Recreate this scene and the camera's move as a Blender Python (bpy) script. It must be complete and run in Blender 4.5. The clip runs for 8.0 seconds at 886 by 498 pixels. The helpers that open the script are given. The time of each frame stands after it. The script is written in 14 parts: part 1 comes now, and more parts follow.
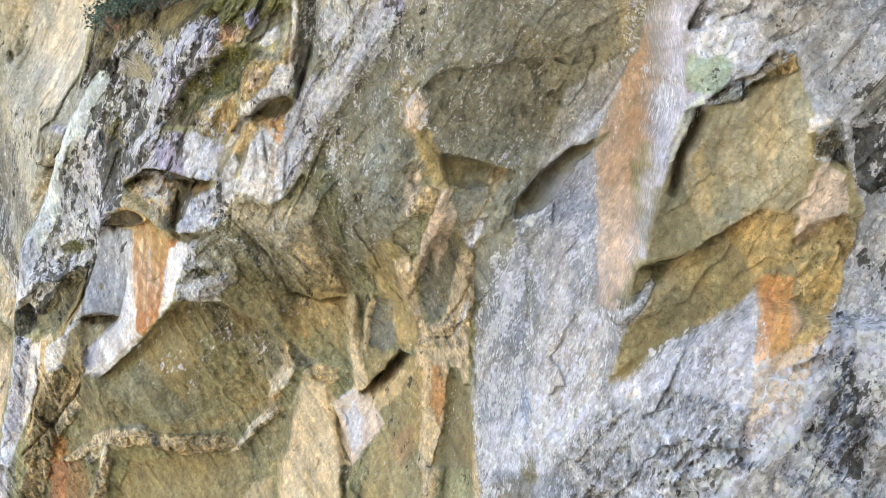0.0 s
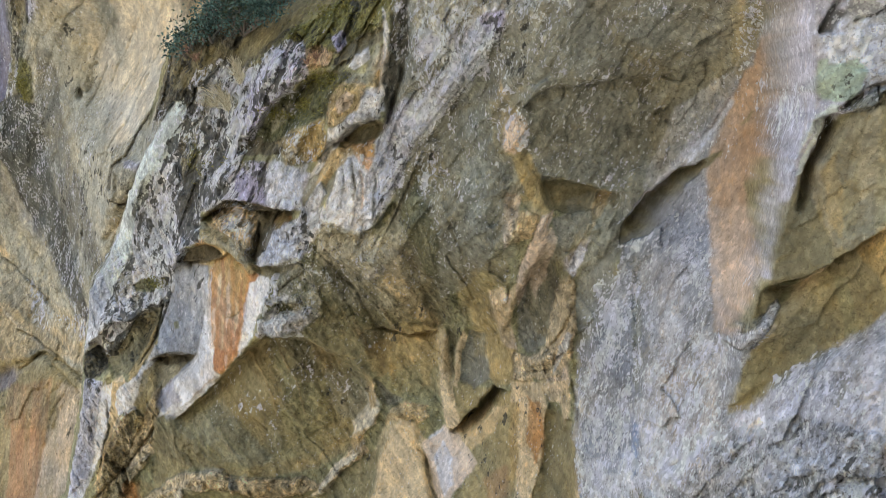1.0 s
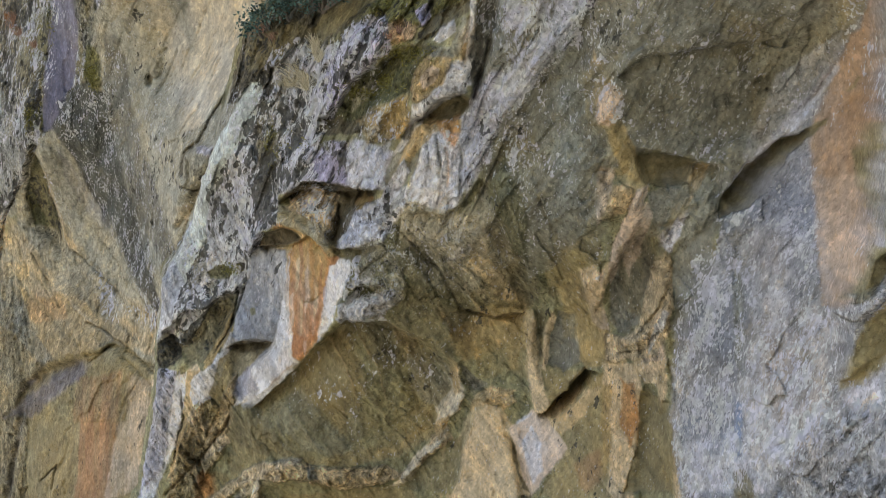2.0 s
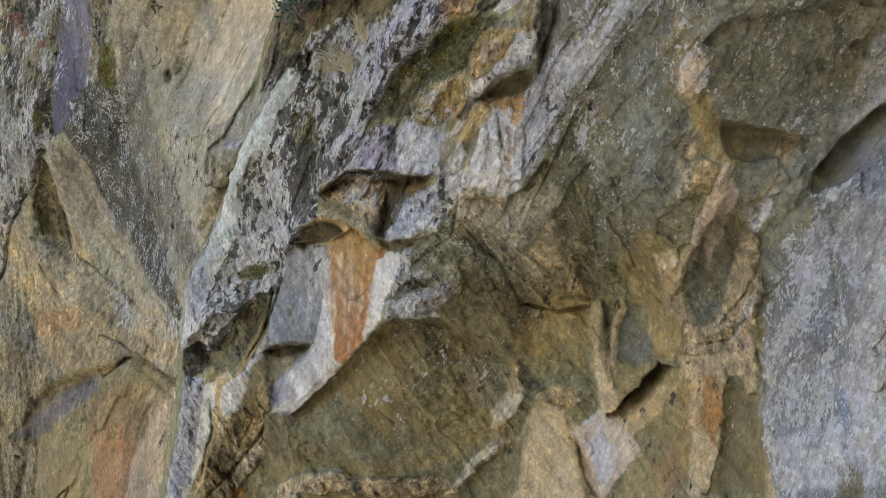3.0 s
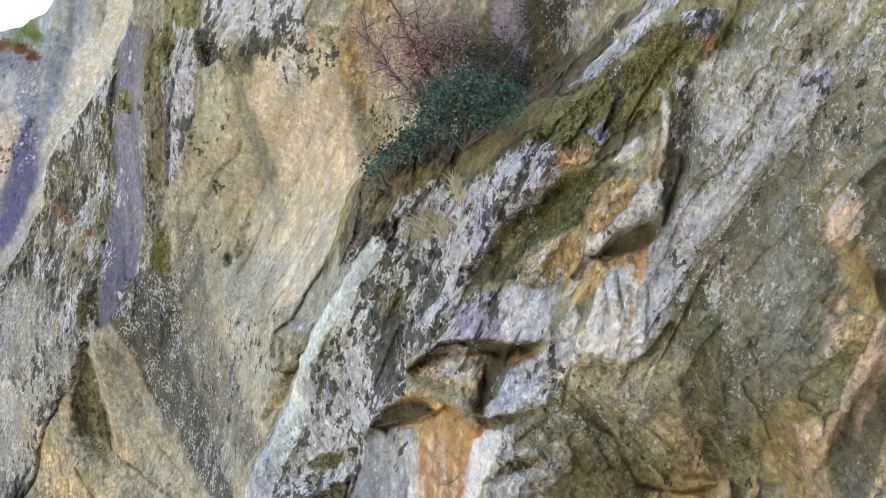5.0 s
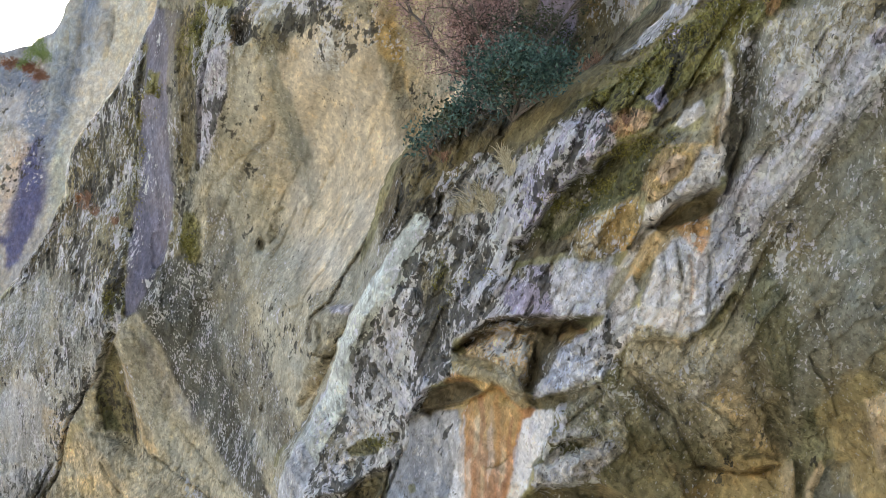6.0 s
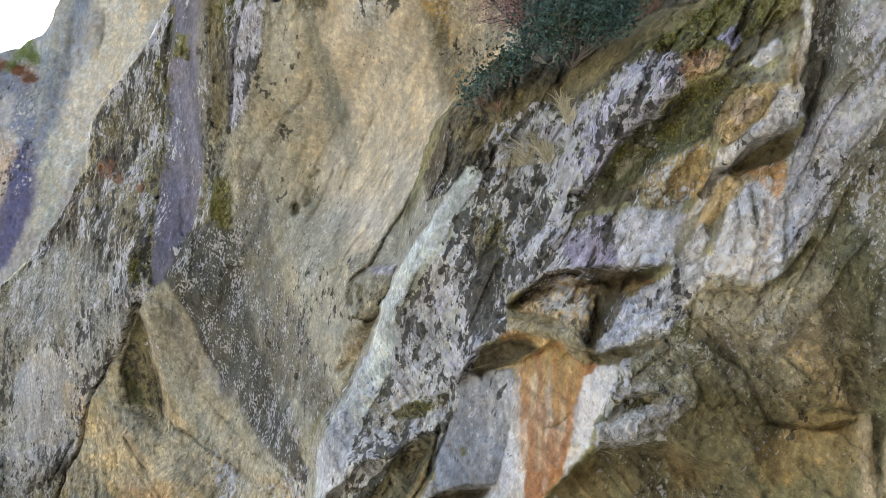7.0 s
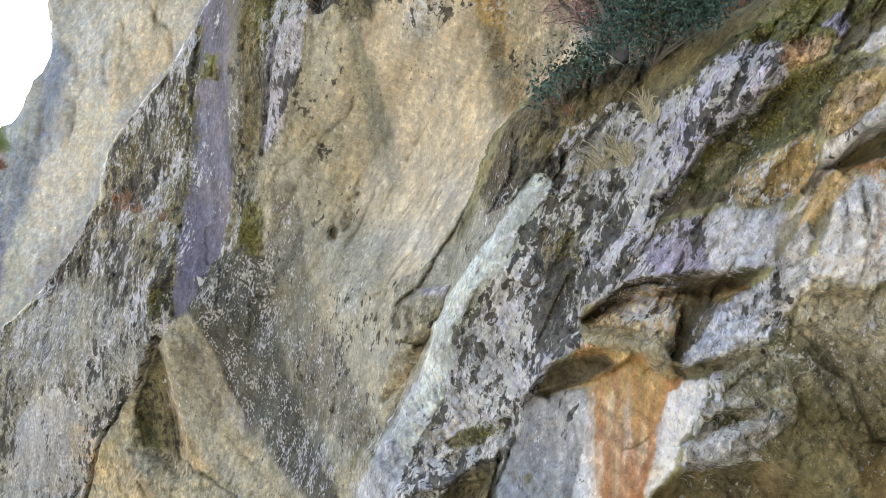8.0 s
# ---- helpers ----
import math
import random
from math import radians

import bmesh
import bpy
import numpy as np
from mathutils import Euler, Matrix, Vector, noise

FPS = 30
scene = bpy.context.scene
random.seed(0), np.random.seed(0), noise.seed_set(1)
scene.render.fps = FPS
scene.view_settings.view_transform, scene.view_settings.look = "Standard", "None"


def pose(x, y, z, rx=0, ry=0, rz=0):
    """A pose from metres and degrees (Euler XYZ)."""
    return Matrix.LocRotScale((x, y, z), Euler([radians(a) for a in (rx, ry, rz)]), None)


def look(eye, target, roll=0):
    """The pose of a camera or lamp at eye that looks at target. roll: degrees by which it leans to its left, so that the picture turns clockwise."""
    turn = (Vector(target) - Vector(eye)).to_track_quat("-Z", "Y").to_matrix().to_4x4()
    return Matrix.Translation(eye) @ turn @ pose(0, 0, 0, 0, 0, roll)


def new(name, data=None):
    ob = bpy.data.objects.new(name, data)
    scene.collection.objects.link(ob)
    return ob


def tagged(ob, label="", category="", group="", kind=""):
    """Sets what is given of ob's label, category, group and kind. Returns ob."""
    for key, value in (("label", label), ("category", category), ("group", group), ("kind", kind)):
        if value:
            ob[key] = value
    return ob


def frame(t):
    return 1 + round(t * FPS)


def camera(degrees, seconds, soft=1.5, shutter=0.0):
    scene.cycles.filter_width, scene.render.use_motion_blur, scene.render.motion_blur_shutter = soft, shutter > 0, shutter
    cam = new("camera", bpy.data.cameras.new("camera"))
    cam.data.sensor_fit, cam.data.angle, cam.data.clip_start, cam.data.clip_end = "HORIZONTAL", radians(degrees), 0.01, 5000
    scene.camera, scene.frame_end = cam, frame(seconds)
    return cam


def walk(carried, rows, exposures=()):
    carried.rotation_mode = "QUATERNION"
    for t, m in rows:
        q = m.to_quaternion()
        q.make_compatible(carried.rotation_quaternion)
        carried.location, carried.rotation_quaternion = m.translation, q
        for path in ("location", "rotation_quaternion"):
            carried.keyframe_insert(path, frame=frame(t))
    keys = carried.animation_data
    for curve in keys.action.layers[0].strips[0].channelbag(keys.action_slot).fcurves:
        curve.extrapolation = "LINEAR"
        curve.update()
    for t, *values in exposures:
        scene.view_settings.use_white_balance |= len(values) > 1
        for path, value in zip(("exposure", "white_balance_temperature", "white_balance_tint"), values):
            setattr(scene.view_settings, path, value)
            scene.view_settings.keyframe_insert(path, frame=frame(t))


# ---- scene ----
cam = camera(28, 8.0, soft=0.75)
PATH = [
    (0, (0.000, 0.000, 1.800), (-0.011, 18.214, 10.062), 0.34),
    (0.5, (-0.605, 0.838, 1.713), (-0.768, 18.849, 10.406), 0.48),
    (1, (-1.166, 1.601, 1.720), (-1.549, 19.472, 10.692), 0.68),
    (1.5, (-1.497, 1.988, 1.697), (-2.204, 19.864, 10.640), 0.89),
    (1.7, (-1.635, 2.125, 1.601), (-2.513, 19.980, 10.570), 1.03),
    (2.8, (-3.366, 4.804, 1.725), (-4.028, 22.422, 11.168), 0.36),
    (3, (-3.668, 5.074, 1.765), (-4.190, 22.655, 11.285), -0.01),
    (3.5, (-4.125, 5.997, 1.873), (-4.588, 23.198, 12.067), -0.01),
    (4, (-4.698, 6.839, 1.963), (-5.104, 23.504, 13.014), -0.08),
    (4.5, (-5.330, 7.457, 1.869), (-5.611, 23.704, 13.530), -0.10),
    (6, (-6.532, 9.403, 1.755), (-6.868, 25.228, 13.981), 0.27),
    (6.5, (-7.060, 10.080, 1.715), (-7.319, 25.874, 13.983), 0.19),
    (7, (-7.702, 10.803, 1.682), (-7.863, 26.568, 13.989), -0.02),
    (7.5, (-8.546, 12.102, 1.754), (-8.480, 27.692, 14.282), -0.22),
    (8, (-9.369, 13.289, 1.800), (-9.089, 28.315, 14.996), -0.23),
]
EXPOSURES = [(0.0, 2.05, 6330, 8), (0.6, 1.67, 6330, 8), (1.5, 1.23, 6380, 8), (3.0, 1.04, 6430, 8), (3.5, 1.17, 6380, 8), (4.0, 1.67, 6280, 8), (4.5, 1.68, 6230, 8), (6.0, 1.34, 6180, 8), (7.0, 1.29, 6180, 8), (7.5, 1.53, 6180, 8), (8.0, 1.52, 6180, 8)]
walk(cam, [(t, look(eye, target, roll)) for t, eye, target, roll in PATH], EXPOSURES)

# ---- light and exposure ----
world = bpy.data.worlds.new("sky")
scene.world = world
world.use_nodes = True
wn = world.node_tree.nodes
sky = wn.new("ShaderNodeTexSky")
sky.sky_type = "NISHITA"
sky.sun_disc = False
sky.sun_elevation = radians(52)
sky.sun_rotation = radians(-25)
sky.air_density = 1.0
sky.dust_density = 6.0
world.node_tree.links.new(sky.outputs[0], wn["Background"].inputs[0])
wn["Background"].inputs[1].default_value = 0.15
sun = new("sun", bpy.data.lights.new("sun", "SUN"))
sun.data.energy = 1.5
sun.data.angle = radians(12)
sun.data.color = (1.0, 0.96, 0.9)
sun.matrix_world = look((0, 0, 0), (0.26, -0.56, -0.79))


# ---- helpers of this scene ----
def smooth(x):
    x = np.clip(x, 0.0, 1.0)
    return x * x * (3 - 2 * x)


def lattice(i, j, seed):
    n = (i.astype(np.int64) * 374761393 + j.astype(np.int64) * 668265263 + seed * 974711) & 0x7FFFFFFF
    n = ((n ^ (n >> 13)) * 1274126177) & 0x7FFFFFFF
    n = ((n ^ (n >> 16)) * 69069 + 12345) & 0x7FFFFFFF
    return (n & 0xFFFFF) / float(0xFFFFF)


def grain(x, y, seed=0):
    """Smooth noise from -1 to 1, one cell a metre."""
    i, j = np.floor(x), np.floor(y)
    a, b = smooth(x - i), smooth(y - j)
    p, q = lattice(i, j, seed), lattice(i + 1, j, seed)
    r, s = lattice(i, j + 1, seed), lattice(i + 1, j + 1, seed)
    return 2 * (p + (q - p) * a + (r - p) * b + (p - q - r + s) * a * b) - 1


def fractal(x, y, seed=0, octaves=4, fall=0.5):
    total, size = 0, 1.0
    for k in range(octaves):
        total = total + size * grain(x * 2.03**k + 17.3 * k, y * 2.03**k - 9.1 * k, seed + k)
        size *= fall
    return total


def ridged(x, y, seed=0, octaves=3):
    total, size = 0, 1.0
    for k in range(octaves):
        total = total + size * (1 - 2 * np.abs(grain(x * 2.1**k + 5.7 * k, y * 2.1**k + 3.3 * k, seed + k)))
        size *= 0.5
    return total


def shards(x, y, seed=0):
    """Broken facets, one a metre: each cell has its own level and slant. Returns the relief, a tone for each cell and the nearness of its edge."""
    i, j = np.floor(x), np.floor(y)
    first, second = np.full(x.shape, 9.0), np.full(x.shape, 9.0)
    level, tone = np.zeros(x.shape), np.zeros(x.shape)
    for p in (-1, 0, 1):
        for q in (-1, 0, 1):
            a, b = i + p, j + q
            dx, dy = x - a - lattice(a, b, seed), y - b - lattice(a, b, seed + 1)
            d = dx * dx + dy * dy
            near = d < first
            second = np.where(near, first, np.minimum(second, d))
            first = np.where(near, d, first)
            slant = 0.6 * (lattice(a, b, seed + 2) - 0.5) + 1.6 * (lattice(a, b, seed + 3) - 0.5) * dx + 1.6 * (lattice(a, b, seed + 4) - 0.5) * dy
            level = np.where(near, slant, level)
            tone = np.where(near, lattice(a, b, seed + 5) - 0.5, tone)
    return level, tone, np.exp(-(np.sqrt(second) - np.sqrt(first)) / 0.05)


# The crag leans out over the path. All rock faces are laid out on its leaning plane: u runs along it, v up it, h goes into the rock.
LEAN = radians(33)
ORIGIN = np.array([0, 0, 1.8])
ACROSS = np.array([1.0, 0, 0])
UPWARD = np.array([0, -math.sin(LEAN), math.cos(LEAN)])
INWARD = np.array([0, math.cos(LEAN), math.sin(LEAN)])


def place(u, v, h):
    return Vector(ORIGIN + u * ACROSS + v * UPWARD + h * INWARD)


# Several dark tints colour real rock and growth, and also paint shade in hollows.
TINT = {
    "grey": (0.36, 0.365, 0.365), "pale_grey": (0.43, 0.44, 0.455), "white": (0.90, 0.89, 0.87), "olive": (0.335, 0.32, 0.18),
    "brown": (0.36, 0.305, 0.16), "ochre": (0.54, 0.405, 0.18), "tan": (0.60, 0.47, 0.26), "cream": (0.76, 0.62, 0.39),
    "orange": (0.60, 0.33, 0.13), "rust": (0.46, 0.225, 0.12), "salmon": (0.52, 0.37, 0.24), "purple": (0.20, 0.195, 0.245),
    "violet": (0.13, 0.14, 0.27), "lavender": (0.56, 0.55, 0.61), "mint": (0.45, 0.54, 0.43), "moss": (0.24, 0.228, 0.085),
    "dark": (0.09, 0.088, 0.075), "slate": (0.29, 0.287, 0.23), "stone": (0.46, 0.44, 0.335), "soil_and_shade": (0.155, 0.132, 0.08),
    "buff": (0.78, 0.71, 0.545), "moss_and_shade": (0.15, 0.152, 0.075), "lilac": (0.52, 0.49, 0.68), "pink": (0.70, 0.58, 0.45),
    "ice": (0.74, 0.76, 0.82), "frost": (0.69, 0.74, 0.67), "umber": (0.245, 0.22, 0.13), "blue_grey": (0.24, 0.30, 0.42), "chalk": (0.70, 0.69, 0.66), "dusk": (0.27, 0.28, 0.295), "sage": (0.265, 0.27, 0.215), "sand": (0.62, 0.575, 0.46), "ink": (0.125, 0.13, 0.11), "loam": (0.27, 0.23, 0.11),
}


class Face:
    """A rock face as a fine sheet over u and v, with its depth, tint and growth."""

    def __init__(self, u0, u1, v0, v1, step, depth, tint, seed):
        self.seed, self.step = seed, step
        self.u, self.v = np.meshgrid(np.arange(u0, u1, step), np.arange(v0, v1, step))
        self.h = depth(self.u, self.v)
        self.tint = np.ones(self.u.shape + (3,)) * TINT[tint]
        self.pale, self.black, self.rough, self.dots = (np.zeros(self.u.shape) for _ in range(4))
        self.rough += 0.8
        self.keep = np.ones(self.u.shape, bool)
        self.split = []
        k = step / 0.025
        self.wu = self.u + k * 0.028 * fractal(self.u * 4 / k, self.v * 3 / k, seed, 4, 0.62)
        self.wv = self.v + k * 0.028 * fractal(self.u * 4 / k, self.v * 3 / k, seed + 40, 4, 0.62)

    def window(self, points, margin):
        p = np.array(points)
        (a, c), (b, d) = p.min(0) - margin, p.max(0) + margin
        col = np.searchsorted(self.u[0], [a, b])
        row = np.searchsorted(self.v[:, 0], [c, d])
        return slice(row[0], row[1]), slice(col[0], col[1])

    def near(self, points, w, closed):
        """Distance to the line through the points, with its sign: inside a closed one, or above an open one, it is positive."""
        x, y = self.wu[w], self.wv[w]
        p = np.array(points, float)
        best, inside = np.full(x.shape, 1e9), np.zeros(x.shape, bool)
        side = np.ones(x.shape)
        along = np.zeros(x.shape)
        n = len(p) if closed else len(p) - 1
        for k in range(n):
            a, b = p[k], p[(k + 1) % len(p)]
            e = b - a
            f = ((x - a[0]) * e[0] + (y - a[1]) * e[1]) / (e @ e + 1e-9)
            g = np.clip(f, 0, 1)
            d = np.hypot(x - a[0] - g * e[0], y - a[1] - g * e[1])
            cross = e[0] * (y - a[1]) - e[1] * (x - a[0])
            closer = d < best
            best = np.where(closer, d, best)
            side = np.where(closer, np.sign(cross), side)
            along = np.where(closer, (k + g) / n, along)
            if closed:
                inside ^= ((a[1] > y) != (b[1] > y)) & (x < a[0] + (y - a[1]) * e[0] / (e[1] + (e[1] == 0) * 1e-9))
        if closed:
            return np.where(inside, best, -best), along
        return best * side, along

    def patch(self, points, tint=None, amount=0.85, soft=0.08, pale=None, black=None, push=0.0, tilt=(0, 0), edge=0.12, rough=None, streaks=0.0, mottle=0.45, dots=None, part=None, label=""):
        """A patch of rock with its own tint, growth and depth; dark tints in hollows also carry painted shade. part:
        its name where it is a piece of its own.
        """
        if part:
            self.split.append((part, points, label))
        soft, edge, push = soft * 1.1, edge * 1.4, push * 0.8
        w = self.window(points, 0.8 + soft)
        d, _ = self.near(points, w, True)
        u, v = self.u[w], self.v[w]
        uneven = mottle * fractal(u * 3.1, v * 3.1, self.seed + 7, 4, 0.6)
        m = smooth(0.5 + d / (2 * soft) + uneven * 0.6)
        if streaks:
            run = fractal(u * 9, v * 0.7, self.seed + 11, 3, 0.6)
            m = m * np.clip(1 - streaks * (0.5 + 0.9 * run), 0, 1)
        m = np.clip(m * amount, 0, 1)
        if tint:
            self.tint[w] += m[..., None] * (np.array(TINT[tint]) - self.tint[w])
        for field, value in ((self.pale, pale), (self.black, black), (self.rough, rough), (self.dots, dots)):
            if value is not None:
                field[w] += m / max(amount, 1e-6) * (value - field[w])
        if push or tilt != (0, 0):
            c = np.array(points).mean(0)
            s = smooth(0.5 + d / (2 * edge))
            self.h[w] += s * (push + tilt[0] * (u - c[0]) + tilt[1] * (v - c[1]))

    def facet(self, points, centre, depth, tilt, edge=0.25):
        """Rock cut to one slanting plane."""
        w = self.window(points, 1.0 + edge)
        d, _ = self.near(points, w, True)
        s = smooth(0.5 + d / (2 * edge))
        flat = depth + tilt[0] * (self.u[w] - centre[0]) + tilt[1] * (self.v[w] - centre[1])
        self.h[w] += s * (flat - self.h[w])

    def lip(self, points, depth, reach, brow=0.0):
        """An overhanging edge: the rock under the line steps back, then comes out again."""
        w = self.window(points, 3 * reach + 0.3)
        d, along = self.near(points, w, False)
        ends = smooth(along / 0.08) * smooth((1 - along) / 0.08)
        below = np.where(d < 0, smooth(-d / 0.05) * np.exp(d / reach), 0.0)
        above = np.where(d >= 0, np.exp(-d / 0.25), 0.0)
        self.h[w] += ends * (depth * below - brow * above)

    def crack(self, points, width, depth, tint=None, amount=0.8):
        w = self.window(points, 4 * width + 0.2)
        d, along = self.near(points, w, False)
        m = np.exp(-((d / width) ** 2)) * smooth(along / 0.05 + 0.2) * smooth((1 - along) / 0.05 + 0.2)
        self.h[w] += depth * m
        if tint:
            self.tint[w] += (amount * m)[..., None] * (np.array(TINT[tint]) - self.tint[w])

    def rib(self, points, width, out, tint=None, amount=0.8):
        self.crack(points, width, -out, tint, amount)

    def end(self, points, curl, back):
        """The rock ends at the line; past it, on its left, it turns away into the depth."""
        p = list(points)
        x, y = slice(None), slice(None)
        d, _ = self.near(p, (x, y), False)
        self.h += curl * smooth((0.25 - d) / 0.7) + np.where(d < 0, -d * 2.5, 0)
        self.keep &= d > -back

    def cleavage(self, turn, stretch):
        """Relief and tone of rock that splits along one slanting direction."""
        u, v, s = self.u, self.v, self.seed
        c, n = math.cos(radians(turn)), math.sin(radians(turn))
        a, b = u * c + v * n, -u * n + v * c
        bend = 0.5 * fractal(u * 1.3, v * 1.1, s + 31, 3)
        plates = 2.6 * fractal(a * 0.7 / stretch + 0.3 * bend, b * 1.1, s + 65, 4, 0.55)
        whole = np.floor(plates)
        big, tone_a, _ = shards(a * 1.0 / stretch + bend, b * 1.5 + bend, s + 200)
        small, tone_b, joint = shards(a * 3.2 / stretch + bend, b * 4.0 + bend, s + 210)
        lines = fractal(a * 0.5 / stretch, b * 1.0, s + 95, 4, 0.6)
        split = np.exp(-((lines / 0.02) ** 2)) * smooth(0.2 + fractal(u * 0.9, v * 0.9, s + 97, 2))
        ripple = fractal(a * 2.5 / stretch + bend, b * 9, s + 98, 3, 0.6)
        h = 0.15 * big + 0.08 * small - 0.04 * (whole + smooth((plates - whole - 0.5) / 0.22 + 0.5))
        h = h - 0.04 * ridged(a * 1.6 / stretch, b * 1.6, s + 70, 4) + 0.05 * split + 0.02 * ripple
        tone = 0.16 * fractal(a * 1.6 / stretch + bend, b * 7, s + 120, 3, 0.6) + 0.2 * tone_a + 0.26 * tone_b - 0.2 * joint - 0.3 * split
        return h, tone

    def finish(self, relief, coarse, turns, stretch, share):
        """The grain of the rock: broad bulges, plates and cleavage (two directions, the second with its share of the face), fine roughness."""
        u, v, s = self.u, self.v, self.seed
        r = self.rough * relief
        h, tone = self.cleavage(turns[0], stretch)
        other, other_tone = self.cleavage(turns[1], stretch)
        w = share(u, v)
        self.h += coarse * 0.16 * fractal(u * 0.8, v * 0.7, s + 60, 2) + r * (h + w * (other - h))
        self.h += r * (0.04 * fractal(u * 3.2, v * 2.6, s + 80, 3, 0.55) + 0.022 * fractal(u * 10, v * 8, s + 90, 2, 0.8))
        tone = 1 + tone + w * (other_tone - tone) + 0.18 * fractal(u * 1.1, v * 0.8, s + 100, 3) + 0.15 * fractal(u * 8, v * 0.9, s + 110, 3)
        tone += 0.07 * fractal(u * 12, v * 9, s + 125, 2, 0.8)
        warm = 0.06 * fractal(u * 1.7, v * 1.3, s + 130, 4)
        tone = 1 + (tone - 1) * np.clip(0.45 + 0.5 * self.rough, 0.5, 1.2)
        self.tint *= np.clip(tone, 0.35, 1.8)[..., None]
        self.tint *= 1 + warm[..., None] * np.array([1.0, 0.2, -1.2])
        self.pale = np.clip(self.pale + 0.22 * fractal(u * 1.5, v * 1.2, s + 140, 4) * (self.pale > 0.02), 0, 1)
        self.black = np.clip(self.black + 0.22 * fractal(u * 1.5, v * 1.2, s + 150, 4) * (self.black > 0.02), 0, 1)

    def build(self, name, material, lower=None, upper=None):
        """The mesh of the face, going down to the ground and back over its top where asked."""
        rows, cols = self.u.shape
        co = ORIGIN + self.u[..., None] * ACROSS + self.v[..., None] * UPWARD + self.h[..., None] * INWARD
        tint, keep = self.tint, self.keep
        grow = np.stack([self.pale, self.black, self.rough, self.dots], -1)
        stack = [(co, tint, grow, keep)]
        if lower:
            for k in range(lower, 0, -1):
                f = (k / lower) ** 1.3
                line = co[0].copy()
                line[:, 2] = line[:, 2] * (1 - f) - 1.0 * f
                line[:, 1] += 0.5 * grain(line[:, 0] * 0.7, line[:, 2] * 0.7, self.seed)
                stack.insert(len(stack) - 1 if k == lower else len(stack) - 1, (line[None], tint[:1], grow[:1], keep[:1]))
        if upper:
            for k in range(1, upper + 1):
                line = co[-1] + np.array([0, 1.0, 0.55]) * (0.12 * k**1.7)
                stack.append((line[None], tint[-1:], grow[-1:], keep[-1:]))
        co, tint, grow, keep = (np.concatenate(some) for some in zip(*stack))
        rows = len(co)
        idx = np.arange(rows * cols).reshape(rows, cols)
        ok = keep[:-1, :-1] & keep[1:, :-1] & keep[:-1, 1:] & keep[1:, 1:]
        quads = np.stack([idx[:-1, :-1], idx[:-1, 1:], idx[1:, 1:], idx[1:, :-1]], -1)[ok]
        owner = np.zeros(self.u.shape, int)
        for k, (_, points, _) in enumerate(self.split):
            w = self.window(points, 0.3)
            owner[w] = np.where(self.near(points, w, True)[0] > 0, k + 1, owner[w])
        owner = np.concatenate([np.zeros((lower or 0, cols), int), owner, np.zeros((upper or 0, cols), int)])[:-1, :-1][ok]
        rgba = np.concatenate([np.clip(tint, 0.01, 0.95).reshape(-1, 3), np.ones((rows * cols, 1))], 1)
        whole = self.mesh(name, quads[owner == 0], co, rgba, grow, material)
        for k, (part, _, label) in enumerate(self.split):
            if (owner == k + 1).sum() > 20:
                piece = self.mesh(part, quads[owner == k + 1], co, rgba, grow, material)
                piece.parent = whole
                tagged(piece, label)
        return whole

    def mesh(self, name, quads, co, rgba, grow, material):
        used = np.unique(quads)
        turn = np.zeros(len(rgba), np.int64)
        turn[used] = np.arange(len(used))
        quads = turn[quads]
        me = bpy.data.meshes.new(name)
        me.vertices.add(len(used))
        me.vertices.foreach_set("co", co.reshape(-1, 3)[used].ravel())
        me.loops.add(quads.size)
        me.loops.foreach_set("vertex_index", quads.ravel())
        me.polygons.add(len(quads))
        me.polygons.foreach_set("loop_start", np.arange(0, quads.size, 4))
        me.polygons.foreach_set("use_smooth", np.ones(len(quads), bool))
        me.update(calc_edges=True)
        me.color_attributes.new("tint", "FLOAT_COLOR", "POINT").data.foreach_set("color", rgba[used].ravel())
        me.color_attributes.new("growth", "FLOAT_COLOR", "POINT").data.foreach_set("color", grow.reshape(-1, 4)[used].ravel())
        me.materials.append(material)
        return new(name, me)

    def at(self, u, v, out=0.0):
        """The place on the rock at u and v, out metres in front of it."""
        col = int(np.clip(np.searchsorted(self.u[0], u), 0, self.u.shape[1] - 1))
        row = int(np.clip(np.searchsorted(self.v[:, 0], v), 0, self.u.shape[0] - 1))
        return place(u, v, float(self.h[row, col]) - out)


# ---- materials ----
def shader(name):
    mat = bpy.data.materials.new(name)
    mat.use_nodes = True
    return mat, mat.node_tree.nodes, mat.node_tree.links


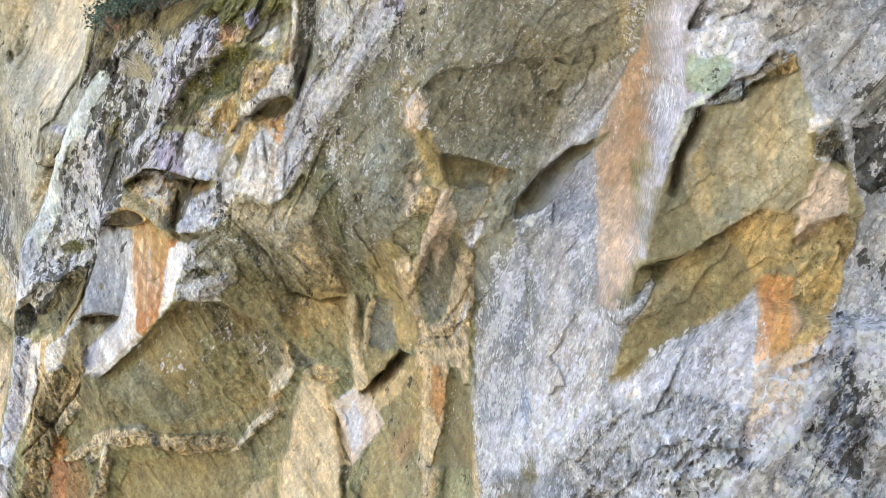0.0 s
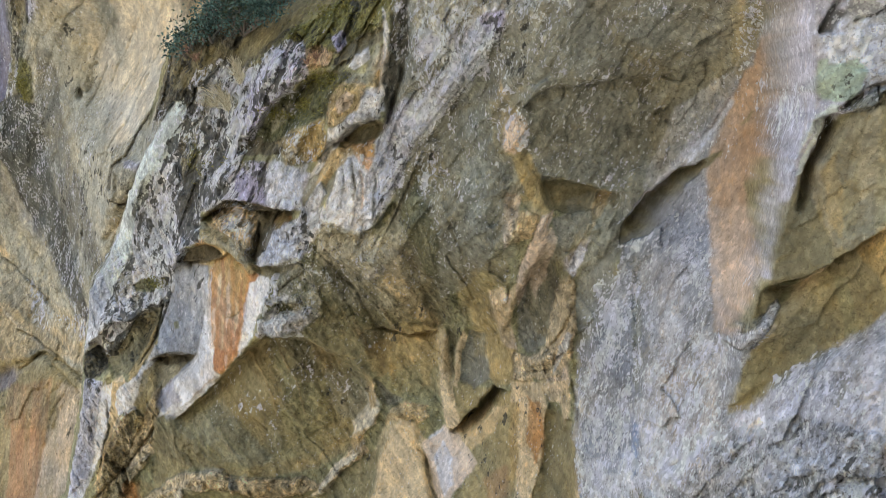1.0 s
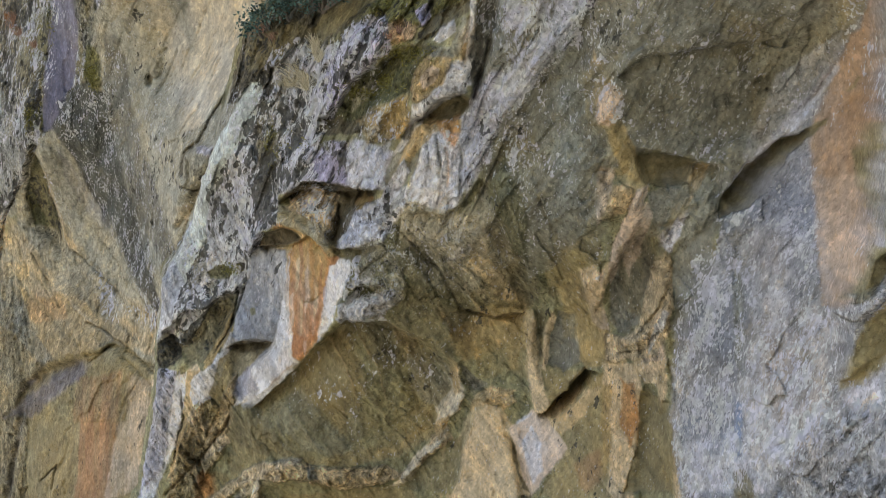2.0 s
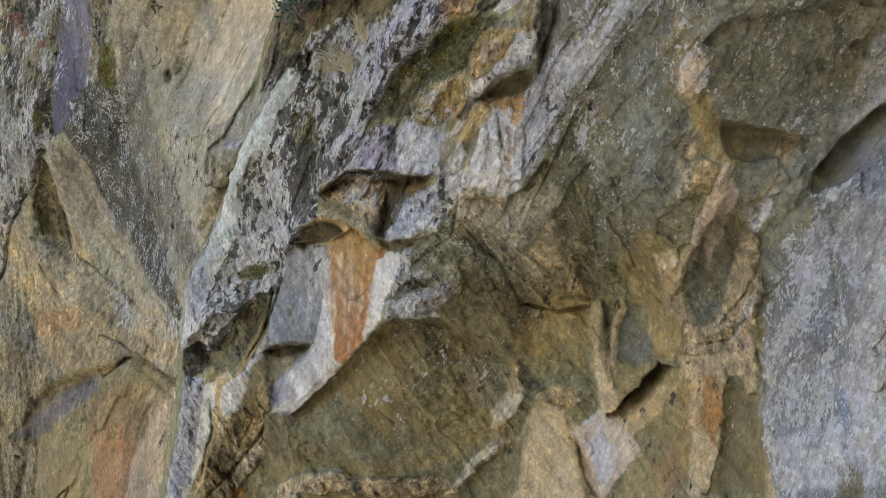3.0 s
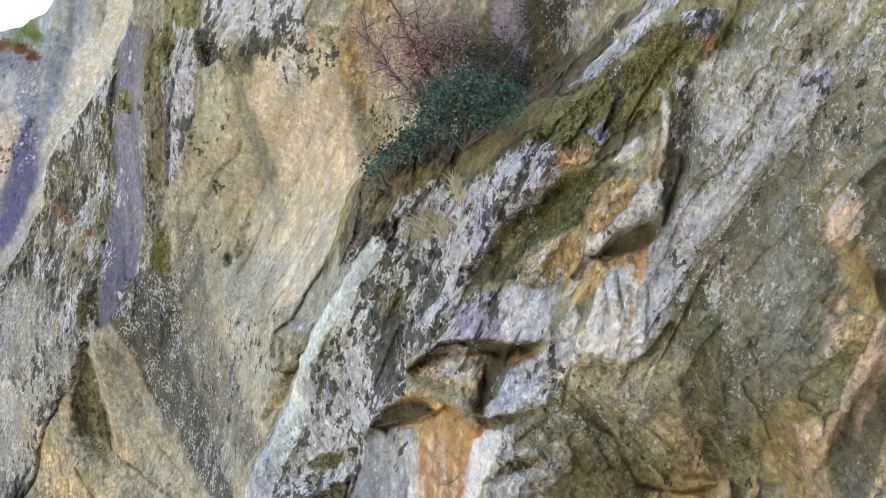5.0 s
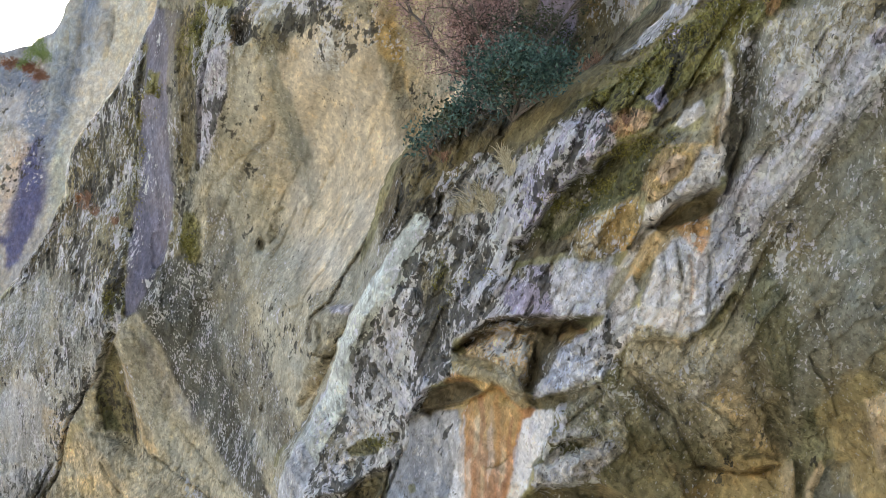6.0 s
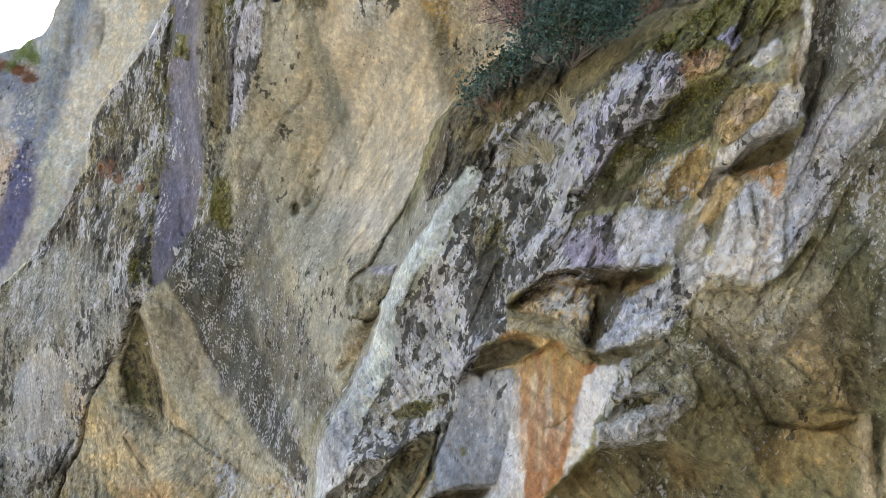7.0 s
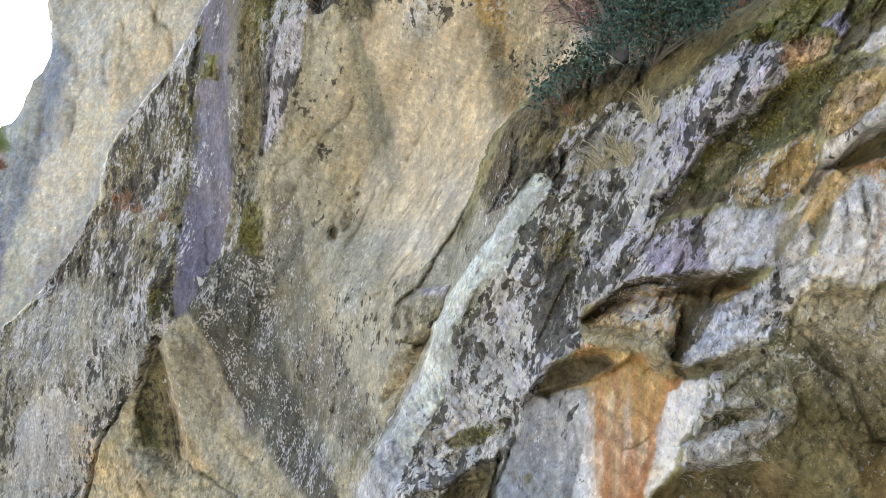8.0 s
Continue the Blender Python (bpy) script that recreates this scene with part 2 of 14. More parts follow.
def rock_material(name, scale=1.0, bump=1.0):
    """Rock: its tint with fine mottling and runs, pale and black crusts of lichen, pits and grain."""
    mat, n, l = shader(name)
    bsdf = n["Principled BSDF"]
    bsdf.inputs["Roughness"].default_value = 0.92
    bsdf.inputs["Specular IOR Level"].default_value = 0.25
    where = n.new("ShaderNodeTexCoord").outputs["Object"]
    runs = n.new("ShaderNodeMapping")
    runs.vector_type = "TEXTURE"
    runs.inputs["Rotation"].default_value = (LEAN, 0, 0)
    runs.inputs["Scale"].default_value = (1, 1, 7)
    l.new(where, runs.inputs["Vector"])
    slope = n.new("ShaderNodeMapping")
    slope.vector_type = "TEXTURE"
    slope.inputs["Rotation"].default_value = (LEAN, radians(32), 0)
    slope.inputs["Scale"].default_value = (1, 1, 1.7)
    l.new(where, slope.inputs["Vector"])
    slope = slope.outputs[0]

    def noise_at(size, detail, rough=0.6, vector=where):
        t = n.new("ShaderNodeTexNoise")
        t.inputs["Scale"].default_value = size * scale
        t.inputs["Detail"].default_value = detail
        t.inputs["Roughness"].default_value = rough
        l.new(vector, t.inputs["Vector"])
        return t.outputs["Fac"]

    def maths(op, a, b=0.0, c=0.0):
        t = n.new("ShaderNodeMath")
        t.operation = op
        for k, value in enumerate((a, b, c)):
            if isinstance(value, float):
                t.inputs[k].default_value = value
            else:
                l.new(value, t.inputs[k])
        return t.outputs[0]

    def mix(fac, a, b, blend="MIX"):
        t = n.new("ShaderNodeMix")
        t.data_type, t.blend_type = "RGBA", blend
        for slot, value in ((0, fac), (6, a), (7, b)):
            if isinstance(value, (float, tuple)):
                t.inputs[slot].default_value = value
            else:
                l.new(value, t.inputs[slot])
        return t.outputs[2]

    def span(x, low, high):
        """From 0 at low to 1 at high."""
        t = n.new("ShaderNodeMapRange")
        t.inputs["From Min"].default_value, t.inputs["From Max"].default_value = low, high
        l.new(x, t.inputs["Value"])
        return t.outputs[0]

    tint, growth = n.new("ShaderNodeVertexColor"), n.new("ShaderNodeVertexColor")
    tint.layer_name, growth.layer_name = "tint", "growth"
    part = n.new("ShaderNodeSeparateColor")
    l.new(growth.outputs[0], part.inputs[0])
    fine, mid = noise_at(9.5, 5.0, 0.66, slope), noise_at(4.5, 6.0, 0.62)
    run = noise_at(16.0, 3.0, 0.6, runs.outputs[0])
    spots, crust, dots = noise_at(7.0, 4.0, 0.64, slope), noise_at(5.2, 4.0, 0.64, slope), noise_at(20.0, 2.0, 0.55, slope)
    pits, drift = noise_at(16.0, 2.0, 0.55, slope), noise_at(1.7, 3.0, 0.6, slope)

    def chips(size, wobble):
        """Crisp little patches, each with its own tone."""
        t = n.new("ShaderNodeTexNoise")
        t.inputs["Scale"].default_value = size * scale * 1.3
        t.inputs["Detail"].default_value = 2.0
        l.new(where, t.inputs["Vector"])
        add = n.new("ShaderNodeVectorMath")
        add.operation = "MULTIPLY_ADD"
        l.new(t.outputs["Color"], add.inputs[0])
        add.inputs[1].default_value = (wobble / size / scale,) * 3
        l.new(where, add.inputs[2])
        c = n.new("ShaderNodeTexVoronoi")
        c.inputs["Scale"].default_value = size * scale
        l.new(add.outputs[0], c.inputs["Vector"])
        sep = n.new("ShaderNodeSeparateColor")
        l.new(c.outputs["Color"], sep.inputs[0])
        return sep.outputs[0], sep.outputs[1]

    small, warmth = chips(12.0, 1.6)
    large, _ = chips(5.0, 1.4)
    tone = maths("MULTIPLY_ADD", fine, 2.4, -0.2)
    tone = maths("MULTIPLY", tone, maths("MULTIPLY_ADD", mid, 1.2, 0.41))
    tone = maths("MULTIPLY", tone, maths("MULTIPLY_ADD", run, 0.5, 0.75))
    tone = maths("MULTIPLY", tone, maths("MULTIPLY_ADD", small, 0.6, 0.7))
    tone = maths("MULTIPLY", tone, maths("MULTIPLY_ADD", large, 0.34, 0.83))
    calm = maths("MINIMUM", maths("MULTIPLY_ADD", part.outputs[2], 0.5, 0.22), 1.0)
    tone = maths("MAXIMUM", maths("MULTIPLY_ADD", maths("SUBTRACT", tone, 1.0), calm, 1.0), 0.25)
    col = mix(1.0, tint.outputs[0], tone, "MULTIPLY")
    # short dark cracks along the edges of broken cells
    veins = n.new("ShaderNodeTexVoronoi")
    veins.feature = "DISTANCE_TO_EDGE"
    veins.inputs["Scale"].default_value = 1.9 * scale
    warp = n.new("ShaderNodeTexNoise")
    warp.inputs["Scale"].default_value, warp.inputs["Detail"].default_value = 2.2 * scale, 5.0
    l.new(where, warp.inputs["Vector"])
    bent = n.new("ShaderNodeVectorMath")
    bent.operation = "MULTIPLY_ADD"
    l.new(warp.outputs["Color"], bent.inputs[0])
    bent.inputs[1].default_value = (0.9 / scale,) * 3
    l.new(slope, bent.inputs[2])
    l.new(bent.outputs[0], veins.inputs["Vector"])
    crackle = maths("MULTIPLY", span(veins.outputs["Distance"], 0.026, 0.008), span(noise_at(1.1, 3.0, 0.6), 0.50, 0.58))
    crackle = maths("MULTIPLY", crackle, maths("MINIMUM", part.outputs[2], 1.0))
    col = mix(maths("MULTIPLY", crackle, 0.55), col, mix(1.0, col, (0.32, 0.29, 0.25, 1), "MULTIPLY"))
    # small ochre blotches
    blotch = span(noise_at(3.1, 6.0, 0.7), 0.54, 0.62)
    col = mix(maths("MULTIPLY", blotch, maths("MULTIPLY", warmth, 0.5)), col, mix(1.0, col, (1.16, 1.0, 0.72, 1), "MULTIPLY"))

    # grit: small dark pits and pale grains
    gritty = maths("MINIMUM", maths("MULTIPLY_ADD", part.outputs[2], 0.6, 0.25), 1.0)
    pit = maths("MULTIPLY", span(noise_at(17.0, 2.5, 0.55), 0.60, 0.645), maths("MULTIPLY", gritty, 0.75))
    speck = maths("MULTIPLY", span(noise_at(14.0, 2.5, 0.55, slope), 0.60, 0.65), maths("MULTIPLY", gritty, 0.5))
    col = mix(pit, col, mix(1.0, col, (0.35, 0.33, 0.30, 1), "MULTIPLY"))
    col = mix(speck, col, mix(1.0, col, (1.75, 1.75, 1.75, 1), "MULTIPLY"))

    def cover(noise_out, amount, sharp, top=0.70):
        level = maths("MULTIPLY_ADD", amount, -0.42, top)
        t = n.new("ShaderNodeClamp")
        l.new(maths("MULTIPLY", maths("SUBTRACT", noise_out, level), sharp), t.inputs[0])
        return maths("MULTIPLY", t.outputs[0], maths("MINIMUM", maths("MULTIPLY", amount, 8.0), 1.0))

    ebb = maths("MULTIPLY_ADD", drift, 2.0, 0.0)
    flow = maths("MULTIPLY_ADD", drift, -2.2, 2.1)
    crusty, dark = maths("MULTIPLY", part.outputs[0], ebb), maths("MULTIPLY", part.outputs[1], flow)
    pale = maths("MAXIMUM", cover(spots, crusty, 45.0, 0.69), cover(dots, crusty, 26.0, 0.72))
    black = maths("MAXIMUM", cover(crust, dark, 45.0, 0.70), cover(pits, dark, 26.0, 0.78))
    # sparse crisp dots of pale lichen, gathered in drifts
    gather = maths("MULTIPLY", span(noise_at(2.6, 3.0, 0.6, slope), 0.36, 0.64), 1.7)
    pale = maths("MAXIMUM", pale, maths("MULTIPLY", cover(noise_at(21.0, 2.0, 0.5, slope), maths("MULTIPLY", growth.outputs["Alpha"], gather), 30.0), 0.75))
    hue = span(noise_at(2.3, 3.0, 0.6), 0.42, 0.58)
    pale_col = mix(small, (0.52, 0.53, 0.53, 1), (0.92, 0.92, 0.92, 1))
    pale_col = mix(1.0, pale_col, mix(hue, (0.95, 0.94, 1.03, 1), (0.99, 1.01, 0.96, 1)), "MULTIPLY")
    col = mix(maths("MULTIPLY", pale, 0.85), col, pale_col)
    col = mix(maths("MULTIPLY", black, 0.88), col, mix(small, (0.03, 0.03, 0.026, 1), (0.12, 0.115, 0.09, 1)))
    l.new(col, bsdf.inputs["Base Color"])
    height = maths("MULTIPLY_ADD", fine, 0.85, maths("MULTIPLY", spots, 0.4))
    height = maths("MULTIPLY_ADD", crackle, -0.35, height)
    height = maths("MULTIPLY_ADD", small, 0.2, height)
    height = maths("MULTIPLY_ADD", mid, 1.2, height)
    height = maths("MULTIPLY_ADD", pale, 0.2, height)
    height = maths("MULTIPLY", height, part.outputs[2])
    b = n.new("ShaderNodeBump")
    b.inputs["Strength"].default_value = 1.0 * bump
    b.inputs["Distance"].default_value = 0.075 / scale
    l.new(height, b.inputs["Height"])
    l.new(b.outputs[0], bsdf.inputs["Normal"])
    return mat


ROCK = rock_material("weathered_rock")
FAR_ROCK = rock_material("far_rock", 0.25, 0.6)


def leaf_material(name, low, high):
    """Leaves: each one its own shade between two greens, a little light passing through."""
    mat, n, l = shader(name)
    bsdf = n["Principled BSDF"]
    info = n.new("ShaderNodeNewGeometry")
    ramp = n.new("ShaderNodeValToRGB")
    ramp.color_ramp.elements[0].color, ramp.color_ramp.elements[1].color = (*low, 1), (*high, 1)
    l.new(info.outputs["Random Per Island"], ramp.inputs[0])
    l.new(ramp.outputs[0], bsdf.inputs["Base Color"])
    bsdf.inputs["Roughness"].default_value = 0.6
    bsdf.inputs["Specular IOR Level"].default_value = 0.3
    return mat


def bark_material(name, low, high):
    mat, n, l = shader(name)
    t = n.new("ShaderNodeTexNoise")
    t.inputs["Scale"].default_value, t.inputs["Detail"].default_value = 30.0, 5.0
    ramp = n.new("ShaderNodeValToRGB")
    ramp.color_ramp.elements[0].color, ramp.color_ramp.elements[1].color = (*low, 1), (*high, 1)
    l.new(n.new("ShaderNodeTexCoord").outputs["Object"], t.inputs["Vector"])
    l.new(t.outputs["Fac"], ramp.inputs[0])
    l.new(ramp.outputs[0], n["Principled BSDF"].inputs["Base Color"])
    n["Principled BSDF"].inputs["Roughness"].default_value = 0.9
    return mat


SHRUB_LEAF = leaf_material("blue_green_leaves", (0.025, 0.055, 0.048), (0.15, 0.26, 0.22))
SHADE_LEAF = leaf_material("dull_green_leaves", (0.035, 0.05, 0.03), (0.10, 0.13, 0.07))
PINK_LEAF = leaf_material("pink_autumn_leaves", (0.34, 0.23, 0.21), (0.64, 0.47, 0.45))
FAR_LEAF = leaf_material("fresh_green_leaves", (0.10, 0.16, 0.05), (0.40, 0.50, 0.20))
RED_LEAF = leaf_material("red_brown_leaves", (0.14, 0.06, 0.04), (0.36, 0.18, 0.10))
STRAW = leaf_material("dry_straw", (0.42, 0.38, 0.25), (0.84, 0.79, 0.60))
RED_STRAW = leaf_material("reddish_grass", (0.22, 0.12, 0.08), (0.48, 0.32, 0.22))
MOSS = leaf_material("yellow_green_moss", (0.10, 0.095, 0.015), (0.36, 0.34, 0.09))
BARK = bark_material("grey_bark", (0.07, 0.06, 0.05), (0.24, 0.21, 0.18))


# ---- the rock faces ----
# Bulges (negative) and hollows of the crag and of the wall beside it: u, v, depth.
CRAG_BULGES = [
    (-9, -7.7, -0.4), (-9, -5.5, 1), (-6.8, -8.8, -0.5), (-6.8, -6.6, -0.11), (-6.8, -4.4, -0.19), (-6.8, -2.2, 0.56),
    (-6.8, -0, 0.47), (-4.6, -9.9, 1.15), (-4.6, -5.5, -0.45), (-4.6, -3.3, -0.42), (-4.6, -1.1, -0.95), (-4.6, 1.1, 1.95),
    (-2.4, -8.8, 0.7), (-2.4, -6.6, 0.96), (-2.4, -4.4, -0.16), (-2.4, -2.2, 0.2), (-2.4, -0, -0.42), (-0.2, -7.7, 0.93),
    (-0.2, -5.5, 0.7), (-0.2, -3.3, -0.12), (-0.2, -1.1, -0.41), (2, -8.8, -1.27), (2, -6.6, -0.22), (2, -4.4, 0.88),
    (2, -2.2, 1.64), (4.2, -7.7, -1.75), (4.2, -5.5, -1.28), (4.2, -1.1, 1.19),
]
WALL_BULGES = [
    (-17.4, -7.1, 0.22), (-17.4, -4.5, -0.2), (-17.4, -1.9, 0.46), (-14.8, -5.8, 0.47), (-14.8, -3.2, -1.28), (-14.8, -0.6, 0.31),
    (-12.2, -7.1, 1), (-12.2, -4.5, 1.06), (-12.2, -1.9, 0.11), (-12.2, 0.7, -1.04), (-12.2, 3.3, -0.88), (-9.6, -5.8, -0.7),
    (-9.6, -3.2, -0.48), (-9.6, -0.6, 1.6), (-9.6, 2, -1.08), (-7, 0.7, 1.33),
]


def crag_depth(u, v):
    h = 31.11 - 0.959 * u - 0.081 * v
    for a, b, c in CRAG_BULGES:
        h = h + c * np.exp(-((u - a) ** 2 + (v - b) ** 2) / 3.38)
    return h


def wall_depth(u, v):
    h = 31.17 - 1.249 * u + 0.105 * v
    for a, b, c in WALL_BULGES:
        h = h + c * np.exp(-((u - a) ** 2 + (v - b) ** 2) / 5.78)
    behind = crag_depth(u, v) + 1.2 + 1.2 * smooth((u + 7) / 5)
    return h + smooth((u + 9.3 - 0.25 * v) / 1.6) * np.maximum(behind - h, 0)


def far_depth(u, v):
    return 330 - 0.5 * (u + 85) + 4.0 * fractal(u * 0.08, v * 0.03, 5, 3)


far = Face(-140, -26, -18, 118, 0.5, far_depth, "pale_grey", 300)
far.patch([(-78.3, 106.8), (-35.2, 107.3), (-49.4, 85.4), (-65.2, 58.6), (-74.7, 37.7), (-94.2, 20.2), (-93.9, 12.1), (-80.2, 74.3)], "stone", 0.4, 2.0, streaks=0.3)
far.patch([(-66.4, 96), (-56, 96.1), (-52.4, 78.9), (-63.5, 69.2), (-66.9, 78.8)], "tan", 0.3, 1.2, streaks=0.4)
far.patch([(-72.4, 58.5), (-66.4, 63.9), (-69, 50.2), (-72.9, 42.9)], "tan", 0.7, 1.0)
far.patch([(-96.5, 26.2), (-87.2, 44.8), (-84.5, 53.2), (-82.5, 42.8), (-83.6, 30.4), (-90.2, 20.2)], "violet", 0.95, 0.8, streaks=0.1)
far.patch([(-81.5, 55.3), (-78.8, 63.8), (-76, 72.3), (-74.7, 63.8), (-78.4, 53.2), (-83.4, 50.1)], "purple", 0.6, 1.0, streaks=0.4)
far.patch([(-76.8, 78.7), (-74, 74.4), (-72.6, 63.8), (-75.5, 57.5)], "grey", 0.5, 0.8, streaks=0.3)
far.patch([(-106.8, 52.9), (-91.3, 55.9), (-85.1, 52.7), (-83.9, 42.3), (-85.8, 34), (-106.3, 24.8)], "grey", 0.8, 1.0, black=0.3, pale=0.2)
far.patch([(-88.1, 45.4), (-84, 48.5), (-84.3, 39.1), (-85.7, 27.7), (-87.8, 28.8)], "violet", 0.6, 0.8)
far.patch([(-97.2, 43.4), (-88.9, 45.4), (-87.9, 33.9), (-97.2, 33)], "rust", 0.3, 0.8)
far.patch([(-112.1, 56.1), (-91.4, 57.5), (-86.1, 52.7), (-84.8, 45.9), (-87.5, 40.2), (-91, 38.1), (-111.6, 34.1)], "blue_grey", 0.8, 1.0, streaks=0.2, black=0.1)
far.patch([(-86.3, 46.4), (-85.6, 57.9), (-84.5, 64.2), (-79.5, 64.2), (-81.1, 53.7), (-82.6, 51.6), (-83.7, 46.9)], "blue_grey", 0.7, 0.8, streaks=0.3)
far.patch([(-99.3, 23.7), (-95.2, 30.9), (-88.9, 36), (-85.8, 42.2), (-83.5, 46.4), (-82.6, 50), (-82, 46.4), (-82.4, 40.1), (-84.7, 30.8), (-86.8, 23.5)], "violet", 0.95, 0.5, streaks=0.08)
far.patch([(-99.3, 34.1), (-91, 37.1), (-88.9, 40.2), (-85.8, 44.3), (-85.8, 51.6), (-91, 51.7), (-99.3, 49.7)], "chalk", 0.7, 0.8, streaks=0.2)
far.patch([(-88.4, 51.7), (-86.8, 59), (-85.2, 55.8), (-86.8, 50.6)], "rust", 0.5, 0.6, mottle=0.9)
far.patch([(-97.2, 44.5), (-91, 45.4), (-89.5, 38.1), (-93.1, 33), (-97.2, 33)], "umber", 0.6, 0.7, mottle=0.8)
far.patch([(-76.8, 78.7), (-74.3, 76.5), (-73.7, 71.2), (-75.8, 65.9), (-78.7, 60.6), (-79.6, 57.4), (-77.9, 68)], "blue_grey", 0.55, 0.8, streaks=0.3)
far.patch([(-78.2, 50.1), (-72.7, 65.9), (-69.7, 69.1), (-70.3, 57.5), (-73.9, 42.9)], "chalk", 0.5, 1.0, streaks=0.3)
far.patch([(-70.1, 50.2), (-67.3, 58.6), (-65.4, 63.9), (-66.1, 55.5), (-68.8, 45)], "tan", 0.5, 0.8, streaks=0.2)
far.patch([(-65.8, 76.6), (-61.2, 78.8), (-59.4, 71.4), (-64.4, 66)], "tan", 0.3, 0.8, streaks=0.3)
far.crack([(-56, 87.5), (-58.5, 81.5), (-56.1, 79.4), (-56.4, 73)], 0.25, 0.8, "soil_and_shade", 0.6)
far.crack([(-68.2, 87.3), (-68.2, 78.7), (-67.2, 73.4)], 0.35, 0.5, "umber", 0.5)
far.crack([(-74.5, 87.3), (-72.6, 78.7), (-73.5, 73.3)], 0.35, 0.5, "grey", 0.5)
far.crack([(-69.7, 70.2), (-70.1, 67), (-70.7, 69.1)], 0.4, 0.8, "soil_and_shade", 0.6)
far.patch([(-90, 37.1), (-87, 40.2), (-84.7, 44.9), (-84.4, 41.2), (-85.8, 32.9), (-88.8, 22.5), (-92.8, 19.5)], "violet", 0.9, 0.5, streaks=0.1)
far.patch([(-95.3, 44.4), (-91.1, 43.4), (-89.4, 34), (-90.8, 24.7), (-95, 24.7)], "chalk", 0.7, 0.7)
far.patch([(-81.5, 106.8), (-50, 107.1), (-51.5, 85.3), (-65.2, 58.6), (-71.8, 40.8), (-76.3, 53.3), (-75, 72.3)], "chalk", 0.35, 1.5, streaks=0.6)
far.patch([(-112.8, 90), (-39.5, 89.3), (-39.3, -24.5), (-110.4, -24.1)], None, 1.0, 3.0, rough=0.35, mottle=0)
# Warm light on the upper right, put into the tint as buff.
far.patch([(-71.77, 66.99), (-60.74, 65.89), (-63.48, 58.71), (-69.11, 52.6), (-71.67, 49.62), (-72.44, 58.93)], "buff", 0.5, 1.2, streaks=0.2)
far.patch([(-82.45, 60.1), (-71.91, 60.96), (-72.68, 48.59), (-76.18, 43.78), (-77.72, 33.21), (-79.91, 33.3), (-80.18, 47.03)], "chalk", 0.7, 1.0, streaks=0.25)
far.patch([(-74.59, 67.29), (-72.88, 67.09), (-71.91, 60.96), (-73.09, 51.84), (-74.17, 57.06)], "tan", 0.5, 0.6, streaks=0.2)
# Blue shading on the left flank, painted into the rock's colour.
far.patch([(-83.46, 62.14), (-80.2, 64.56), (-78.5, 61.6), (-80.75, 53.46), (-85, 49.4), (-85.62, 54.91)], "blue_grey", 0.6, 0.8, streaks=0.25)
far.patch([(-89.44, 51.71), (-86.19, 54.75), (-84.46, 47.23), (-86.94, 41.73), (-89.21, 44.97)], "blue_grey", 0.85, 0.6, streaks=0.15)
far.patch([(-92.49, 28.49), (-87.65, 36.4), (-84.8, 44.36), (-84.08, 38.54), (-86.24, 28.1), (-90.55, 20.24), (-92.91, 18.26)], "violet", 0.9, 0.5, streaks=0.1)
far.patch([(-92.88, 43.23), (-89.01, 41.74), (-87.24, 40.63), (-90.13, 33.53), (-92.49, 28.49)], "pink", 0.6, 0.6, streaks=0.3)
far.patch([(-81.64, 43.68), (-78.91, 33.2), (-79.82, 23.98), (-83, 22), (-82.54, 33.25)], "mint", 0.4, 0.8, streaks=0.3)
far.crack([(-80.68, 62.75), (-81.28, 55.64), (-82.62, 50.43), (-80.89, 48.01)], 0.3, 0.8, "slate", 0.6)
far.crack([(-78.78, 56.27), (-80.52, 52.48), (-80.61, 49.72)], 0.3, 0.8, "slate", 0.55)
far.crack([(-76.13, 50.97), (-76.54, 46.84), (-78.54, 43.66)], 0.25, 0.6, "slate", 0.5)
far.crack([(-82.25, 49.34), (-80.07, 47.03), (-78.81, 42.53)], 0.25, 0.6, "slate", 0.5)
far.crack([(-72.7, 66.09), (-72.36, 61.01), (-73.25, 55.93)], 0.25, 0.6, "umber", 0.5)
far.patch([(-79.73, 68.74), (-77.21, 84.67), (-47.1, 80.03), (-51.19, 70.71), (-58.84, 63.98), (-64.52, 55.64), (-66.2, 46.49), (-74.16, 38.33), (-83.88, 26.11), (-86.65, 60.23)], "frost", 0.5, 1.5, streaks=0.35, mottle=0.5)
far.patch([(-64.34, 76.44), (-57.68, 81.32), (-49.17, 78.32), (-54.54, 68.43), (-61.65, 62.69), (-63.75, 67.71)], "buff", 0.4, 1.2, streaks=0.4)
far.patch([(-72.52, 77.88), (-67.56, 79.44), (-66.22, 71.28), (-69.6, 63.76), (-72.84, 67.94)], "chalk", 0.5, 1.0, streaks=0.3)
far.patch([(-79.53, 67.74), (-76.24, 76.99), (-73.27, 74.48), (-75.56, 63.11), (-77.96, 52.91), (-81.3, 50.09)], "blue_grey", 0.45, 1.0, streaks=0.3)
far.crack([(-56.06, 79.16), (-55.65, 75.44), (-53.37, 72.02), (-54.34, 68.43)], 0.3, 0.8, "umber", 0.6)
far.crack([(-66.07, 76.75), (-66.57, 71.48), (-64.89, 65.93)], 0.3, 0.8, "slate", 0.5)
far.crack([(-62.48, 78.38), (-62.88, 70.85), (-62.08, 64.55)], 0.3, 0.8, "umber", 0.45)
far.crack([(-72.25, 74.5), (-70.77, 66.92), (-72.69, 59.79)], 0.3, 0.8, "slate", 0.5)
far.crack([(-79.08, 49.97), (-77.75, 56.2), (-78.37, 61.34)], 0.3, 0.8, "slate", 0.5)
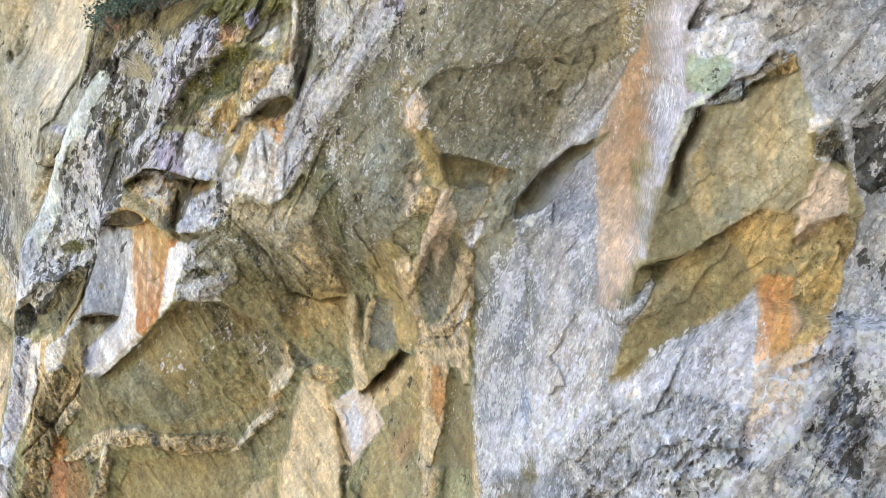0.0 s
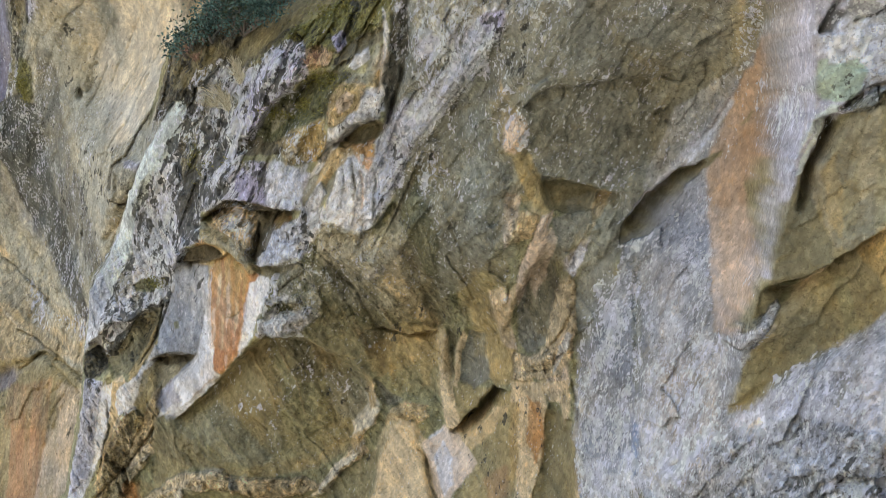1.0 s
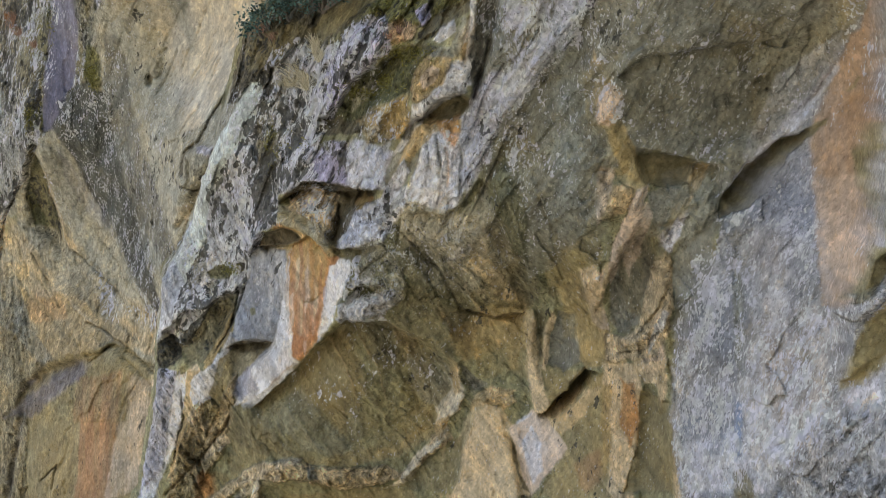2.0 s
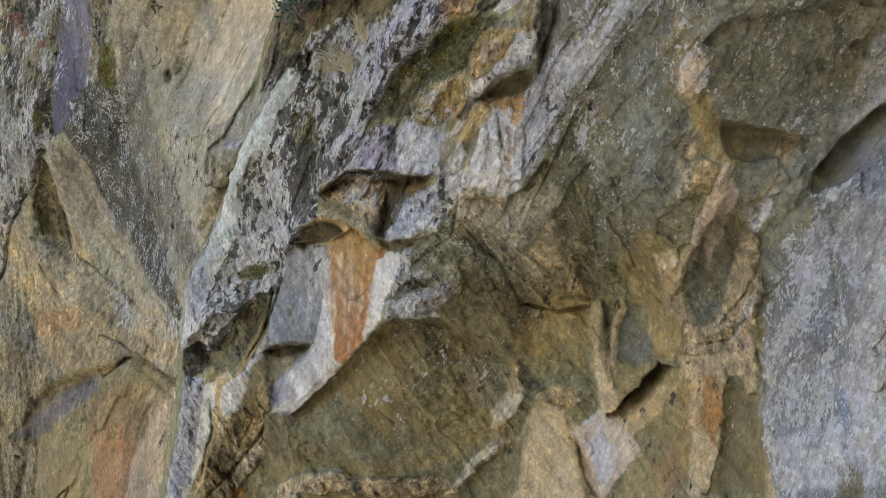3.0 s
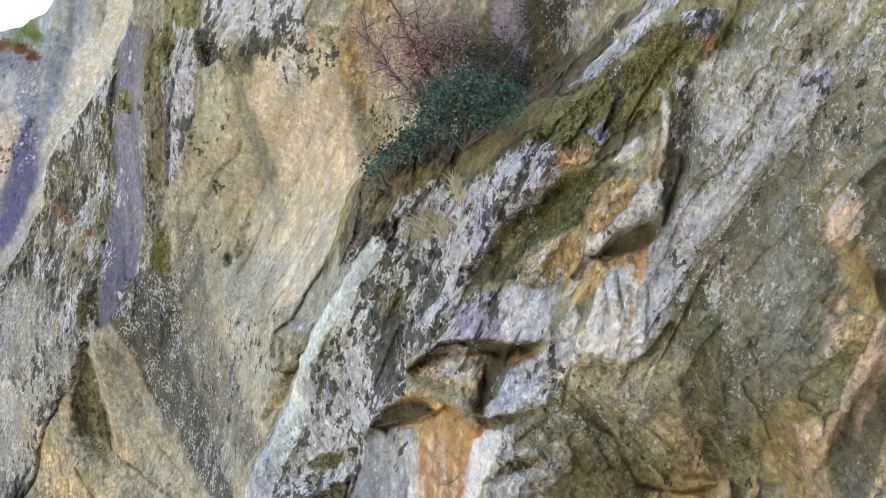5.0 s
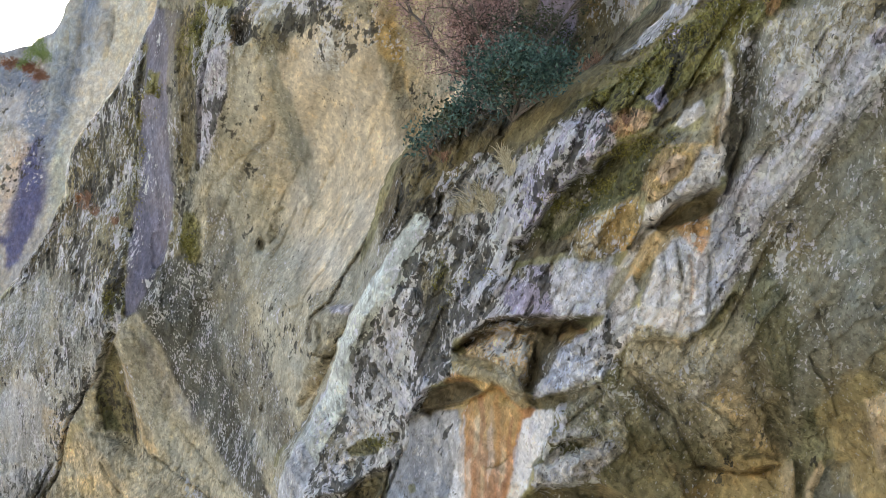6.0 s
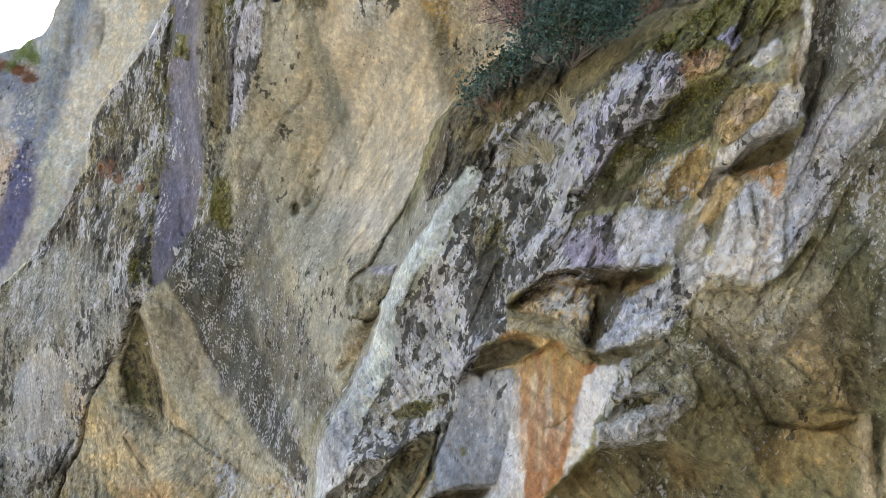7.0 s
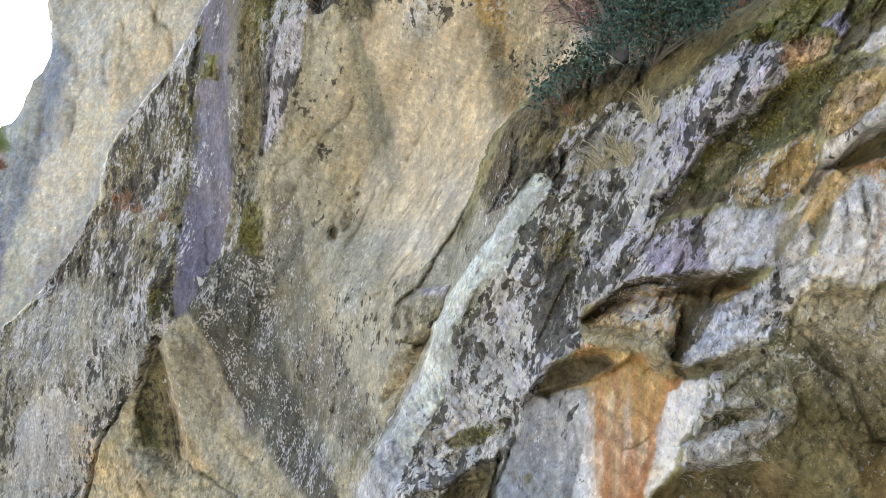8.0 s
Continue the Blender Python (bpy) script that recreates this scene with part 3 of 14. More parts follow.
far.patch([(-65.02, 69.85), (-63.16, 73.23), (-62.05, 62.69), (-64.18, 60.55)], "cream", 0.6, 0.7, streaks=0.2)
far.patch([(-58.43, 71.77), (-53.28, 74.76), (-53.17, 69.88), (-59.84, 64.74)], "cream", 0.5, 0.8, streaks=0.2)
# Blue shadow on the far cliff, laid on as tint.
far.patch([(-78.15, 77.5), (-73.27, 74.48), (-71.63, 62.97), (-74.65, 55.9), (-79.23, 53.92), (-78.5, 63.48)], "blue_grey", 0.5, 0.8, streaks=0.25)
far.patch([(-79.29, 53.16), (-73.68, 55.75), (-68.15, 54.33), (-70.11, 46.31), (-73.06, 40.27), (-79.42, 40.43)], "chalk", 0.55, 1.0, streaks=0.3)
far.patch([(-83.89, 54.56), (-79.54, 59.45), (-77.96, 52.91), (-80.86, 45.73), (-83.83, 42.64)], "blue_grey", 0.6, 0.8, streaks=0.2)
far.crack([(-55.44, 80.87), (-55.93, 78.01), (-53.58, 74.76), (-53.61, 70.33)], 0.28, 0.8, "soil_and_shade", 0.75)
far.crack([(-68.64, 68.31), (-66.64, 71.58), (-64.34, 76.44)], 0.25, 0.6, "slate", 0.5)
far.crack([(-75.89, 77.95), (-73.34, 74.12), (-72.52, 72.18)], 0.3, 0.7, "slate", 0.6)
far.crack([(-78.54, 64.54), (-78.03, 62.53), (-80.06, 54.4)], 0.3, 0.7, "slate", 0.55)
far.crack([(-61.51, 75), (-59.84, 69.85), (-61.65, 63.67)], 0.25, 0.6, "umber", 0.4)
far.finish(1.6, 3.0, (80, 95), 3.0, lambda u, v: smooth((v - 37) / 37))
far.end([(-56.5, 113.6), (-72.8, 98.1), (-78.1, 86.2), (-76.7, 80.8), (-76.9, 74.4), (-80, 69), (-82.1, 64.8), (-85.9, 62.2), (-96.1, 60), (-111.5, 59.4)], 3.0, 1.5)
far_cliff = far.build("far_cliff", FAR_ROCK, upper=0)
tagged(far_cliff, "pale sunlit limestone cliff far down the gorge", "cliff", kind="structure")

wall = Face(-22.5, 2, -16, 6.5, 0.035, wall_depth, "stone", 200)
wall.patch([(-21.14, -8.69), (-21.52, -3.51), (-19.77, -2.72), (-17.85, -1.01), (-16.71, 0.09), (-15.25, 2.08), (-14.43, 4.13), (-11.28, 2.79), (-11.68, 1.3), (-12.44, -0.09), (-13.33, -2.1), (-13.89, -2.93), (-14.71, -3.62), (-15.69, -4.96), (-16.62, -6), (-16.96, -7.08), (-17.62, -8.46)], "olive", 0.95, 0.1, pale=0.45, black=0.5, rough=1.4)
wall.patch([(-20.69, -8.66), (-20.89, -5.68), (-19.04, -3.68), (-17.5, -2.51), (-15.63, -2.89), (-15.4, -4.46), (-16.34, -5.6), (-16.96, -7.08), (-17.81, -8.47)], "pale_grey", 0.75, 0.15, pale=0.35, black=0.35, streaks=0.3)
wall.patch([(-18.78, -8.53), (-18.31, -5.71), (-16.76, -5.06), (-15.84, -4.7), (-16.34, -5.6), (-16.96, -7.08), (-17.81, -8.47)], "grey", 0.7, 0.1, pale=0.25)
wall.patch([(-17.21, -1.54), (-16.71, -0.05), (-15.06, 2.02), (-14.19, 3.19), (-13.98, 2.29), (-14.49, 0.01), (-14.69, -1.95), (-14.78, -3.49), (-15.63, -2.89), (-16.59, -1.64)], "soil_and_shade", 0.7, 0.12, pale=0.42, black=0.45, streaks=0.2)
wall.patch([(-17.96, -2.16), (-17.63, -1.33), (-16.51, -0.37), (-15.77, 0.04), (-15.02, -0.26), (-15.9, -0.77), (-16.22, -1.42)], "soil_and_shade", 0.7, 0.08)
wall.patch([(-14.11, 3.98), (-13, 3.47), (-13.06, 0.27), (-13.25, -1.25), (-13.5, -2.34), (-14.15, -3.24), (-14.59, -3.31), (-14.49, -1.98), (-14.35, -0.02)], "purple", 0.95, 0.05, pale=0.05, black=0.0, push=0.15, edge=0.15, rough=0.5)
wall.patch([(-14.3, -0.69), (-13.34, -1.24), (-13.54, -2.33), (-14.15, -3.16), (-14.47, -3.01)], "violet", 0.25, 0.12)
wall.patch([(-13, 3.47), (-12.18, 3.11), (-12.48, -0.08), (-12.73, -0.96), (-13.19, -1.75), (-13.33, -2.1), (-13.25, -1.25), (-13.06, 0.27)], "slate", 0.9, 0.05, push=0.3, edge=0.15, black=0.3, pale=0.1)
wall.patch([(-12.95, 3.45), (-12.47, 3.23), (-12.59, 1.07), (-12.85, 0.8)], "brown", 0.6, 0.06)
wall.patch([(-12.28, 1.67), (-11.93, 2.26), (-11.47, 2.6), (-11.98, 0.6), (-12.37, -0.19), (-12.49, 0.15)], "pale_grey", 0.9, 0.05, pale=0.4, black=0.2)
wall.crack([(-12.52, -0.3), (-12.34, 1.01), (-12.21, 1.99)], 0.05, 0.3, "dark", 0.7)
wall.patch([(-14.52, 2.37), (-14.04, 2.98), (-14.28, 1.24), (-14.35, -0.02), (-14.74, -0.46), (-14.59, 0.95)], "moss", 0.75, 0.06, black=0.15)
wall.patch([(-14.01, 2.28), (-13.59, 2.14), (-13.68, 1.64), (-14.07, 1.78)], "moss", 0.7, 0.05)
wall.patch([(-13.11, -1.33), (-12.65, -1.21), (-12.39, -1.71), (-12.48, -2.32), (-12.85, -2.15)], "moss", 0.85, 0.06, rough=2)
wall.patch([(-15.2, -2.55), (-14.61, -2.49), (-14.59, -3.25), (-15.13, -3.46)], "moss", 0.75, 0.06, rough=2)
wall.patch([(-13.09, 3.24), (-11.89, 2.99), (-12.04, 1.71), (-12.57, 1.97)], "moss", 0.8, 0.07)
wall.patch([(-15.58, -1.11), (-14.82, -0.58), (-14.53, -1.97), (-14.97, -2.44)], "moss", 0.4, 0.1)
wall.patch([(-12.32, -0.45), (-11.68, 1.3), (-11.28, 2.79), (-9.73, 2.43), (-9.99, 0.38), (-10.57, -1.55), (-10.46, -2.76), (-9.99, -3.74), (-10.75, -4.34), (-11.31, -4.75), (-12.24, -2.56)], "stone", 0.9, 0.15, pale=0.2, black=0.1)
wall.patch([(-10.56, -0.4), (-10.05, 0.39), (-9.67, 2.42), (-8.84, 2.3), (-8.54, 1.11), (-8.21, 1.07), (-7.25, 0.16), (-7.89, -0.92), (-8.65, -2.32), (-9.52, -3.46), (-10.11, -3.84), (-10.46, -2.76), (-10.67, -1.54)], "buff", 0.92, 0.15, pale=0.0, rough=0.9)
wall.patch([(-11.57, -1.68), (-11.06, -0.92), (-10.57, -1.55), (-10.46, -2.76), (-10.12, -3.73), (-10.75, -4.22), (-11.3, -3.24)], "brown", 0.35, 0.2, pale=0.1)
wall.crack([(-10.6, 2.6), (-10.45, 1.51), (-10.2, 0.7), (-9.93, -0.3)], 0.16, -0.05, "grey", 0.65)
wall.crack([(-9.5, 2.39), (-9.3, 1.48), (-9.01, 0.28)], 0.14, 0.0, "stone", 0.6)
wall.patch([(-8.46, 2.25), (-8.08, 2.19), (-7.83, 1.3), (-7.78, 0.7), (-8.1, 0.96)], "orange", 0.4, 0.1, streaks=0.3)
wall.patch([(-8.95, 2.31), (-8.46, 2.25), (-8.1, 0.86), (-7.89, 0.1), (-8.44, 0.51)], "stone", 0.5, 0.12)
wall.patch([(-7.87, 2.16), (-7.14, 2.02), (-7.35, 0.91), (-7.62, 0.04), (-7.78, 0.7)], "stone", 0.8, 0.08, black=0.3, pale=0.1)
wall.patch([(-7.3, 2.06), (-6.54, 1.86), (-6.74, 0.55), (-7.25, 0.16), (-7.4, 0.93)], "buff", 0.8, 0.08)
wall.patch([(-10.01, -3.17), (-9.56, -2.53), (-8.89, -1.8), (-8.22, -0.96), (-8.43, -1.88), (-9.3, -3.15), (-9.87, -3.87)], "stone", 0.6, 0.12)
wall.patch([(-14.06, -3.1), (-13.4, -2.2), (-12.38, -2.55), (-11.73, -4.13), (-11.45, -5.56), (-11.01, -6.7), (-10.34, -7.98), (-10.92, -8.03), (-12.32, -6.5), (-13.49, -4.53)], "dark", 0.93, 0.1, pale=0.3, black=0.2, rough=1.0)
wall.patch([(-12.51, -2.42), (-12.13, -3.63), (-11.89, -5.07), (-11.3, -6.25), (-11.02, -5.8), (-11.44, -4.16), (-11.98, -2.7)], "slate", 0.4, 0.1, pale=0.36)
wall.patch([(-14.87, -3.8), (-14.04, -3.25), (-13.49, -4.53), (-12.32, -6.5), (-10.85, -8.02), (-12.65, -8.17), (-13.77, -6.77), (-14.43, -5.76), (-14.87, -4.73)], "stone", 0.85, 0.12, pale=0.15)
wall.patch([(-11.58, -3.45), (-9.99, -3.86), (-10.22, -5.16), (-9.27, -4.36), (-9.97, -5.81), (-10.47, -7.56), (-11.02, -6.59), (-11.45, -5.56)], "stone", 0.8, 0.15, pale=0.2)
wall.patch([(-17.62, -8.46), (-16.62, -6.81), (-15.44, -6.01), (-13.77, -6.77), (-12.37, -8.15)], "ochre", 0.45, 0.15, rough=1.3)
wall.patch([(-16.62, -6.54), (-16.02, -6.4), (-15.24, -7.43), (-15.9, -7.45)], "orange", 0.3, 0.1)
wall.patch([(-13.03, -7), (-12.17, -6.74), (-11.69, -7.65), (-12.69, -7.71)], "ochre", 0.6, 0.15)
# Recess on the rib, set back and tinted dark green.
wall.patch([(-15.66, -5.61), (-15.19, -4.47), (-14.81, -4.09), (-14.54, -4.74), (-14.33, -6.01), (-14.48, -6.71), (-15.12, -6.2), (-15.57, -6.07)], "moss_and_shade", 0.9, 0.05, push=0.25, edge=0.12, rough=2)
wall.patch([(-14.2, -5.63), (-13.99, -5.76), (-14.07, -6.27), (-14.22, -6.01)], "moss_and_shade", 0.7, 0.04)
wall.patch([(-11.1, -1.91), (-10.91, -1.93), (-10.93, -2.13), (-11.08, -2.11)], "soil_and_shade", 0.8, 0.03, push=0.15, edge=0.06)
wall.crack([(-10.81, -2), (-10.63, -1.66), (-10.67, -1.3), (-10.51, -1.2)], 0.04, 0.15, "soil_and_shade", 0.5)
wall.crack([(-11.02, 0.06), (-10.7, 0.29), (-10.6, 0.49)], 0.03, 0.15, "soil_and_shade", 0.7)
wall.crack([(-12.06, -0.59), (-11.52, -0.16), (-11.02, 0.06)], 0.03, 0.08, "soil_and_shade", 0.4)
wall.crack([(-13.75, -5.26), (-13.49, -4.53), (-13.53, -4.04)], 0.03, 0.0, "stone", 0.4)
wall.crack([(-17.71, -8.47), (-16.96, -7.22), (-16.43, -5.74), (-15.32, -4.46), (-14.78, -3.61)], 0.05, 0.35, "soil_and_shade", 0.5)
wall.patch([(-9.88, -4.2), (-9.66, -3.61), (-9.24, -3.41), (-8.76, -3.44), (-8.89, -3.81), (-9.03, -4.17), (-9.5, -4.68), (-9.79, -4.64)], "tan", 0.8, 0.05, push=-0.45, edge=0.15, rough=1.5, pale=0.1, part="rock_knob", label="tan knob with a grey top")
wall.patch([(-9.46, -3.47), (-8.79, -3.44), (-8.84, -3.59), (-9.4, -3.61)], "pale_grey", 0.8, 0.04)
# Shadow on the knob's left side, painted as dark tint.
wall.patch([(-9.81, -3.88), (-9.63, -3.67), (-9.51, -4.13), (-9.68, -4.33)], "soil_and_shade", 0.6, 0.05, push=0.1)
wall.patch([(-10.48, -5.14), (-9.5, -4.66), (-9.05, -4.38), (-9.38, -5.2), (-9.97, -6.03)], "tan", 0.6, 0.1, rough=1.6)
wall.crack([(-9.97, -5.38), (-9.38, -4.78)], 0.05, 0.15, "soil_and_shade", 0.5)
wall.patch([(-18.3, -14.46), (-18.42, -8.1), (-15.78, -7.25), (-13.92, -9.11), (-12.52, -8.78), (-10.59, -9.16), (-10.71, -12.31)], "ochre", 0.45, 0.15, rough=1.4)
wall.patch([(-18.39, -5.93), (-16.99, -5.85), (-15.78, -6.67), (-14.85, -9.37), (-17.04, -7.95)], "ochre", 0.3, 0.15)
wall.crack([(-16.45, -13.94), (-15.62, -10.47), (-14.63, -9.74), (-13.53, -9.37)], 0.14, 0.3, "purple", 0.5)
wall.crack([(-13.37, -9.16), (-12.34, -8.76), (-11.25, -9.18), (-10.91, -9.35)], 0.06, 0.2, "soil_and_shade", 0.5)
wall.patch([(-18.3, -14.46), (-16.45, -13.94), (-14.63, -9.88), (-13.35, -9.41), (-11.59, -9.36), (-11.18, -12.45)], "brown", 0.5, 0.15)
wall.patch([(-15.17, -11.86), (-13.15, -10.43), (-11.89, -10.39), (-12.25, -11.61), (-13.31, -12.8), (-15.16, -13.4)], "rust", 0.35, 0.12, streaks=0.4)
wall.patch([(-12.6, -9.47), (-10.74, -9.15), (-10.89, -10.13), (-11.44, -11.64), (-12.06, -10.99)], "pink", 0.5, 0.12)
wall.patch([(-12.61, -10.92), (-11.37, -9.73), (-10.52, -9.48), (-10.89, -11.26), (-12.6, -12.39)], "cream", 0.6, 0.1)
wall.crack([(-18.57, -2.17), (-17.97, -1.57), (-17.22, -0.81), (-16.51, -0.3), (-15.95, -0.06)], 0.09, 0.12, "soil_and_shade", 0.85)
wall.patch([(-16.9, -0.23), (-15.96, 0.11), (-14.82, 0.12), (-14.28, -0.15), (-14.93, -0.99), (-15.64, -1.13), (-16.45, -0.69)], "soil_and_shade", 0.7, 0.05, rough=1.6, black=0.2)
wall.patch([(-16.7, -0.33), (-16.23, -0.14), (-16.12, -0.45), (-16.49, -0.59)], "rust", 0.6, 0.04)
wall.patch([(-16.49, -0.66), (-16.91, 0.55), (-16.17, 1.51), (-15.15, 1.98), (-14.29, 2.02), (-14.39, 0.89), (-14.63, -0.09), (-15.36, 0.06), (-15.95, -0.06)], "olive", 0.6, 0.06, black=0.55, pale=0.4, streaks=0.2)
wall.patch([(-14.08, -4.02), (-13.53, -4.04), (-13.01, -5.03), (-12.15, -6.26), (-12.44, -6.53), (-13.45, -5.54)], "purple", 0.35, 0.08)
wall.rib([(-16.44, -5.9), (-15.87, -5.11), (-15.38, -4.46), (-15.18, -3.97)], 0.03, 0.06, "white", 0.85)
wall.patch([(-16.57, -6.38), (-16.43, -5.76), (-15.88, -5.24), (-15.66, -4.96), (-15.81, -5.64), (-16, -6.29)], "moss_and_shade", 0.6, 0.035, push=-0.1)
# The recess deeper, with a near-black tint.
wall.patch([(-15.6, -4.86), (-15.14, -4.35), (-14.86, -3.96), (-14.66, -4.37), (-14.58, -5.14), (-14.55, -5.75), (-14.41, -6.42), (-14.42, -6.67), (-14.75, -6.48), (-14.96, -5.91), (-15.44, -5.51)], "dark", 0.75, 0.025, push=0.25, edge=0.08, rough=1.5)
wall.patch([(-14.79, -4.49), (-14.63, -4.74), (-14.59, -5.25), (-14.47, -5.63), (-14.19, -6.54), (-14.36, -6.67), (-14.56, -5.65), (-14.78, -4.99)], "ochre", 0.8, 0.025)
wall.patch([(-16.65, -6.7), (-16, -6.53), (-15.61, -7.47), (-15.78, -7.73), (-16.28, -7.36)], "orange", 0.4, 0.05)
wall.crack([(-17.56, -8.46), (-17.3, -7.63), (-16.86, -7.08), (-16.59, -6.38)], 0.035, 0.3, "dark", 0.8)
wall.crack([(-15.12, -7.4), (-14.47, -8.09)], 0.025, 0.1, "soil_and_shade", 0.5)
wall.patch([(-9.94, -5.71), (-9.93, -4.3), (-9.69, -3.72), (-9.41, -3.36), (-9.29, -3.49), (-9.68, -4.33), (-9.73, -5.18)], "soil_and_shade", 0.45, 0.05, black=0.3)
wall.patch([(-13.71, -4.58), (-13.5, -4.62), (-13.56, -4.83), (-13.72, -4.79)], "soil_and_shade", 0.8, 0.02, push=0.1)
wall.patch([(-11.71, -3.08), (-11.58, -3.19), (-11.66, -3.27)], "soil_and_shade", 0.8, 0.02, push=0.08)
wall.crack([(-13.54, -5.29), (-13.49, -5.76)], 0.02, 0.05, "soil_and_shade", 0.3)
wall.crack([(-8.89, -1.43), (-9.44, -2.55), (-10.01, -3.29)], 0.02, 0.08, "soil_and_shade", 0.4)
wall.crack([(-10.04, -2.46), (-9.59, -1.68)], 0.02, 0.08, "soil_and_shade", 0.4)
wall.crack([(-10.8, -2.36), (-10.49, -1.92), (-10.2, -1.23)], 0.02, 0.08, "soil_and_shade", 0.35)
wall.crack([(-9.61, -0.72), (-9.31, -0.31)], 0.02, 0.08, "soil_and_shade", 0.35)
wall.crack([(-12.8, -3.11), (-12.73, -4.55), (-12.04, -6.02), (-11.01, -7.15)], 0.12, 0.0, "dark", 0.4)
wall.patch([(-8.18, 3.33), (-7.23, 3.16), (-7.42, 1.31), (-7.7, -0.22), (-8.3, 0.77)], "ochre", 0.6, 0.12, pale=0.1)
wall.patch([(-8.38, 1.42), (-7.4, 1.62), (-7.2, 0.4), (-7.83, -0.2)], "stone", 0.6, 0.1)
wall.patch([(-7.43, 0.99), (-6.71, 1.18), (-6.84, 0.44), (-7.33, 0.19)], "cream", 0.6, 0.08)
wall.patch([(-5.43, 0.76), (-5.25, 2.25), (-4.75, 2.49), (-4.66, 1.87), (-4.92, 0.52)], "lavender", 0.9, 0.06, rough=0.5)
wall.patch([(-4.75, 2.29), (-3.63, 2.14), (-3.66, 0.79), (-4.2, 0.64), (-4.77, 0.69)], "soil_and_shade", 0.7, 0.08, pale=0.2)
wall.patch([(-3.65, 1.18), (-3.12, 1.99), (-2.62, 1.84), (-3.14, 1.04)], "stone", 0.8, 0.08)
wall.patch([(-11.41, 4.05), (-9.43, 3.56), (-8.82, 2.09), (-10.36, 1.7), (-11.29, 2.06)], "stone", 0.6, 0.1, pale=0.45, black=0.35)
wall.patch([(-14.04, -2.55), (-13.4, -2.16), (-12.38, -2.57), (-12.11, -3.63), (-11.59, -4.85), (-11.42, -5.79), (-10.94, -6.81), (-10.52, -7.56), (-10.99, -7.71), (-11.73, -6.61), (-12.33, -6.08), (-12.84, -5.53), (-13.58, -4.4), (-13.93, -3.29)], "dark", 0.85, 0.07, pale=0.36, black=0.1, rough=1.0)
wall.patch([(-12.66, -3), (-12.33, -3.14), (-12.02, -4.59), (-12.18, -5.54), (-12.59, -4.56)], "dark", 0.5, 0.05, black=0.4)
wall.patch([(-16.88, -0.66), (-16.68, 0.3), (-15.98, 1.19), (-14.84, 1.97), (-14.13, 2.62), (-14.18, 0.57), (-14.52, -0.11), (-15.41, -0.45)], "umber", 0.75, 0.05, black=0.55, pale=0.42)
wall.patch([(-18.43, -7.96), (-18.33, -4.87), (-18, -3.18), (-16.44, -2.65), (-15.23, -3.2), (-15.38, -4.46), (-16.43, -5.63), (-16.96, -7.08)], "pale_grey", 0.7, 0.08, black=0.28, pale=0.35)
wall.patch([(-18.36, -6.98), (-18.37, -5.01), (-17.73, -4.58), (-16.92, -5.46), (-16.58, -6.27), (-17.33, -7.16)], "lavender", 0.6, 0.06, pale=0.15, rough=0.7)
wall.patch([(-16.57, -3.32), (-16.28, -3.22), (-16.36, -4.41), (-16.57, -4.93)], "lavender", 0.6, 0.03)
wall.patch([(-20.69, -8.66), (-20.79, -7.18), (-18.27, -7.39), (-17.33, -7.09), (-17.62, -8.46)], "slate", 0.6, 0.08, pale=0.2)
wall.patch([(-10.59, 1.53), (-10.17, 1.28), (-9.99, -0.02), (-9.77, -1.17), (-9.59, -1.74), (-9.98, -1.56), (-10.24, -0.38), (-10.55, 0.83)], "slate", 0.55, 0.07, mottle=0.8)
wall.patch([(-11.02, -0.05), (-10.72, 0.03), (-10.57, -0.74), (-10.75, -1.41), (-11.06, -1.03)], "slate", 0.45, 0.07, mottle=0.8)
wall.patch([(-10.66, 2.39), (-10.24, 2.3), (-10.33, 1.4), (-10.6, 1.33)], "dark", 0.6, 0.06, mottle=1.0)
wall.patch([(-9.5, 2.19), (-8.84, 2.1), (-8.87, 1.15), (-9.22, 0.71), (-9.47, 1.4)], "umber", 0.35, 0.06, mottle=1.2)
wall.patch([(-8.46, 2.05), (-8.03, 2), (-7.88, 0.92), (-8.05, 0.55), (-8.31, 1.27)], "slate", 0.7, 0.06)
wall.patch([(-8.03, 2), (-7.77, 1.96), (-7.71, 0.79), (-7.89, 0.21), (-8.04, 0.55)], "ochre", 0.6, 0.06)
wall.patch([(-8.88, 0.77), (-8.43, 0.81), (-8.11, 0.14), (-7.95, -0.91), (-8.22, -0.5), (-8.55, 0.22)], "tan", 0.5, 0.07)
wall.patch([(-10.08, -0.56), (-9.13, -0.01), (-8.22, -0.05), (-8.44, -1.04), (-9.32, -2.57), (-10.01, -3.29), (-10.2, -1.59)], "buff", 0.6, 0.1)
wall.patch([(-11.31, -2.78), (-10.51, -3.22), (-10.29, -4.27), (-10.68, -4.68), (-11.3, -4.17)], "slate", 0.45, 0.08, black=0.1, mottle=0.7)
wall.patch([(-12.93, 3.16), (-12.5, 2.98), (-12.56, 0.61), (-12.87, -0.24), (-12.93, 1.17)], "umber", 0.7, 0.05)
wall.patch([(-12.53, 2.99), (-12.16, 2.84), (-12.21, 1.53), (-12.47, 1.49)], "dark", 0.7, 0.05)
wall.patch([(-15.04, -8.05), (-14.8, -7.03), (-13.78, -6.27), (-12.45, -6.98), (-11.68, -7.9), (-12.08, -8.13)], "tan", 0.5, 0.08, mottle=0.6)
wall.patch([(-17.24, -8.44), (-16.6, -7.34), (-15.88, -7.71), (-15.66, -8.34)], "slate", 0.6, 0.06)
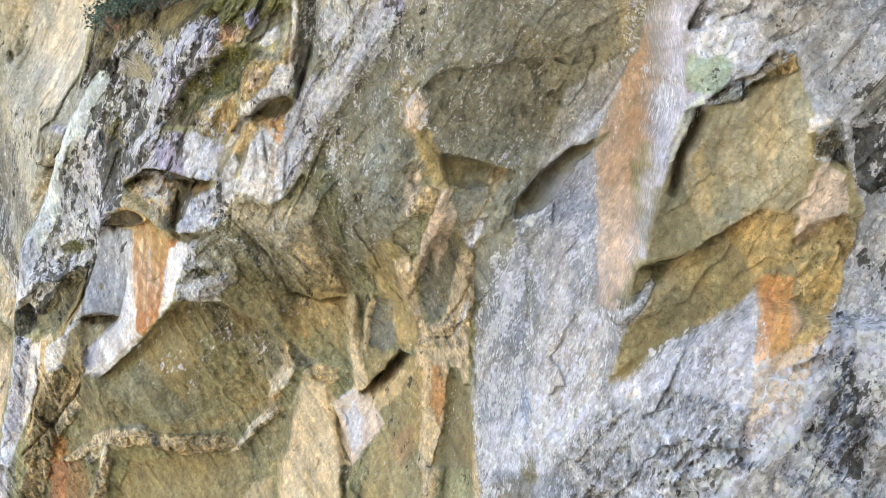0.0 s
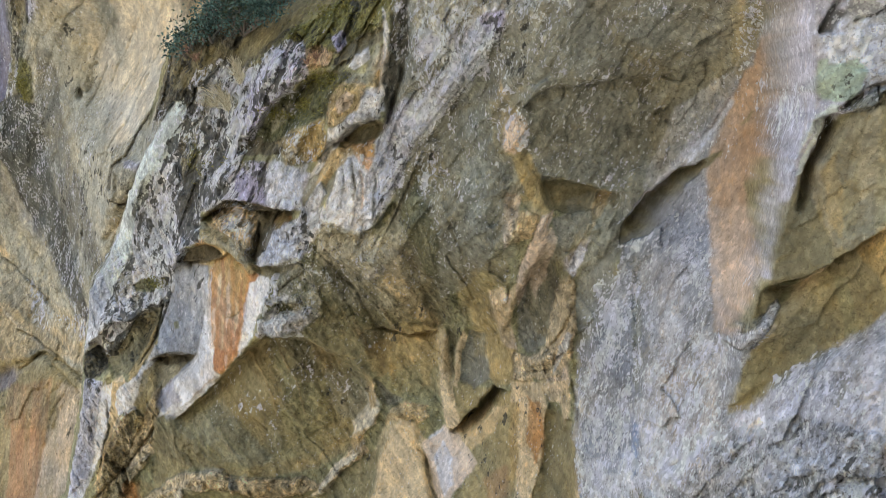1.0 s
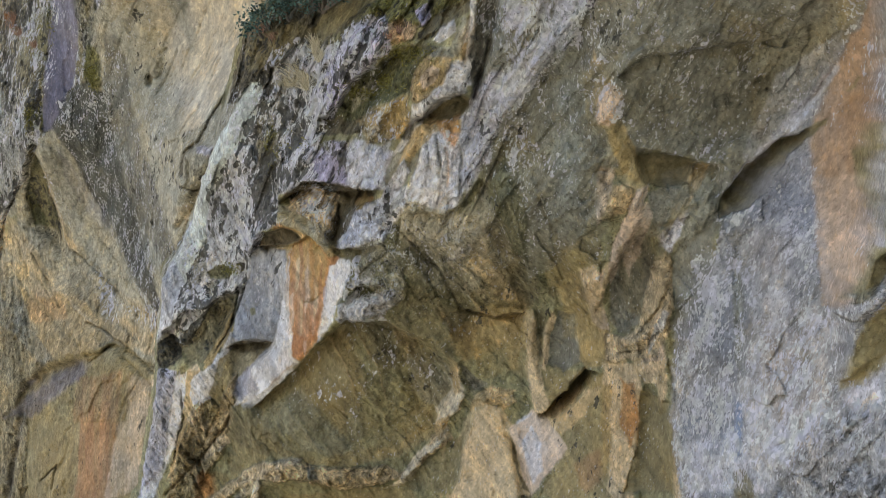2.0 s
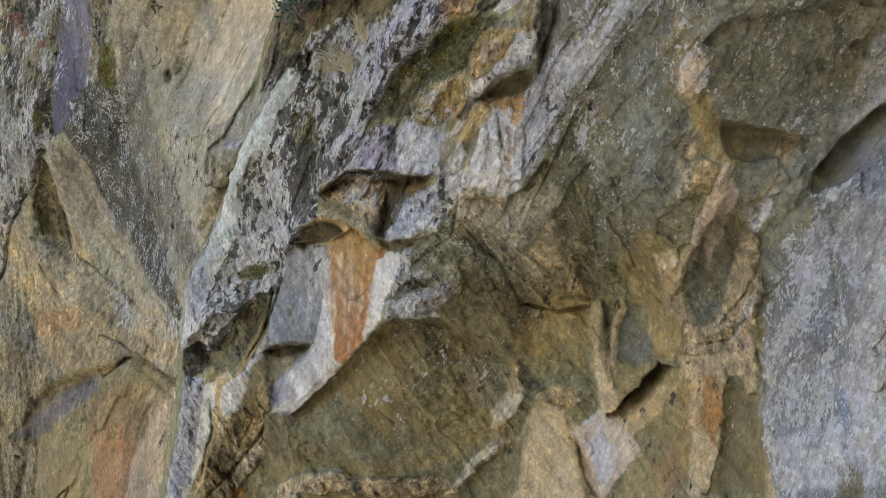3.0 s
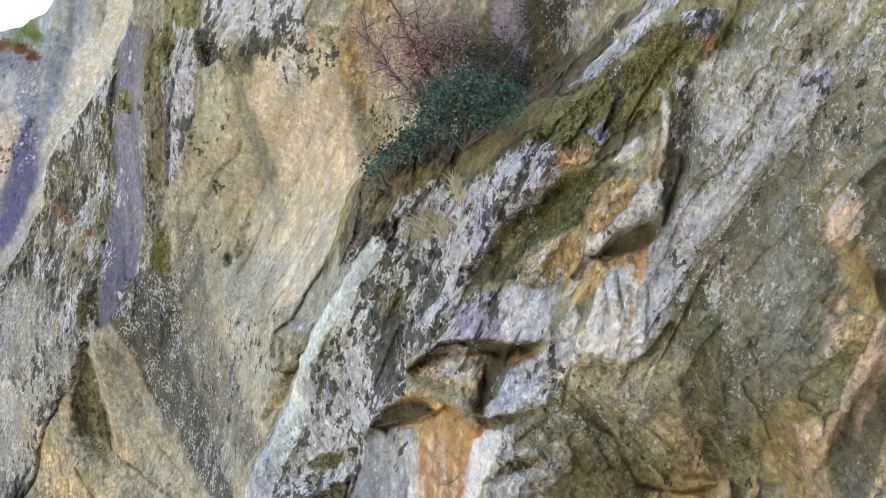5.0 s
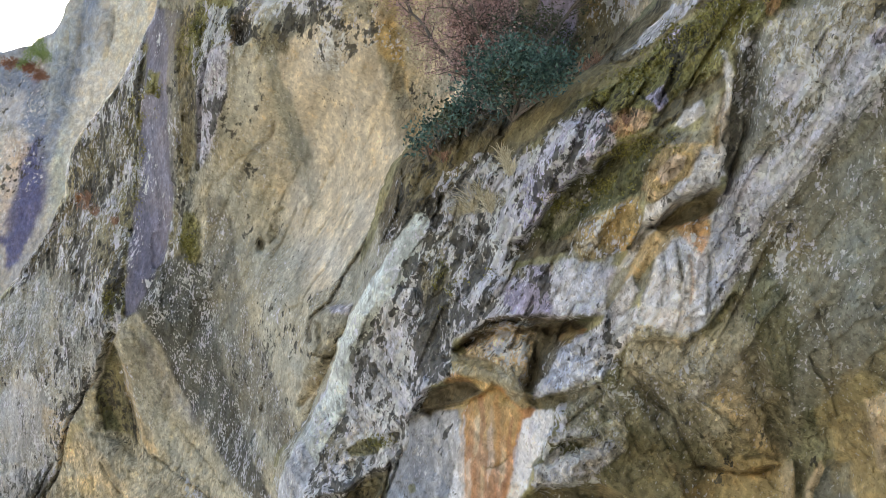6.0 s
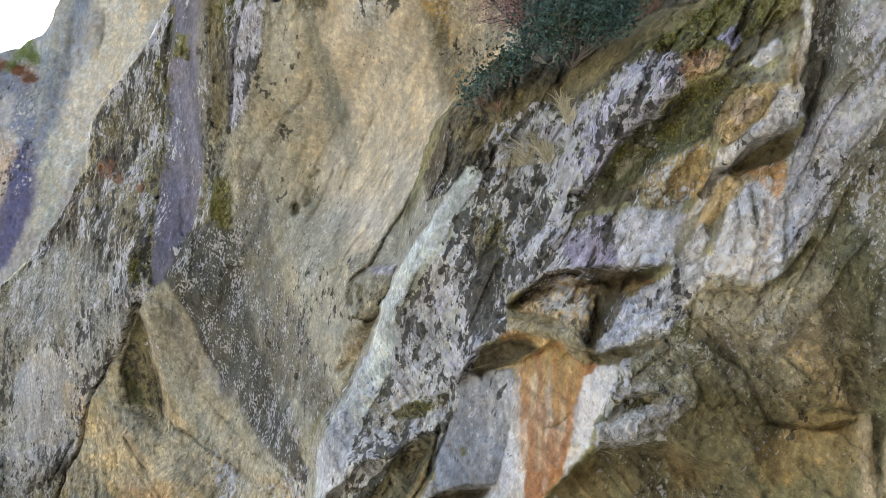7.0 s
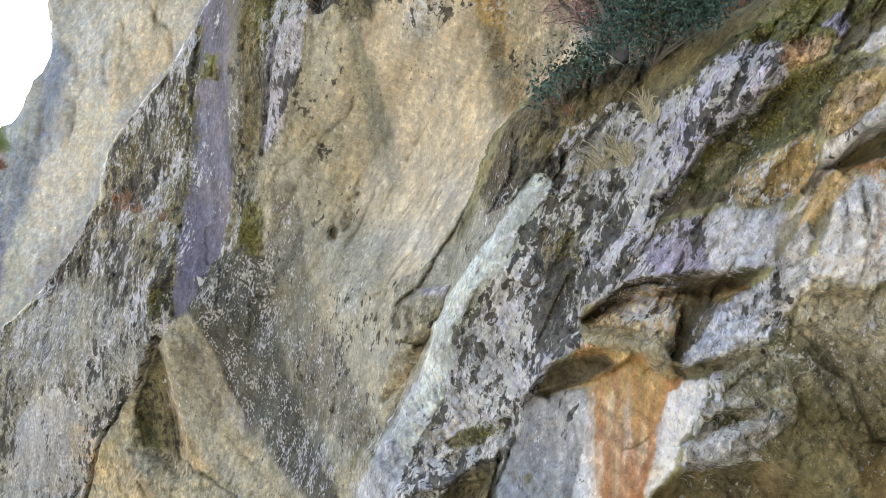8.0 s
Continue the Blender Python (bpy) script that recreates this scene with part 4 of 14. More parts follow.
wall.patch([(-13.66, 4.82), (-12.7, 4.47), (-12.38, 2.68), (-12.32, 1.53), (-12.67, 0.37), (-13.18, 0.71), (-13.34, 2.43)], "umber", 0.6, 0.06, streaks=0.2)
wall.patch([(-12.64, 4.45), (-11.57, 4.1), (-11.47, 2.46), (-11.74, 2.14), (-12.31, 1.77), (-12.48, 2.71)], "moss", 0.9, 0.05, rough=1.8)
wall.patch([(-11.74, 2.52), (-11.47, 2.65), (-11.15, 2.77), (-11.29, 2.18), (-11.56, 2.05)], "salmon", 0.6, 0.03)
wall.patch([(-11.44, 2.14), (-11.36, 2.44), (-11.15, 2.52), (-11.07, 2.26), (-11.22, 2.07)], "dark", 0.9, 0.03, push=0.2)
wall.patch([(-11.07, 2.38), (-10.32, 2.61), (-9.81, 2.19), (-10.11, 1.57), (-10.92, 1.32)], "umber", 0.6, 0.05, black=0.3, pale=0.3)
wall.patch([(-12.31, 1.77), (-11.9, 2.18), (-11.59, 1.87), (-11.75, 0.84), (-12.14, 0.06), (-12.47, -0.15)], "lavender", 0.85, 0.04, pale=0.3, black=0.25)
wall.patch([(-14.49, 2.49), (-14.05, 3.12), (-14.14, 1.58), (-14.28, 0.22), (-14.62, -0.35), (-14.57, 0.94)], "moss", 0.8, 0.03, mottle=0.7)
wall.patch([(-13.97, 2.27), (-13.59, 2.16), (-13.68, 1.64), (-14.04, 1.77)], "moss", 0.8, 0.03, mottle=0.7)
wall.patch([(-12.9, 3.42), (-12.52, 3.25), (-12.58, 0.39), (-12.81, -0.25)], "brown", 0.7, 0.04, streaks=0.2)
wall.patch([(-12.55, 3.27), (-12.16, 3.1), (-12.21, 1.65), (-12.47, 1.55)], "moss", 0.8, 0.04, mottle=0.7)
wall.patch([(-14.68, -0.61), (-15.15, -0.92), (-15.49, -1.83), (-15.11, -2.43), (-14.66, -1.96)], "moss", 0.5, 0.05, mottle=0.8)
wall.patch([(-18.57, -2.24), (-17.63, -1.36), (-16.68, -0.62), (-15.86, -0.11), (-15.03, 0.14), (-15.19, -0.36), (-16.1, -0.73), (-17.03, -1.28), (-17.77, -2.04)], "soil_and_shade", 0.75, 0.04, rough=1.4)
wall.patch([(-16.6, -0.5), (-16.13, -0.23), (-15.66, -0.19), (-15.82, -0.64), (-16.29, -0.77)], "rust", 0.6, 0.03, mottle=0.8)
wall.patch([(-14.65, -3.99), (-13.77, -3.54), (-12.77, -5.77), (-11.27, -7.51), (-11.53, -8.08), (-14.1, -8.25), (-14.66, -6.01)], "stone", 0.55, 0.08)
wall.patch([(-9.8, -4.32), (-9.69, -3.72), (-9.35, -3.48), (-8.79, -3.52), (-8.95, -3.96), (-9.16, -4.26), (-9.5, -4.5)], "stone", 0.8, 0.03)
wall.patch([(-9.69, -3.58), (-9.38, -3.37), (-8.74, -3.4), (-8.78, -3.57), (-9.29, -3.58), (-9.63, -3.73)], "lavender", 0.85, 0.02, rough=0.6)
# The knob's dark shadow, put into the colour.
wall.patch([(-9.84, -3.98), (-9.63, -3.73), (-9.48, -4.02), (-9.59, -4.33), (-9.76, -4.32)], "soil_and_shade", 0.7, 0.02, mottle=0.8)
wall.patch([(-10.48, -5.14), (-9.97, -4.63), (-9.05, -4.38), (-9.27, -4.99), (-9.97, -5.81)], "stone", 0.6, 0.05)
wall.patch([(-13.87, -7.51), (-13.54, -7.01), (-12.73, -7.11), (-12.84, -7.59)], "ochre", 0.5, 0.05, mottle=0.9)
wall.patch([(-18.43, -7.49), (-14.1, -7.12), (-11.28, -8.82), (-10.56, -10.35), (-10.71, -12.31), (-18.3, -14.46)], "umber", 0.4, 0.12)
wall.patch([(-16.69, -11.43), (-15.62, -10.47), (-14.44, -9.71), (-13, -9.23), (-13.15, -9.57), (-14.41, -10.24), (-15.39, -11.4)], "soil_and_shade", 0.7, 0.05)
wall.patch([(-6.61, 1.11), (-6.3, 1.39), (-5.69, 1.33), (-5.59, 0.91), (-6.02, 0.81), (-6.48, 0.7)], "ice", 0.8, 0.05, rough=0.5)
wall.patch([(-5.46, 0.66), (-5.3, 2.26), (-4.77, 2.5), (-4.64, 1.86), (-4.89, 0.41)], "lilac", 0.7, 0.05, rough=0.5)
wall.patch([(-13.78, -2.69), (-12.65, -2.64), (-12.2, -3.86), (-11.74, -5.08), (-11.51, -6.02), (-11.01, -6.93), (-10.67, -7.46), (-11, -7.6), (-11.73, -6.55), (-12.4, -5.96), (-12.97, -5.15), (-13.54, -4.16)], "dark", 0.6, 0.05, pale=0.3, black=0.15, mottle=0.3)
wall.patch([(-16.69, -0.48), (-16.35, 0.72), (-15.42, 1.59), (-14.51, 2.23), (-14.68, 0.71), (-15.21, -0.08), (-15.94, -0.34)], "umber", 0.55, 0.05, black=0.45)
wall.patch([(-11.34, 2.11), (-12.05, -0.1), (-12.68, -0.93), (-13.12, -2.23), (-12.27, -2.31), (-11.72, -5.45), (-10.5, -7.49), (-10.18, -7.01), (-9.51, -5.26), (-9.58, -4.41), (-9.78, -3.96), (-9.05, -3.11), (-8.4, -2.04), (-7.96, -1.07), (-7.91, 0.53), (-8.38, 2.07), (-10.7, 2.43)], "stone", 0.8, 0.06, pale=0.04, black=0.12, dots=0.1, rough=0.8, mottle=0.3)
wall.patch([(-11.83, 0.09), (-11.05, 0.34), (-10.77, -1.1), (-10.35, -2.24), (-10.01, -3.47), (-10.17, -4.58), (-10.79, -5.46), (-11.54, -4.74), (-12.04, -3.27), (-12.26, -1.83), (-12.32, -0.85)], "slate", 0.45, 0.09, black=0.16, mottle=0.6)
wall.patch([(-10.16, 2.01), (-9.5, 2.21), (-8.49, 2.09), (-8.23, 1.18), (-7.86, 0.1), (-7.91, -0.96), (-8.52, -1.91), (-9.3, -2.97), (-9.89, -3.26), (-10.33, -2.37), (-10.71, -1.34), (-10.84, -0.21), (-10.14, -0.57), (-9.77, -0.38), (-10.01, 0.47), (-10.31, 1.31)], "buff", 0.95, 0.06, pale=0.0, black=0.03, dots=0.0, rough=0.45, mottle=0.35)
wall.patch([(-11.47, 1.79), (-10.7, 1.87), (-10.5, 1.23), (-10.21, 0.28), (-10.61, -0.33), (-11.21, -0.18), (-11.55, 0.39)], "stone", 0.5, 0.06, black=0.05, mottle=0.5)
wall.patch([(-10.8, 1.99), (-10.52, 1.95), (-10.32, 1.2), (-10.01, 0.47), (-9.76, -0.27), (-9.96, -0.58), (-10.29, -0.02), (-10.55, 0.63), (-10.74, 1.37)], "slate", 0.7, 0.05, mottle=0.7, black=0.1)
wall.patch([(-9.83, -0.37), (-9.65, -0.73), (-9.76, -1.32), (-9.96, -0.82)], "slate", 0.4, 0.06, mottle=0.7)
wall.patch([(-8.49, 2.09), (-7.94, 2.03), (-7.79, 1.44), (-7.91, 0.64), (-8.18, 1.07), (-8.39, 1.58)], "ochre", 0.7, 0.05, mottle=0.6)
wall.patch([(-9.36, 0.53), (-8.55, 0.21), (-8.2, -0.52), (-8.66, -1.26), (-9.39, -1.26), (-9.65, -0.27)], "cream", 0.5, 0.1, mottle=0.6)
wall.patch([(-10.63, 2.4), (-10.21, 2.34), (-10.34, 1.92), (-10.65, 1.82), (-10.95, 2.13)], "soil_and_shade", 0.7, 0.05, black=0.4, mottle=0.9)
wall.patch([(-9.62, 2.02), (-9.04, 2.14), (-8.95, 1.55), (-9.32, 1.2), (-9.52, 1.59)], "umber", 0.35, 0.05, black=0.3, mottle=1.0)
wall.crack([(-10.61, 0.55), (-10.75, 0.32), (-11.07, 0.07), (-11.31, -0.19), (-11.47, -0.45)], 0.016, 0.08, "soil_and_shade", 0.7)
wall.crack([(-10.5, -0.82), (-10.66, -1.24), (-10.78, -1.5), (-10.73, -1.76)], 0.016, 0.08, "soil_and_shade", 0.7)
wall.crack([(-9.91, -2.1), (-9.62, -1.71), (-9.15, -1.05)], 0.018, 0.06, "soil_and_shade", 0.4)
wall.crack([(-10.24, -2.86), (-9.83, -2.3), (-9.59, -2.09)], 0.018, 0.06, "soil_and_shade", 0.35)
wall.patch([(-11.13, -1.9), (-10.98, -1.87), (-10.94, -2.08), (-11.09, -2.1)], "soil_and_shade", 0.9, 0.015, push=0.12, edge=0.03)
wall.patch([(-10.81, -1.53), (-10.7, -1.53), (-10.59, -1.91), (-10.68, -1.98), (-10.81, -1.76)], "soil_and_shade", 0.85, 0.015, push=0.1, edge=0.03)
wall.patch([(-13.83, -3), (-13.19, -2.23), (-12.26, -2.25), (-12.1, -3.75), (-11.75, -5.33), (-11.19, -6.5), (-10.5, -7.49), (-10.85, -7.53), (-11.8, -6.7), (-12.76, -5.69), (-13.3, -4.69), (-13.69, -3.8)], "dark", 0.9, 0.06, pale=0.08, dots=0.4, black=0.2, rough=0.8, mottle=0.3)
wall.patch([(-12.27, -2.31), (-11.88, -3.29), (-11.54, -4.74), (-11.09, -6.15), (-10.43, -7.35), (-10.64, -7.15), (-11.37, -6.39), (-11.86, -5.33), (-12.17, -3.75)], "slate", 0.8, 0.06, dots=0.38, pale=0.03, mottle=0.5)
wall.patch([(-13.85, -3.12), (-13.46, -4.68), (-12.76, -5.94), (-11.79, -6.88), (-11.06, -7.55), (-12.23, -7.64), (-13.34, -6.7), (-13.92, -5.69), (-14.25, -4.41), (-14.51, -3.65)], "stone", 0.85, 0.06, pale=0.0, black=0.05, dots=0.0, rough=0.7)
wall.patch([(-14.1, -3.67), (-13.73, -4.17), (-13.32, -4.93), (-12.48, -6.06), (-12.77, -6.19), (-13.61, -5.18), (-14.02, -4.42)], "purple", 0.35, 0.05, mottle=0.5)
wall.patch([(-13.13, 3.27), (-12.55, 2.98), (-12.52, 0.13), (-12.91, -0.64), (-13.18, -1.04), (-13.16, 0.72)], "umber", 0.85, 0.03, pale=0.05, black=0.15, streaks=0.25, mottle=0.5)
wall.patch([(-12.97, 3.22), (-12.55, 2.98), (-12.44, 1.82), (-12.78, 1.7)], "brown", 0.6, 0.03, streaks=0.2)
wall.patch([(-12.14, 2.26), (-11.65, 2.15), (-11.59, 1.14), (-11.99, 0.43), (-12.42, -0.17), (-12.54, 0.18), (-12.38, 1.34)], "lavender", 0.9, 0.025, pale=0.3, black=0.38, rough=1.0)
wall.patch([(-12.45, 1.71), (-12.33, 1.78), (-12.41, 0.78), (-12.55, -0.09), (-12.6, 0.25)], "dark", 0.8, 0.02)
wall.patch([(-12.56, 2.98), (-11.47, 2.6), (-11.58, 2.13), (-12.07, 2.13), (-12.3, 1.72), (-12.53, 1.91)], "moss", 0.9, 0.03, rough=1.8)
wall.patch([(-11.49, 2.6), (-11.11, 2.52), (-11.18, 2.1), (-11.39, 2.08)], "dark", 0.85, 0.02, push=0.2, edge=0.06)
wall.patch([(-13.06, -1.11), (-12.57, -1.13), (-12.45, -2.05), (-12.62, -2.34), (-12.97, -2)], "moss", 0.8, 0.035, rough=1.6, mottle=0.7)
wall.patch([(-13.22, -1.03), (-12.98, -1.13), (-12.91, -2.25), (-13.19, -2.23), (-13.49, -2.83), (-13.78, -2.68), (-13.33, -1.71)], "umber", 0.7, 0.04, dots=0.4)
wall.patch([(-16.25, 1.55), (-14.64, 2.29), (-14.36, 2.49), (-14.31, 1.27), (-14.44, -0.25), (-14.5, -1.85), (-15.17, -1.9), (-15.54, -0.31), (-16.48, 0.17)], "umber", 0.75, 0.03, pale=0.42, black=0.42, streaks=0.2, rough=1.1)
wall.patch([(-14.38, 2.91), (-14.17, 2.86), (-14.28, 1.54), (-14.51, 0.55), (-14.59, 1.36), (-14.5, 2.24)], "moss", 0.85, 0.025, mottle=0.6)
wall.patch([(-13.97, 2.17), (-13.66, 2.05), (-13.65, 1.73), (-13.96, 1.7)], "moss", 0.8, 0.025, mottle=0.6)
wall.patch([(-18.37, -1.64), (-17.26, -0.71), (-16.48, 0.09), (-15.48, 0.17), (-14.94, -0.13), (-14.75, -1.82), (-15.12, -3.11), (-16.8, -2.93), (-18.58, -2.76)], "pale_grey", 0.7, 0.04, pale=0.42, black=0.36, streaks=0.25, rough=1.1)
wall.patch([(-18.37, -1.91), (-17.83, -1.26), (-17.08, -0.58), (-16.48, -0.04), (-15.58, 0.15), (-15.37, -0.07), (-16.13, -0.34), (-16.84, -0.84), (-17.5, -1.55), (-18, -2)], "soil_and_shade", 0.9, 0.025, rough=1.4)
wall.patch([(-16.59, -0.07), (-15.78, -0.18), (-15.7, -0.7), (-16.06, -1.2), (-16.44, -0.55)], "rust", 0.55, 0.03, mottle=0.9)
wall.patch([(-15.53, -0.45), (-14.71, -0.03), (-14.56, -1.3), (-14.8, -2.08), (-15.19, -1.76)], "umber", 0.7, 0.03, black=0.3)
wall.patch([(-19.43, -2.77), (-18.28, -2.03), (-16.71, -2.09), (-15.12, -3.11), (-15.1, -4.01), (-15.52, -4.63), (-16.43, -5.62), (-16.98, -6.65), (-17.89, -7.65), (-19.1, -8.03)], "pale_grey", 0.8, 0.05, pale=0.2, black=0.3, streaks=0.3, rough=0.9)
wall.patch([(-18.35, -5.4), (-17.6, -4.84), (-16.92, -4.72), (-16.48, -5.41), (-16.64, -6.03), (-17.07, -6.65), (-17.98, -6.82), (-18.45, -6.69)], "grey", 0.85, 0.05, pale=0.02, black=0.06, rough=0.5)
wall.patch([(-16.82, -3.21), (-16.48, -2.96), (-16.31, -4.34), (-16.65, -5.28), (-16.8, -4.59)], "lavender", 0.75, 0.03, pale=0.1, black=0.05)
wall.patch([(-16.24, -2.7), (-15.93, -2.6), (-15.82, -4.36), (-16.13, -4.75)], "umber", 0.55, 0.03, streaks=0.3, black=0.3)
wall.patch([(-18.13, -3.38), (-17.63, -3.14), (-17.35, -4.58), (-17.81, -4.84)], "umber", 0.4, 0.03, streaks=0.3, black=0.35)
wall.patch([(-15.15, -2.52), (-14.59, -2.55), (-14.5, -3.28), (-14.9, -3.44), (-15.06, -3.12)], "moss", 0.85, 0.03, rough=1.6)
wall.patch([(-15.13, -3.38), (-14.9, -3.48), (-14.85, -4.01), (-15.04, -4.26), (-15.19, -4.01)], "soil_and_shade", 0.7, 0.025)
wall.rib([(-15.17, -4.08), (-15.48, -4.61), (-15.97, -5.12), (-16.43, -5.63), (-16.6, -5.93)], 0.028, 0.10, "white", 0.9)
wall.patch([(-16.26, -5.48), (-15.62, -5.02), (-15.23, -4.13), (-15.03, -4), (-14.83, -4.14), (-14.67, -6.22), (-15.52, -5.95), (-16.24, -6.23)], "stone", 0.7, 0.04)
# Narrower recess, tinted darker than the rock round it.
wall.patch([(-15.12, -4.29), (-14.84, -3.99), (-14.65, -4.53), (-14.83, -5.16), (-14.66, -5.43), (-14.56, -6.21), (-14.42, -6.66), (-14.82, -6.35), (-15.33, -5.95), (-15.48, -5.42), (-15.55, -5.09)], "moss_and_shade", 0.95, 0.025, push=0.12, edge=0.06, black=0.2, rough=0.7)
wall.patch([(-14.63, -4.3), (-14.46, -4.79), (-14.35, -5.43), (-13.96, -6.01), (-13.76, -6.58), (-14.02, -6.48), (-14.56, -5.43), (-14.74, -4.78)], "tan", 0.8, 0.025, push=-0.05)
wall.patch([(-14.24, -5.71), (-14.01, -5.94), (-13.94, -6.26), (-14.13, -6.07)], "soil_and_shade", 0.85, 0.015)
wall.patch([(-16.59, -5.93), (-15.9, -5.68), (-15.97, -6.29), (-16.44, -6.43)], "olive", 0.7, 0.03)
wall.patch([(-17, -6.79), (-16.51, -6.3), (-14.82, -6.35), (-13.81, -6.71), (-12.23, -7.64), (-17.71, -7.95)], "tan", 0.6, 0.06, rough=1.2, mottle=0.5)
wall.patch([(-16.52, -6.43), (-15.97, -6.36), (-15.51, -7.14), (-15.58, -7.54), (-16.03, -7.43)], "ochre", 0.8, 0.05, mottle=0.6)
wall.patch([(-13.73, -6.99), (-13.33, -6.92), (-13.23, -7.29), (-13.61, -7.35)], "ochre", 0.7, 0.04, mottle=0.7)
wall.patch([(-15.51, -6.48), (-14.62, -6.6), (-13.78, -7.21), (-13.25, -7.7), (-14.34, -7.76)], "slate", 0.45, 0.06, mottle=0.7)
wall.crack([(-17.83, -7.95), (-17.43, -7.49), (-17, -6.79)], 0.03, 0.2, "dark", 0.7)
wall.patch([(-10.51, -4.56), (-10.01, -3.25), (-8.86, -3.36), (-9.04, -4.41), (-9.4, -5.37), (-9.96, -6.34), (-10.21, -5.47)], "stone", 0.95, 0.04, pale=0.05, black=0.06, dots=0.0, rough=1.0)
wall.patch([(-9.48, -3.44), (-9.24, -3.38), (-8.85, -3.46), (-8.88, -3.61), (-9.31, -3.58)], "lavender", 0.9, 0.015, push=-0.06, rough=0.6)
# Shadow curling round the knob: dark tint in a shallow groove.
wall.patch([(-9.53, -3.39), (-9.35, -3.46), (-9.66, -3.8), (-9.58, -4.14), (-9.42, -4.46), (-9.55, -4.41), (-9.8, -3.97), (-9.81, -3.78)], "soil_and_shade", 0.85, 0.015, push=0.1, edge=0.04)
wall.crack([(-9.48, -4.48), (-9.25, -4.41), (-9.03, -4.26)], 0.022, 0.1, "soil_and_shade", 0.7)
wall.patch([(-10.36, -5.02), (-9.96, -4.82), (-9.49, -4.83), (-9.62, -5.36), (-10.14, -5.25)], "tan", 0.5, 0.04, mottle=0.7)
wall.patch([(-8.37, 1.94), (-8, 1.81), (-7.91, 0.84), (-8.15, 0.72), (-8.38, 1.41)], "ochre", 0.7, 0.03, mottle=0.5)
wall.patch([(-8.33, 1.49), (-7.91, 1.27), (-7.67, 0.22), (-7.92, -0.1), (-8.23, 0.72)], "slate", 0.65, 0.03, mottle=0.6)
wall.patch([(-8.07, 0.47), (-7.39, 0.43), (-7.54, -0.28), (-7.95, -0.25)], "tan", 0.7, 0.03)
wall.patch([(-7.58, 1.99), (-6.81, 1.63), (-6.84, 0.33), (-7.45, 0.2), (-7.86, 1.06)], "cream", 0.6, 0.05, mottle=0.7)
wall.patch([(-7.83, 2.61), (-6.79, 2.45), (-6.81, 1.74), (-7.64, 1.99)], "salmon", 0.45, 0.06, mottle=0.8)
wall.patch([(-5.36, 2.09), (-4.51, 2.04), (-4.72, 1.29), (-5.15, 0.55), (-5.32, 0.65)], "lilac", 0.85, 0.025, rough=0.6)
wall.patch([(-4.63, 2.07), (-3.92, 1.94), (-4.04, 1.17), (-4.25, 0.52), (-4.86, 0.64), (-4.69, 1.28)], "umber", 0.8, 0.03, black=0.2)
wall.patch([(-4.53, 1.95), (-4.28, 1.63), (-4.38, 1.24), (-4.53, 1.47)], "ochre", 0.5, 0.03, mottle=0.8)
wall.patch([(-3.92, 1.94), (-2.73, 1.64), (-3.2, 1.31), (-3.71, 0.97), (-3.89, 1.33)], "buff", 0.8, 0.04, mottle=0.6, black=0.1)
wall.patch([(-10.53, 2.41), (-8.31, 2.45), (-8.36, 1.73), (-8.85, 1.44), (-9.37, 1.28), (-10.36, 1.7)], None, 1.0, 0.05, black=0.38, pale=0.2)
wall.patch([(-11.08, 2.27), (-10.8, 2.58), (-10.33, 2.27), (-10.11, 1.69), (-10.47, 1.28), (-10.7, 1.63)], "umber", 0.7, 0.025, black=0.4)
wall.patch([(-11.45, 2.44), (-11.02, 2.5), (-11.07, 2.13), (-11.36, 2.06)], "dark", 0.9, 0.015, push=0.15, edge=0.05)
wall.patch([(-11.43, 1.95), (-11.33, 1.36), (-11.61, 1.04), (-11.47, 1.6)], "soil_and_shade", 0.7, 0.015)
wall.patch([(-11.2, -0.08), (-10.56, 0.3), (-10.14, -0.46), (-10.13, -1.53), (-9.68, -2.57), (-10.01, -3.25), (-10.47, -2.35), (-10.89, -1.22)], "buff", 0.5, 0.09, mottle=0.8, rough=0.5)
wall.patch([(-11.26, 1.84), (-10.35, 1.72), (-10.29, 0.69), (-10.84, 0.01), (-11.3, 0.36)], "buff", 0.35, 0.09, mottle=0.7)
wall.patch([(-12.18, -1), (-10.89, -1.1), (-10.45, -2.48), (-9.99, -3.93), (-10.79, -4.78), (-11.68, -3.78), (-12.06, -2.33)], "stone", 0.45, 0.09, rough=0.7, black=0.14)
wall.patch([(-11.52, -3.79), (-10.25, -3.9), (-9.73, -5.25), (-10.23, -6.57), (-10.93, -6.49), (-11.42, -5.45)], "stone", 0.5, 0.08, rough=0.8)
wall.patch([(-19.79, -2.99), (-18.8, -2.44), (-17.56, -1.98), (-16.2, -2.78), (-15.4, -3.7), (-15.7, -4.6), (-16.46, -5.66), (-16.92, -6.92), (-19.49, -7.07)], "stone", 0.55, 0.08, pale=0.22, black=0.3, dots=0.35, rough=0.9, mottle=0.6)
wall.patch([(-19.22, -5.41), (-18.55, -4.63), (-17.37, -4.61), (-16.88, -5.27), (-17.04, -6.03), (-17.71, -6.79), (-18.79, -6.78)], "grey", 0.6, 0.06, pale=0.0, black=0.08, rough=0.5)
wall.patch([(-16.84, 0.48), (-14.57, 1.85), (-14.86, 0.11), (-14.97, -1.62), (-16.03, -0.96), (-16.64, -0.11)], "umber", 0.6, 0.05, pale=0.36, black=0.42, dots=0.3, rough=1.1, mottle=0.6)
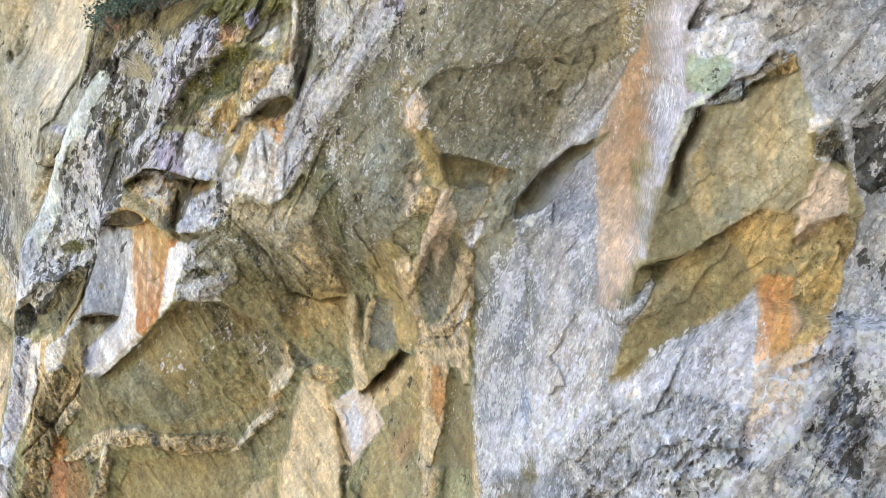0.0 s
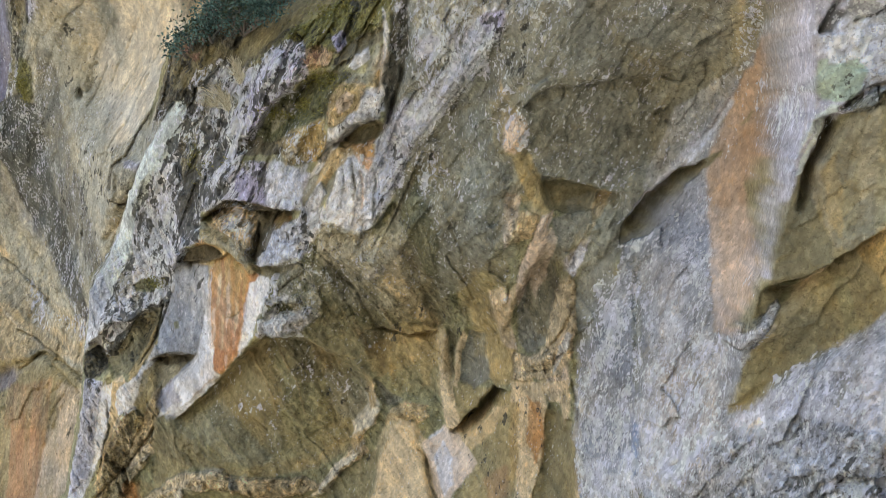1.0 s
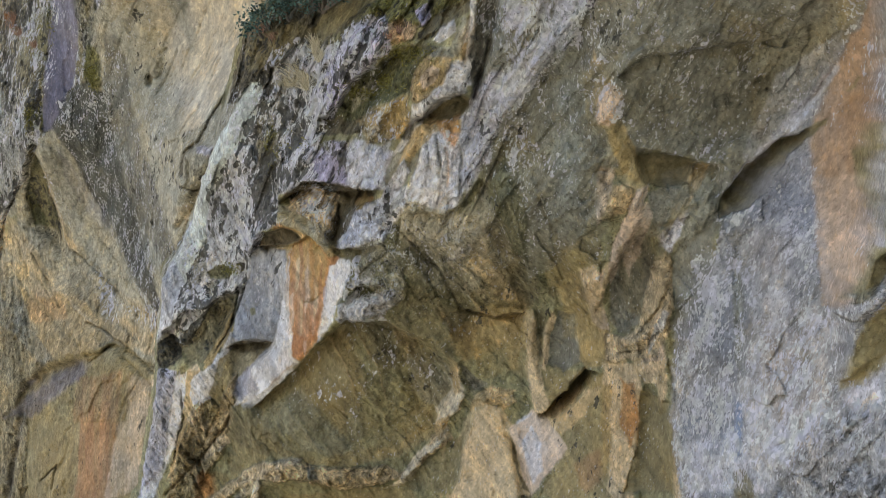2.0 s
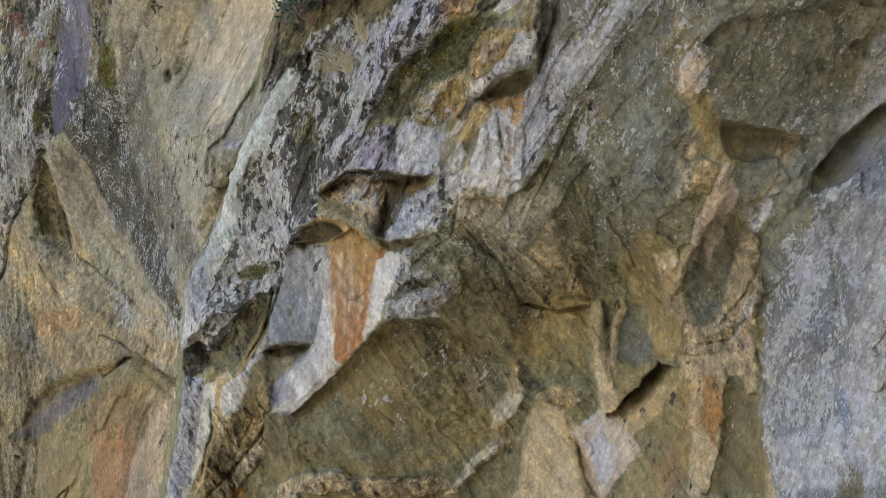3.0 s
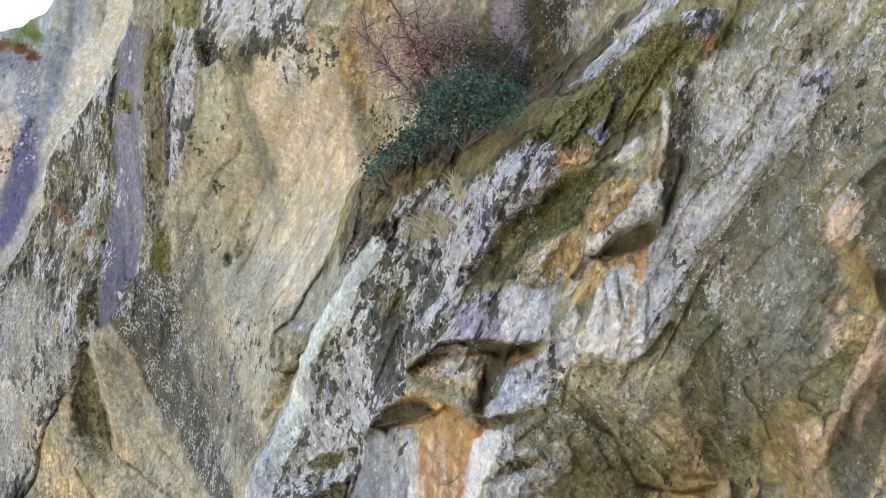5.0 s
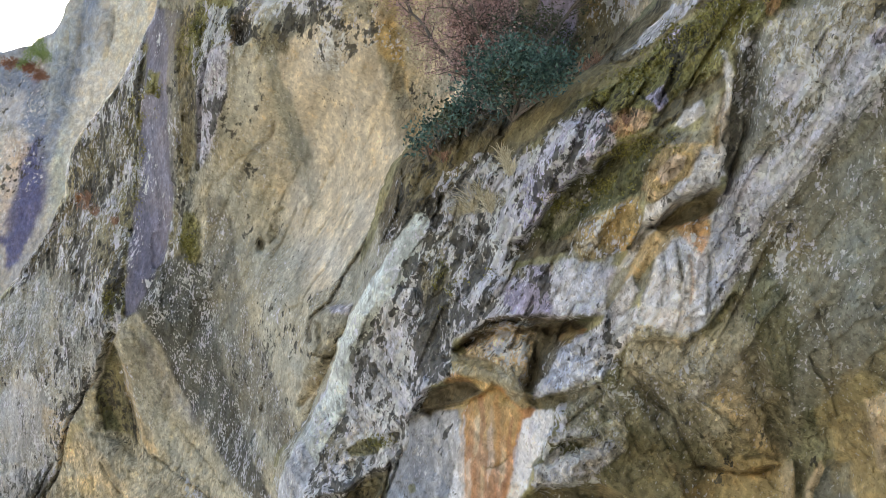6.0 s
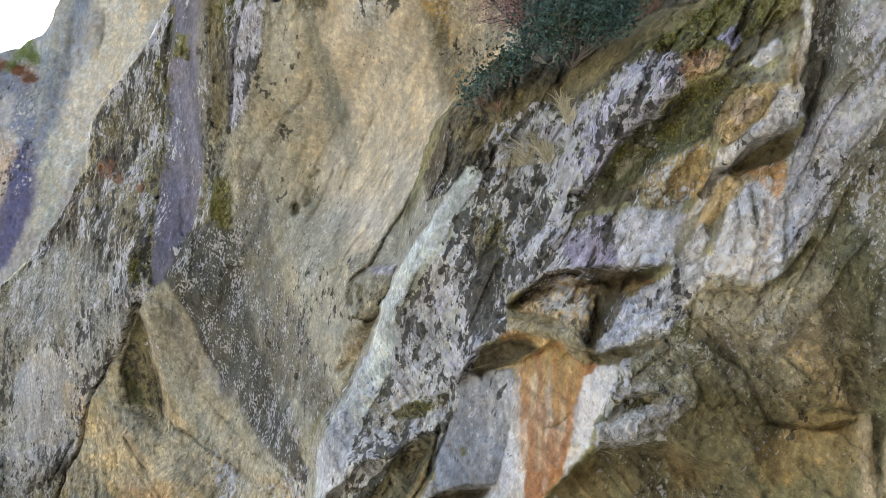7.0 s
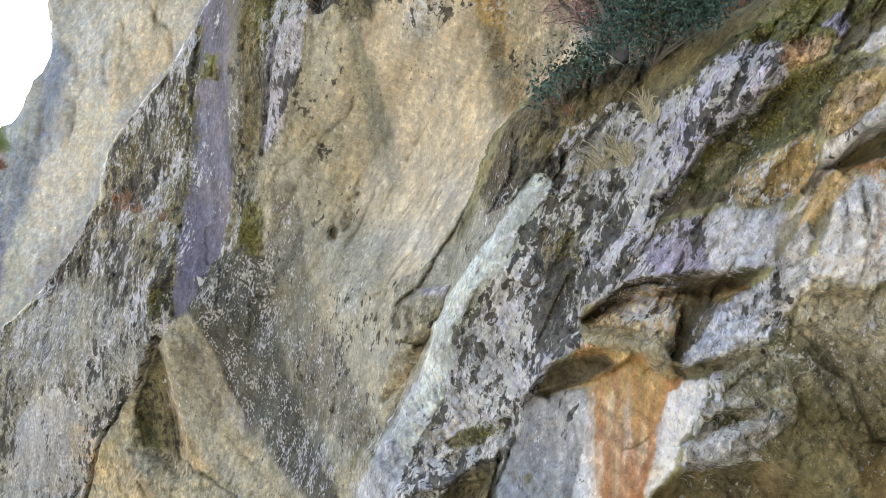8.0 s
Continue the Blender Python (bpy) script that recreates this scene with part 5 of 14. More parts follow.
wall.patch([(-16.24, -0.63), (-14.86, 0.11), (-14.67, -1.8), (-14.87, -2.78), (-15.54, -2.4)], "soil_and_shade", 0.55, 0.05, pale=0.3, black=0.3, mottle=0.7)
wall.patch([(-16.71, -7.07), (-16.28, -6.05), (-15.03, -5.94), (-14.25, -6.45), (-13.05, -6.58), (-11.73, -7.07)], "stone", 0.65, 0.06, mottle=0.6, rough=1.0)
wall.patch([(-14.59, -3.28), (-13.96, -4.01), (-13.07, -5.43), (-12.01, -6.6), (-12.77, -7.07), (-14.25, -5.98), (-14.8, -4.65), (-14.89, -3.71)], "stone", 0.4, 0.06, rough=0.7)
wall.patch([(-9.87, 1.66), (-8.6, 1.9), (-8.3, 0.88), (-7.97, -0.34), (-8.53, -1.65), (-9.3, -2.74), (-9.78, -2.92), (-10.11, -2.02), (-9.64, -1.09), (-9.52, -0.18), (-9.81, 0.75)], "buff", 0.55, 0.06, rough=0.4, mottle=0.4)
wall.patch([(-11.14, 0.99), (-10.83, 0.85), (-10.47, -0.01), (-10.2, -0.8), (-10.4, -0.89), (-10.84, -0.1)], "buff", 0.5, 0.06, mottle=0.5)
wall.patch([(-13.62, -2.57), (-12.27, -2.36), (-12.1, -3.75), (-11.75, -5.33), (-11.19, -6.5), (-11.69, -6.53), (-12.77, -5.44), (-13.3, -4.44), (-13.68, -3.55)], "slate", 0.35, 0.08, mottle=0.8)
wall.patch([(-15.48, -10.61), (-14.13, -9.87), (-12.88, -9.18), (-11.2, -8.79), (-10.85, -9.37), (-11.14, -10.94), (-11.36, -12.16), (-15.5, -13.45)], "brown", 0.75, 0.05, rough=0.5, pale=0, black=0.05)
wall.patch([(-13.37, -10.56), (-11.96, -9.81), (-12.25, -12.38), (-13.48, -12.71)], "rust", 0.6, 0.05, streaks=0.35, rough=0.4)
wall.patch([(-11.95, -10.08), (-10.97, -9.57), (-11.21, -11.82), (-12.45, -12.42)], "pink", 0.65, 0.04, streaks=0.3, rough=0.4)
wall.patch([(-15.56, -10.23), (-14.64, -9.77), (-13.31, -9.16), (-13.02, -9.27), (-14.13, -10.17), (-15.47, -10.83)], "purple", 0.7, 0.04, push=0.15, edge=0.1, rough=0.5)
wall.crack([(-13.27, -9.27), (-12.32, -8.69), (-11.31, -8.82), (-10.79, -8.98)], 0.04, 0.25, "soil_and_shade", 0.7)
wall.crack([(-14.96, -12.75), (-14.27, -12.1), (-14.43, -12.86)], 0.025, 0.12, "soil_and_shade", 0.7)
wall.patch([(-15.59, -6.93), (-14.36, -7.12), (-12.7, -7.2), (-10.6, -7.56), (-10.82, -8.57), (-12.33, -8.59), (-13.48, -9.14), (-15.5, -9.69)], "tan", 0.6, 0.06, rough=0.9, mottle=0.6)
wall.patch([(-15.62, -7.57), (-14.27, -7.68), (-13.99, -8.22), (-15.07, -8.54), (-15.52, -8.46)], "orange", 0.35, 0.05, mottle=0.7)
wall.patch([(-14.14, -7.09), (-13.28, -7.27), (-12.19, -7.95), (-12.81, -8.06), (-13.87, -7.63)], "slate", 0.5, 0.05, mottle=0.6)
wall.patch([(-13.34, -6.25), (-11.84, -6.48), (-10.75, -7.2), (-10.99, -7.68), (-12.22, -7.39)], "stone", 0.6, 0.05)
wall.patch([(-10.47, 1.73), (-9.98, 1.88), (-9.13, 0.17), (-9.15, -1.17), (-9.76, -1.2), (-10.25, -0.34), (-10.54, 0.73)], "buff", 0.5, 0.08, black=0.02, mottle=0.6)
wall.patch([(-13.8, -3), (-13.19, -2.29), (-12.29, -2.3), (-12.08, -3.75), (-11.71, -5.33), (-11.14, -6.5), (-10.5, -7.49), (-10.89, -7.53), (-11.83, -6.71), (-12.74, -5.69), (-13.28, -4.69), (-13.66, -3.8)], "dark", 0.72, 0.05, dots=0.36, pale=0.0, black=0.1, rough=0.7, mottle=0.3)
wall.patch([(-12.27, -2.3), (-11.82, -3.53), (-11.47, -4.86), (-11.01, -6.26), (-11.22, -6.39), (-11.71, -5.33), (-12.1, -3.75)], "slate", 0.5, 0.05, dots=0.4, mottle=0.6)
wall.patch([(-15.53, 1.77), (-14.57, 2.22), (-14.32, 1.02), (-14.53, -0.63), (-14.55, -2.11), (-15.36, -3.08), (-16.87, -2.36), (-18.07, -1.76), (-17.29, -0.83), (-16.48, 0.03)], "umber", 0.55, 0.06, black=0.42, pale=0.35, mottle=0.8)
wall.patch([(-19.42, -2.85), (-18.26, -2.04), (-16.24, -2.3), (-15.12, -3.37), (-15.34, -4.39), (-16.18, -5.28), (-16.72, -4.59), (-17.92, -4.55), (-19.18, -5.1)], "slate", 0.4, 0.08, black=0.34, pale=0.3, mottle=0.8)
wall.patch([(-12.97, 3.21), (-12.55, 2.98), (-12.53, 0.13), (-12.91, -0.64), (-13.19, -1.03), (-13.15, 0.72)], "umber", 0.7, 0.03, pale=0.0, dots=0.1, streaks=0.2)
wall.patch([(-12.54, 2.99), (-11.48, 2.62), (-11.56, 2.13), (-12.03, 2.12), (-12.3, 1.72), (-12.49, 1.9)], "moss", 0.6, 0.03, rough=1.8)
wall.patch([(-16, -10.95), (-14.64, -9.47), (-12.35, -8.63), (-10.68, -8.7), (-10.64, -10.16), (-16.06, -11.3)], "brown", 0.7, 0.06, rough=0.7, mottle=0.5)
wall.patch([(-13.54, -9.72), (-11.94, -9.18), (-12.03, -10.45), (-13.67, -10.81)], "rust", 0.4, 0.06, streaks=0.4)
wall.patch([(-11.75, -9.26), (-10.74, -9.19), (-10.82, -10.21), (-11.73, -10.42)], "pink", 0.5, 0.05, streaks=0.3)
wall.patch([(-16.45, -11.37), (-15.44, -10.56), (-14.28, -9.72), (-13.45, -9.34), (-13.24, -9.53), (-14.25, -10.25), (-15.29, -11.14)], "purple", 0.6, 0.08, mottle=0.6)
wall.patch([(-17.08, -7.97), (-15.93, -8.4), (-14.45, -9.37), (-14.89, -9.67), (-16.09, -8.99), (-17.04, -8.7)], "slate", 0.7, 0.05, mottle=0.5)
wall.patch([(-16.88, -6.93), (-15.79, -6.67), (-15.26, -7.77), (-15.75, -8.1), (-16.42, -7.75)], "ochre", 0.5, 0.06, mottle=0.7)
wall.crack([(-15.77, -6.37), (-14.47, -7.15), (-12.98, -7.96), (-11.28, -8.51)], 0.09, 0.05, "slate", 0.5)
wall.crack([(-14.95, -6.07), (-13.22, -6.92), (-11.68, -7.64), (-10.68, -8.08)], 0.08, 0.05, "stone", 0.6)
wall.crack([(-16.45, -7.32), (-14.74, -8.27), (-13.37, -8.96)], 0.07, 0.05, "umber", 0.45)
wall.crack([(-15.18, -7.05), (-13.83, -7.9), (-12.55, -8.54)], 0.04, -0.05, "buff", 0.5)
wall.crack([(-14.3, -6.58), (-12.82, -7.55), (-11.31, -8.08)], 0.04, -0.05, "buff", 0.4)
wall.crack([(-13.41, -8.24), (-12.38, -8.52), (-11.26, -8.81), (-10.76, -8.83)], 0.03, 0.15, "soil_and_shade", 0.5)
wall.patch([(-11.61, 1.6), (-10.47, 1.73), (-9.65, -0.39), (-9.58, -2.34), (-9.89, -3.26), (-9.58, -4.41), (-10.21, -5.47), (-11.1, -5.34), (-11.68, -3.78), (-12.06, -2.32), (-12.18, -1), (-11.83, 0.09)], "stone", 0.55, 0.08, black=0.1, rough=0.5, mottle=0.5)
wall.patch([(-10.47, 1.73), (-8.49, 1.98), (-8.18, 1.07), (-7.86, -0.02), (-7.97, -1.05), (-8.52, -1.9), (-9.3, -2.97), (-9.83, -3.26), (-10.27, -2.38), (-10.51, -1.13), (-10.14, -0.34)], "sand", 0.7, 0.07, rough=0.35, mottle=0.4)
wall.patch([(-9.6, 0.55), (-8.54, 0.4), (-8.09, -0.31), (-8.65, -1.5), (-9.56, -2.59), (-9.94, -2.54), (-9.76, -1.2)], "buff", 0.6, 0.08, rough=0.3, mottle=0.5)
wall.patch([(-10.74, 1.94), (-10.56, 1.91), (-10.35, 1.2), (-10.07, 0.47), (-9.82, -0.21), (-9.98, -0.39), (-10.28, 0.14), (-10.54, 0.73), (-10.7, 1.37)], "sage", 0.7, 0.03, mottle=0.6)
wall.patch([(-8.49, 2.09), (-7.99, 2.04), (-7.84, 1.45), (-7.94, 0.75), (-8.16, 1.07), (-8.37, 1.58)], "ochre", 0.5, 0.04, mottle=0.6)
wall.crack([(-9.13, 0.06), (-9.46, -0.41), (-9.77, -1.08), (-10.12, -1.77)], 0.015, 0.05, "umber", 0.35)
wall.crack([(-8.43, 0.29), (-8.78, -0.31), (-9.15, -0.93)], 0.015, 0.05, "umber", 0.3)
wall.crack([(-8.55, -0.8), (-9.02, -1.43), (-9.47, -2.11), (-9.75, -2.56)], 0.015, 0.05, "umber", 0.35)
wall.patch([(-11.13, -1.9), (-10.99, -1.86), (-10.93, -2.08), (-11.09, -2.1)], "soil_and_shade", 0.85, 0.015, push=0.08, edge=0.03)
wall.patch([(-16.59, -6.37), (-14.46, -6.47), (-13.32, -7.07), (-11.92, -7.62), (-17.88, -7.96)], "stone", 0.5, 0.08, mottle=0.6)
wall.patch([(-16.52, -6.43), (-15.99, -6.36), (-15.51, -7.14), (-15.58, -7.54), (-16.03, -7.43)], "ochre", 0.45, 0.05, mottle=0.7)
wall.patch([(-12.1, 0.02), (-10.92, 0.02), (-10.46, -1.37), (-9.66, -3.08), (-10.14, -4.45), (-11.49, -6.01), (-12.91, -6.57)], "stone", 0.5, 0.08, black=0.14, mottle=0.5)
wall.patch([(-12.29, -0.83), (-11.86, -0.82), (-11.28, -3.5), (-10.08, -5.64), (-9.74, -6.4), (-10.41, -6.43), (-11.93, -5.06), (-12.59, -3.62)], "dark", 0.5, 0.06, dots=0.3)
wall.patch([(-14.69, 1.78), (-14.5, 0.58), (-14.62, -0.4), (-14.63, -2.07), (-15.34, -2.7), (-16.39, -2.49), (-17.58, -1.57)], "umber", 0.5, 0.05, pale=0.34, black=0.44, mottle=0.7)
wall.patch([(-14.14, 2.75), (-14.38, 1.79), (-14.52, 1.21), (-14.66, 1.89)], "moss", 0.85, 0.02, rough=1.6)
wall.patch([(-14.7, 1.08), (-14.45, 1.12), (-14.35, 0.78), (-14.65, 0.72)], "moss", 0.85, 0.02, rough=1.6)
wall.patch([(-13.99, 2.16), (-13.72, 2.16), (-13.76, 1.66), (-13.99, 1.76)], "moss", 0.85, 0.02, rough=1.4)
wall.patch([(-15.32, 0.33), (-14.53, 0.47), (-14.55, -1.02), (-14.85, -1.5), (-15.29, -0.88)], "moss", 0.45, 0.04, mottle=0.9)
wall.patch([(-17.49, -0.92), (-17.07, -0.35), (-16.31, 0.08), (-15.58, -0.1), (-15.7, -0.63), (-16.45, -0.46), (-17.11, -0.99)], "soil_and_shade", 0.85, 0.025, rough=1.4)
wall.patch([(-16.55, -0.07), (-16.22, -0.08), (-15.83, -0.53), (-16.15, -0.59), (-16.45, -0.43)], "rust", 0.55, 0.02, mottle=0.8)
wall.patch([(-13.05, 2.34), (-12.71, 2.42), (-12.58, 0.57), (-12.72, -0.03), (-12.94, 0.15)], "umber", 0.6, 0.02, streaks=0.2)
wall.patch([(-13.05, 3.12), (-12.75, 2.97), (-12.62, 1.79), (-12.94, 1.83)], "brown", 0.6, 0.02, streaks=0.2)
wall.patch([(-13.33, 2.47), (-13.01, 2.34), (-12.94, 0.15), (-12.83, -0.78), (-13.15, -1.06), (-13.28, -0.37)], "slate", 0.6, 0.025, black=0.3, pale=0.2)
wall.patch([(-12.72, 2.97), (-12.21, 2.7), (-12.33, 2.01), (-12.53, 1.69), (-12.67, 1.93)], "moss", 0.8, 0.02, rough=1.8)
wall.patch([(-12.36, 2.03), (-12.04, 2.13), (-11.97, 1.21), (-12.09, 0.4), (-12.43, -0.23), (-12.54, -0.04), (-12.44, 0.94)], "lavender", 0.8, 0.018, pale=0.25, black=0.36)
wall.patch([(-13.16, -1.17), (-12.68, -1.18), (-12.53, -1.88), (-12.8, -2.23), (-13.05, -1.92)], "moss", 0.75, 0.025, rough=1.6, mottle=0.6)
wall.patch([(-9.31, -3.35), (-9.07, -2.77), (-8.47, -2.11), (-7.81, -1.8), (-7.84, -2.7), (-8.3, -3.23), (-8.78, -3.48)], "stone", 0.75, 0.03, rough=0.7)
wall.patch([(-9.84, -3.96), (-9.56, -3.6), (-9.31, -3.38), (-8.76, -3.48), (-8.82, -3.88), (-9.06, -4.36), (-9.45, -4.45), (-9.7, -4.34)], "stone", 0.85, 0.02, push=-0.06, rough=0.9)
wall.patch([(-9.31, -3.43), (-9.07, -3.42), (-8.78, -3.52), (-8.83, -3.67), (-9.21, -3.61)], "lavender", 0.85, 0.012)
# Two small painted shadows on the knob's face.
wall.patch([(-9.82, -3.85), (-9.7, -3.75), (-9.65, -4.17), (-9.79, -4.1)], "soil_and_shade", 0.85, 0.012, push=0.08, edge=0.03)
wall.patch([(-9.59, -3.7), (-9.45, -3.78), (-9.47, -4.14), (-9.6, -3.98)], "umber", 0.8, 0.012, push=0.06, edge=0.03)
wall.crack([(-9.79, -3.69), (-9.31, -3.3), (-8.87, -2.6), (-8.45, -1.92), (-8.16, -1.72)], 0.025, 0.15, "soil_and_shade", 0.8)
wall.crack([(-9.7, -4.34), (-9.45, -4.45), (-9.06, -4.34)], 0.022, 0.12, "soil_and_shade", 0.7)
wall.patch([(-14.2, -3.17), (-13.66, -2.42), (-13.32, -2.04), (-12.9, -2.05), (-12.43, -2.44), (-12.15, -3.92), (-11.68, -5.29), (-11.26, -6.32), (-10.89, -7.07), (-11.43, -7.07), (-12.41, -5.93), (-13.05, -4.99), (-13.55, -4.05)], "ink", 0.88, 0.05, dots=0.34, pale=0.0, black=0.0, rough=0.7, mottle=0.3)
wall.patch([(-12.43, -2.44), (-12.07, -3.25), (-11.68, -4.52), (-11.17, -6.09), (-11.28, -6.32), (-11.68, -5.29), (-12.15, -3.92)], "slate", 0.5, 0.06, dots=0.35, mottle=0.6)
wall.patch([(-19.85, -2.97), (-18.79, -2.44), (-17.42, -1.59), (-15.87, -2.59), (-15.42, -3.69), (-15.85, -4.72), (-16.58, -5.79), (-17.22, -5), (-18.54, -4.5), (-19.6, -5.12)], "slate", 0.5, 0.08, black=0.3, pale=0.26, mottle=0.7)
wall.patch([(-16.11, -6.05), (-15.01, -5.94), (-14.24, -6.45), (-13.05, -6.58), (-11.99, -7.07), (-16.56, -7.07)], "stone", 0.4, 0.07, mottle=0.6)
wall.patch([(-15.12, -4.08), (-14.79, -3.99), (-14.64, -4.57), (-14.71, -5.14), (-14.5, -5.86), (-14.42, -6.47), (-14.86, -5.97), (-15.21, -5.47), (-15.38, -4.88)], "umber", 0.55, 0.02, black=0.3, mottle=0.9)
wall.patch([(-17.25, -5.32), (-16.06, -5.86), (-14.98, -6.95), (-13.82, -7.92), (-14.34, -7.97), (-15.71, -7.14), (-16.94, -6.5), (-17.33, -6.22)], "tan", 0.45, 0.05, mottle=0.6)
wall.patch([(-16.53, -7.35), (-15.9, -7.86), (-15.05, -8.86), (-15.55, -9.04), (-16.46, -8.19)], "slate", 0.6, 0.05, mottle=0.5)
wall.patch([(-15.06, -5.85), (-13.59, -6.87), (-12.12, -7.63), (-11.07, -7.96), (-11.23, -8.23), (-12.83, -7.72), (-14.49, -6.66)], "stone", 0.5, 0.05, mottle=0.6)
wall.patch([(-13.66, -5.09), (-12.74, -6.01), (-11.6, -6.92), (-10.74, -7.54), (-11.09, -7.61), (-12.39, -6.91), (-13.54, -5.77)], "stone", 0.45, 0.05, mottle=0.6)
wall.crack([(-14.56, -6.12), (-13.06, -7.09), (-11.41, -7.9)], 0.018, 0.08, "soil_and_shade", 0.5)
wall.crack([(-13.39, -5.77), (-12.19, -6.88), (-10.92, -7.58)], 0.018, 0.06, "soil_and_shade", 0.4)
wall.crack([(-15.5, -6.69), (-14.78, -7.49), (-14.33, -8.11)], 0.018, 0.08, "soil_and_shade", 0.5)
wall.patch([(-10.29, 1.09), (-10.2, 0.29), (-9.83, -0.54), (-9.55, -1.31), (-9.75, -1.42), (-10.17, -0.64), (-10.43, 0.08)], "sage", 0.4, 0.05, mottle=0.6)
wall.patch([(-7.95, 2.62), (-6.79, 2.45), (-6.82, 0.79), (-7.45, 0.3), (-7.85, 1.05), (-7.93, 1.8)], "stone", 0.55, 0.06, black=0.05, mottle=0.7)
wall.patch([(-8.33, 1.49), (-7.91, 1.27), (-7.67, 0.22), (-7.92, -0.1), (-8.23, 0.73)], "slate", 0.5, 0.03, mottle=0.6)
wall.patch([(-14.63, 0.04), (-14, 2.37), (-13.65, 3.11), (-13.79, 0.57), (-14.17, -1.66), (-14.61, -2.73)], None, 1.0, 0.05, pale=0.22)
wall.patch([(-15.48, 0.88), (-14.38, 1.63), (-14.29, -0.43), (-14.66, -1.77), (-16.32, -2.35)], "umber", 0.4, 0.06, black=0.4, pale=0.3, mottle=0.8)
wall.finish(0.75, 1.0, (58, 98), 3.0, lambda u, v: smooth((-11.8 - u + 0.2 * v) / 1.5))
wall.end([(-13.58, 5.06), (-14, 3.86), (-14.34, 3.21), (-14.94, 2.55), (-15.73, 2.04), (-16.74, 1.26), (-17.03, -0.03), (-17.31, -0.51), (-18.47, -1.71), (-19.86, -2.82), (-22.23, -4.07)], 1.5, 0.6)
cliff_wall = wall.build("cliff_wall", ROCK, lower=24, upper=14)
tagged(cliff_wall, "tan and grey limestone wall with a purple water streak", "cliff", kind="structure")

crag = Face(-12.5, 8.5, -14, 3.8, 0.022, crag_depth, "olive", 100)
crag.patch([(0.68, -9.38), (0.56, -7.5), (0.62, -6.07), (1.16, -4.74), (1.5, -3.62), (2.48, -2.17), (3.04, -1.05), (3.44, 0.07), (6.65, 0.08), (6.99, -7.5)], "pale_grey", 0.95, 0.08, pale=0.26, black=0.0, rough=0.6)
crag.patch([(-0.98, -0.05), (-0.88, -1.95), (-0.27, -3.07), (0.95, -3.24), (1.45, -3.62), (2.12, -2.59), (2.66, -2.05), (3.02, -1.34), (3.6, 0.07)], "slate", 0.9, 0.12, pale=0.45, push=-0.15, part="brow_slab", label="dark grey slab speckled with pale lichen")
crag.patch([(-0.27, -1.82), (0.72, -1.55), (2.08, -1.48), (2.8, -1.35), (2.12, -2.59), (1.4, -3.63), (0.84, -3.19), (-0.17, -3.06)], "slate", 0.9, 0.1, pale=0.08, rough=0.6)
crag.lip([(-0.42, -1.88), (0.02, -1.51), (1.11, -1.38), (2.16, -1.26)], 0.35, 0.22, 0.08)
crag.patch([(1.53, -0.03), (2.94, -0.02), (2.98, -1.35), (2.48, -2.07), (1.71, -1.7)], "brown", 0.5, 0.2, pale=0.1)
crag.patch([(0.56, -5.25), (0.66, -4.39), (0.95, -3.34), (1.45, -3.62), (1.2, -4.34), (0.87, -5.59), (0.62, -6.07)], "slate", 0.8, 0.1, pale=0.1)
crag.patch([(3.19, 0.24), (3.31, -0.57), (3.21, -1.14), (3.05, -1.36), (2.85, -2.04), (2.68, -2.59), (2.61, -3.48), (2.57, -4.46), (2.59, -5.3), (2.8, -5.15), (2.97, -4.61), (2.97, -4.25), (3.18, -3.23), (3.23, -2.46), (3.45, -1.77), (3.48, -1.22), (3.39, 0.24)], "salmon", 0.97, 0.035, pale=0.02, streaks=0.12, rough=0.3)
crag.patch([(2.79, 0.24), (2.94, 0.24), (3.06, -0.67), (3, -1.15), (2.89, -0.87)], "tan", 0.6, 0.04, streaks=0.3)
crag.patch([(2.91, -2.22), (3.35, -2.02), (3.24, -3.32), (3.05, -4.33), (2.7, -4.48), (2.73, -3.39)], "orange", 0.35, 0.08, streaks=0.5)
crag.patch([(1.35, -3.79), (1.76, -3.19), (2.03, -2.86), (2.36, -2.5), (2.64, -2.12), (2.95, -1.6), (2.97, -1.77), (2.68, -2.3), (2.36, -2.72), (1.92, -3.07), (1.53, -3.57)], "lavender", 0.75, 0.035, pale=0.25, push=-0.12)
crag.patch([(2.36, -2.59), (2.6, -2.28), (2.95, -1.66), (2.88, -2.06), (2.6, -2.43)], "brown", 0.85, 0.025, push=0.2, edge=0.05)
# Lens-shaped hollow under the brow; umber tint deepens its shade.
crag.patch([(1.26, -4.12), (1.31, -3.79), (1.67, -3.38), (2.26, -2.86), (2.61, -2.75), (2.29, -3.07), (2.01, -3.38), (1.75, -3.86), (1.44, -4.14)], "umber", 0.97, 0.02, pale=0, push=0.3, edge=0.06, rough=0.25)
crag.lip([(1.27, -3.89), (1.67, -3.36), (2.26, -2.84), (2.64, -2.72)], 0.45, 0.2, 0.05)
crag.patch([(2.67, -2.74), (2.87, -2.51), (2.91, -2.43), (2.84, -2.64)], "brown", 0.9, 0.02, push=0.12, edge=0.04)
crag.patch([(3.09, -2.07), (3.24, -1.88), (3.21, -2.03), (3.1, -2.12)], "brown", 0.8, 0.02, push=0.08, edge=0.04)
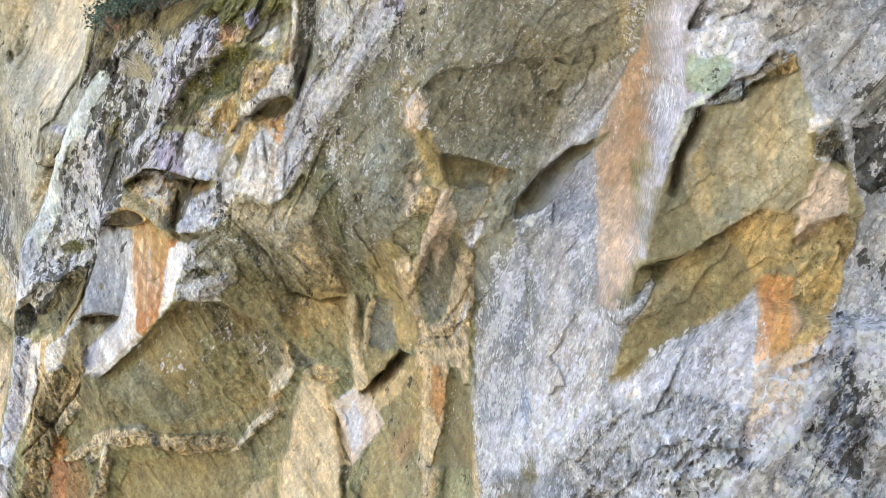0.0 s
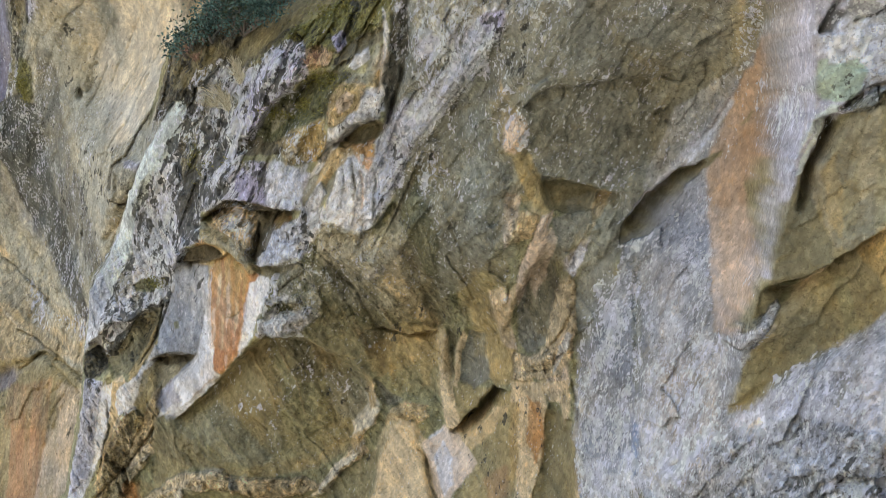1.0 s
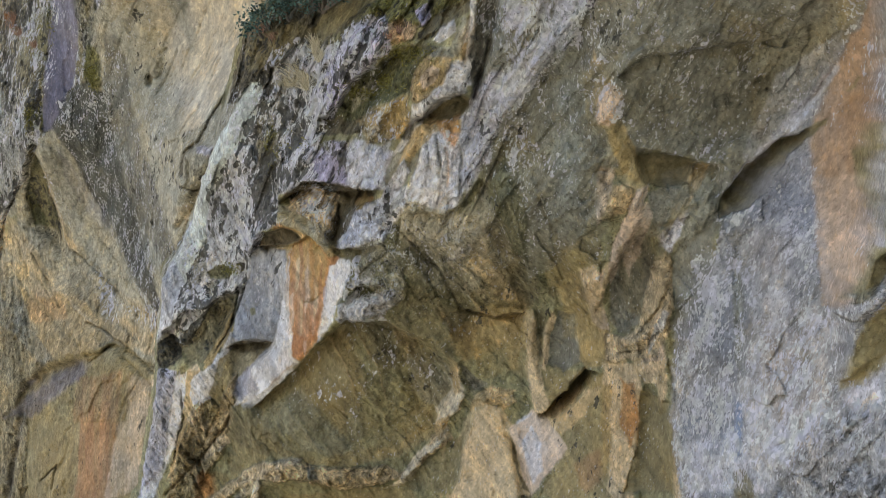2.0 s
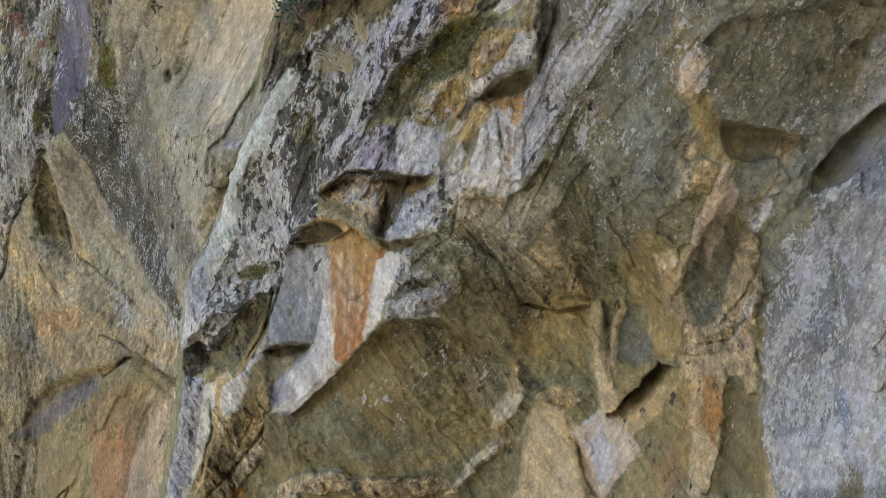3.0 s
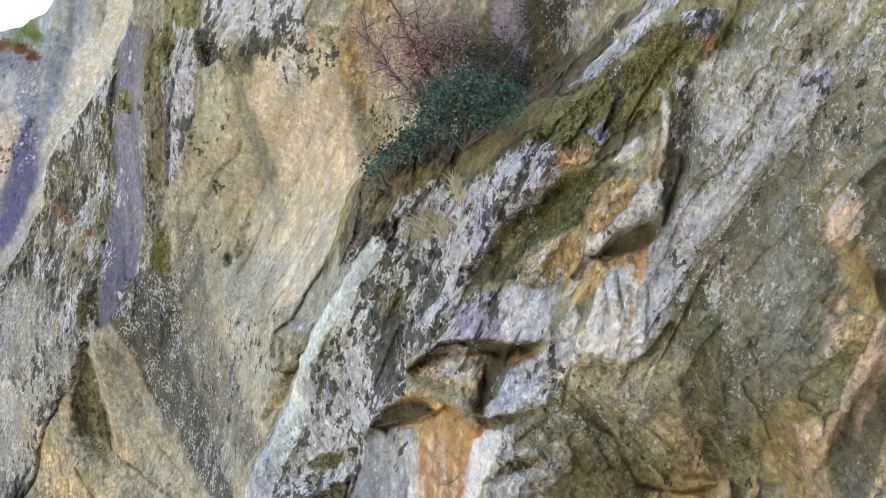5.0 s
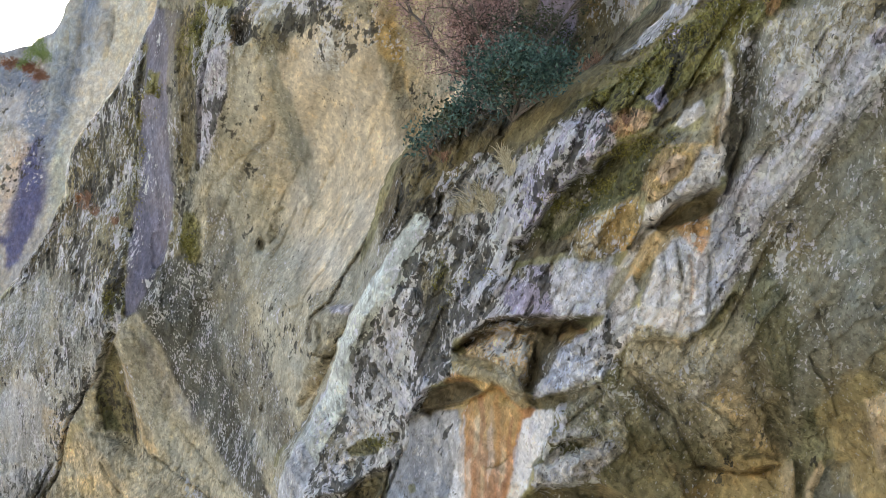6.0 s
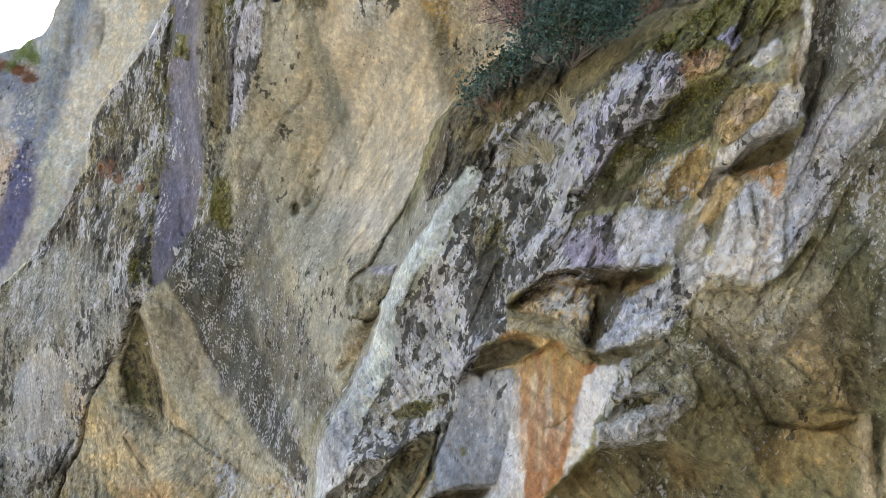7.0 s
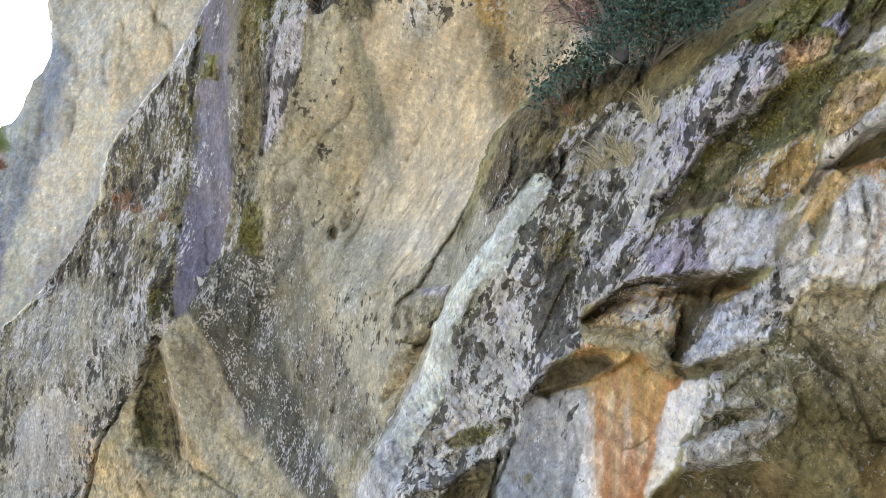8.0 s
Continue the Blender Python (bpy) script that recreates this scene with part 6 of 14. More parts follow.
crag.facet([(3.28, 0.22), (3.47, -1.77), (3.26, -2.46), (3.21, -3.23), (3, -4.24), (2.7, -5.19), (2.69, -6.24), (3.64, -5.52), (4.72, -4.68), (5.82, -4.93), (7.44, -4.78), (6.94, 0.23)], (4.1, -3.0), 26.25, (-0.45, -0.22), 0.09)
crag.patch([(3.46, 0.22), (6.94, 0.23), (7.17, -2.09), (5.83, -2.24), (5.11, -1.44), (4.93, -1), (4.2, -1.47), (3.76, -1.82), (3.57, -1.83)], "pale_grey", 0.9, 0.06, pale=0.4, black=0.05)
crag.patch([(3.11, -3.15), (3.25, -2.57), (3.51, -2.3), (3.84, -1.82), (4.22, -1.71), (4.54, -1.38), (5, -1.04), (5.15, -1.52), (5.34, -2.09), (5.37, -2.55), (5.86, -2.57), (6.07, -3.31), (5.95, -3.74), (5.83, -4.54), (5.54, -5.23), (5.13, -5.48), (4.82, -5.58), (4.71, -4.5), (4.34, -4.99), (3.63, -5.44), (3.23, -5.77), (3.08, -6.12), (2.7, -6.28), (2.8, -5.7), (3.19, -4.91), (2.78, -5.09), (3, -4.33), (3.1, -3.87)], "brown", 0.97, 0.03, pale=0.0, black=0, rough=0.5, part="overhanging_block", label="brown overhanging block of limestone")
crag.patch([(3.91, -1.94), (4.51, -1.48), (5.11, -1.46), (5.29, -1.89), (5.27, -2.68), (5.07, -3.07), (4.55, -3.25), (4.19, -3.52), (3.89, -2.76)], "stone", 0.5, 0.06, streaks=0.4, rough=0.5)
crag.patch([(3.48, -2.54), (3.81, -2.4), (3.8, -3.02), (3.88, -3.65), (3.69, -3.4)], "ochre", 0.6, 0.05, streaks=0.3)
crag.patch([(4.18, -3.63), (4.62, -3.23), (5.06, -3.25), (5.08, -3.72), (5.01, -4.16), (4.64, -4.39), (4.36, -3.97)], "ochre", 0.8, 0.05, rough=0.6)
# Deep shade on the block's left, painted in olive.
crag.patch([(3.14, -3.34), (3.38, -2.78), (3.5, -2.88), (3.62, -3.31), (3.85, -3.65), (3.88, -3.92), (3.55, -4.12), (3.07, -4.32), (3.09, -3.87)], "olive", 0.95, 0.035, rough=0.4)
# Dark side of the block: a gap with shade in its tint.
crag.patch([(3.45, -3.11), (3.47, -2.82), (3.53, -2.56), (3.64, -2.24), (3.76, -1.87), (3.87, -1.82), (3.87, -2.04), (3.74, -2.26), (3.62, -2.44), (3.56, -2.77), (3.53, -3.06)], "soil_and_shade", 0.85, 0.025, push=0.45, edge=0.06, rough=0.4)
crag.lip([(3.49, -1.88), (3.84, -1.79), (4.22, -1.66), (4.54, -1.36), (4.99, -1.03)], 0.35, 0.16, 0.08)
crag.patch([(4.53, -1.26), (4.74, -0.93), (4.96, -0.98), (5.02, -1.28), (4.73, -1.37)], "ochre", 0.7, 0.04, rough=2.2, push=-0.12)
crag.patch([(3.79, -1.72), (4.35, -1.43), (4.44, -1.51), (4.14, -1.71), (3.88, -1.78)], "slate", 0.8, 0.03, push=-0.1, rough=1.6)
crag.lip([(3.04, -4.36), (3.53, -4.17), (3.85, -3.95), (4.26, -3.61), (4.72, -3.24)], 0.4, 0.2, 0.12)
crag.patch([(2.71, -5.12), (2.93, -4.7), (3.05, -4.32), (3.57, -4.15), (3.36, -4.57), (3.14, -4.79), (2.94, -4.92)], "moss_and_shade", 0.85, 0.025, push=0.2, edge=0.06, rough=0.5)
crag.patch([(2.69, -6.31), (2.78, -5.73), (3.05, -5.15), (3.5, -4.4), (3.88, -4.04), (4.36, -4.04), (4.64, -4.37), (4.64, -4.52), (4.34, -4.96), (4.02, -5.13), (3.63, -5.44), (3.23, -5.77), (3.08, -6.12), (2.82, -6.19)], "brown", 0.95, 0.025, push=0.1, rough=0.5)
crag.patch([(3.43, -4.46), (3.91, -4.52), (4.11, -4.98), (3.67, -5.3), (3.52, -4.92)], "soil_and_shade", 0.5, 0.05)
crag.patch([(2.69, -6.31), (2.78, -5.73), (3.05, -5.15), (3.28, -4.95), (3.22, -5.51), (3.08, -6.12), (2.82, -6.19)], "olive", 0.7, 0.04)
crag.patch([(3.04, -5.17), (3.27, -4.76), (3.57, -4.32), (3.9, -3.97), (3.78, -4.26), (3.45, -4.75), (3.22, -5.16)], "cream", 0.75, 0.03, push=-0.1)
crag.patch([(2.69, -5.32), (2.78, -5.04), (3.1, -4.78), (3.21, -4.95), (2.89, -5.34)], "white", 0.8, 0.03, push=-0.2, rough=1.6)
crag.patch([(5.14, -3.76), (5.41, -3.48), (5.84, -3.31), (5.95, -3.74), (5.85, -4.36), (5.72, -5.03), (5.13, -5.5), (5.37, -5.02), (5.37, -4.49), (5.17, -4.15)], "ochre", 0.95, 0.03, rough=0.9, push=-0.06)
crag.patch([(5.14, -3.76), (5.5, -3.69), (5.69, -4.2), (5.33, -4.49), (5.19, -4.15)], "brown", 0.6, 0.05)
crag.patch([(5.4, -4.4), (5.7, -4.37), (5.69, -4.99), (5.24, -5.35), (5.36, -4.93)], "orange", 0.4, 0.06)
crag.patch([(5.16, -3.76), (5.23, -3.19), (5.41, -2.67), (5.56, -2.54), (5.73, -2.82), (5.82, -3.07), (5.48, -3.39)], "pink", 0.95, 0.03, push=-0.1, rough=0.5)
crag.lip([(5.11, -3.79), (5.44, -3.45), (5.84, -3.29)], 0.25, 0.15, 0.05)
crag.patch([(4.7, -4.46), (4.77, -4.34), (5.15, -4.33), (5.22, -4.95), (5.15, -5.32), (4.95, -5.5), (4.82, -5.62)], "orange", 0.8, 0.05, streaks=0.35, rough=0.4)
crag.patch([(4.82, -5.62), (5.17, -5.48), (5.58, -5.25), (5.45, -6.2), (5.2, -7.08), (4.68, -7.58), (4.66, -6.48)], "salmon", 0.75, 0.06, streaks=0.3, rough=0.5)
crag.patch([(4.61, -6.49), (5.31, -6.4), (5.16, -7.18), (4.68, -7.55)], "purple", 0.45, 0.1, streaks=0.4)
crag.lip([(5.07, -5.52), (5.54, -5.28), (5.78, -4.89)], 0.2, 0.15, 0.05)
crag.patch([(2.83, -6.24), (3.12, -6.04), (3.63, -5.47), (4.71, -4.56), (4.73, -5.54), (4.59, -6.49), (3.53, -6.81), (2.84, -6.7)], "white", 0.55, 0.06, streaks=0.45, pale=0.2, rough=0.6)
crag.patch([(3.49, -1.5), (3.57, -1.09), (3.79, -0.95), (4.18, -1.06), (4.19, -1.31), (4.01, -1.48), (3.83, -1.64)], "mint", 0.97, 0.025, pale=0.0, rough=0.4, part="lichen_patch", label="mint green lichen patch")
crag.patch([(3.64, -1.03), (4.08, -0.7), (4.39, -0.73), (4.35, -1.3), (4.15, -1.23)], "lavender", 0.5, 0.08, pale=0.2)
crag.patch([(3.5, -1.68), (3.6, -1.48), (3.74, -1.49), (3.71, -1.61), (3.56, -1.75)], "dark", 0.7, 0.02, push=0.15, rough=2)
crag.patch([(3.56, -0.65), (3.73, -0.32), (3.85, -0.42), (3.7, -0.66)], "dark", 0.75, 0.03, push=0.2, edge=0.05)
crag.patch([(5.19, -2.06), (5.32, -1.86), (5.51, -1.92), (5.46, -2.05)], "white", 0.9, 0.025, push=-0.15)
crag.patch([(5.3, -2.09), (5.62, -1.92), (5.77, -2.4), (5.83, -2.65), (5.56, -2.5), (5.37, -2.44)], "slate", 0.9, 0.03, push=0.15, rough=2, black=0.2)
crag.patch([(5.86, -1.91), (5.99, -1.58), (6.22, -1.25), (6.45, -1.08), (6.43, -1.64), (6.16, -1.81)], "moss_and_shade", 0.9, 0.03, push=0.3, edge=0.06)
crag.patch([(5.83, -2.03), (6.45, -1.92), (6.56, -3.11), (5.96, -2.89)], "lavender", 0.8, 0.05, pale=0.5, black=0.45, rough=1.4)
crag.patch([(5.67, -5.04), (5.93, -5.02), (6.04, -6.99), (5.71, -6.99)], "purple", 0.8, 0.07, streaks=0.3, black=0.35)
crag.patch([(5.63, -5.12), (6.09, -3.96), (6.56, -3.58), (6.7, -7.55), (6.09, -7.61)], "pale_grey", 0.8, 0.1, pale=0.4, black=0.15)
crag.patch([(2.84, -6.51), (4.34, -5.26), (4.62, -5.36), (4.28, -6.65), (2.82, -7)], "white", 0.5, 0.2, streaks=0.5, pale=0.3)
crag.patch([(1.16, -5.14), (2.54, -4.12), (2.71, -5.75), (2.52, -6.8), (1.15, -7.04)], "grey", 0.35, 0.25, streaks=0.7)
crag.patch([(0.75, -6.21), (0.85, -5.98), (0.95, -6.2), (0.87, -8.29), (0.77, -8.53), (0.69, -8.29)], "white", 0.7, 0.05, streaks=0.3)
crag.patch([(1.08, -6.04), (1.16, -5.82), (1.23, -6.04), (1.15, -8.19), (1.07, -8.41), (1.02, -8.16)], "grey", 0.75, 0.05, streaks=0.3)
crag.patch([(1.31, -5.42), (1.4, -5.21), (1.48, -5.43), (1.38, -7.83), (1.3, -8.05), (1.24, -7.81)], "lavender", 0.75, 0.05, streaks=0.3)
crag.patch([(1.48, -5.34), (1.58, -5.13), (1.68, -5.34), (1.58, -7.9), (1.48, -8.13), (1.4, -7.9)], "grey", 0.75, 0.05, streaks=0.3)
crag.patch([(1.67, -5.43), (1.79, -5.22), (1.91, -5.41), (1.79, -7.24), (1.69, -7.47), (1.59, -7.25)], "white", 0.7, 0.05, streaks=0.3)
crag.patch([(1.86, -4.83), (2, -4.62), (2.13, -4.82), (2, -6.84), (1.88, -7.06), (1.77, -6.85)], "pink", 0.75, 0.05, streaks=0.3)
crag.patch([(2.11, -5.27), (2.19, -5.08), (2.25, -5.27), (2.13, -7.3), (2.06, -7.5), (2.01, -7.27)], "lavender", 0.75, 0.05, streaks=0.3)
crag.patch([(2.26, -5.51), (2.33, -5.32), (2.38, -5.51), (2.28, -7.05), (2.21, -7.25), (2.17, -7.01)], "slate", 0.75, 0.05, streaks=0.3)
crag.patch([(2.36, -5.58), (2.49, -5.37), (2.6, -5.54), (2.47, -7.59), (2.36, -7.81), (2.26, -7.6)], "white", 0.7, 0.05, streaks=0.3)
crag.patch([(2.57, -5.51), (2.69, -5.3), (2.79, -5.47), (2.67, -7.09), (2.56, -7.3), (2.47, -7.09)], "grey", 0.75, 0.05, streaks=0.3)
crag.patch([(0.82, -6.21), (0.96, -5.96), (1.11, -6.16), (1.02, -8.78), (0.89, -9.05), (0.76, -8.82)], "lavender", 0.75, 0.05, streaks=0.3)
crag.patch([(1.96, -4.29), (2.11, -4.08), (2.24, -4.28), (2.12, -5.77), (1.99, -5.99), (1.87, -5.77)], "white", 0.7, 0.05, streaks=0.3)
crag.patch([(2.94, -6.2), (3, -6.06), (3.06, -6.16), (2.99, -7.02), (2.93, -7.21), (2.88, -6.99)], "white", 0.55, 0.05, streaks=0.3)
crag.patch([(3.17, -6.02), (3.23, -5.88), (3.28, -5.98), (3.22, -6.68), (3.16, -6.86), (3.11, -6.64)], "grey", 0.55, 0.05, streaks=0.3)
crag.patch([(3.4, -5.82), (3.49, -5.68), (3.57, -5.77), (3.5, -6.58), (3.41, -6.78), (3.33, -6.57)], "white", 0.55, 0.05, streaks=0.3)
crag.patch([(3.62, -5.66), (3.71, -5.51), (3.79, -5.6), (3.72, -6.63), (3.63, -6.83), (3.55, -6.62)], "grey", 0.55, 0.05, streaks=0.3)
crag.patch([(3.88, -5.53), (3.93, -5.4), (3.98, -5.5), (3.9, -6.36), (3.85, -6.53), (3.8, -6.31)], "white", 0.55, 0.05, streaks=0.3)
crag.patch([(4.06, -5.36), (4.16, -5.22), (4.24, -5.32), (4.15, -6.35), (4.06, -6.52), (3.98, -6.31)], "grey", 0.55, 0.05, streaks=0.3)
crag.patch([(4.29, -5.18), (4.35, -5.06), (4.39, -5.16), (4.31, -6.03), (4.25, -6.19), (4.21, -5.97)], "white", 0.55, 0.05, streaks=0.3)
crag.patch([(4.47, -5.1), (4.54, -4.98), (4.59, -5.09), (4.51, -5.86), (4.44, -6.03), (4.39, -5.81)], "grey", 0.55, 0.05, streaks=0.3)
crag.crack([(1.5, -4.21), (1.52, -6.52)], 0.04, 0.06, "slate", 0.5)
crag.patch([(1.16, -4.64), (2, -4.87), (2.08, -5.29), (1.16, -5.52)], "white", 0.35, 0.15, pale=0.55)
crag.patch([(1.52, -7.06), (2.46, -6.34), (2.75, -7.03), (2.35, -7.72), (1.6, -7.82)], "pink", 0.45, 0.15, pale=0.5)
crag.patch([(1.69, -8.79), (2.51, -7.39), (3.56, -6.54), (4.35, -6.48), (5.54, -6.57), (6.91, -6.15), (7, -7.67)], "pale_grey", 0.8, 0.2, pale=0.6, black=0.05, rough=2.0)
crag.patch([(3.34, -7.03), (3.77, -6.74), (3.8, -6.93), (3.41, -7.24)], "moss", 0.5, 0.06)
crag.patch([(1.9, -7.5), (2.19, -7.11), (2.11, -7.36)], "moss", 0.6, 0.05, push=0.1)
crag.lip([(3.41, -7.59), (3.98, -6.8), (4.5, -6.69)], 0.3, 0.2, 0.1)
crag.patch([(0.87, -8.82), (1.59, -8.27), (1.51, -8.89), (0.97, -9.21)], "brown", 0.8, 0.06, push=0.15)
crag.patch([(-4.21, -4.31), (-3.33, -4.34), (-2.48, -4.59), (-1.75, -3.59), (-0.48, -3.03), (0.1, -3.71), (0.11, -4.41), (-0.84, -5.58), (-1.45, -6.11), (-1.88, -6.87), (-5.29, -7.14), (-5.5, -6.45), (-5.2, -5.35)], "olive", 0.6, 0.15, pale=0.28, rough=0.9)
crag.patch([(-4.12, -4.25), (-3.31, -4.33), (-2.89, -4.62), (-2.47, -5.16), (-2.06, -5.48), (-1.85, -5.95), (-2.52, -5.99), (-2.93, -5.95), (-3.12, -5.31), (-3.55, -4.99), (-4.21, -4.75)], "stone", 0.85, 0.05, pale=0.35, black=0.08, rough=1.0, push=-0.06)
crag.patch([(-3.22, -4.36), (-2.58, -4.38), (-2.18, -5.14), (-2.5, -5.16), (-2.91, -4.67)], "tan", 0.35, 0.08, rough=1)
crag.patch([(-2.59, -4.6), (-2.35, -4.45), (-1.97, -5.24), (-1.74, -5.97), (-1.96, -6.13), (-2.18, -5.49)], "dark", 0.55, 0.05, push=0.22, edge=0.08, black=0.3, pale=0.15)
crag.patch([(-2.35, -3.96), (-1.93, -3.69), (-1.73, -4.54), (-1.63, -5.21), (-1.85, -5.93), (-2.16, -5.13)], "slate", 0.7, 0.05, black=0.45, pale=0.35)
crag.patch([(-1.95, -3.61), (-1.04, -3.23), (-0.93, -4.27), (-1.12, -4.85), (-1.53, -5.22), (-1.84, -4.77), (-1.63, -4.43)], "slate", 0.92, 0.04, pale=0.1, rough=0.5, push=-0.05)
crag.rib([(-1.83, -3.6), (-1.43, -4.41), (-1.33, -4.98)], 0.025, 0.05, "stone", 0.5)
crag.patch([(-0.84, -5.35), (-1.45, -5.3), (-1.65, -5.21), (-1.14, -4.88), (-0.95, -4.38), (-0.46, -4.45), (-0.55, -5.1)], "olive", 0.85, 0.05, rough=0.5)
crag.patch([(-1.4, -5.3), (-0.99, -5.37), (-0.83, -6.02), (-0.58, -6.53), (-1.03, -7.16), (-1.24, -6.08)], "ochre", 0.7, 0.05, rough=0.5)
crag.patch([(-4.15, -5.51), (-3.56, -5.22), (-2.92, -5.53), (-2.5, -5.99), (-2.94, -6.28), (-3.7, -6.07)], "moss_and_shade", 0.75, 0.05, pale=0.25, black=0.25)
crag.patch([(-3.02, -5.31), (-2.8, -5.32), (-2.49, -5.75), (-2.17, -5.96), (-2.5, -6.13), (-2.82, -5.91)], "tan", 0.8, 0.04, push=-0.08)
crag.patch([(-3.42, -5.33), (-3.24, -5.03), (-3, -4.96), (-3.2, -5.29)], "white", 0.85, 0.025)
crag.patch([(-2.54, -4.88), (-2.46, -4.37), (-2.58, -4.4), (-2.8, -4.72)], "cream", 0.6, 0.025, push=-0.06)
crag.patch([(-5.2, -5.35), (-4.46, -4.94), (-4.14, -5.48), (-4.28, -5.96), (-4.74, -5.88), (-5.25, -6.41)], "olive", 0.7, 0.06, pale=0.4, black=0.15)
crag.patch([(-5.26, -6.56), (-4.88, -6.25), (-4.51, -5.95), (-4.13, -5.69), (-4.15, -5.97), (-4.53, -6.29), (-5.04, -6.55)], "white", 0.8, 0.035, pale=0.4, rough=1.5, push=-0.1)
crag.patch([(-5.43, -6.29), (-5.1, -5.92), (-4.72, -5.88), (-4.61, -6.1), (-5, -6.21), (-5.35, -6.34)], "brown", 0.8, 0.03, push=0.12, edge=0.06)
crag.lip([(-5.49, -6.21), (-5.08, -5.89), (-4.62, -5.81)], 0.25, 0.12, 0.06)
crag.rib([(-3.73, -6.05), (-3.4, -6.63), (-3.25, -6.75), (-3.5, -6.52)], 0.03, 0.06, "tan", 0.7)
crag.patch([(-2.52, -6.25), (-1.85, -6.07), (-1.79, -6.88), (-2.54, -7.17), (-2.85, -7.2), (-2.64, -6.59)], "ochre", 0.8, 0.05, rough=0.6, push=-0.05)
crag.lip([(-3.07, -6.21), (-2.53, -6.35), (-1.98, -6.2)], 0.25, 0.2, 0.05)
crag.lip([(-4.23, -4.7), (-3.57, -5.01), (-3.13, -5.33), (-2.93, -5.99)], 0.12, 0.25, 0.03)
crag.patch([(-0.47, -2.74), (-0.18, -3.02), (0.11, -3.66), (-0.19, -3.64), (-0.43, -3.23)], "ochre", 0.85, 0.04, push=-0.06, rough=0.5)
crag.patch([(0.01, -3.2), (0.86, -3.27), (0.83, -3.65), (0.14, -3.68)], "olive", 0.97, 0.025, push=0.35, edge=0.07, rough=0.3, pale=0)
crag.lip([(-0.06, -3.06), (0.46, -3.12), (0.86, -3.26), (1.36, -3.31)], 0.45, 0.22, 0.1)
crag.rib([(0.9, -3.24), (0.77, -3.79), (0.53, -4.34), (0.35, -4.6)], 0.03, 0.08, "tan", 0.75)
crag.patch([(-0.72, -2.64), (-0.59, -2.3), (-0.4, -2), (-0.24, -2.15), (-0.32, -2.5), (-0.49, -2.76)], "pink", 0.97, 0.025, push=-0.18, rough=0.5, part="rock_knob", label="pale pink rock knob")
crag.patch([(-0.92, -2.07), (-0.64, -1.58), (-0.45, -2.06), (-0.63, -2.4), (-0.72, -2.74)], "ochre", 0.55, 0.05)
crag.patch([(-0.95, -3.77), (-0.62, -3.63), (-0.45, -4.26), (-0.85, -4.39)], "ochre", 0.7, 0.05, rough=1.4)
crag.patch([(-0.61, -4), (-0.43, -3.68), (-0.19, -3.61), (0, -3.81), (-0.09, -4.04), (-0.46, -4.26)], "tan", 0.95, 0.03, push=-0.15, part="rock_knob", label="tan rock knob")
crag.patch([(0.1, -3.81), (0.75, -3.61), (0.67, -4.2), (0.3, -4.52)], "slate", 0.85, 0.04, rough=0.6)
crag.patch([(0.54, -4.88), (0.85, -4.56), (1.23, -4.15), (1.21, -4.81), (1.03, -5.53), (0.76, -6.12), (0.55, -6.18)], "slate", 0.9, 0.05, rough=0.4, pale=0.05)
crag.patch([(0.3, -4.52), (0.58, -4.28), (0.78, -4.06), (0.6, -4.58), (0.55, -4.84), (0.35, -4.72)], "lavender", 0.9, 0.03, pale=0.3)
crag.patch([(0, -3.71), (0.08, -4.21), (-0.15, -4.74), (-0.43, -5.31), (-0.57, -5.76), (-0.66, -6), (-0.56, -6.42), (-0.41, -6.62), (-0.58, -6.59), (-0.73, -6.14), (-0.83, -5.8), (-0.99, -5.37), (-0.84, -5.24), (-0.59, -5.33), (-0.45, -4.98), (-0.32, -4.44), (-0.13, -4.02)], "cream", 0.95, 0.025, push=-0.2, edge=0.06, rough=0.6)
crag.patch([(-0.99, -5.34), (-0.79, -5.18), (-0.57, -5.32), (-0.59, -5.76), (-0.73, -6.01), (-0.89, -5.7)], "pink", 0.8, 0.03, push=-0.06)
crag.patch([(-0.44, -5.52), (-0.35, -5.1), (-0.07, -4.63), (0.13, -4.51), (0.28, -4.91), (0.29, -5.62), (0.05, -6.2), (-0.24, -6.37), (-0.43, -6.17)], "slate", 0.95, 0.03, push=0.3, edge=0.1, rough=0.8)
crag.patch([(-0.15, -5.48), (0.08, -4.93), (0.24, -5.22), (0.14, -5.85), (-0.09, -6.23)], "dark", 0.4, 0.05)
crag.patch([(0.29, -4.91), (0.45, -4.79), (0.55, -5.18), (0.55, -5.77), (0.43, -6.11), (0.05, -6.46), (-0.33, -6.65), (-0.43, -6.5), (-0.05, -6.3), (0.23, -5.83), (0.32, -5.51)], "cream", 0.95, 0.025, push=-0.2, edge=0.06, rough=1)
crag.crack([(0.5, -5.38), (0.32, -5.82), (0.14, -6.16)], 0.02, 0.08, "soil_and_shade", 0.5)
crag.crack([(0.43, -5.59), (0.23, -6.04)], 0.02, 0.06, "soil_and_shade", 0.4)
crag.patch([(-1.94, -7.24), (-1.86, -6.86), (-1.88, -6.4), (-1.75, -6.32), (-1.77, -7.08), (-1.64, -7.61), (-1.43, -7.72), (-1.47, -7.96), (-1.69, -8.16), (-1.82, -7.74)], "cream", 0.92, 0.025, push=-0.15, edge=0.06, rough=0.5)
crag.patch([(-1.61, -7.07), (-1.58, -6.48), (-1.4, -6.15), (-1.32, -6.28), (-1.49, -6.6), (-1.55, -7.17)], "cream", 0.85, 0.025, push=-0.1, rough=0.5)
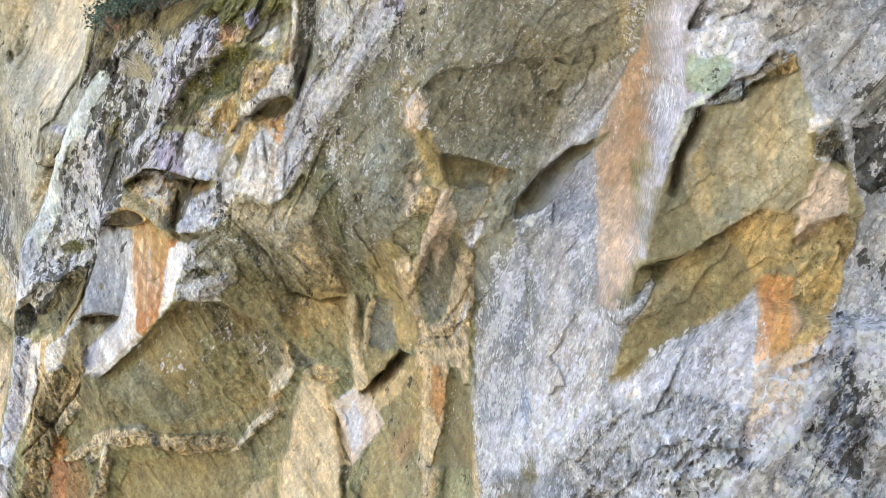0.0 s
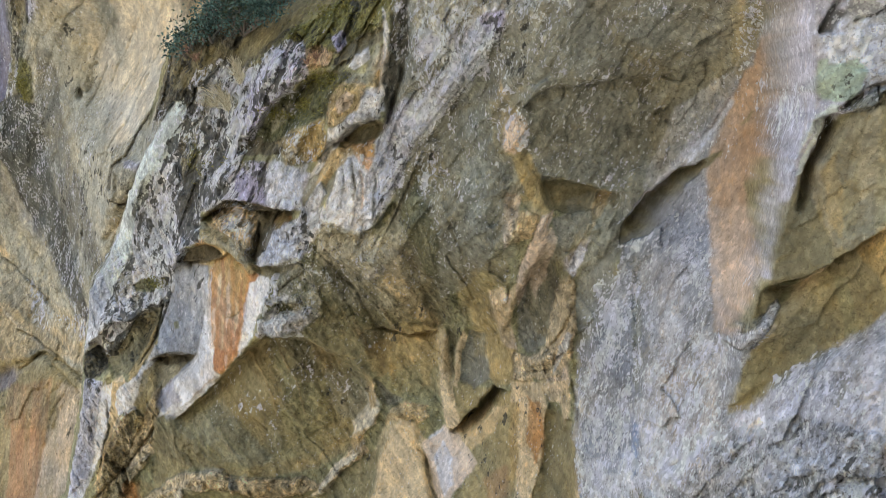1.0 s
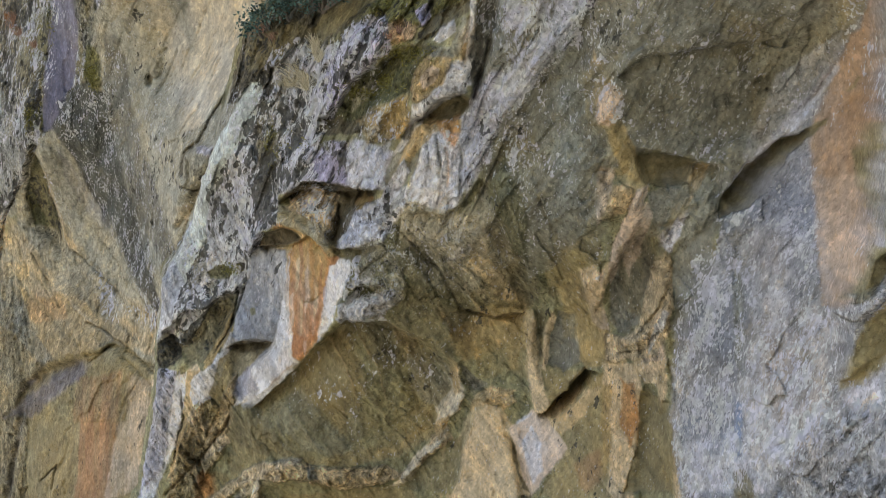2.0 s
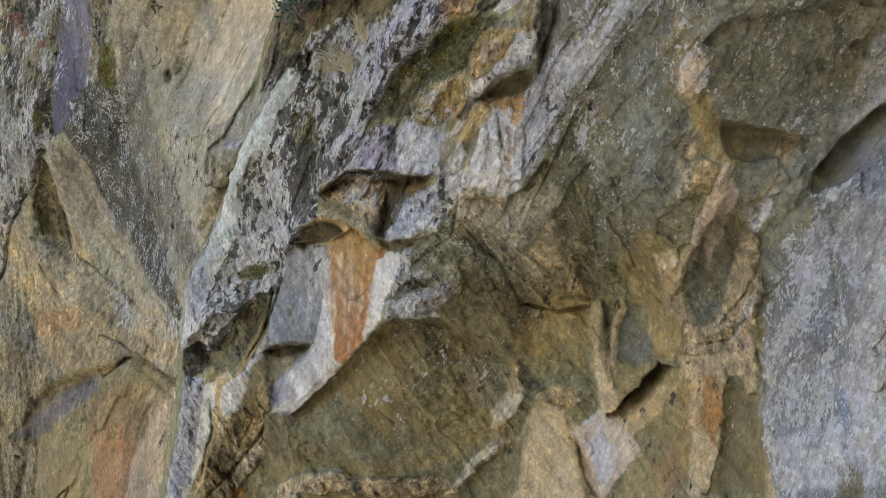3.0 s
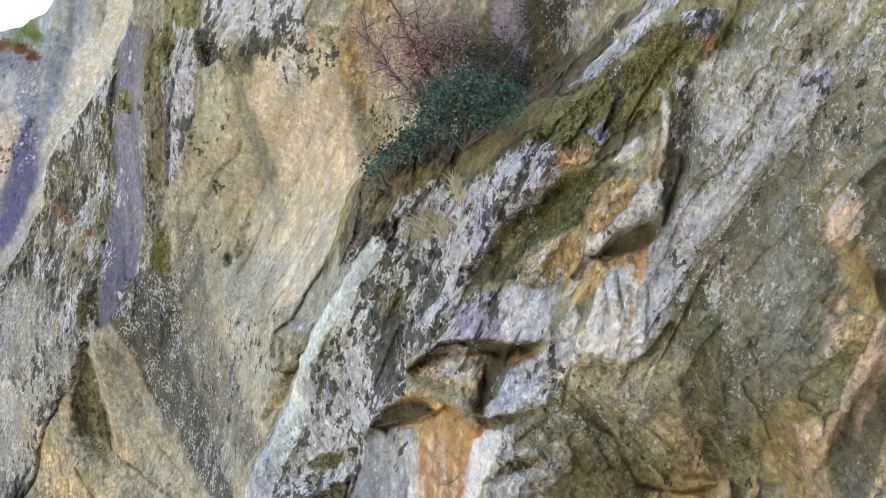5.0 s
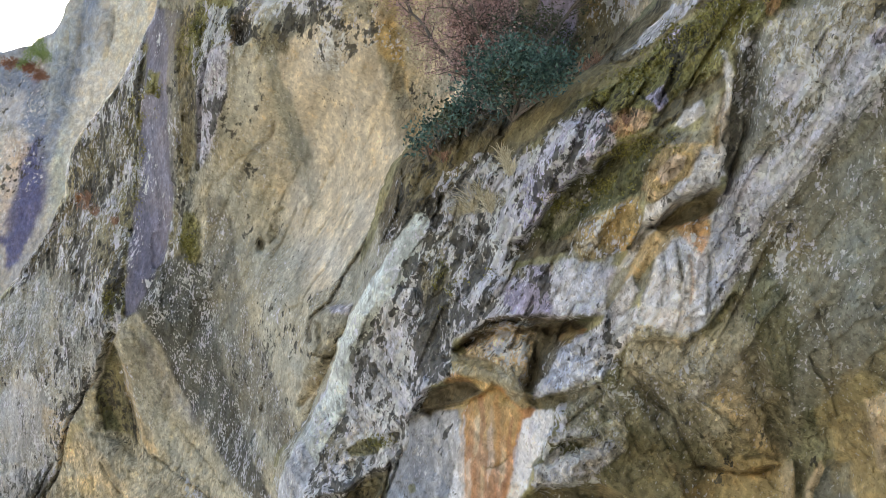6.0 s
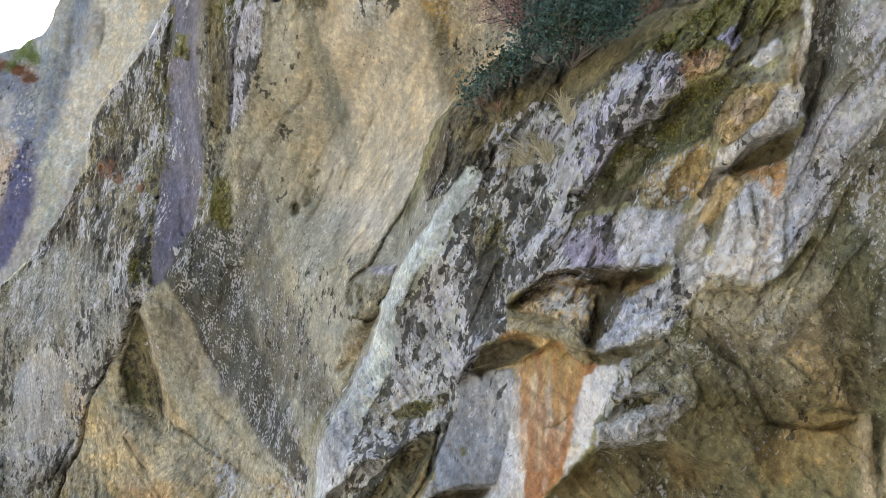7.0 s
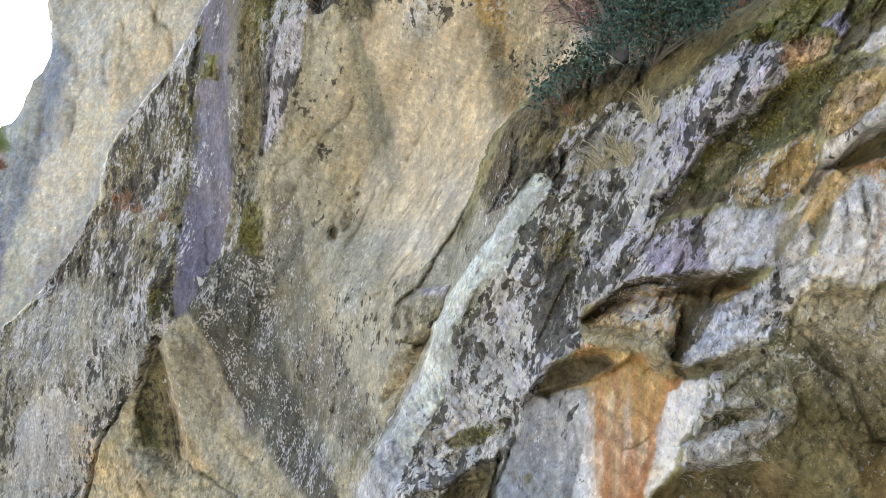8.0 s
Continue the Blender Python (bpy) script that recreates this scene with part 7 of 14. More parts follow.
crag.patch([(-1.75, -6.39), (-1.6, -6.37), (-1.62, -7.16), (-1.73, -7.07)], "olive", 0.8, 0.03, push=0.15)
crag.patch([(-1.53, -7.17), (-1.45, -6.46), (-1.32, -6.19), (-1.03, -6.15), (-0.97, -6.93), (-1.14, -7.26), (-1.4, -7.26)], "slate", 0.9, 0.03, push=0.25, edge=0.1, rough=0.5)
crag.patch([(-0.98, -6.05), (-0.58, -6.15), (-0.43, -6.44), (-0.43, -6.94), (-0.83, -7.14), (-0.97, -6.93)], "ochre", 0.7, 0.04, rough=0.5)
crag.patch([(-1.61, -7.22), (-1.14, -7.27), (-0.78, -7.11), (-1.03, -7.48), (-1.45, -7.89), (-1.61, -7.6)], "brown", 0.9, 0.04, rough=0.4)
# Deep slot: near-black tint adds painted shade to the gap.
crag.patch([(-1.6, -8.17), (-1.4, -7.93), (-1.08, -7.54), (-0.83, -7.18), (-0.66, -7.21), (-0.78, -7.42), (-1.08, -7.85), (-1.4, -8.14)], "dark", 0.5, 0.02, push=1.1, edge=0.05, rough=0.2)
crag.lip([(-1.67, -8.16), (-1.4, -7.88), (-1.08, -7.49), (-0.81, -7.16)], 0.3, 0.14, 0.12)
crag.patch([(-1.53, -8.18), (-1.03, -7.87), (-0.73, -7.43), (-0.56, -7.47), (-0.81, -8.01), (-1.4, -8.51), (-1.45, -8.36)], "tan", 0.9, 0.03, push=-0.1, rough=0.4)
crag.patch([(-1.51, -8.21), (-1.03, -7.9), (-0.83, -8), (-1.4, -8.49)], "ochre", 0.6, 0.05)
crag.patch([(-0.78, -7.42), (-0.43, -7.02), (-0.43, -7.66), (-0.83, -8.05)], "ochre", 0.7, 0.05, rough=0.4)
crag.patch([(-1.4, -8.53), (-0.83, -8.03), (-0.43, -7.66), (-0.47, -8.43), (-0.4, -10.15), (-1.88, -10.65), (-1.17, -8.78)], "brown", 0.97, 0.03, rough=0.4, part="rock_fin", label="brown rock fin")
crag.patch([(-0.83, -8.53), (-0.47, -8.33), (-0.44, -8.88), (-0.74, -9.07)], "ochre", 0.55, 0.06)
crag.rib([(-1.4, -8.53), (-1.14, -8.91), (-0.85, -10.31)], 0.03, 0.04, "stone", 0.4)
crag.patch([(-0.53, -6.97), (-0.48, -6.61), (-0.33, -6.51), (-0.12, -6.9), (0.07, -6.69), (0.11, -7.27), (0.15, -7.83), (0.01, -8.25), (-0.05, -8.83), (-0.17, -10.06), (-0.42, -10.16), (-0.44, -8.79), (-0.51, -8.25), (-0.45, -7.64), (-0.48, -7.24)], "tan", 0.97, 0.025, push=-0.12, edge=0.06, rough=0.8, part="rock_pillar", label="tan pillar with an orange stain")
crag.patch([(0.05, -6.84), (0.14, -6.28), (0.29, -5.92), (0.52, -5.76), (0.43, -6.31), (0.43, -6.79), (0.23, -7.07)], "pink", 0.9, 0.03, push=-0.12, rough=1)
crag.patch([(-0.14, -7.25), (0.01, -7.3), (0.11, -7.48), (0, -8.09), (-0.15, -8.24), (-0.24, -7.89), (-0.08, -7.63)], "orange", 0.95, 0.03, rough=0.4)
crag.patch([(-0.4, -7.04), (-0.14, -6.9), (-0.18, -7.28), (-0.38, -7.34)], "ochre", 0.8, 0.03)
crag.patch([(0.32, -7), (0.47, -7.05), (0.42, -7.51), (0.34, -7.29)], "tan", 0.9, 0.025, push=-0.1)
crag.patch([(0.06, -8.26), (0.14, -7.45), (0.23, -7.13), (0.36, -7.58), (0.51, -7.52), (0.53, -8.49), (0.57, -9.74), (-0.05, -10.02)], "olive", 0.97, 0.025, push=0.25, edge=0.08, rough=0.4)
crag.patch([(0.52, -7.7), (0.61, -7.09), (0.69, -6.97), (0.6, -7.83), (0.64, -8.43), (0.7, -9.68), (0.58, -9.74), (0.52, -8.33)], "cream", 0.85, 0.025, push=-0.08)
crag.patch([(-3.45, -11.16), (-3.25, -9.57), (-3.07, -8.96), (-2.89, -8.36), (-2.61, -8.04), (-2.38, -8.22), (-2.3, -8.48), (-2.15, -8.76), (-1.99, -10.68)], "cream", 0.97, 0.025, push=-0.22, tilt=(0.12,0), edge=0.06, rough=0.35, pale=0, part="rock_fin", label="cream pointed rock fin")
crag.patch([(-3.3, -11.11), (-3.01, -9.06), (-2.66, -8.21), (-2.67, -8.98), (-3, -11.02)], "tan", 0.35, 0.06, streaks=0.3)
crag.patch([(-2.27, -8.62), (-2.1, -8.75), (-1.93, -9.12), (-1.81, -9.39), (-1.99, -10.68), (-2.05, -9.35), (-2.16, -8.97)], "soil_and_shade", 0.85, 0.02, push=0.25, edge=0.05)
crag.patch([(-2.27, -8.53), (-1.99, -8.31), (-1.78, -8.1), (-1.65, -8.19), (-1.5, -8.41), (-1.17, -8.77), (-1.83, -9.51), (-1.93, -9.12), (-2.15, -8.71)], "pink", 0.97, 0.025, push=-0.1, tilt=(0.15,0), edge=0.06, rough=0.4, part="rock_fin", label="pink and white rock fin")
crag.patch([(-1.91, -8.26), (-1.68, -8.19), (-1.54, -8.72), (-1.6, -9.05), (-1.78, -8.78)], "lavender", 0.8, 0.04, streaks=0.2)
crag.patch([(-2.38, -8.18), (-2.16, -8.05), (-1.82, -8.12), (-2.26, -8.53), (-2.32, -8.37)], "olive", 0.85, 0.03, push=0.08)
crag.patch([(-2.89, -8.15), (-2.55, -7.74), (-2.19, -7.81), (-2.08, -7.96), (-2.33, -8.18), (-2.38, -8.07), (-2.66, -8.05), (-2.83, -8.23)], "tan", 0.95, 0.025, push=-0.15, rough=1)
crag.patch([(-3.96, -11.32), (-3.86, -9.62), (-3.54, -9.07), (-3.18, -8.64), (-3.13, -9.09), (-3.43, -9.95), (-3.53, -11.19)], "olive", 0.85, 0.04, rough=0.5)
crag.patch([(-7.59, -8.74), (-6.45, -7.68), (-5.78, -6.99), (-5.45, -6.68), (-4.55, -6.67), (-3.88, -6.99), (-3.25, -7.46), (-3.17, -7.93), (-3.4, -8.34), (-3.71, -8.68), (-3.6, -8.91), (-3.97, -9.15), (-4.47, -9.53), (-4.97, -9.66), (-5.46, -9.83), (-6.2, -9.88), (-6.96, -9.77), (-7.47, -9.34)], "brown", 0.97, 0.03, push=0.4, tilt=(0.0,0.25), edge=0.1, pale=0.03, black=0, rough=0.6, part="overhang_slab", label="dark brown underside of an overhanging slab")
crag.patch([(-7.45, -8.69), (-6.72, -8.17), (-6.09, -8.6), (-5.42, -9.48), (-6.44, -9.76), (-7.07, -9.5)], "olive", 0.75, 0.06, streaks=0.25)
crag.patch([(-6.05, -7.26), (-5.66, -7.19), (-5.31, -7.89), (-5.6, -8.58), (-6.11, -8.56), (-6.73, -8.29)], "brown", 0.7, 0.05, rough=0.4, push=-0.08, edge=0.06)
crag.patch([(-5.52, -6.81), (-4.55, -6.72), (-3.66, -7.25), (-3.46, -7.96), (-4.42, -8.58), (-5.11, -8.12)], "olive", 0.5, 0.12, pale=0.12, rough=0.9)
crag.patch([(-4.94, -9.17), (-4.19, -8.68), (-3.84, -8.81), (-4.34, -9.35), (-4.96, -9.6)], "ochre", 0.5, 0.08)
crag.rib([(-7, -8.58), (-6.51, -9.02), (-6.11, -9.52)], 0.03, 0.05, "stone", 0.4)
crag.rib([(-7.29, -8.76), (-6.8, -9.45)], 0.03, 0.05, "stone", 0.3)
crag.lip([(-7.69, -8.84), (-6.99, -8.21), (-6.45, -7.65), (-5.75, -6.96), (-5.44, -6.65)], 0.45, 0.35, 0.05)
crag.lip([(-5.44, -6.65), (-4.55, -6.64), (-3.77, -7.03)], 0.2, 0.3, 0.03)
crag.patch([(-3.29, -7.23), (-3.15, -7.45), (-3.2, -7.93), (-3.08, -7.98), (-3.17, -8.31), (-3.53, -8.65), (-3.66, -8.67), (-3.59, -8.4), (-3.28, -7.94), (-3.25, -7.58)], "cream", 0.95, 0.025, push=-0.12, edge=0.05)
crag.patch([(-3.74, -8.95), (-3.41, -8.77), (-3.29, -8.91), (-3.7, -9.25), (-3.95, -9.42), (-4.21, -9.96), (-4.51, -10.09), (-4.29, -9.72), (-3.91, -9.21)], "cream", 0.92, 0.025, push=-0.12, edge=0.05, rough=1)
crag.patch([(-3.16, -7.36), (-2.64, -7.82), (-2.89, -7.93), (-3.11, -7.8)], "dark", 0.6, 0.03, push=0.2, edge=0.06)
crag.patch([(-8.29, -12.39), (-7.62, -10.35), (-7.31, -9.97), (-6.83, -9.78), (-6.45, -9.99), (-5.96, -10), (-5.64, -9.84), (-5.28, -9.91), (-4.91, -9.74), (-4.71, -10.06), (-5.47, -10.22), (-6.21, -10.22), (-6.86, -10.23), (-7.4, -10.53), (-7.77, -12.24)], "cream", 0.92, 0.03, push=-0.2, edge=0.07, rough=1.8)
crag.patch([(-7.18, -10.05), (-6.76, -9.82), (-6.71, -10), (-7.12, -10.2)], "orange", 0.45, 0.03)
crag.patch([(-7.65, -12.21), (-6.86, -10.27), (-5.97, -10.25), (-4.98, -10.22), (-4.23, -10.04), (-3.84, -11.28)], "brown", 0.95, 0.03, push=0.12, rough=0.5)
crag.patch([(-8.33, -9.95), (-7.95, -9.05), (-7.43, -9.22), (-7.19, -9.65), (-7.67, -10.4), (-8.31, -10.62)], "brown", 0.85, 0.04, rough=0.6)
crag.patch([(-10.27, -12.97), (-9.87, -10.31), (-9.11, -9.04), (-8.41, -8.59), (-8.08, -9.06), (-8.38, -9.93), (-9.07, -10.79), (-9.69, -12.8)], "tan", 0.85, 0.05, rough=2.2)
crag.crack([(-10.14, -11.37), (-9.41, -10.64), (-8.67, -9.77), (-8.22, -9.09)], 0.04, 0.2, "soil_and_shade", 0.5)
crag.patch([(-9.86, -10.17), (-9.25, -9.75), (-9.05, -10.11), (-9.75, -10.97)], "brown", 0.6, 0.05)
crag.patch([(-9.42, -12.72), (-9.26, -10.84), (-9, -10.48), (-8.74, -10.57), (-8.88, -12.56)], "rust", 0.75, 0.04)
crag.patch([(-8.95, -9.02), (-8.67, -8.41), (-8.21, -7.59), (-7.96, -7.48), (-7.09, -7.33), (-7.33, -7.67), (-7.68, -7.87), (-7.91, -8.38), (-8.26, -9.12), (-8.82, -9.4)], "brown", 0.9, 0.035, push=0.12)
crag.patch([(-7.91, -8.4), (-7.75, -7.92), (-7.23, -7.51), (-7.31, -7.81), (-7.66, -8.33)], "orange", 0.6, 0.03)
crag.lip([(-8.25, -7.62), (-7.69, -7.46), (-7.01, -7.27)], 0.3, 0.15, 0.06)
# Hollow under the lip: dark green tint stands for its shade.
crag.patch([(-10.07, -7.7), (-9.64, -7.29), (-9.34, -7.05), (-8.26, -6.85), (-8.42, -7.39), (-8.71, -7.95), (-9.05, -8.14), (-9.38, -8.08), (-9.71, -8.14)], "moss_and_shade", 0.92, 0.03, push=0.4, edge=0.08, rough=0.8)
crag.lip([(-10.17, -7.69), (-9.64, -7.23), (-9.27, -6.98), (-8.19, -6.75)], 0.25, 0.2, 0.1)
crag.patch([(-8.83, -8.09), (-8.59, -7.54), (-8.22, -7.06), (-8.12, -7.18), (-8.49, -7.78), (-8.69, -8.13)], "ochre", 0.9, 0.02, push=-0.06)
crag.patch([(-8.84, -8.6), (-8.58, -7.9), (-8.21, -7.27), (-8.04, -7.35), (-8.25, -7.86), (-8.66, -8.56)], "white", 0.8, 0.025)
crag.patch([(-10.82, -13.13), (-10.44, -10.17), (-10.22, -8.89), (-10.08, -8.29), (-9.77, -8.39), (-9.87, -9.24), (-10.14, -10.41), (-10.58, -13.06)], "slate", 0.9, 0.025, streaks=0.2, pale=0.3)
crag.patch([(-11.23, -13.25), (-10.77, -10.8), (-10.51, -10.88), (-10.81, -13.12)], "lavender", 0.9, 0.03)
crag.patch([(-10.03, -10.24), (-9.87, -9.35), (-9.7, -8.64), (-9.51, -8.31), (-9.42, -8.71), (-9.76, -10.18)], "white", 0.92, 0.02, rough=0.6)
crag.patch([(-9.59, -9.31), (-9.3, -8.29), (-9.13, -8.1), (-8.87, -8.2), (-8.99, -8.77), (-9.29, -9.24)], "cream", 0.85, 0.025)
crag.patch([(-9.27, -9.03), (-8.9, -8.33), (-8.86, -8.74), (-9.1, -8.99)], "white", 0.9, 0.02)
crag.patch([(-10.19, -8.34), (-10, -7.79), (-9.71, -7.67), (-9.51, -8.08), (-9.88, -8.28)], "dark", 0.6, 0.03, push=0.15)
crag.patch([(-8.2, -7.83), (-7.98, -5.92), (-7.67, -5.48), (-6.64, -5.33), (-5.77, -5.2), (-5.3, -5.34), (-5.41, -5.96), (-5.95, -7.01), (-6.45, -7.65), (-7.63, -8.8), (-7.88, -8.75)], "pale_grey", 0.97, 0.025, pale=0.08, push=0.15, edge=0.06, rough=0.35, part="streaked_panel", label="white and orange water-streaked rock panel")
crag.patch([(-8.13, -7.53), (-7.99, -6.86), (-7.98, -5.92), (-7.66, -5.5), (-6.71, -5.6), (-6.78, -6.65), (-7.05, -7.3)], "grey", 0.7, 0.035, pale=0.25, rough=0.5)
crag.patch([(-7.05, -5.75), (-6.65, -5.57), (-6.67, -6.63), (-6.61, -7.56), (-6.45, -7.65), (-7.63, -8.8), (-7.88, -8.75), (-7.4, -8.04), (-7.01, -7.41), (-6.84, -6.66)], "white", 0.95, 0.03, pale=0, rough=0.3, streaks=0.1)
crag.patch([(-5.61, -5.41), (-5.28, -5.34), (-5.4, -5.96), (-5.68, -6.5), (-5.97, -7.04), (-5.86, -6.5)], "white", 0.97, 0.025, rough=0.3, streaks=0.08)
crag.patch([(-6.68, -5.57), (-6.38, -5.27), (-5.81, -5.21), (-5.55, -5.4), (-5.74, -5.77), (-5.81, -6.49), (-6.04, -7.14), (-6.45, -7.63), (-6.64, -7.56), (-6.67, -6.63)], "orange", 0.95, 0.025, rough=0.35, pale=0, streaks=0.08)
crag.patch([(-6.6, -5.38), (-5.77, -5.2), (-5.83, -5.79), (-6.55, -6.02)], "ochre", 0.75, 0.05, streaks=0.2)
crag.patch([(-5.9, -5.31), (-5.55, -5.38), (-5.64, -5.67), (-5.86, -5.82)], "rust", 0.45, 0.03)
crag.patch([(-6.66, -6.16), (-6.3, -6.1), (-6.42, -7.55), (-6.64, -7.58)], "rust", 0.5, 0.03, streaks=0.2)
crag.patch([(-6.28, -5.62), (-6.09, -5.59), (-6.17, -7.02), (-6.3, -7.16)], "cream", 0.6, 0.025, streaks=0.5)
crag.patch([(-5.99, -5.81), (-5.89, -6.03), (-5.97, -6.87), (-6.08, -7)], "white", 0.5, 0.02, streaks=0.5)
crag.patch([(-7.9, -6.43), (-7.71, -6.37), (-7.74, -6.47), (-7.87, -6.52)], "moss", 0.7, 0.015)
crag.patch([(-7.62, -5.4), (-7.41, -4.97), (-7.02, -4.64), (-6.58, -4.61), (-5.93, -4.88), (-5.65, -5.18), (-5.96, -5.14), (-6.37, -4.89), (-6.95, -4.9)], "olive", 0.92, 0.025, push=-0.3, edge=0.05, rough=1.2, part="rock_hood", label="arched rock hood over the orange streak")
crag.patch([(-7.55, -5.18), (-7.33, -4.9), (-6.94, -4.64), (-6.58, -4.64), (-6.8, -4.82), (-7.26, -4.97)], "stone", 0.85, 0.03, pale=0.3)
# Dark band under the hood: its shade is laid into the tint.
crag.patch([(-7.72, -5.44), (-7.26, -5.14), (-6.73, -4.9), (-6.34, -4.94), (-6.49, -5.2), (-7.19, -5.33)], "soil_and_shade", 0.85, 0.02, push=0.1, edge=0.05, rough=0.7)
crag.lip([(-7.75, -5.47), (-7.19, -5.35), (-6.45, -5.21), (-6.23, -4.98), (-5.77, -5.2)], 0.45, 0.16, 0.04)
crag.patch([(-7.15, -5.44), (-6.37, -4.94), (-6, -5), (-5.74, -5.22), (-6.39, -5.43)], "ochre", 0.85, 0.03)
crag.patch([(-6.82, -4.53), (-6.36, -4.22), (-5.78, -4.11), (-5.52, -4.38), (-5.53, -4.72), (-5.7, -5.16), (-5.96, -4.88), (-6.51, -4.75)], "cream", 0.9, 0.03, rough=2, push=0.1, part="rock_ledge", label="broken cream rock under a ledge")
crag.patch([(-6.58, -4.62), (-6.22, -4.35), (-5.95, -4.43), (-6.16, -4.7)], "white", 0.7, 0.025)
crag.patch([(-5.88, -4.14), (-5.48, -4.28), (-5.53, -4.6), (-5.7, -4.31)], "brown", 0.7, 0.02)
crag.patch([(-6.89, -4.4), (-6.64, -4.19), (-6.19, -4.05), (-5.92, -4.13), (-6.36, -4.26), (-6.64, -4.42)], "moss_and_shade", 0.9, 0.025, push=0.2, edge=0.05)
crag.patch([(-5.38, -4.1), (-4.65, -3.96), (-4.79, -4.15), (-5.17, -4.41), (-5.42, -4.61), (-5.55, -4.38), (-5.35, -4.25)], "moss_and_shade", 0.85, 0.025, push=0.2, edge=0.05)
# Cleft beside the broken rock, painted near black for its shadow.
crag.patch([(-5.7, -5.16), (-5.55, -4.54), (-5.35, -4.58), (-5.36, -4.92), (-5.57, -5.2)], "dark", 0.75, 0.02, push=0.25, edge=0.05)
crag.patch([(-5.57, -5.2), (-5.36, -4.9), (-5.15, -4.78), (-5.2, -5.17)], "lavender", 0.9, 0.02)
crag.patch([(-5.13, -4.41), (-4.92, -4.21), (-4.77, -4.13), (-4.97, -4.43)], "orange", 0.9, 0.02)
crag.lip([(-6.94, -4.43), (-6.57, -4.16), (-6.15, -4.05), (-5.41, -4.06), (-4.61, -3.95)], 0.5, 0.2, 0.2)
crag.patch([(-6.9, -4.22), (-6.64, -3.59), (-5.14, -3.3), (-4.39, -3.17), (-4.17, -3.39), (-4.53, -3.95), (-5.41, -4.04), (-6.22, -4.07)], "lavender", 0.92, 0.04, pale=0.35, black=0.12, rough=0.6, part="rock_ledge", label="lavender lichened ledge face")
crag.patch([(-6.22, -4.06), (-6.08, -3.54), (-5.27, -3.42), (-5.28, -3.97)], "purple", 0.6, 0.06, black=0.35, pale=0.3)
crag.patch([(-5.25, -3.47), (-4.59, -3.31), (-4.55, -3.85), (-5.16, -3.95)], "white", 0.6, 0.05, pale=0.4)
crag.patch([(-5.19, -5.15), (-5.11, -4.67), (-4.67, -4.18), (-3.98, -3.81), (-3.64, -3.85), (-4.1, -4.3), (-4.46, -4.72), (-4.82, -5.09)], "white", 0.92, 0.035, pale=0.35, rough=1)
crag.patch([(-4.62, -4.34), (-4.31, -3.72), (-3.91, -3.17), (-3.85, -3.38), (-4.15, -3.93), (-4.44, -4.27)], "slate", 0.85, 0.035, push=0.22, edge=0.08, black=0.2)
crag.patch([(-4.04, -4.14), (-3.8, -3.16), (-3.62, -2.74), (-2.77, -2.46), (-2.73, -3.33), (-3.05, -3.98), (-3.31, -4.35), (-3.76, -4.23)], "white", 0.9, 0.04, pale=0.1, streaks=0.35, rough=0.8)
crag.patch([(-3.36, -3.2), (-3.14, -2.83), (-3.01, -3.55), (-3.16, -3.82)], "salmon", 0.55, 0.04, streaks=0.4)
crag.lip([(-4.1, -4.29), (-3.33, -4.36), (-2.98, -4), (-2.73, -3.65)], 0.3, 0.25, 0.06)
crag.patch([(-4.16, -2.88), (-3.94, -2.56), (-3.72, -2.26), (-3.43, -2.05), (-3.22, -1.6), (-2.85, -1.56), (-2.85, -1.96), (-3.06, -2.11), (-3.43, -2.23), (-3.72, -2.58), (-3.94, -2.66)], "white", 0.85, 0.035, pale=0.1, rough=0.8, push=-0.08, part="rock_ledge", label="white rock ledge")
crag.patch([(-3.96, -2.01), (-3.72, -1.62), (-3.43, -1.42), (-3.18, -1.53), (-3.43, -1.83), (-3.73, -2.12)], "tan", 0.9, 0.03, rough=1)
crag.patch([(-3.8, -1.77), (-3.58, -1.56), (-3.29, -1.52), (-3.51, -1.81)], "ochre", 0.6, 0.04)
# Underside of the white ledge's lip: brown tint paints its shadow.
crag.patch([(-3.81, -2.63), (-3.43, -2.29), (-3.07, -2.13), (-2.88, -2.26), (-2.98, -2.5), (-3.28, -2.6), (-3.65, -2.68)], "brown", 0.95, 0.025, push=0.25, edge=0.07, rough=0.5)
crag.lip([(-3.87, -2.65), (-3.47, -2.29), (-3.11, -2.13), (-2.84, -2.25)], 0.4, 0.18, 0.12)
crag.patch([(-3.5, -2.7), (-3.05, -2.52), (-3.05, -2.8), (-3.21, -2.88), (-3.39, -2.78)], "orange", 0.75, 0.03)
crag.patch([(-4.09, -2.99), (-3.72, -2.7), (-3.5, -2.68), (-3.65, -2.99), (-3.94, -3.16)], "ochre", 0.65, 0.04, push=0.05)
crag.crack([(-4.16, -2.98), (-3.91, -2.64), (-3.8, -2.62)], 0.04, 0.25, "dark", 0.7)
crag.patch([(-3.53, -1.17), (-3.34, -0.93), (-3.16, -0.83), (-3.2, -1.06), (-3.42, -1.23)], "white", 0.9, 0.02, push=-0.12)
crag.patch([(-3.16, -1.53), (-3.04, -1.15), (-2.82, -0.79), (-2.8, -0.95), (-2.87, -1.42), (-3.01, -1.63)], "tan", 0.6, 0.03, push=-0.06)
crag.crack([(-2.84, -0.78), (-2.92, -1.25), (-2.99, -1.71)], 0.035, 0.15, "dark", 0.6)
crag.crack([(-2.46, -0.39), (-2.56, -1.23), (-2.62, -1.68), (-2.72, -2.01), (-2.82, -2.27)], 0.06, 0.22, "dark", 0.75)
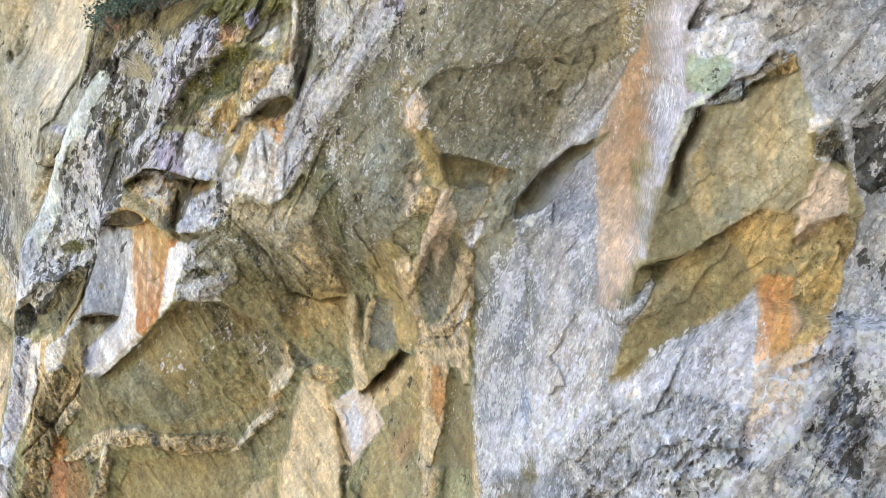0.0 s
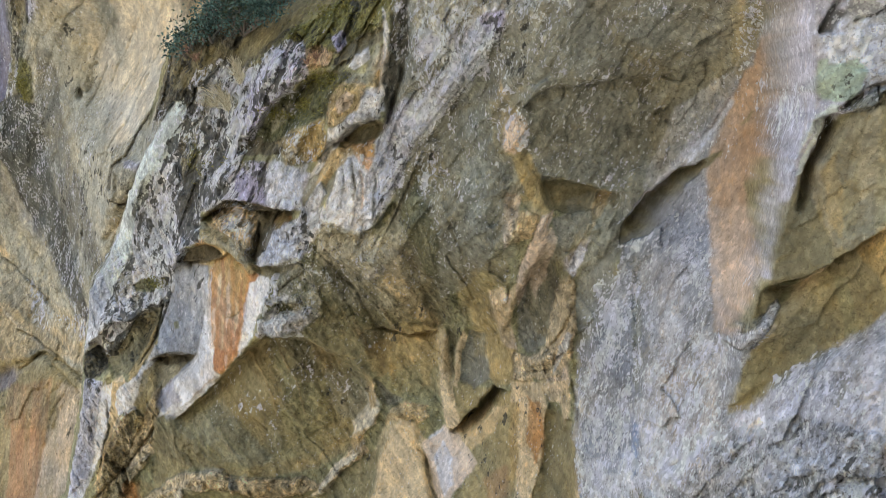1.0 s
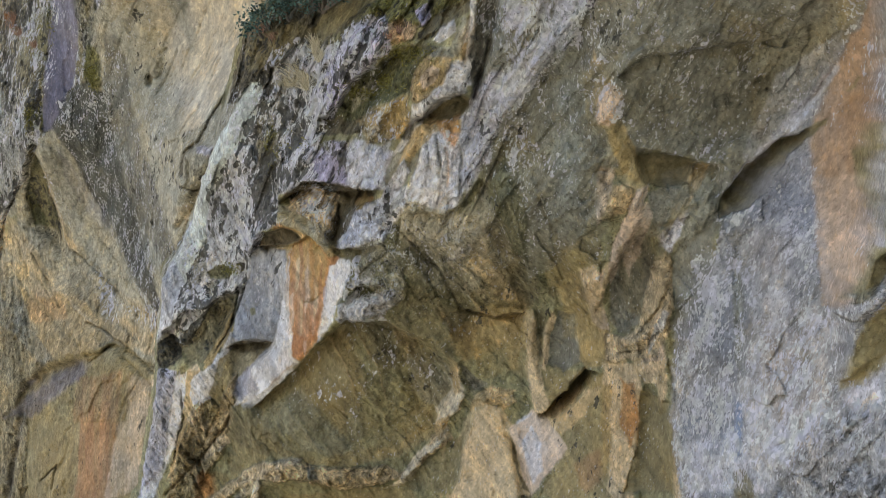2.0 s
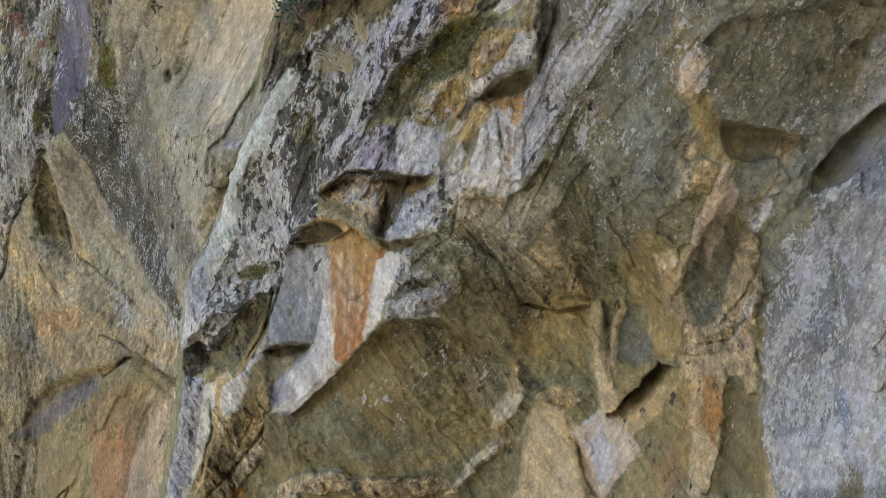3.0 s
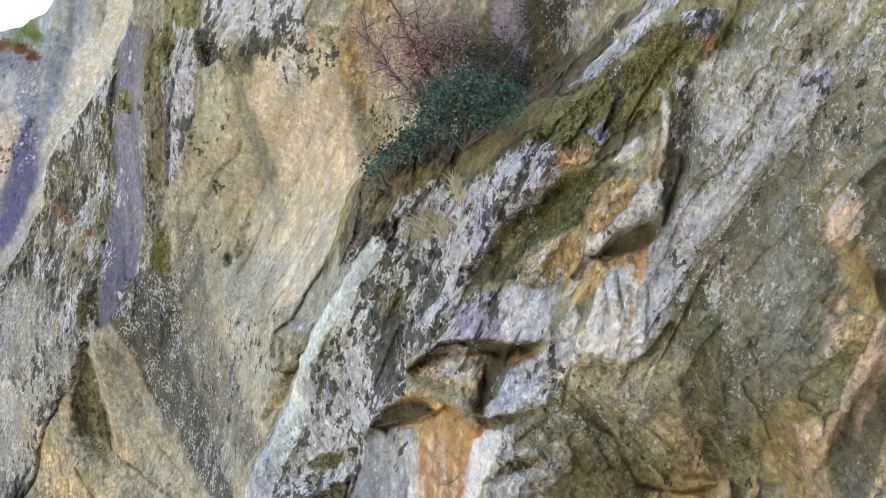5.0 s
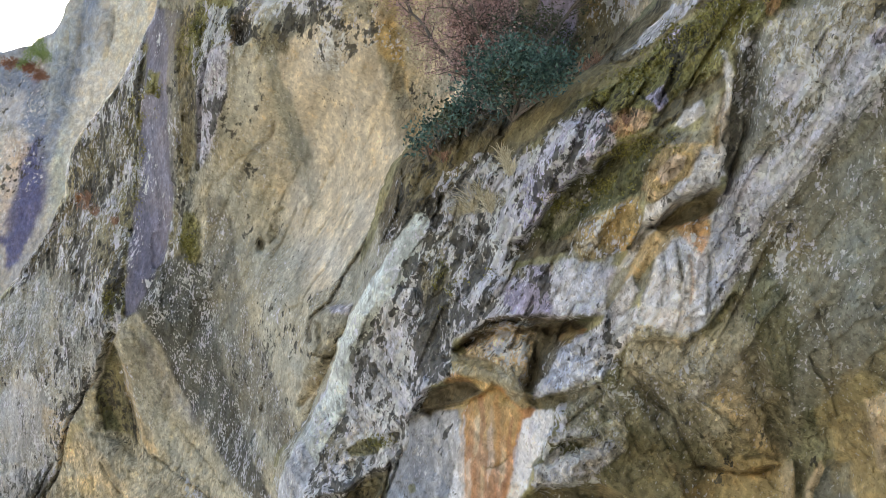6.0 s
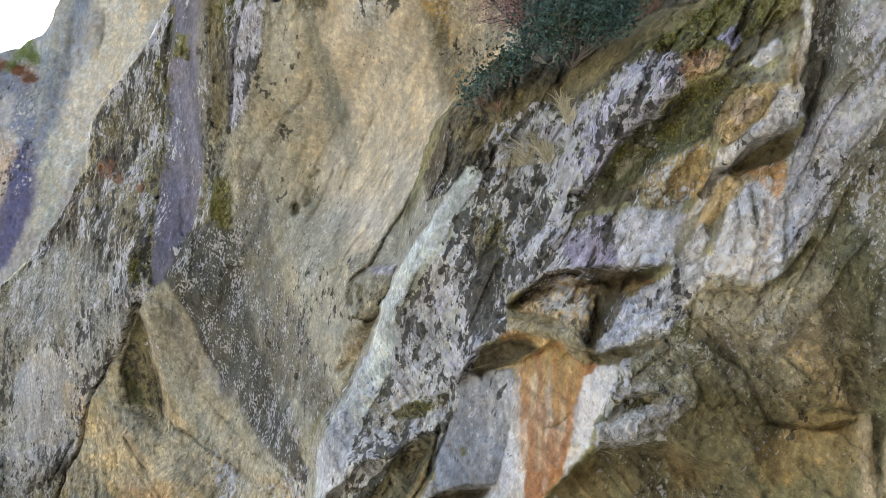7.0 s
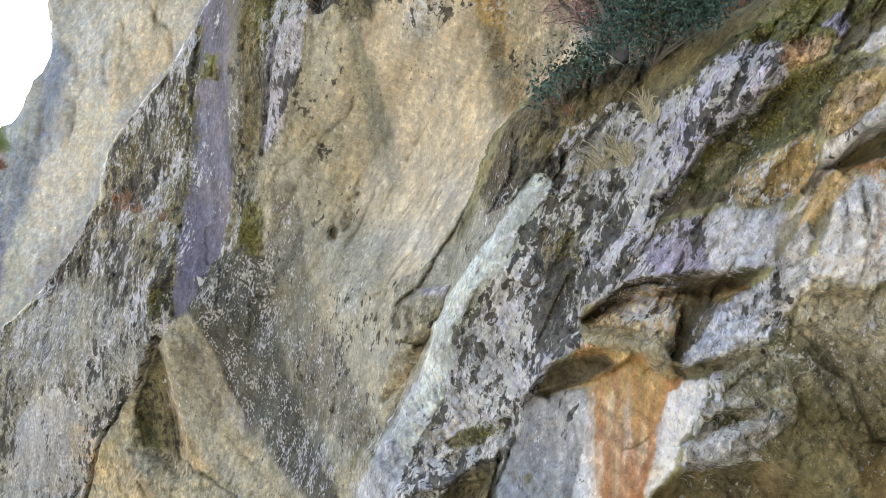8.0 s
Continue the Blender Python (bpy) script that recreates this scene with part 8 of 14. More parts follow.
crag.patch([(-2.86, -1.73), (-2.73, -0.89), (-2.62, -0.59), (-2.53, -0.93), (-2.66, -1.67), (-2.82, -2.12)], "slate", 0.8, 0.04, black=0.5, pale=0.35)
crag.patch([(-8.38, -3.29), (-7.78, -1.98), (-7.11, -1.39), (-6.3, -0.99), (-5.22, -0.71), (-4.45, -0.64), (-4.36, -1.16), (-4.6, -1.64), (-5.35, -2.25), (-5.75, -2.78), (-6, -3.37), (-6.52, -4.04), (-6.87, -4.2), (-7.24, -4.91), (-7.52, -5.46), (-7.91, -5.84), (-8.82, -5.73), (-8.92, -4.82), (-8.49, -3.86)], "slate", 0.92, 0.05, pale=0.55, black=0.3, rough=1.4)
crag.patch([(-8.93, -5.32), (-8.81, -4.43), (-8.49, -3.86), (-7.79, -3.81), (-7.3, -4.16), (-6.85, -4.2), (-6.95, -4.84), (-7.4, -4.92), (-7.69, -5.38), (-8.8, -5.45)], "pale_grey", 0.8, 0.05, pale=0.5, black=0.5, rough=1.2)
crag.patch([(-7.38, -2.03), (-6.82, -1.81), (-6.83, -2.4), (-6.93, -3.44), (-7.03, -4.18), (-7.49, -3.95), (-7.39, -3.19), (-7.29, -2.53)], "brown", 0.7, 0.05, pale=0.4, black=0.45, rough=1.4)
crag.patch([(-6.84, -1.84), (-5.96, -2.2), (-5.97, -2.74), (-6.32, -3.33), (-6.67, -4.21), (-6.87, -4.01)], "pale_grey", 0.7, 0.05, pale=0.6, black=0.35, rough=1.2)
crag.patch([(-7.24, -3.42), (-6.94, -2.94), (-6.84, -3.07), (-7.02, -3.54)], "moss", 0.7, 0.04)
crag.patch([(-6.68, -3.47), (-6.5, -3.02), (-6.33, -3.14), (-6.51, -3.58)], "moss", 0.55, 0.05)
crag.patch([(-6.57, -2.08), (-5.98, -1.9), (-5.97, -2.29), (-6.3, -2.51)], "tan", 0.55, 0.06)
crag.patch([(-5.9, -2.59), (-5.58, -1.93), (-5.24, -1.1), (-4.52, -0.7), (-4.41, -1.15), (-4.5, -1.49), (-4.8, -1.68), (-5.33, -2.17), (-5.49, -2.39), (-5.73, -2.7)], "lavender", 0.8, 0.05, pale=0.5, black=0.48, rough=1.4)
crag.patch([(-5.51, -2.41), (-5.2, -1.94), (-4.58, -1.65), (-4.43, -1.42), (-3.77, -1.26), (-3.78, -1.7), (-4, -2.15), (-4.44, -2.27), (-4.96, -2.43), (-5.26, -2.7), (-5.91, -2.95), (-5.92, -2.61)], "moss_and_shade", 0.85, 0.045, pale=0.18, push=0.28, edge=0.12, rough=1.2)
crag.patch([(-4.98, -2.51), (-4.44, -2.27), (-3.93, -2.16), (-4.15, -2.54), (-4, -2.8), (-4.44, -3.01), (-5.13, -2.83)], "ochre", 0.75, 0.05, rough=1.2, pale=0.12, push=0.12)
crag.patch([(-4.46, -2.6), (-4.24, -2.53), (-4.19, -3.02), (-4.44, -2.93)], "orange", 0.6, 0.04)
crag.lip([(-5.91, -2.71), (-5.51, -2.39), (-5.2, -1.94), (-4.6, -1.64), (-4.15, -1.38)], 0.4, 0.3, 0.1)
crag.patch([(-8.8, -3.86), (-8.38, -3.29), (-8.16, -2.92), (-7.78, -2.1), (-7.4, -1.91), (-7.29, -2.33), (-7.48, -2.8), (-7.77, -3.25), (-8.07, -3.71), (-8.36, -3.6)], "mint", 0.85, 0.025, pale=0.3, rough=0.6, push=-0.08)
crag.patch([(-10.29, -7.86), (-9.87, -6.64), (-9.35, -5.21), (-8.99, -4.22), (-8.57, -3.76), (-8.17, -3.7), (-8.79, -4.82), (-9.01, -5.73), (-9.44, -6.73), (-9.74, -7.83)], "lavender", 0.75, 0.04, pale=0.35, rough=0.7)
crag.patch([(-9.44, -4.39), (-8.9, -3.83), (-8.59, -3.86), (-8.92, -4.72), (-9.25, -5.31)], "mint", 0.5, 0.05, pale=0.3)
crag.patch([(-8.25, -1.93), (-7.97, -1.28), (-7.78, -1.01), (-7.09, -1.4), (-7.28, -1.75), (-7.57, -1.91), (-7.86, -2.27), (-8.16, -2.92), (-8.36, -3.1), (-8.58, -3.27), (-8.18, -2.24)], "soil_and_shade", 0.85, 0.03, black=0.3, rough=2)
crag.patch([(-9.41, -3.33), (-8.78, -2.67), (-8.42, -2.31), (-8.16, -2.43), (-8.36, -3.1), (-8.58, -3.27), (-8.79, -3.57), (-9.31, -3.53)], "stone", 0.85, 0.04, pale=0.1, rough=0.6)
crag.patch([(-9.65, -6.83), (-9.46, -6.03), (-8.93, -5.73), (-7.91, -5.84), (-7.81, -6.41), (-8.4, -6.71), (-8.9, -7.4), (-9.52, -7.81), (-9.84, -7.83)], "pale_grey", 0.8, 0.04, pale=0.5, black=0.45, rough=1.3)
crag.patch([(-8.92, -5.95), (-8.2, -5.74), (-8, -6.23), (-8.4, -6.32), (-8.82, -6.23)], "moss", 0.75, 0.05, rough=2)
crag.patch([(-9.03, -5.72), (-8.61, -5.53), (-8.51, -5.83), (-8.82, -6.03)], "tan", 0.6, 0.04)
crag.patch([(-8.1, -6.03), (-7.81, -5.74), (-7.81, -6.41), (-8.05, -6.51)], "dark", 0.7, 0.03, push=0.15)
# Lower hollow, shade painted in dark green.
crag.patch([(-9.42, -7.81), (-9, -7.31), (-8.7, -6.81), (-8.3, -6.52), (-8.05, -6.47), (-8.15, -7.08), (-8.4, -7.75)], "moss_and_shade", 0.9, 0.03, push=0.3, edge=0.08)
crag.patch([(-8.59, -7.48), (-8.3, -7.18), (-8.15, -7.08), (-8.35, -7.65)], "ochre", 0.7, 0.03)
crag.patch([(-2.76, -2.98), (-2.65, -2.04), (-1.71, -0.63), (-1.12, 0.32), (-0.65, 0.3), (-0.93, -0.45), (-1.31, -1.41), (-1.92, -2.22), (-2.18, -3)], "pale_grey", 0.85, 0.06, pale=0.6, rough=0.9)
crag.patch([(-2.63, -0.62), (-2.43, 0.38), (-1.61, 0.34), (-1.81, -0.63), (-2.43, -1.73), (-2.7, -1.94)], "stone", 0.7, 0.08, pale=0.5, black=0.1)
crag.patch([(-1.82, -2.52), (-1.31, -1.9), (-0.92, -2.28), (-1.11, -3.3), (-1.61, -3.02)], "pale_grey", 0.55, 0.06, pale=0.5)
crag.patch([(-1.31, -1.21), (-0.83, -0.26), (-0.1, 0.28), (0.7, 0.26), (-0.08, -1.02), (-0.64, -1.59)], "slate", 0.6, 0.1, pale=0.5, black=0.05)
crag.patch([(-2.76, -3.08), (-2.18, -3), (-1.82, -2.52), (-1.61, -3.02), (-1.11, -3.3), (-0.82, -2.98), (-0.62, -3.57), (-1.11, -4.24), (-1.72, -4.07), (-2.25, -4.32), (-2.67, -3.92)], "slate", 0.6, 0.08, pale=0.3)
crag.patch([(-1.17, -0.35), (-0.93, -0.16), (-0.65, -0.26), (-0.74, -0.64), (-1.02, -0.64)], "lavender", 0.6, 0.04, pale=0.4, black=0.4)
crag.patch([(-4.83, -0.96), (-4.17, -0.34), (-3.62, 0.28), (-2.87, 0.74), (-2.26, 0.92), (-1.69, 0.51), (-2.14, 0.17), (-2.68, -0.07), (-3.25, -0.52), (-3.85, -0.81), (-4.38, -1.13)], "moss", 0.8, 0.12, pale=0.1, black=0.1, rough=1.6)
crag.patch([(-6.19, -1.04), (-5.88, -0.62), (-5.19, -0.25), (-4.61, 0.09), (-3.88, 0.24), (-3.18, 0.85), (-2.87, 0.83), (-3.63, 0.17), (-4.17, -0.34), (-4.92, -0.84), (-5.58, -1.24)], "soil_and_shade", 0.85, 0.1, pale=0, rough=1.5)
crag.patch([(-7.71, -1.81), (-8.05, -2), (-7.71, -1.18), (-6.72, -0.86), (-6.19, -1.04), (-6.61, -1.39), (-7.16, -1.85)], "soil_and_shade", 0.75, 0.08, black=0.3, rough=2)
crag.patch([(-4.05, 0.29), (-3.34, 1), (-2.77, 1.36), (-2.47, 1.26), (-3.03, 0.79), (-3.61, 0.38)], "pale_grey", 0.8, 0.05, pale=0.3)
crag.patch([(-4.43, -1.22), (-4.28, -0.84), (-3.85, -0.81), (-3.9, -1.09), (-4.21, -1.29)], "ochre", 0.5, 0.06)
crag.patch([(-7.27, -2.88), (-7.05, -2.48), (-6.73, -2.6), (-6.73, -3.52), (-7.16, -3.5)], "moss", 0.45, 0.1)
crag.patch([(-6.62, -2.3), (-6.2, -2.04), (-5.69, -2), (-5.99, -2.36)], "stone", 0.6, 0.1)
crag.patch([(-2.87, -1.8), (-2.7, -0.61), (-2.41, -0.12), (-2.39, -0.74), (-2.54, -1.57), (-2.78, -2.23)], "dark", 0.65, 0.06, push=0.12, black=0.4, pale=0.2)
crag.crack([(-2.38, -0.31), (-2.43, -0.99), (-2.7, -1.81), (-2.91, -2.4)], 0.04, 0.2, "dark", 0.6)
crag.patch([(-2.31, -1.17), (-1.85, -0.14), (-1.4, 0.62), (-0.68, 0.99), (-0.14, 0.89), (-0.72, -0.31), (-1.21, -0.33), (-1.78, -1.23), (-2.15, -1.6)], "stone", 0.7, 0.15, pale=0.45)
crag.patch([(-1.1, -0.34), (-0.78, -0.06), (-0.58, -0.25), (-0.72, -0.55), (-1, -0.52)], "lavender", 0.6, 0.06, pale=0.4, black=0.4)
crag.patch([(-2.62, -3.8), (-2.7, -3.54), (-2.3, -2.86), (-1.76, -2.63), (-1.68, -3.14), (-2.14, -3.81)], "moss_and_shade", 0.5, 0.12)
crag.patch([(-5.45, -6.22), (-5.07, -5.63), (-4.16, -5.23), (-4.15, -5.89), (-4.52, -5.99), (-4.89, -6.48), (-5.45, -6.61)], "olive", 0.6, 0.1, pale=0.3)
crag.patch([(-5.65, -6.58), (-5.16, -6.11), (-4.52, -5.94), (-4.42, -6.03), (-4.98, -6.44), (-5.55, -6.72)], "white", 0.6, 0.05, pale=0.4)
crag.lip([(-5.73, -5.2), (-5.06, -5.14), (-4.51, -4.96)], 0.3, 0.2, 0.05)
crag.patch([(-2.43, 0.02), (-1.48, -0.26), (-1.44, -1.94), (-2.06, -1.91), (-2.52, -1.73), (-2.43, -1.1)], "slate", 0.8, 0.1, pale=0.42, black=0.05)
crag.patch([(-2.98, -4.14), (-3.05, -3.51), (-3.01, -2.8), (-2.89, -2.3), (-2.72, -1.97), (-2.49, -1.74), (-2.03, -1.8), (-2.06, -2.28), (-2.3, -2.71), (-2.5, -3.16), (-2.78, -3.68)], "lavender", 0.75, 0.06, pale=0.38, black=0.25, rough=0.9)
crag.patch([(-2.76, -3.92), (-2.5, -3.24), (-2.24, -2.8), (-1.86, -2.73), (-1.29, -2.76), (-1.22, -4.24), (-1.82, -4.13)], "umber", 0.9, 0.05, pale=0.12, rough=0.8)
crag.patch([(-1.94, -2.34), (-1.64, -1.98), (-1.01, -1.49), (-0.73, -1.63), (-0.79, -2.65), (-0.62, -3.23), (-0.67, -3.69), (-1.15, -3.76), (-1.95, -3.66), (-2.46, -3.45), (-2.15, -2.9)], "slate", 0.8, 0.05, pale=0.3, rough=0.8)
crag.patch([(-1.59, -2.63), (-1.4, -2.52), (-1.15, -2.96), (-1.2, -3.26), (-1.45, -3.07)], "stone", 0.7, 0.03, pale=0.4)
crag.patch([(-1.06, -2.61), (-0.82, -2.55), (-0.62, -3.13), (-0.57, -3.53), (-0.86, -3.54)], "lavender", 0.45, 0.05)
crag.patch([(-2.59, -3.69), (-2.34, -3.34), (-1.95, -3.61), (-1.15, -3.76), (-0.62, -3.68), (-0.95, -3.77), (-1, -4.28), (-1.14, -4.85), (-1.55, -5.18), (-1.84, -4.77), (-2.17, -4.91), (-2.48, -4.59), (-2.88, -4.34)], "umber", 0.75, 0.05, pale=0.14, rough=0.7)
crag.patch([(-0.83, -1.35), (-0.64, -1.3), (-0.48, -2.04), (-0.69, -2.62), (-0.81, -2.16)], "ochre", 0.7, 0.03)
crag.patch([(-4.22, -4.42), (-3.33, -4.4), (-2.91, -4.56), (-2.5, -5.16), (-2.92, -5.18), (-3.56, -4.88), (-4.23, -4.81)], "stone", 0.6, 0.05, pale=0.25)
crag.patch([(-2.14, -2.94), (-1.96, -2.24), (-1.51, -1.37), (-1.34, -0.65), (-1.21, -0.05), (-0.68, -0.05), (-0.98, -0.94), (-1.41, -1.88), (-1.84, -2.87)], "ice", 0.6, 0.05, pale=0.45, black=0.08)
crag.patch([(-0.98, -0.05), (-0.28, -0.05), (0.02, -0.92), (-0.58, -1.43), (-0.88, -0.94)], "lavender", 0.4, 0.06, pale=0.4, black=0.3)
crag.patch([(-5.32, -3.45), (-5.27, -3.11), (-4.98, -3.04), (-4.52, -3.16), (-4.48, -3.4), (-4.53, -3.81), (-4.83, -3.95), (-5.28, -3.86)], "ice", 0.75, 0.06, pale=0.3, black=0.12, rough=0.8, mottle=0.6)
crag.patch([(-6.05, -3.66), (-5.97, -3.33), (-5.82, -3.11), (-5.32, -3.07), (-5.32, -3.88), (-5.93, -3.87)], "lilac", 0.75, 0.03, pale=0.15, black=0.3, rough=0.8)
crag.patch([(-4.5, -4.22), (-4.5, -3.73), (-4.37, -3.34), (-4.16, -3.02), (-3.99, -2.84), (-3.94, -3), (-4.07, -3.26), (-4.15, -3.53), (-4.19, -3.87), (-4.29, -4.23), (-4.46, -4.43)], "slate", 0.95, 0.025, pale=0.12, black=0.15, rough=0.6, push=0.1, edge=0.05)
crag.patch([(-4.07, -4.12), (-4, -3.68), (-3.79, -3.39), (-3.72, -2.92), (-3.57, -2.74), (-3.04, -2.89), (-2.99, -3.67), (-3.03, -4.12), (-3.27, -4.3), (-3.71, -4.19)], "ice", 0.75, 0.04, pale=0.2, streaks=0.4, rough=0.8, mottle=0.4)
crag.crack([(-3.5, -2.88), (-3.44, -3.32), (-3.35, -3.73)], 0.03, 0.07, "slate", 0.7)
crag.crack([(-3.68, -3.02), (-3.62, -3.47), (-3.64, -3.79)], 0.025, 0.05, "grey", 0.6)
crag.crack([(-3.79, -3.14), (-3.94, -3.61), (-4, -3.93)], 0.02, 0.05, "purple", 0.4)
crag.crack([(-3.03, -2.96), (-3.01, -3.51), (-3.1, -3.98)], 0.035, 0.06, "grey", 0.6)
crag.patch([(-3.31, -2.79), (-3.08, -2.81), (-3.09, -3.28), (-3.24, -3.43), (-3.28, -3.09)], "salmon", 0.6, 0.03, streaks=0.3)
crag.patch([(-3.72, -2.72), (-3.39, -2.67), (-3.02, -2.6), (-3.04, -2.86), (-3.43, -2.86), (-3.71, -2.92)], "ochre", 0.75, 0.025)
crag.patch([(-4.05, -2.87), (-3.8, -2.67), (-3.71, -2.76), (-3.78, -3.06), (-4, -3.28), (-4.16, -3.43)], "ochre", 0.55, 0.03)
# Lip shadow made darker in the tint.
crag.patch([(-3.8, -2.64), (-3.5, -2.38), (-3.11, -2.18), (-2.88, -2.28), (-2.95, -2.49), (-3.36, -2.61), (-3.65, -2.68)], "soil_and_shade", 0.6, 0.025, rough=0.5)
crag.patch([(-3.51, -2.14), (-3.4, -1.82), (-3.2, -1.65), (-2.87, -1.57), (-2.87, -1.99), (-3.09, -2.12)], "ice", 0.85, 0.025, rough=0.6)
crag.patch([(-4, -2.09), (-3.83, -1.73), (-3.65, -1.47), (-3.39, -1.39), (-3.2, -1.53), (-3.47, -1.77), (-3.58, -2.12), (-3.8, -2.26)], "tan", 0.85, 0.025, rough=0.9)
crag.patch([(-4, -2.11), (-3.87, -1.97), (-3.65, -1.91), (-3.59, -2.13), (-3.8, -2.27)], "orange", 0.45, 0.03)
crag.patch([(-4.6, -1.73), (-4.44, -1.41), (-3.78, -1.23), (-3.43, -1.32), (-3.72, -1.54), (-3.94, -1.84), (-4.24, -1.84)], "soil_and_shade", 0.7, 0.04, rough=1.4)
crag.patch([(-5.99, -2.94), (-5.89, -2.67), (-5.51, -2.65), (-5.13, -2.55), (-4.61, -2.44), (-4.75, -2.62), (-5.2, -2.84), (-5.59, -2.97)], "soil_and_shade", 0.8, 0.03, rough=0.7)
crag.patch([(-5.13, -2.85), (-4.9, -2.64), (-4.46, -2.58), (-4.2, -2.86), (-4.27, -3.03), (-4.61, -3.1), (-5.05, -3.01)], "stone", 0.6, 0.03, pale=0.3, rough=1.2)
crag.patch([(-4.42, -3.01), (-4.35, -2.68), (-4.22, -2.58), (-4.13, -2.74), (-4.24, -3.01)], "orange", 0.6, 0.025)
crag.patch([(-5.9, -3.23), (-5.85, -3.02), (-5.63, -3.03), (-5.67, -3.31)], "moss", 0.7, 0.025)
crag.patch([(-6.83, -4.31), (-6.6, -4.05), (-6.34, -3.9), (-5.93, -3.87), (-5.59, -3.94), (-5.73, -4.05), (-6.22, -4.07), (-6.52, -4.19)], "soil_and_shade", 0.9, 0.02)
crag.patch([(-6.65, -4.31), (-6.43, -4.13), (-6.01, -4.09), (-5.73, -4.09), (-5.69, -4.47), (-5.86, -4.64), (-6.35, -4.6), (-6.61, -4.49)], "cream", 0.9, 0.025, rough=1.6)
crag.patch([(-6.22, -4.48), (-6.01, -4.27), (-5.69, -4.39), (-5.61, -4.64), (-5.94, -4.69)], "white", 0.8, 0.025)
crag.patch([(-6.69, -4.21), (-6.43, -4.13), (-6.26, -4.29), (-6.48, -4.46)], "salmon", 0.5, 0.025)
# The cleft's shadow again, narrower, as near-black tint.
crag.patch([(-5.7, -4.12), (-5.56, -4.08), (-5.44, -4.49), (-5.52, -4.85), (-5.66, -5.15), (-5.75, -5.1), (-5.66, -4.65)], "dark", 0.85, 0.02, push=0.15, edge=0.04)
crag.patch([(-5.33, -4), (-4.83, -3.93), (-4.67, -4.03), (-4.91, -4.12), (-5.22, -4.15)], "moss_and_shade", 0.85, 0.02)
crag.patch([(-5.22, -4.34), (-5.13, -4.17), (-4.84, -4.06), (-4.76, -4.14), (-4.99, -4.37), (-5.19, -4.48)], "orange", 0.75, 0.02)
crag.patch([(-5.49, -4.92), (-5.34, -4.5), (-5.22, -4.34), (-4.84, -4.22), (-4.46, -4.29), (-4.41, -4.72), (-4.61, -4.98), (-4.99, -4.88), (-5.16, -5.04), (-5.58, -5.21)], "ice", 0.75, 0.04, pale=0.35, black=0.2, rough=1.3)
crag.patch([(-5.14, -4.51), (-4.99, -4.36), (-4.61, -4.34), (-4.5, -4.59), (-4.76, -4.87), (-5.03, -4.77)], "white", 0.8, 0.03, pale=0.4, rough=1.2)
crag.patch([(-7.01, -4.55), (-6.83, -4.46), (-6.35, -4.53), (-5.94, -4.72), (-5.7, -5), (-5.71, -5.17), (-6.02, -4.98), (-6.44, -4.82), (-6.87, -4.8)], "slate", 0.75, 0.025, rough=0.9)
crag.patch([(-7.04, -4.92), (-6.83, -4.75), (-6.35, -4.89), (-6.02, -5.07), (-5.86, -5.43), (-6.11, -5.33), (-6.53, -5.09), (-6.88, -5.04)], "orange", 0.55, 0.03)
crag.patch([(-7.59, -5.39), (-7.33, -5.09), (-6.96, -4.95), (-6.61, -5.02), (-6.44, -5.12), (-6.66, -5.31), (-7.06, -5.43), (-7.29, -5.52)], "soil_and_shade", 0.8, 0.02, rough=0.6)
crag.patch([(-6.83, -5.39), (-6.53, -5.13), (-6.15, -5.2), (-5.86, -5.47), (-5.98, -5.77), (-6.36, -5.86), (-6.78, -5.85)], "ochre", 0.75, 0.03, streaks=0.2)
crag.patch([(-7.19, -7.52), (-7.16, -6.41), (-7.06, -5.76), (-6.81, -5.76), (-6.8, -6.4), (-6.77, -7.66)], "white", 0.85, 0.02, streaks=0.1, rough=0.3)
crag.patch([(-6.66, -5.76), (-6.55, -5.49), (-6.52, -6.04), (-6.57, -6.4)], "cream", 0.7, 0.015)
crag.patch([(-6.36, -5.68), (-6.23, -5.33), (-6.19, -5.86), (-6.28, -6.4)], "white", 0.55, 0.015)
crag.patch([(-6.16, -6.75), (-6.08, -5.86), (-6.01, -5.77), (-6.03, -6.66), (-6.12, -7.19)], "white", 0.55, 0.015)
crag.patch([(-6.36, -7.56), (-6.38, -6.67), (-6.3, -6.49), (-6.24, -7.02)], "white", 0.5, 0.015)
crag.patch([(-5.96, -6.83), (-5.88, -6.04), (-5.78, -5.78), (-5.68, -5.52), (-5.36, -5.48), (-5.52, -6.13), (-5.7, -6.65), (-5.95, -7.1)], "white", 0.92, 0.02, rough=0.3)
crag.patch([(-5.55, -6.48), (-5.42, -6.06), (-4.9, -6.01), (-4.43, -5.91), (-4.37, -6.13), (-4.65, -6.47), (-5.13, -6.66), (-5.45, -6.63)], "white", 0.75, 0.04, pale=0.4, rough=1.4)
crag.patch([(-5.38, -5.97), (-4.98, -5.79), (-4.82, -5.92), (-4.9, -6.04), (-5.33, -6.17)], "moss_and_shade", 0.7, 0.03)
crag.patch([(-4.22, -5.55), (-3.76, -5.07), (-3.36, -5.4), (-3.17, -5.89), (-3.38, -6.23), (-3.86, -6.15), (-4.13, -5.92)], "moss_and_shade", 0.7, 0.05, pale=0.12)
crag.patch([(-2.95, -5.65), (-2.6, -5.41), (-2.05, -6.14), (-2.28, -6.43), (-2.67, -6.26)], "moss_and_shade", 0.55, 0.05)
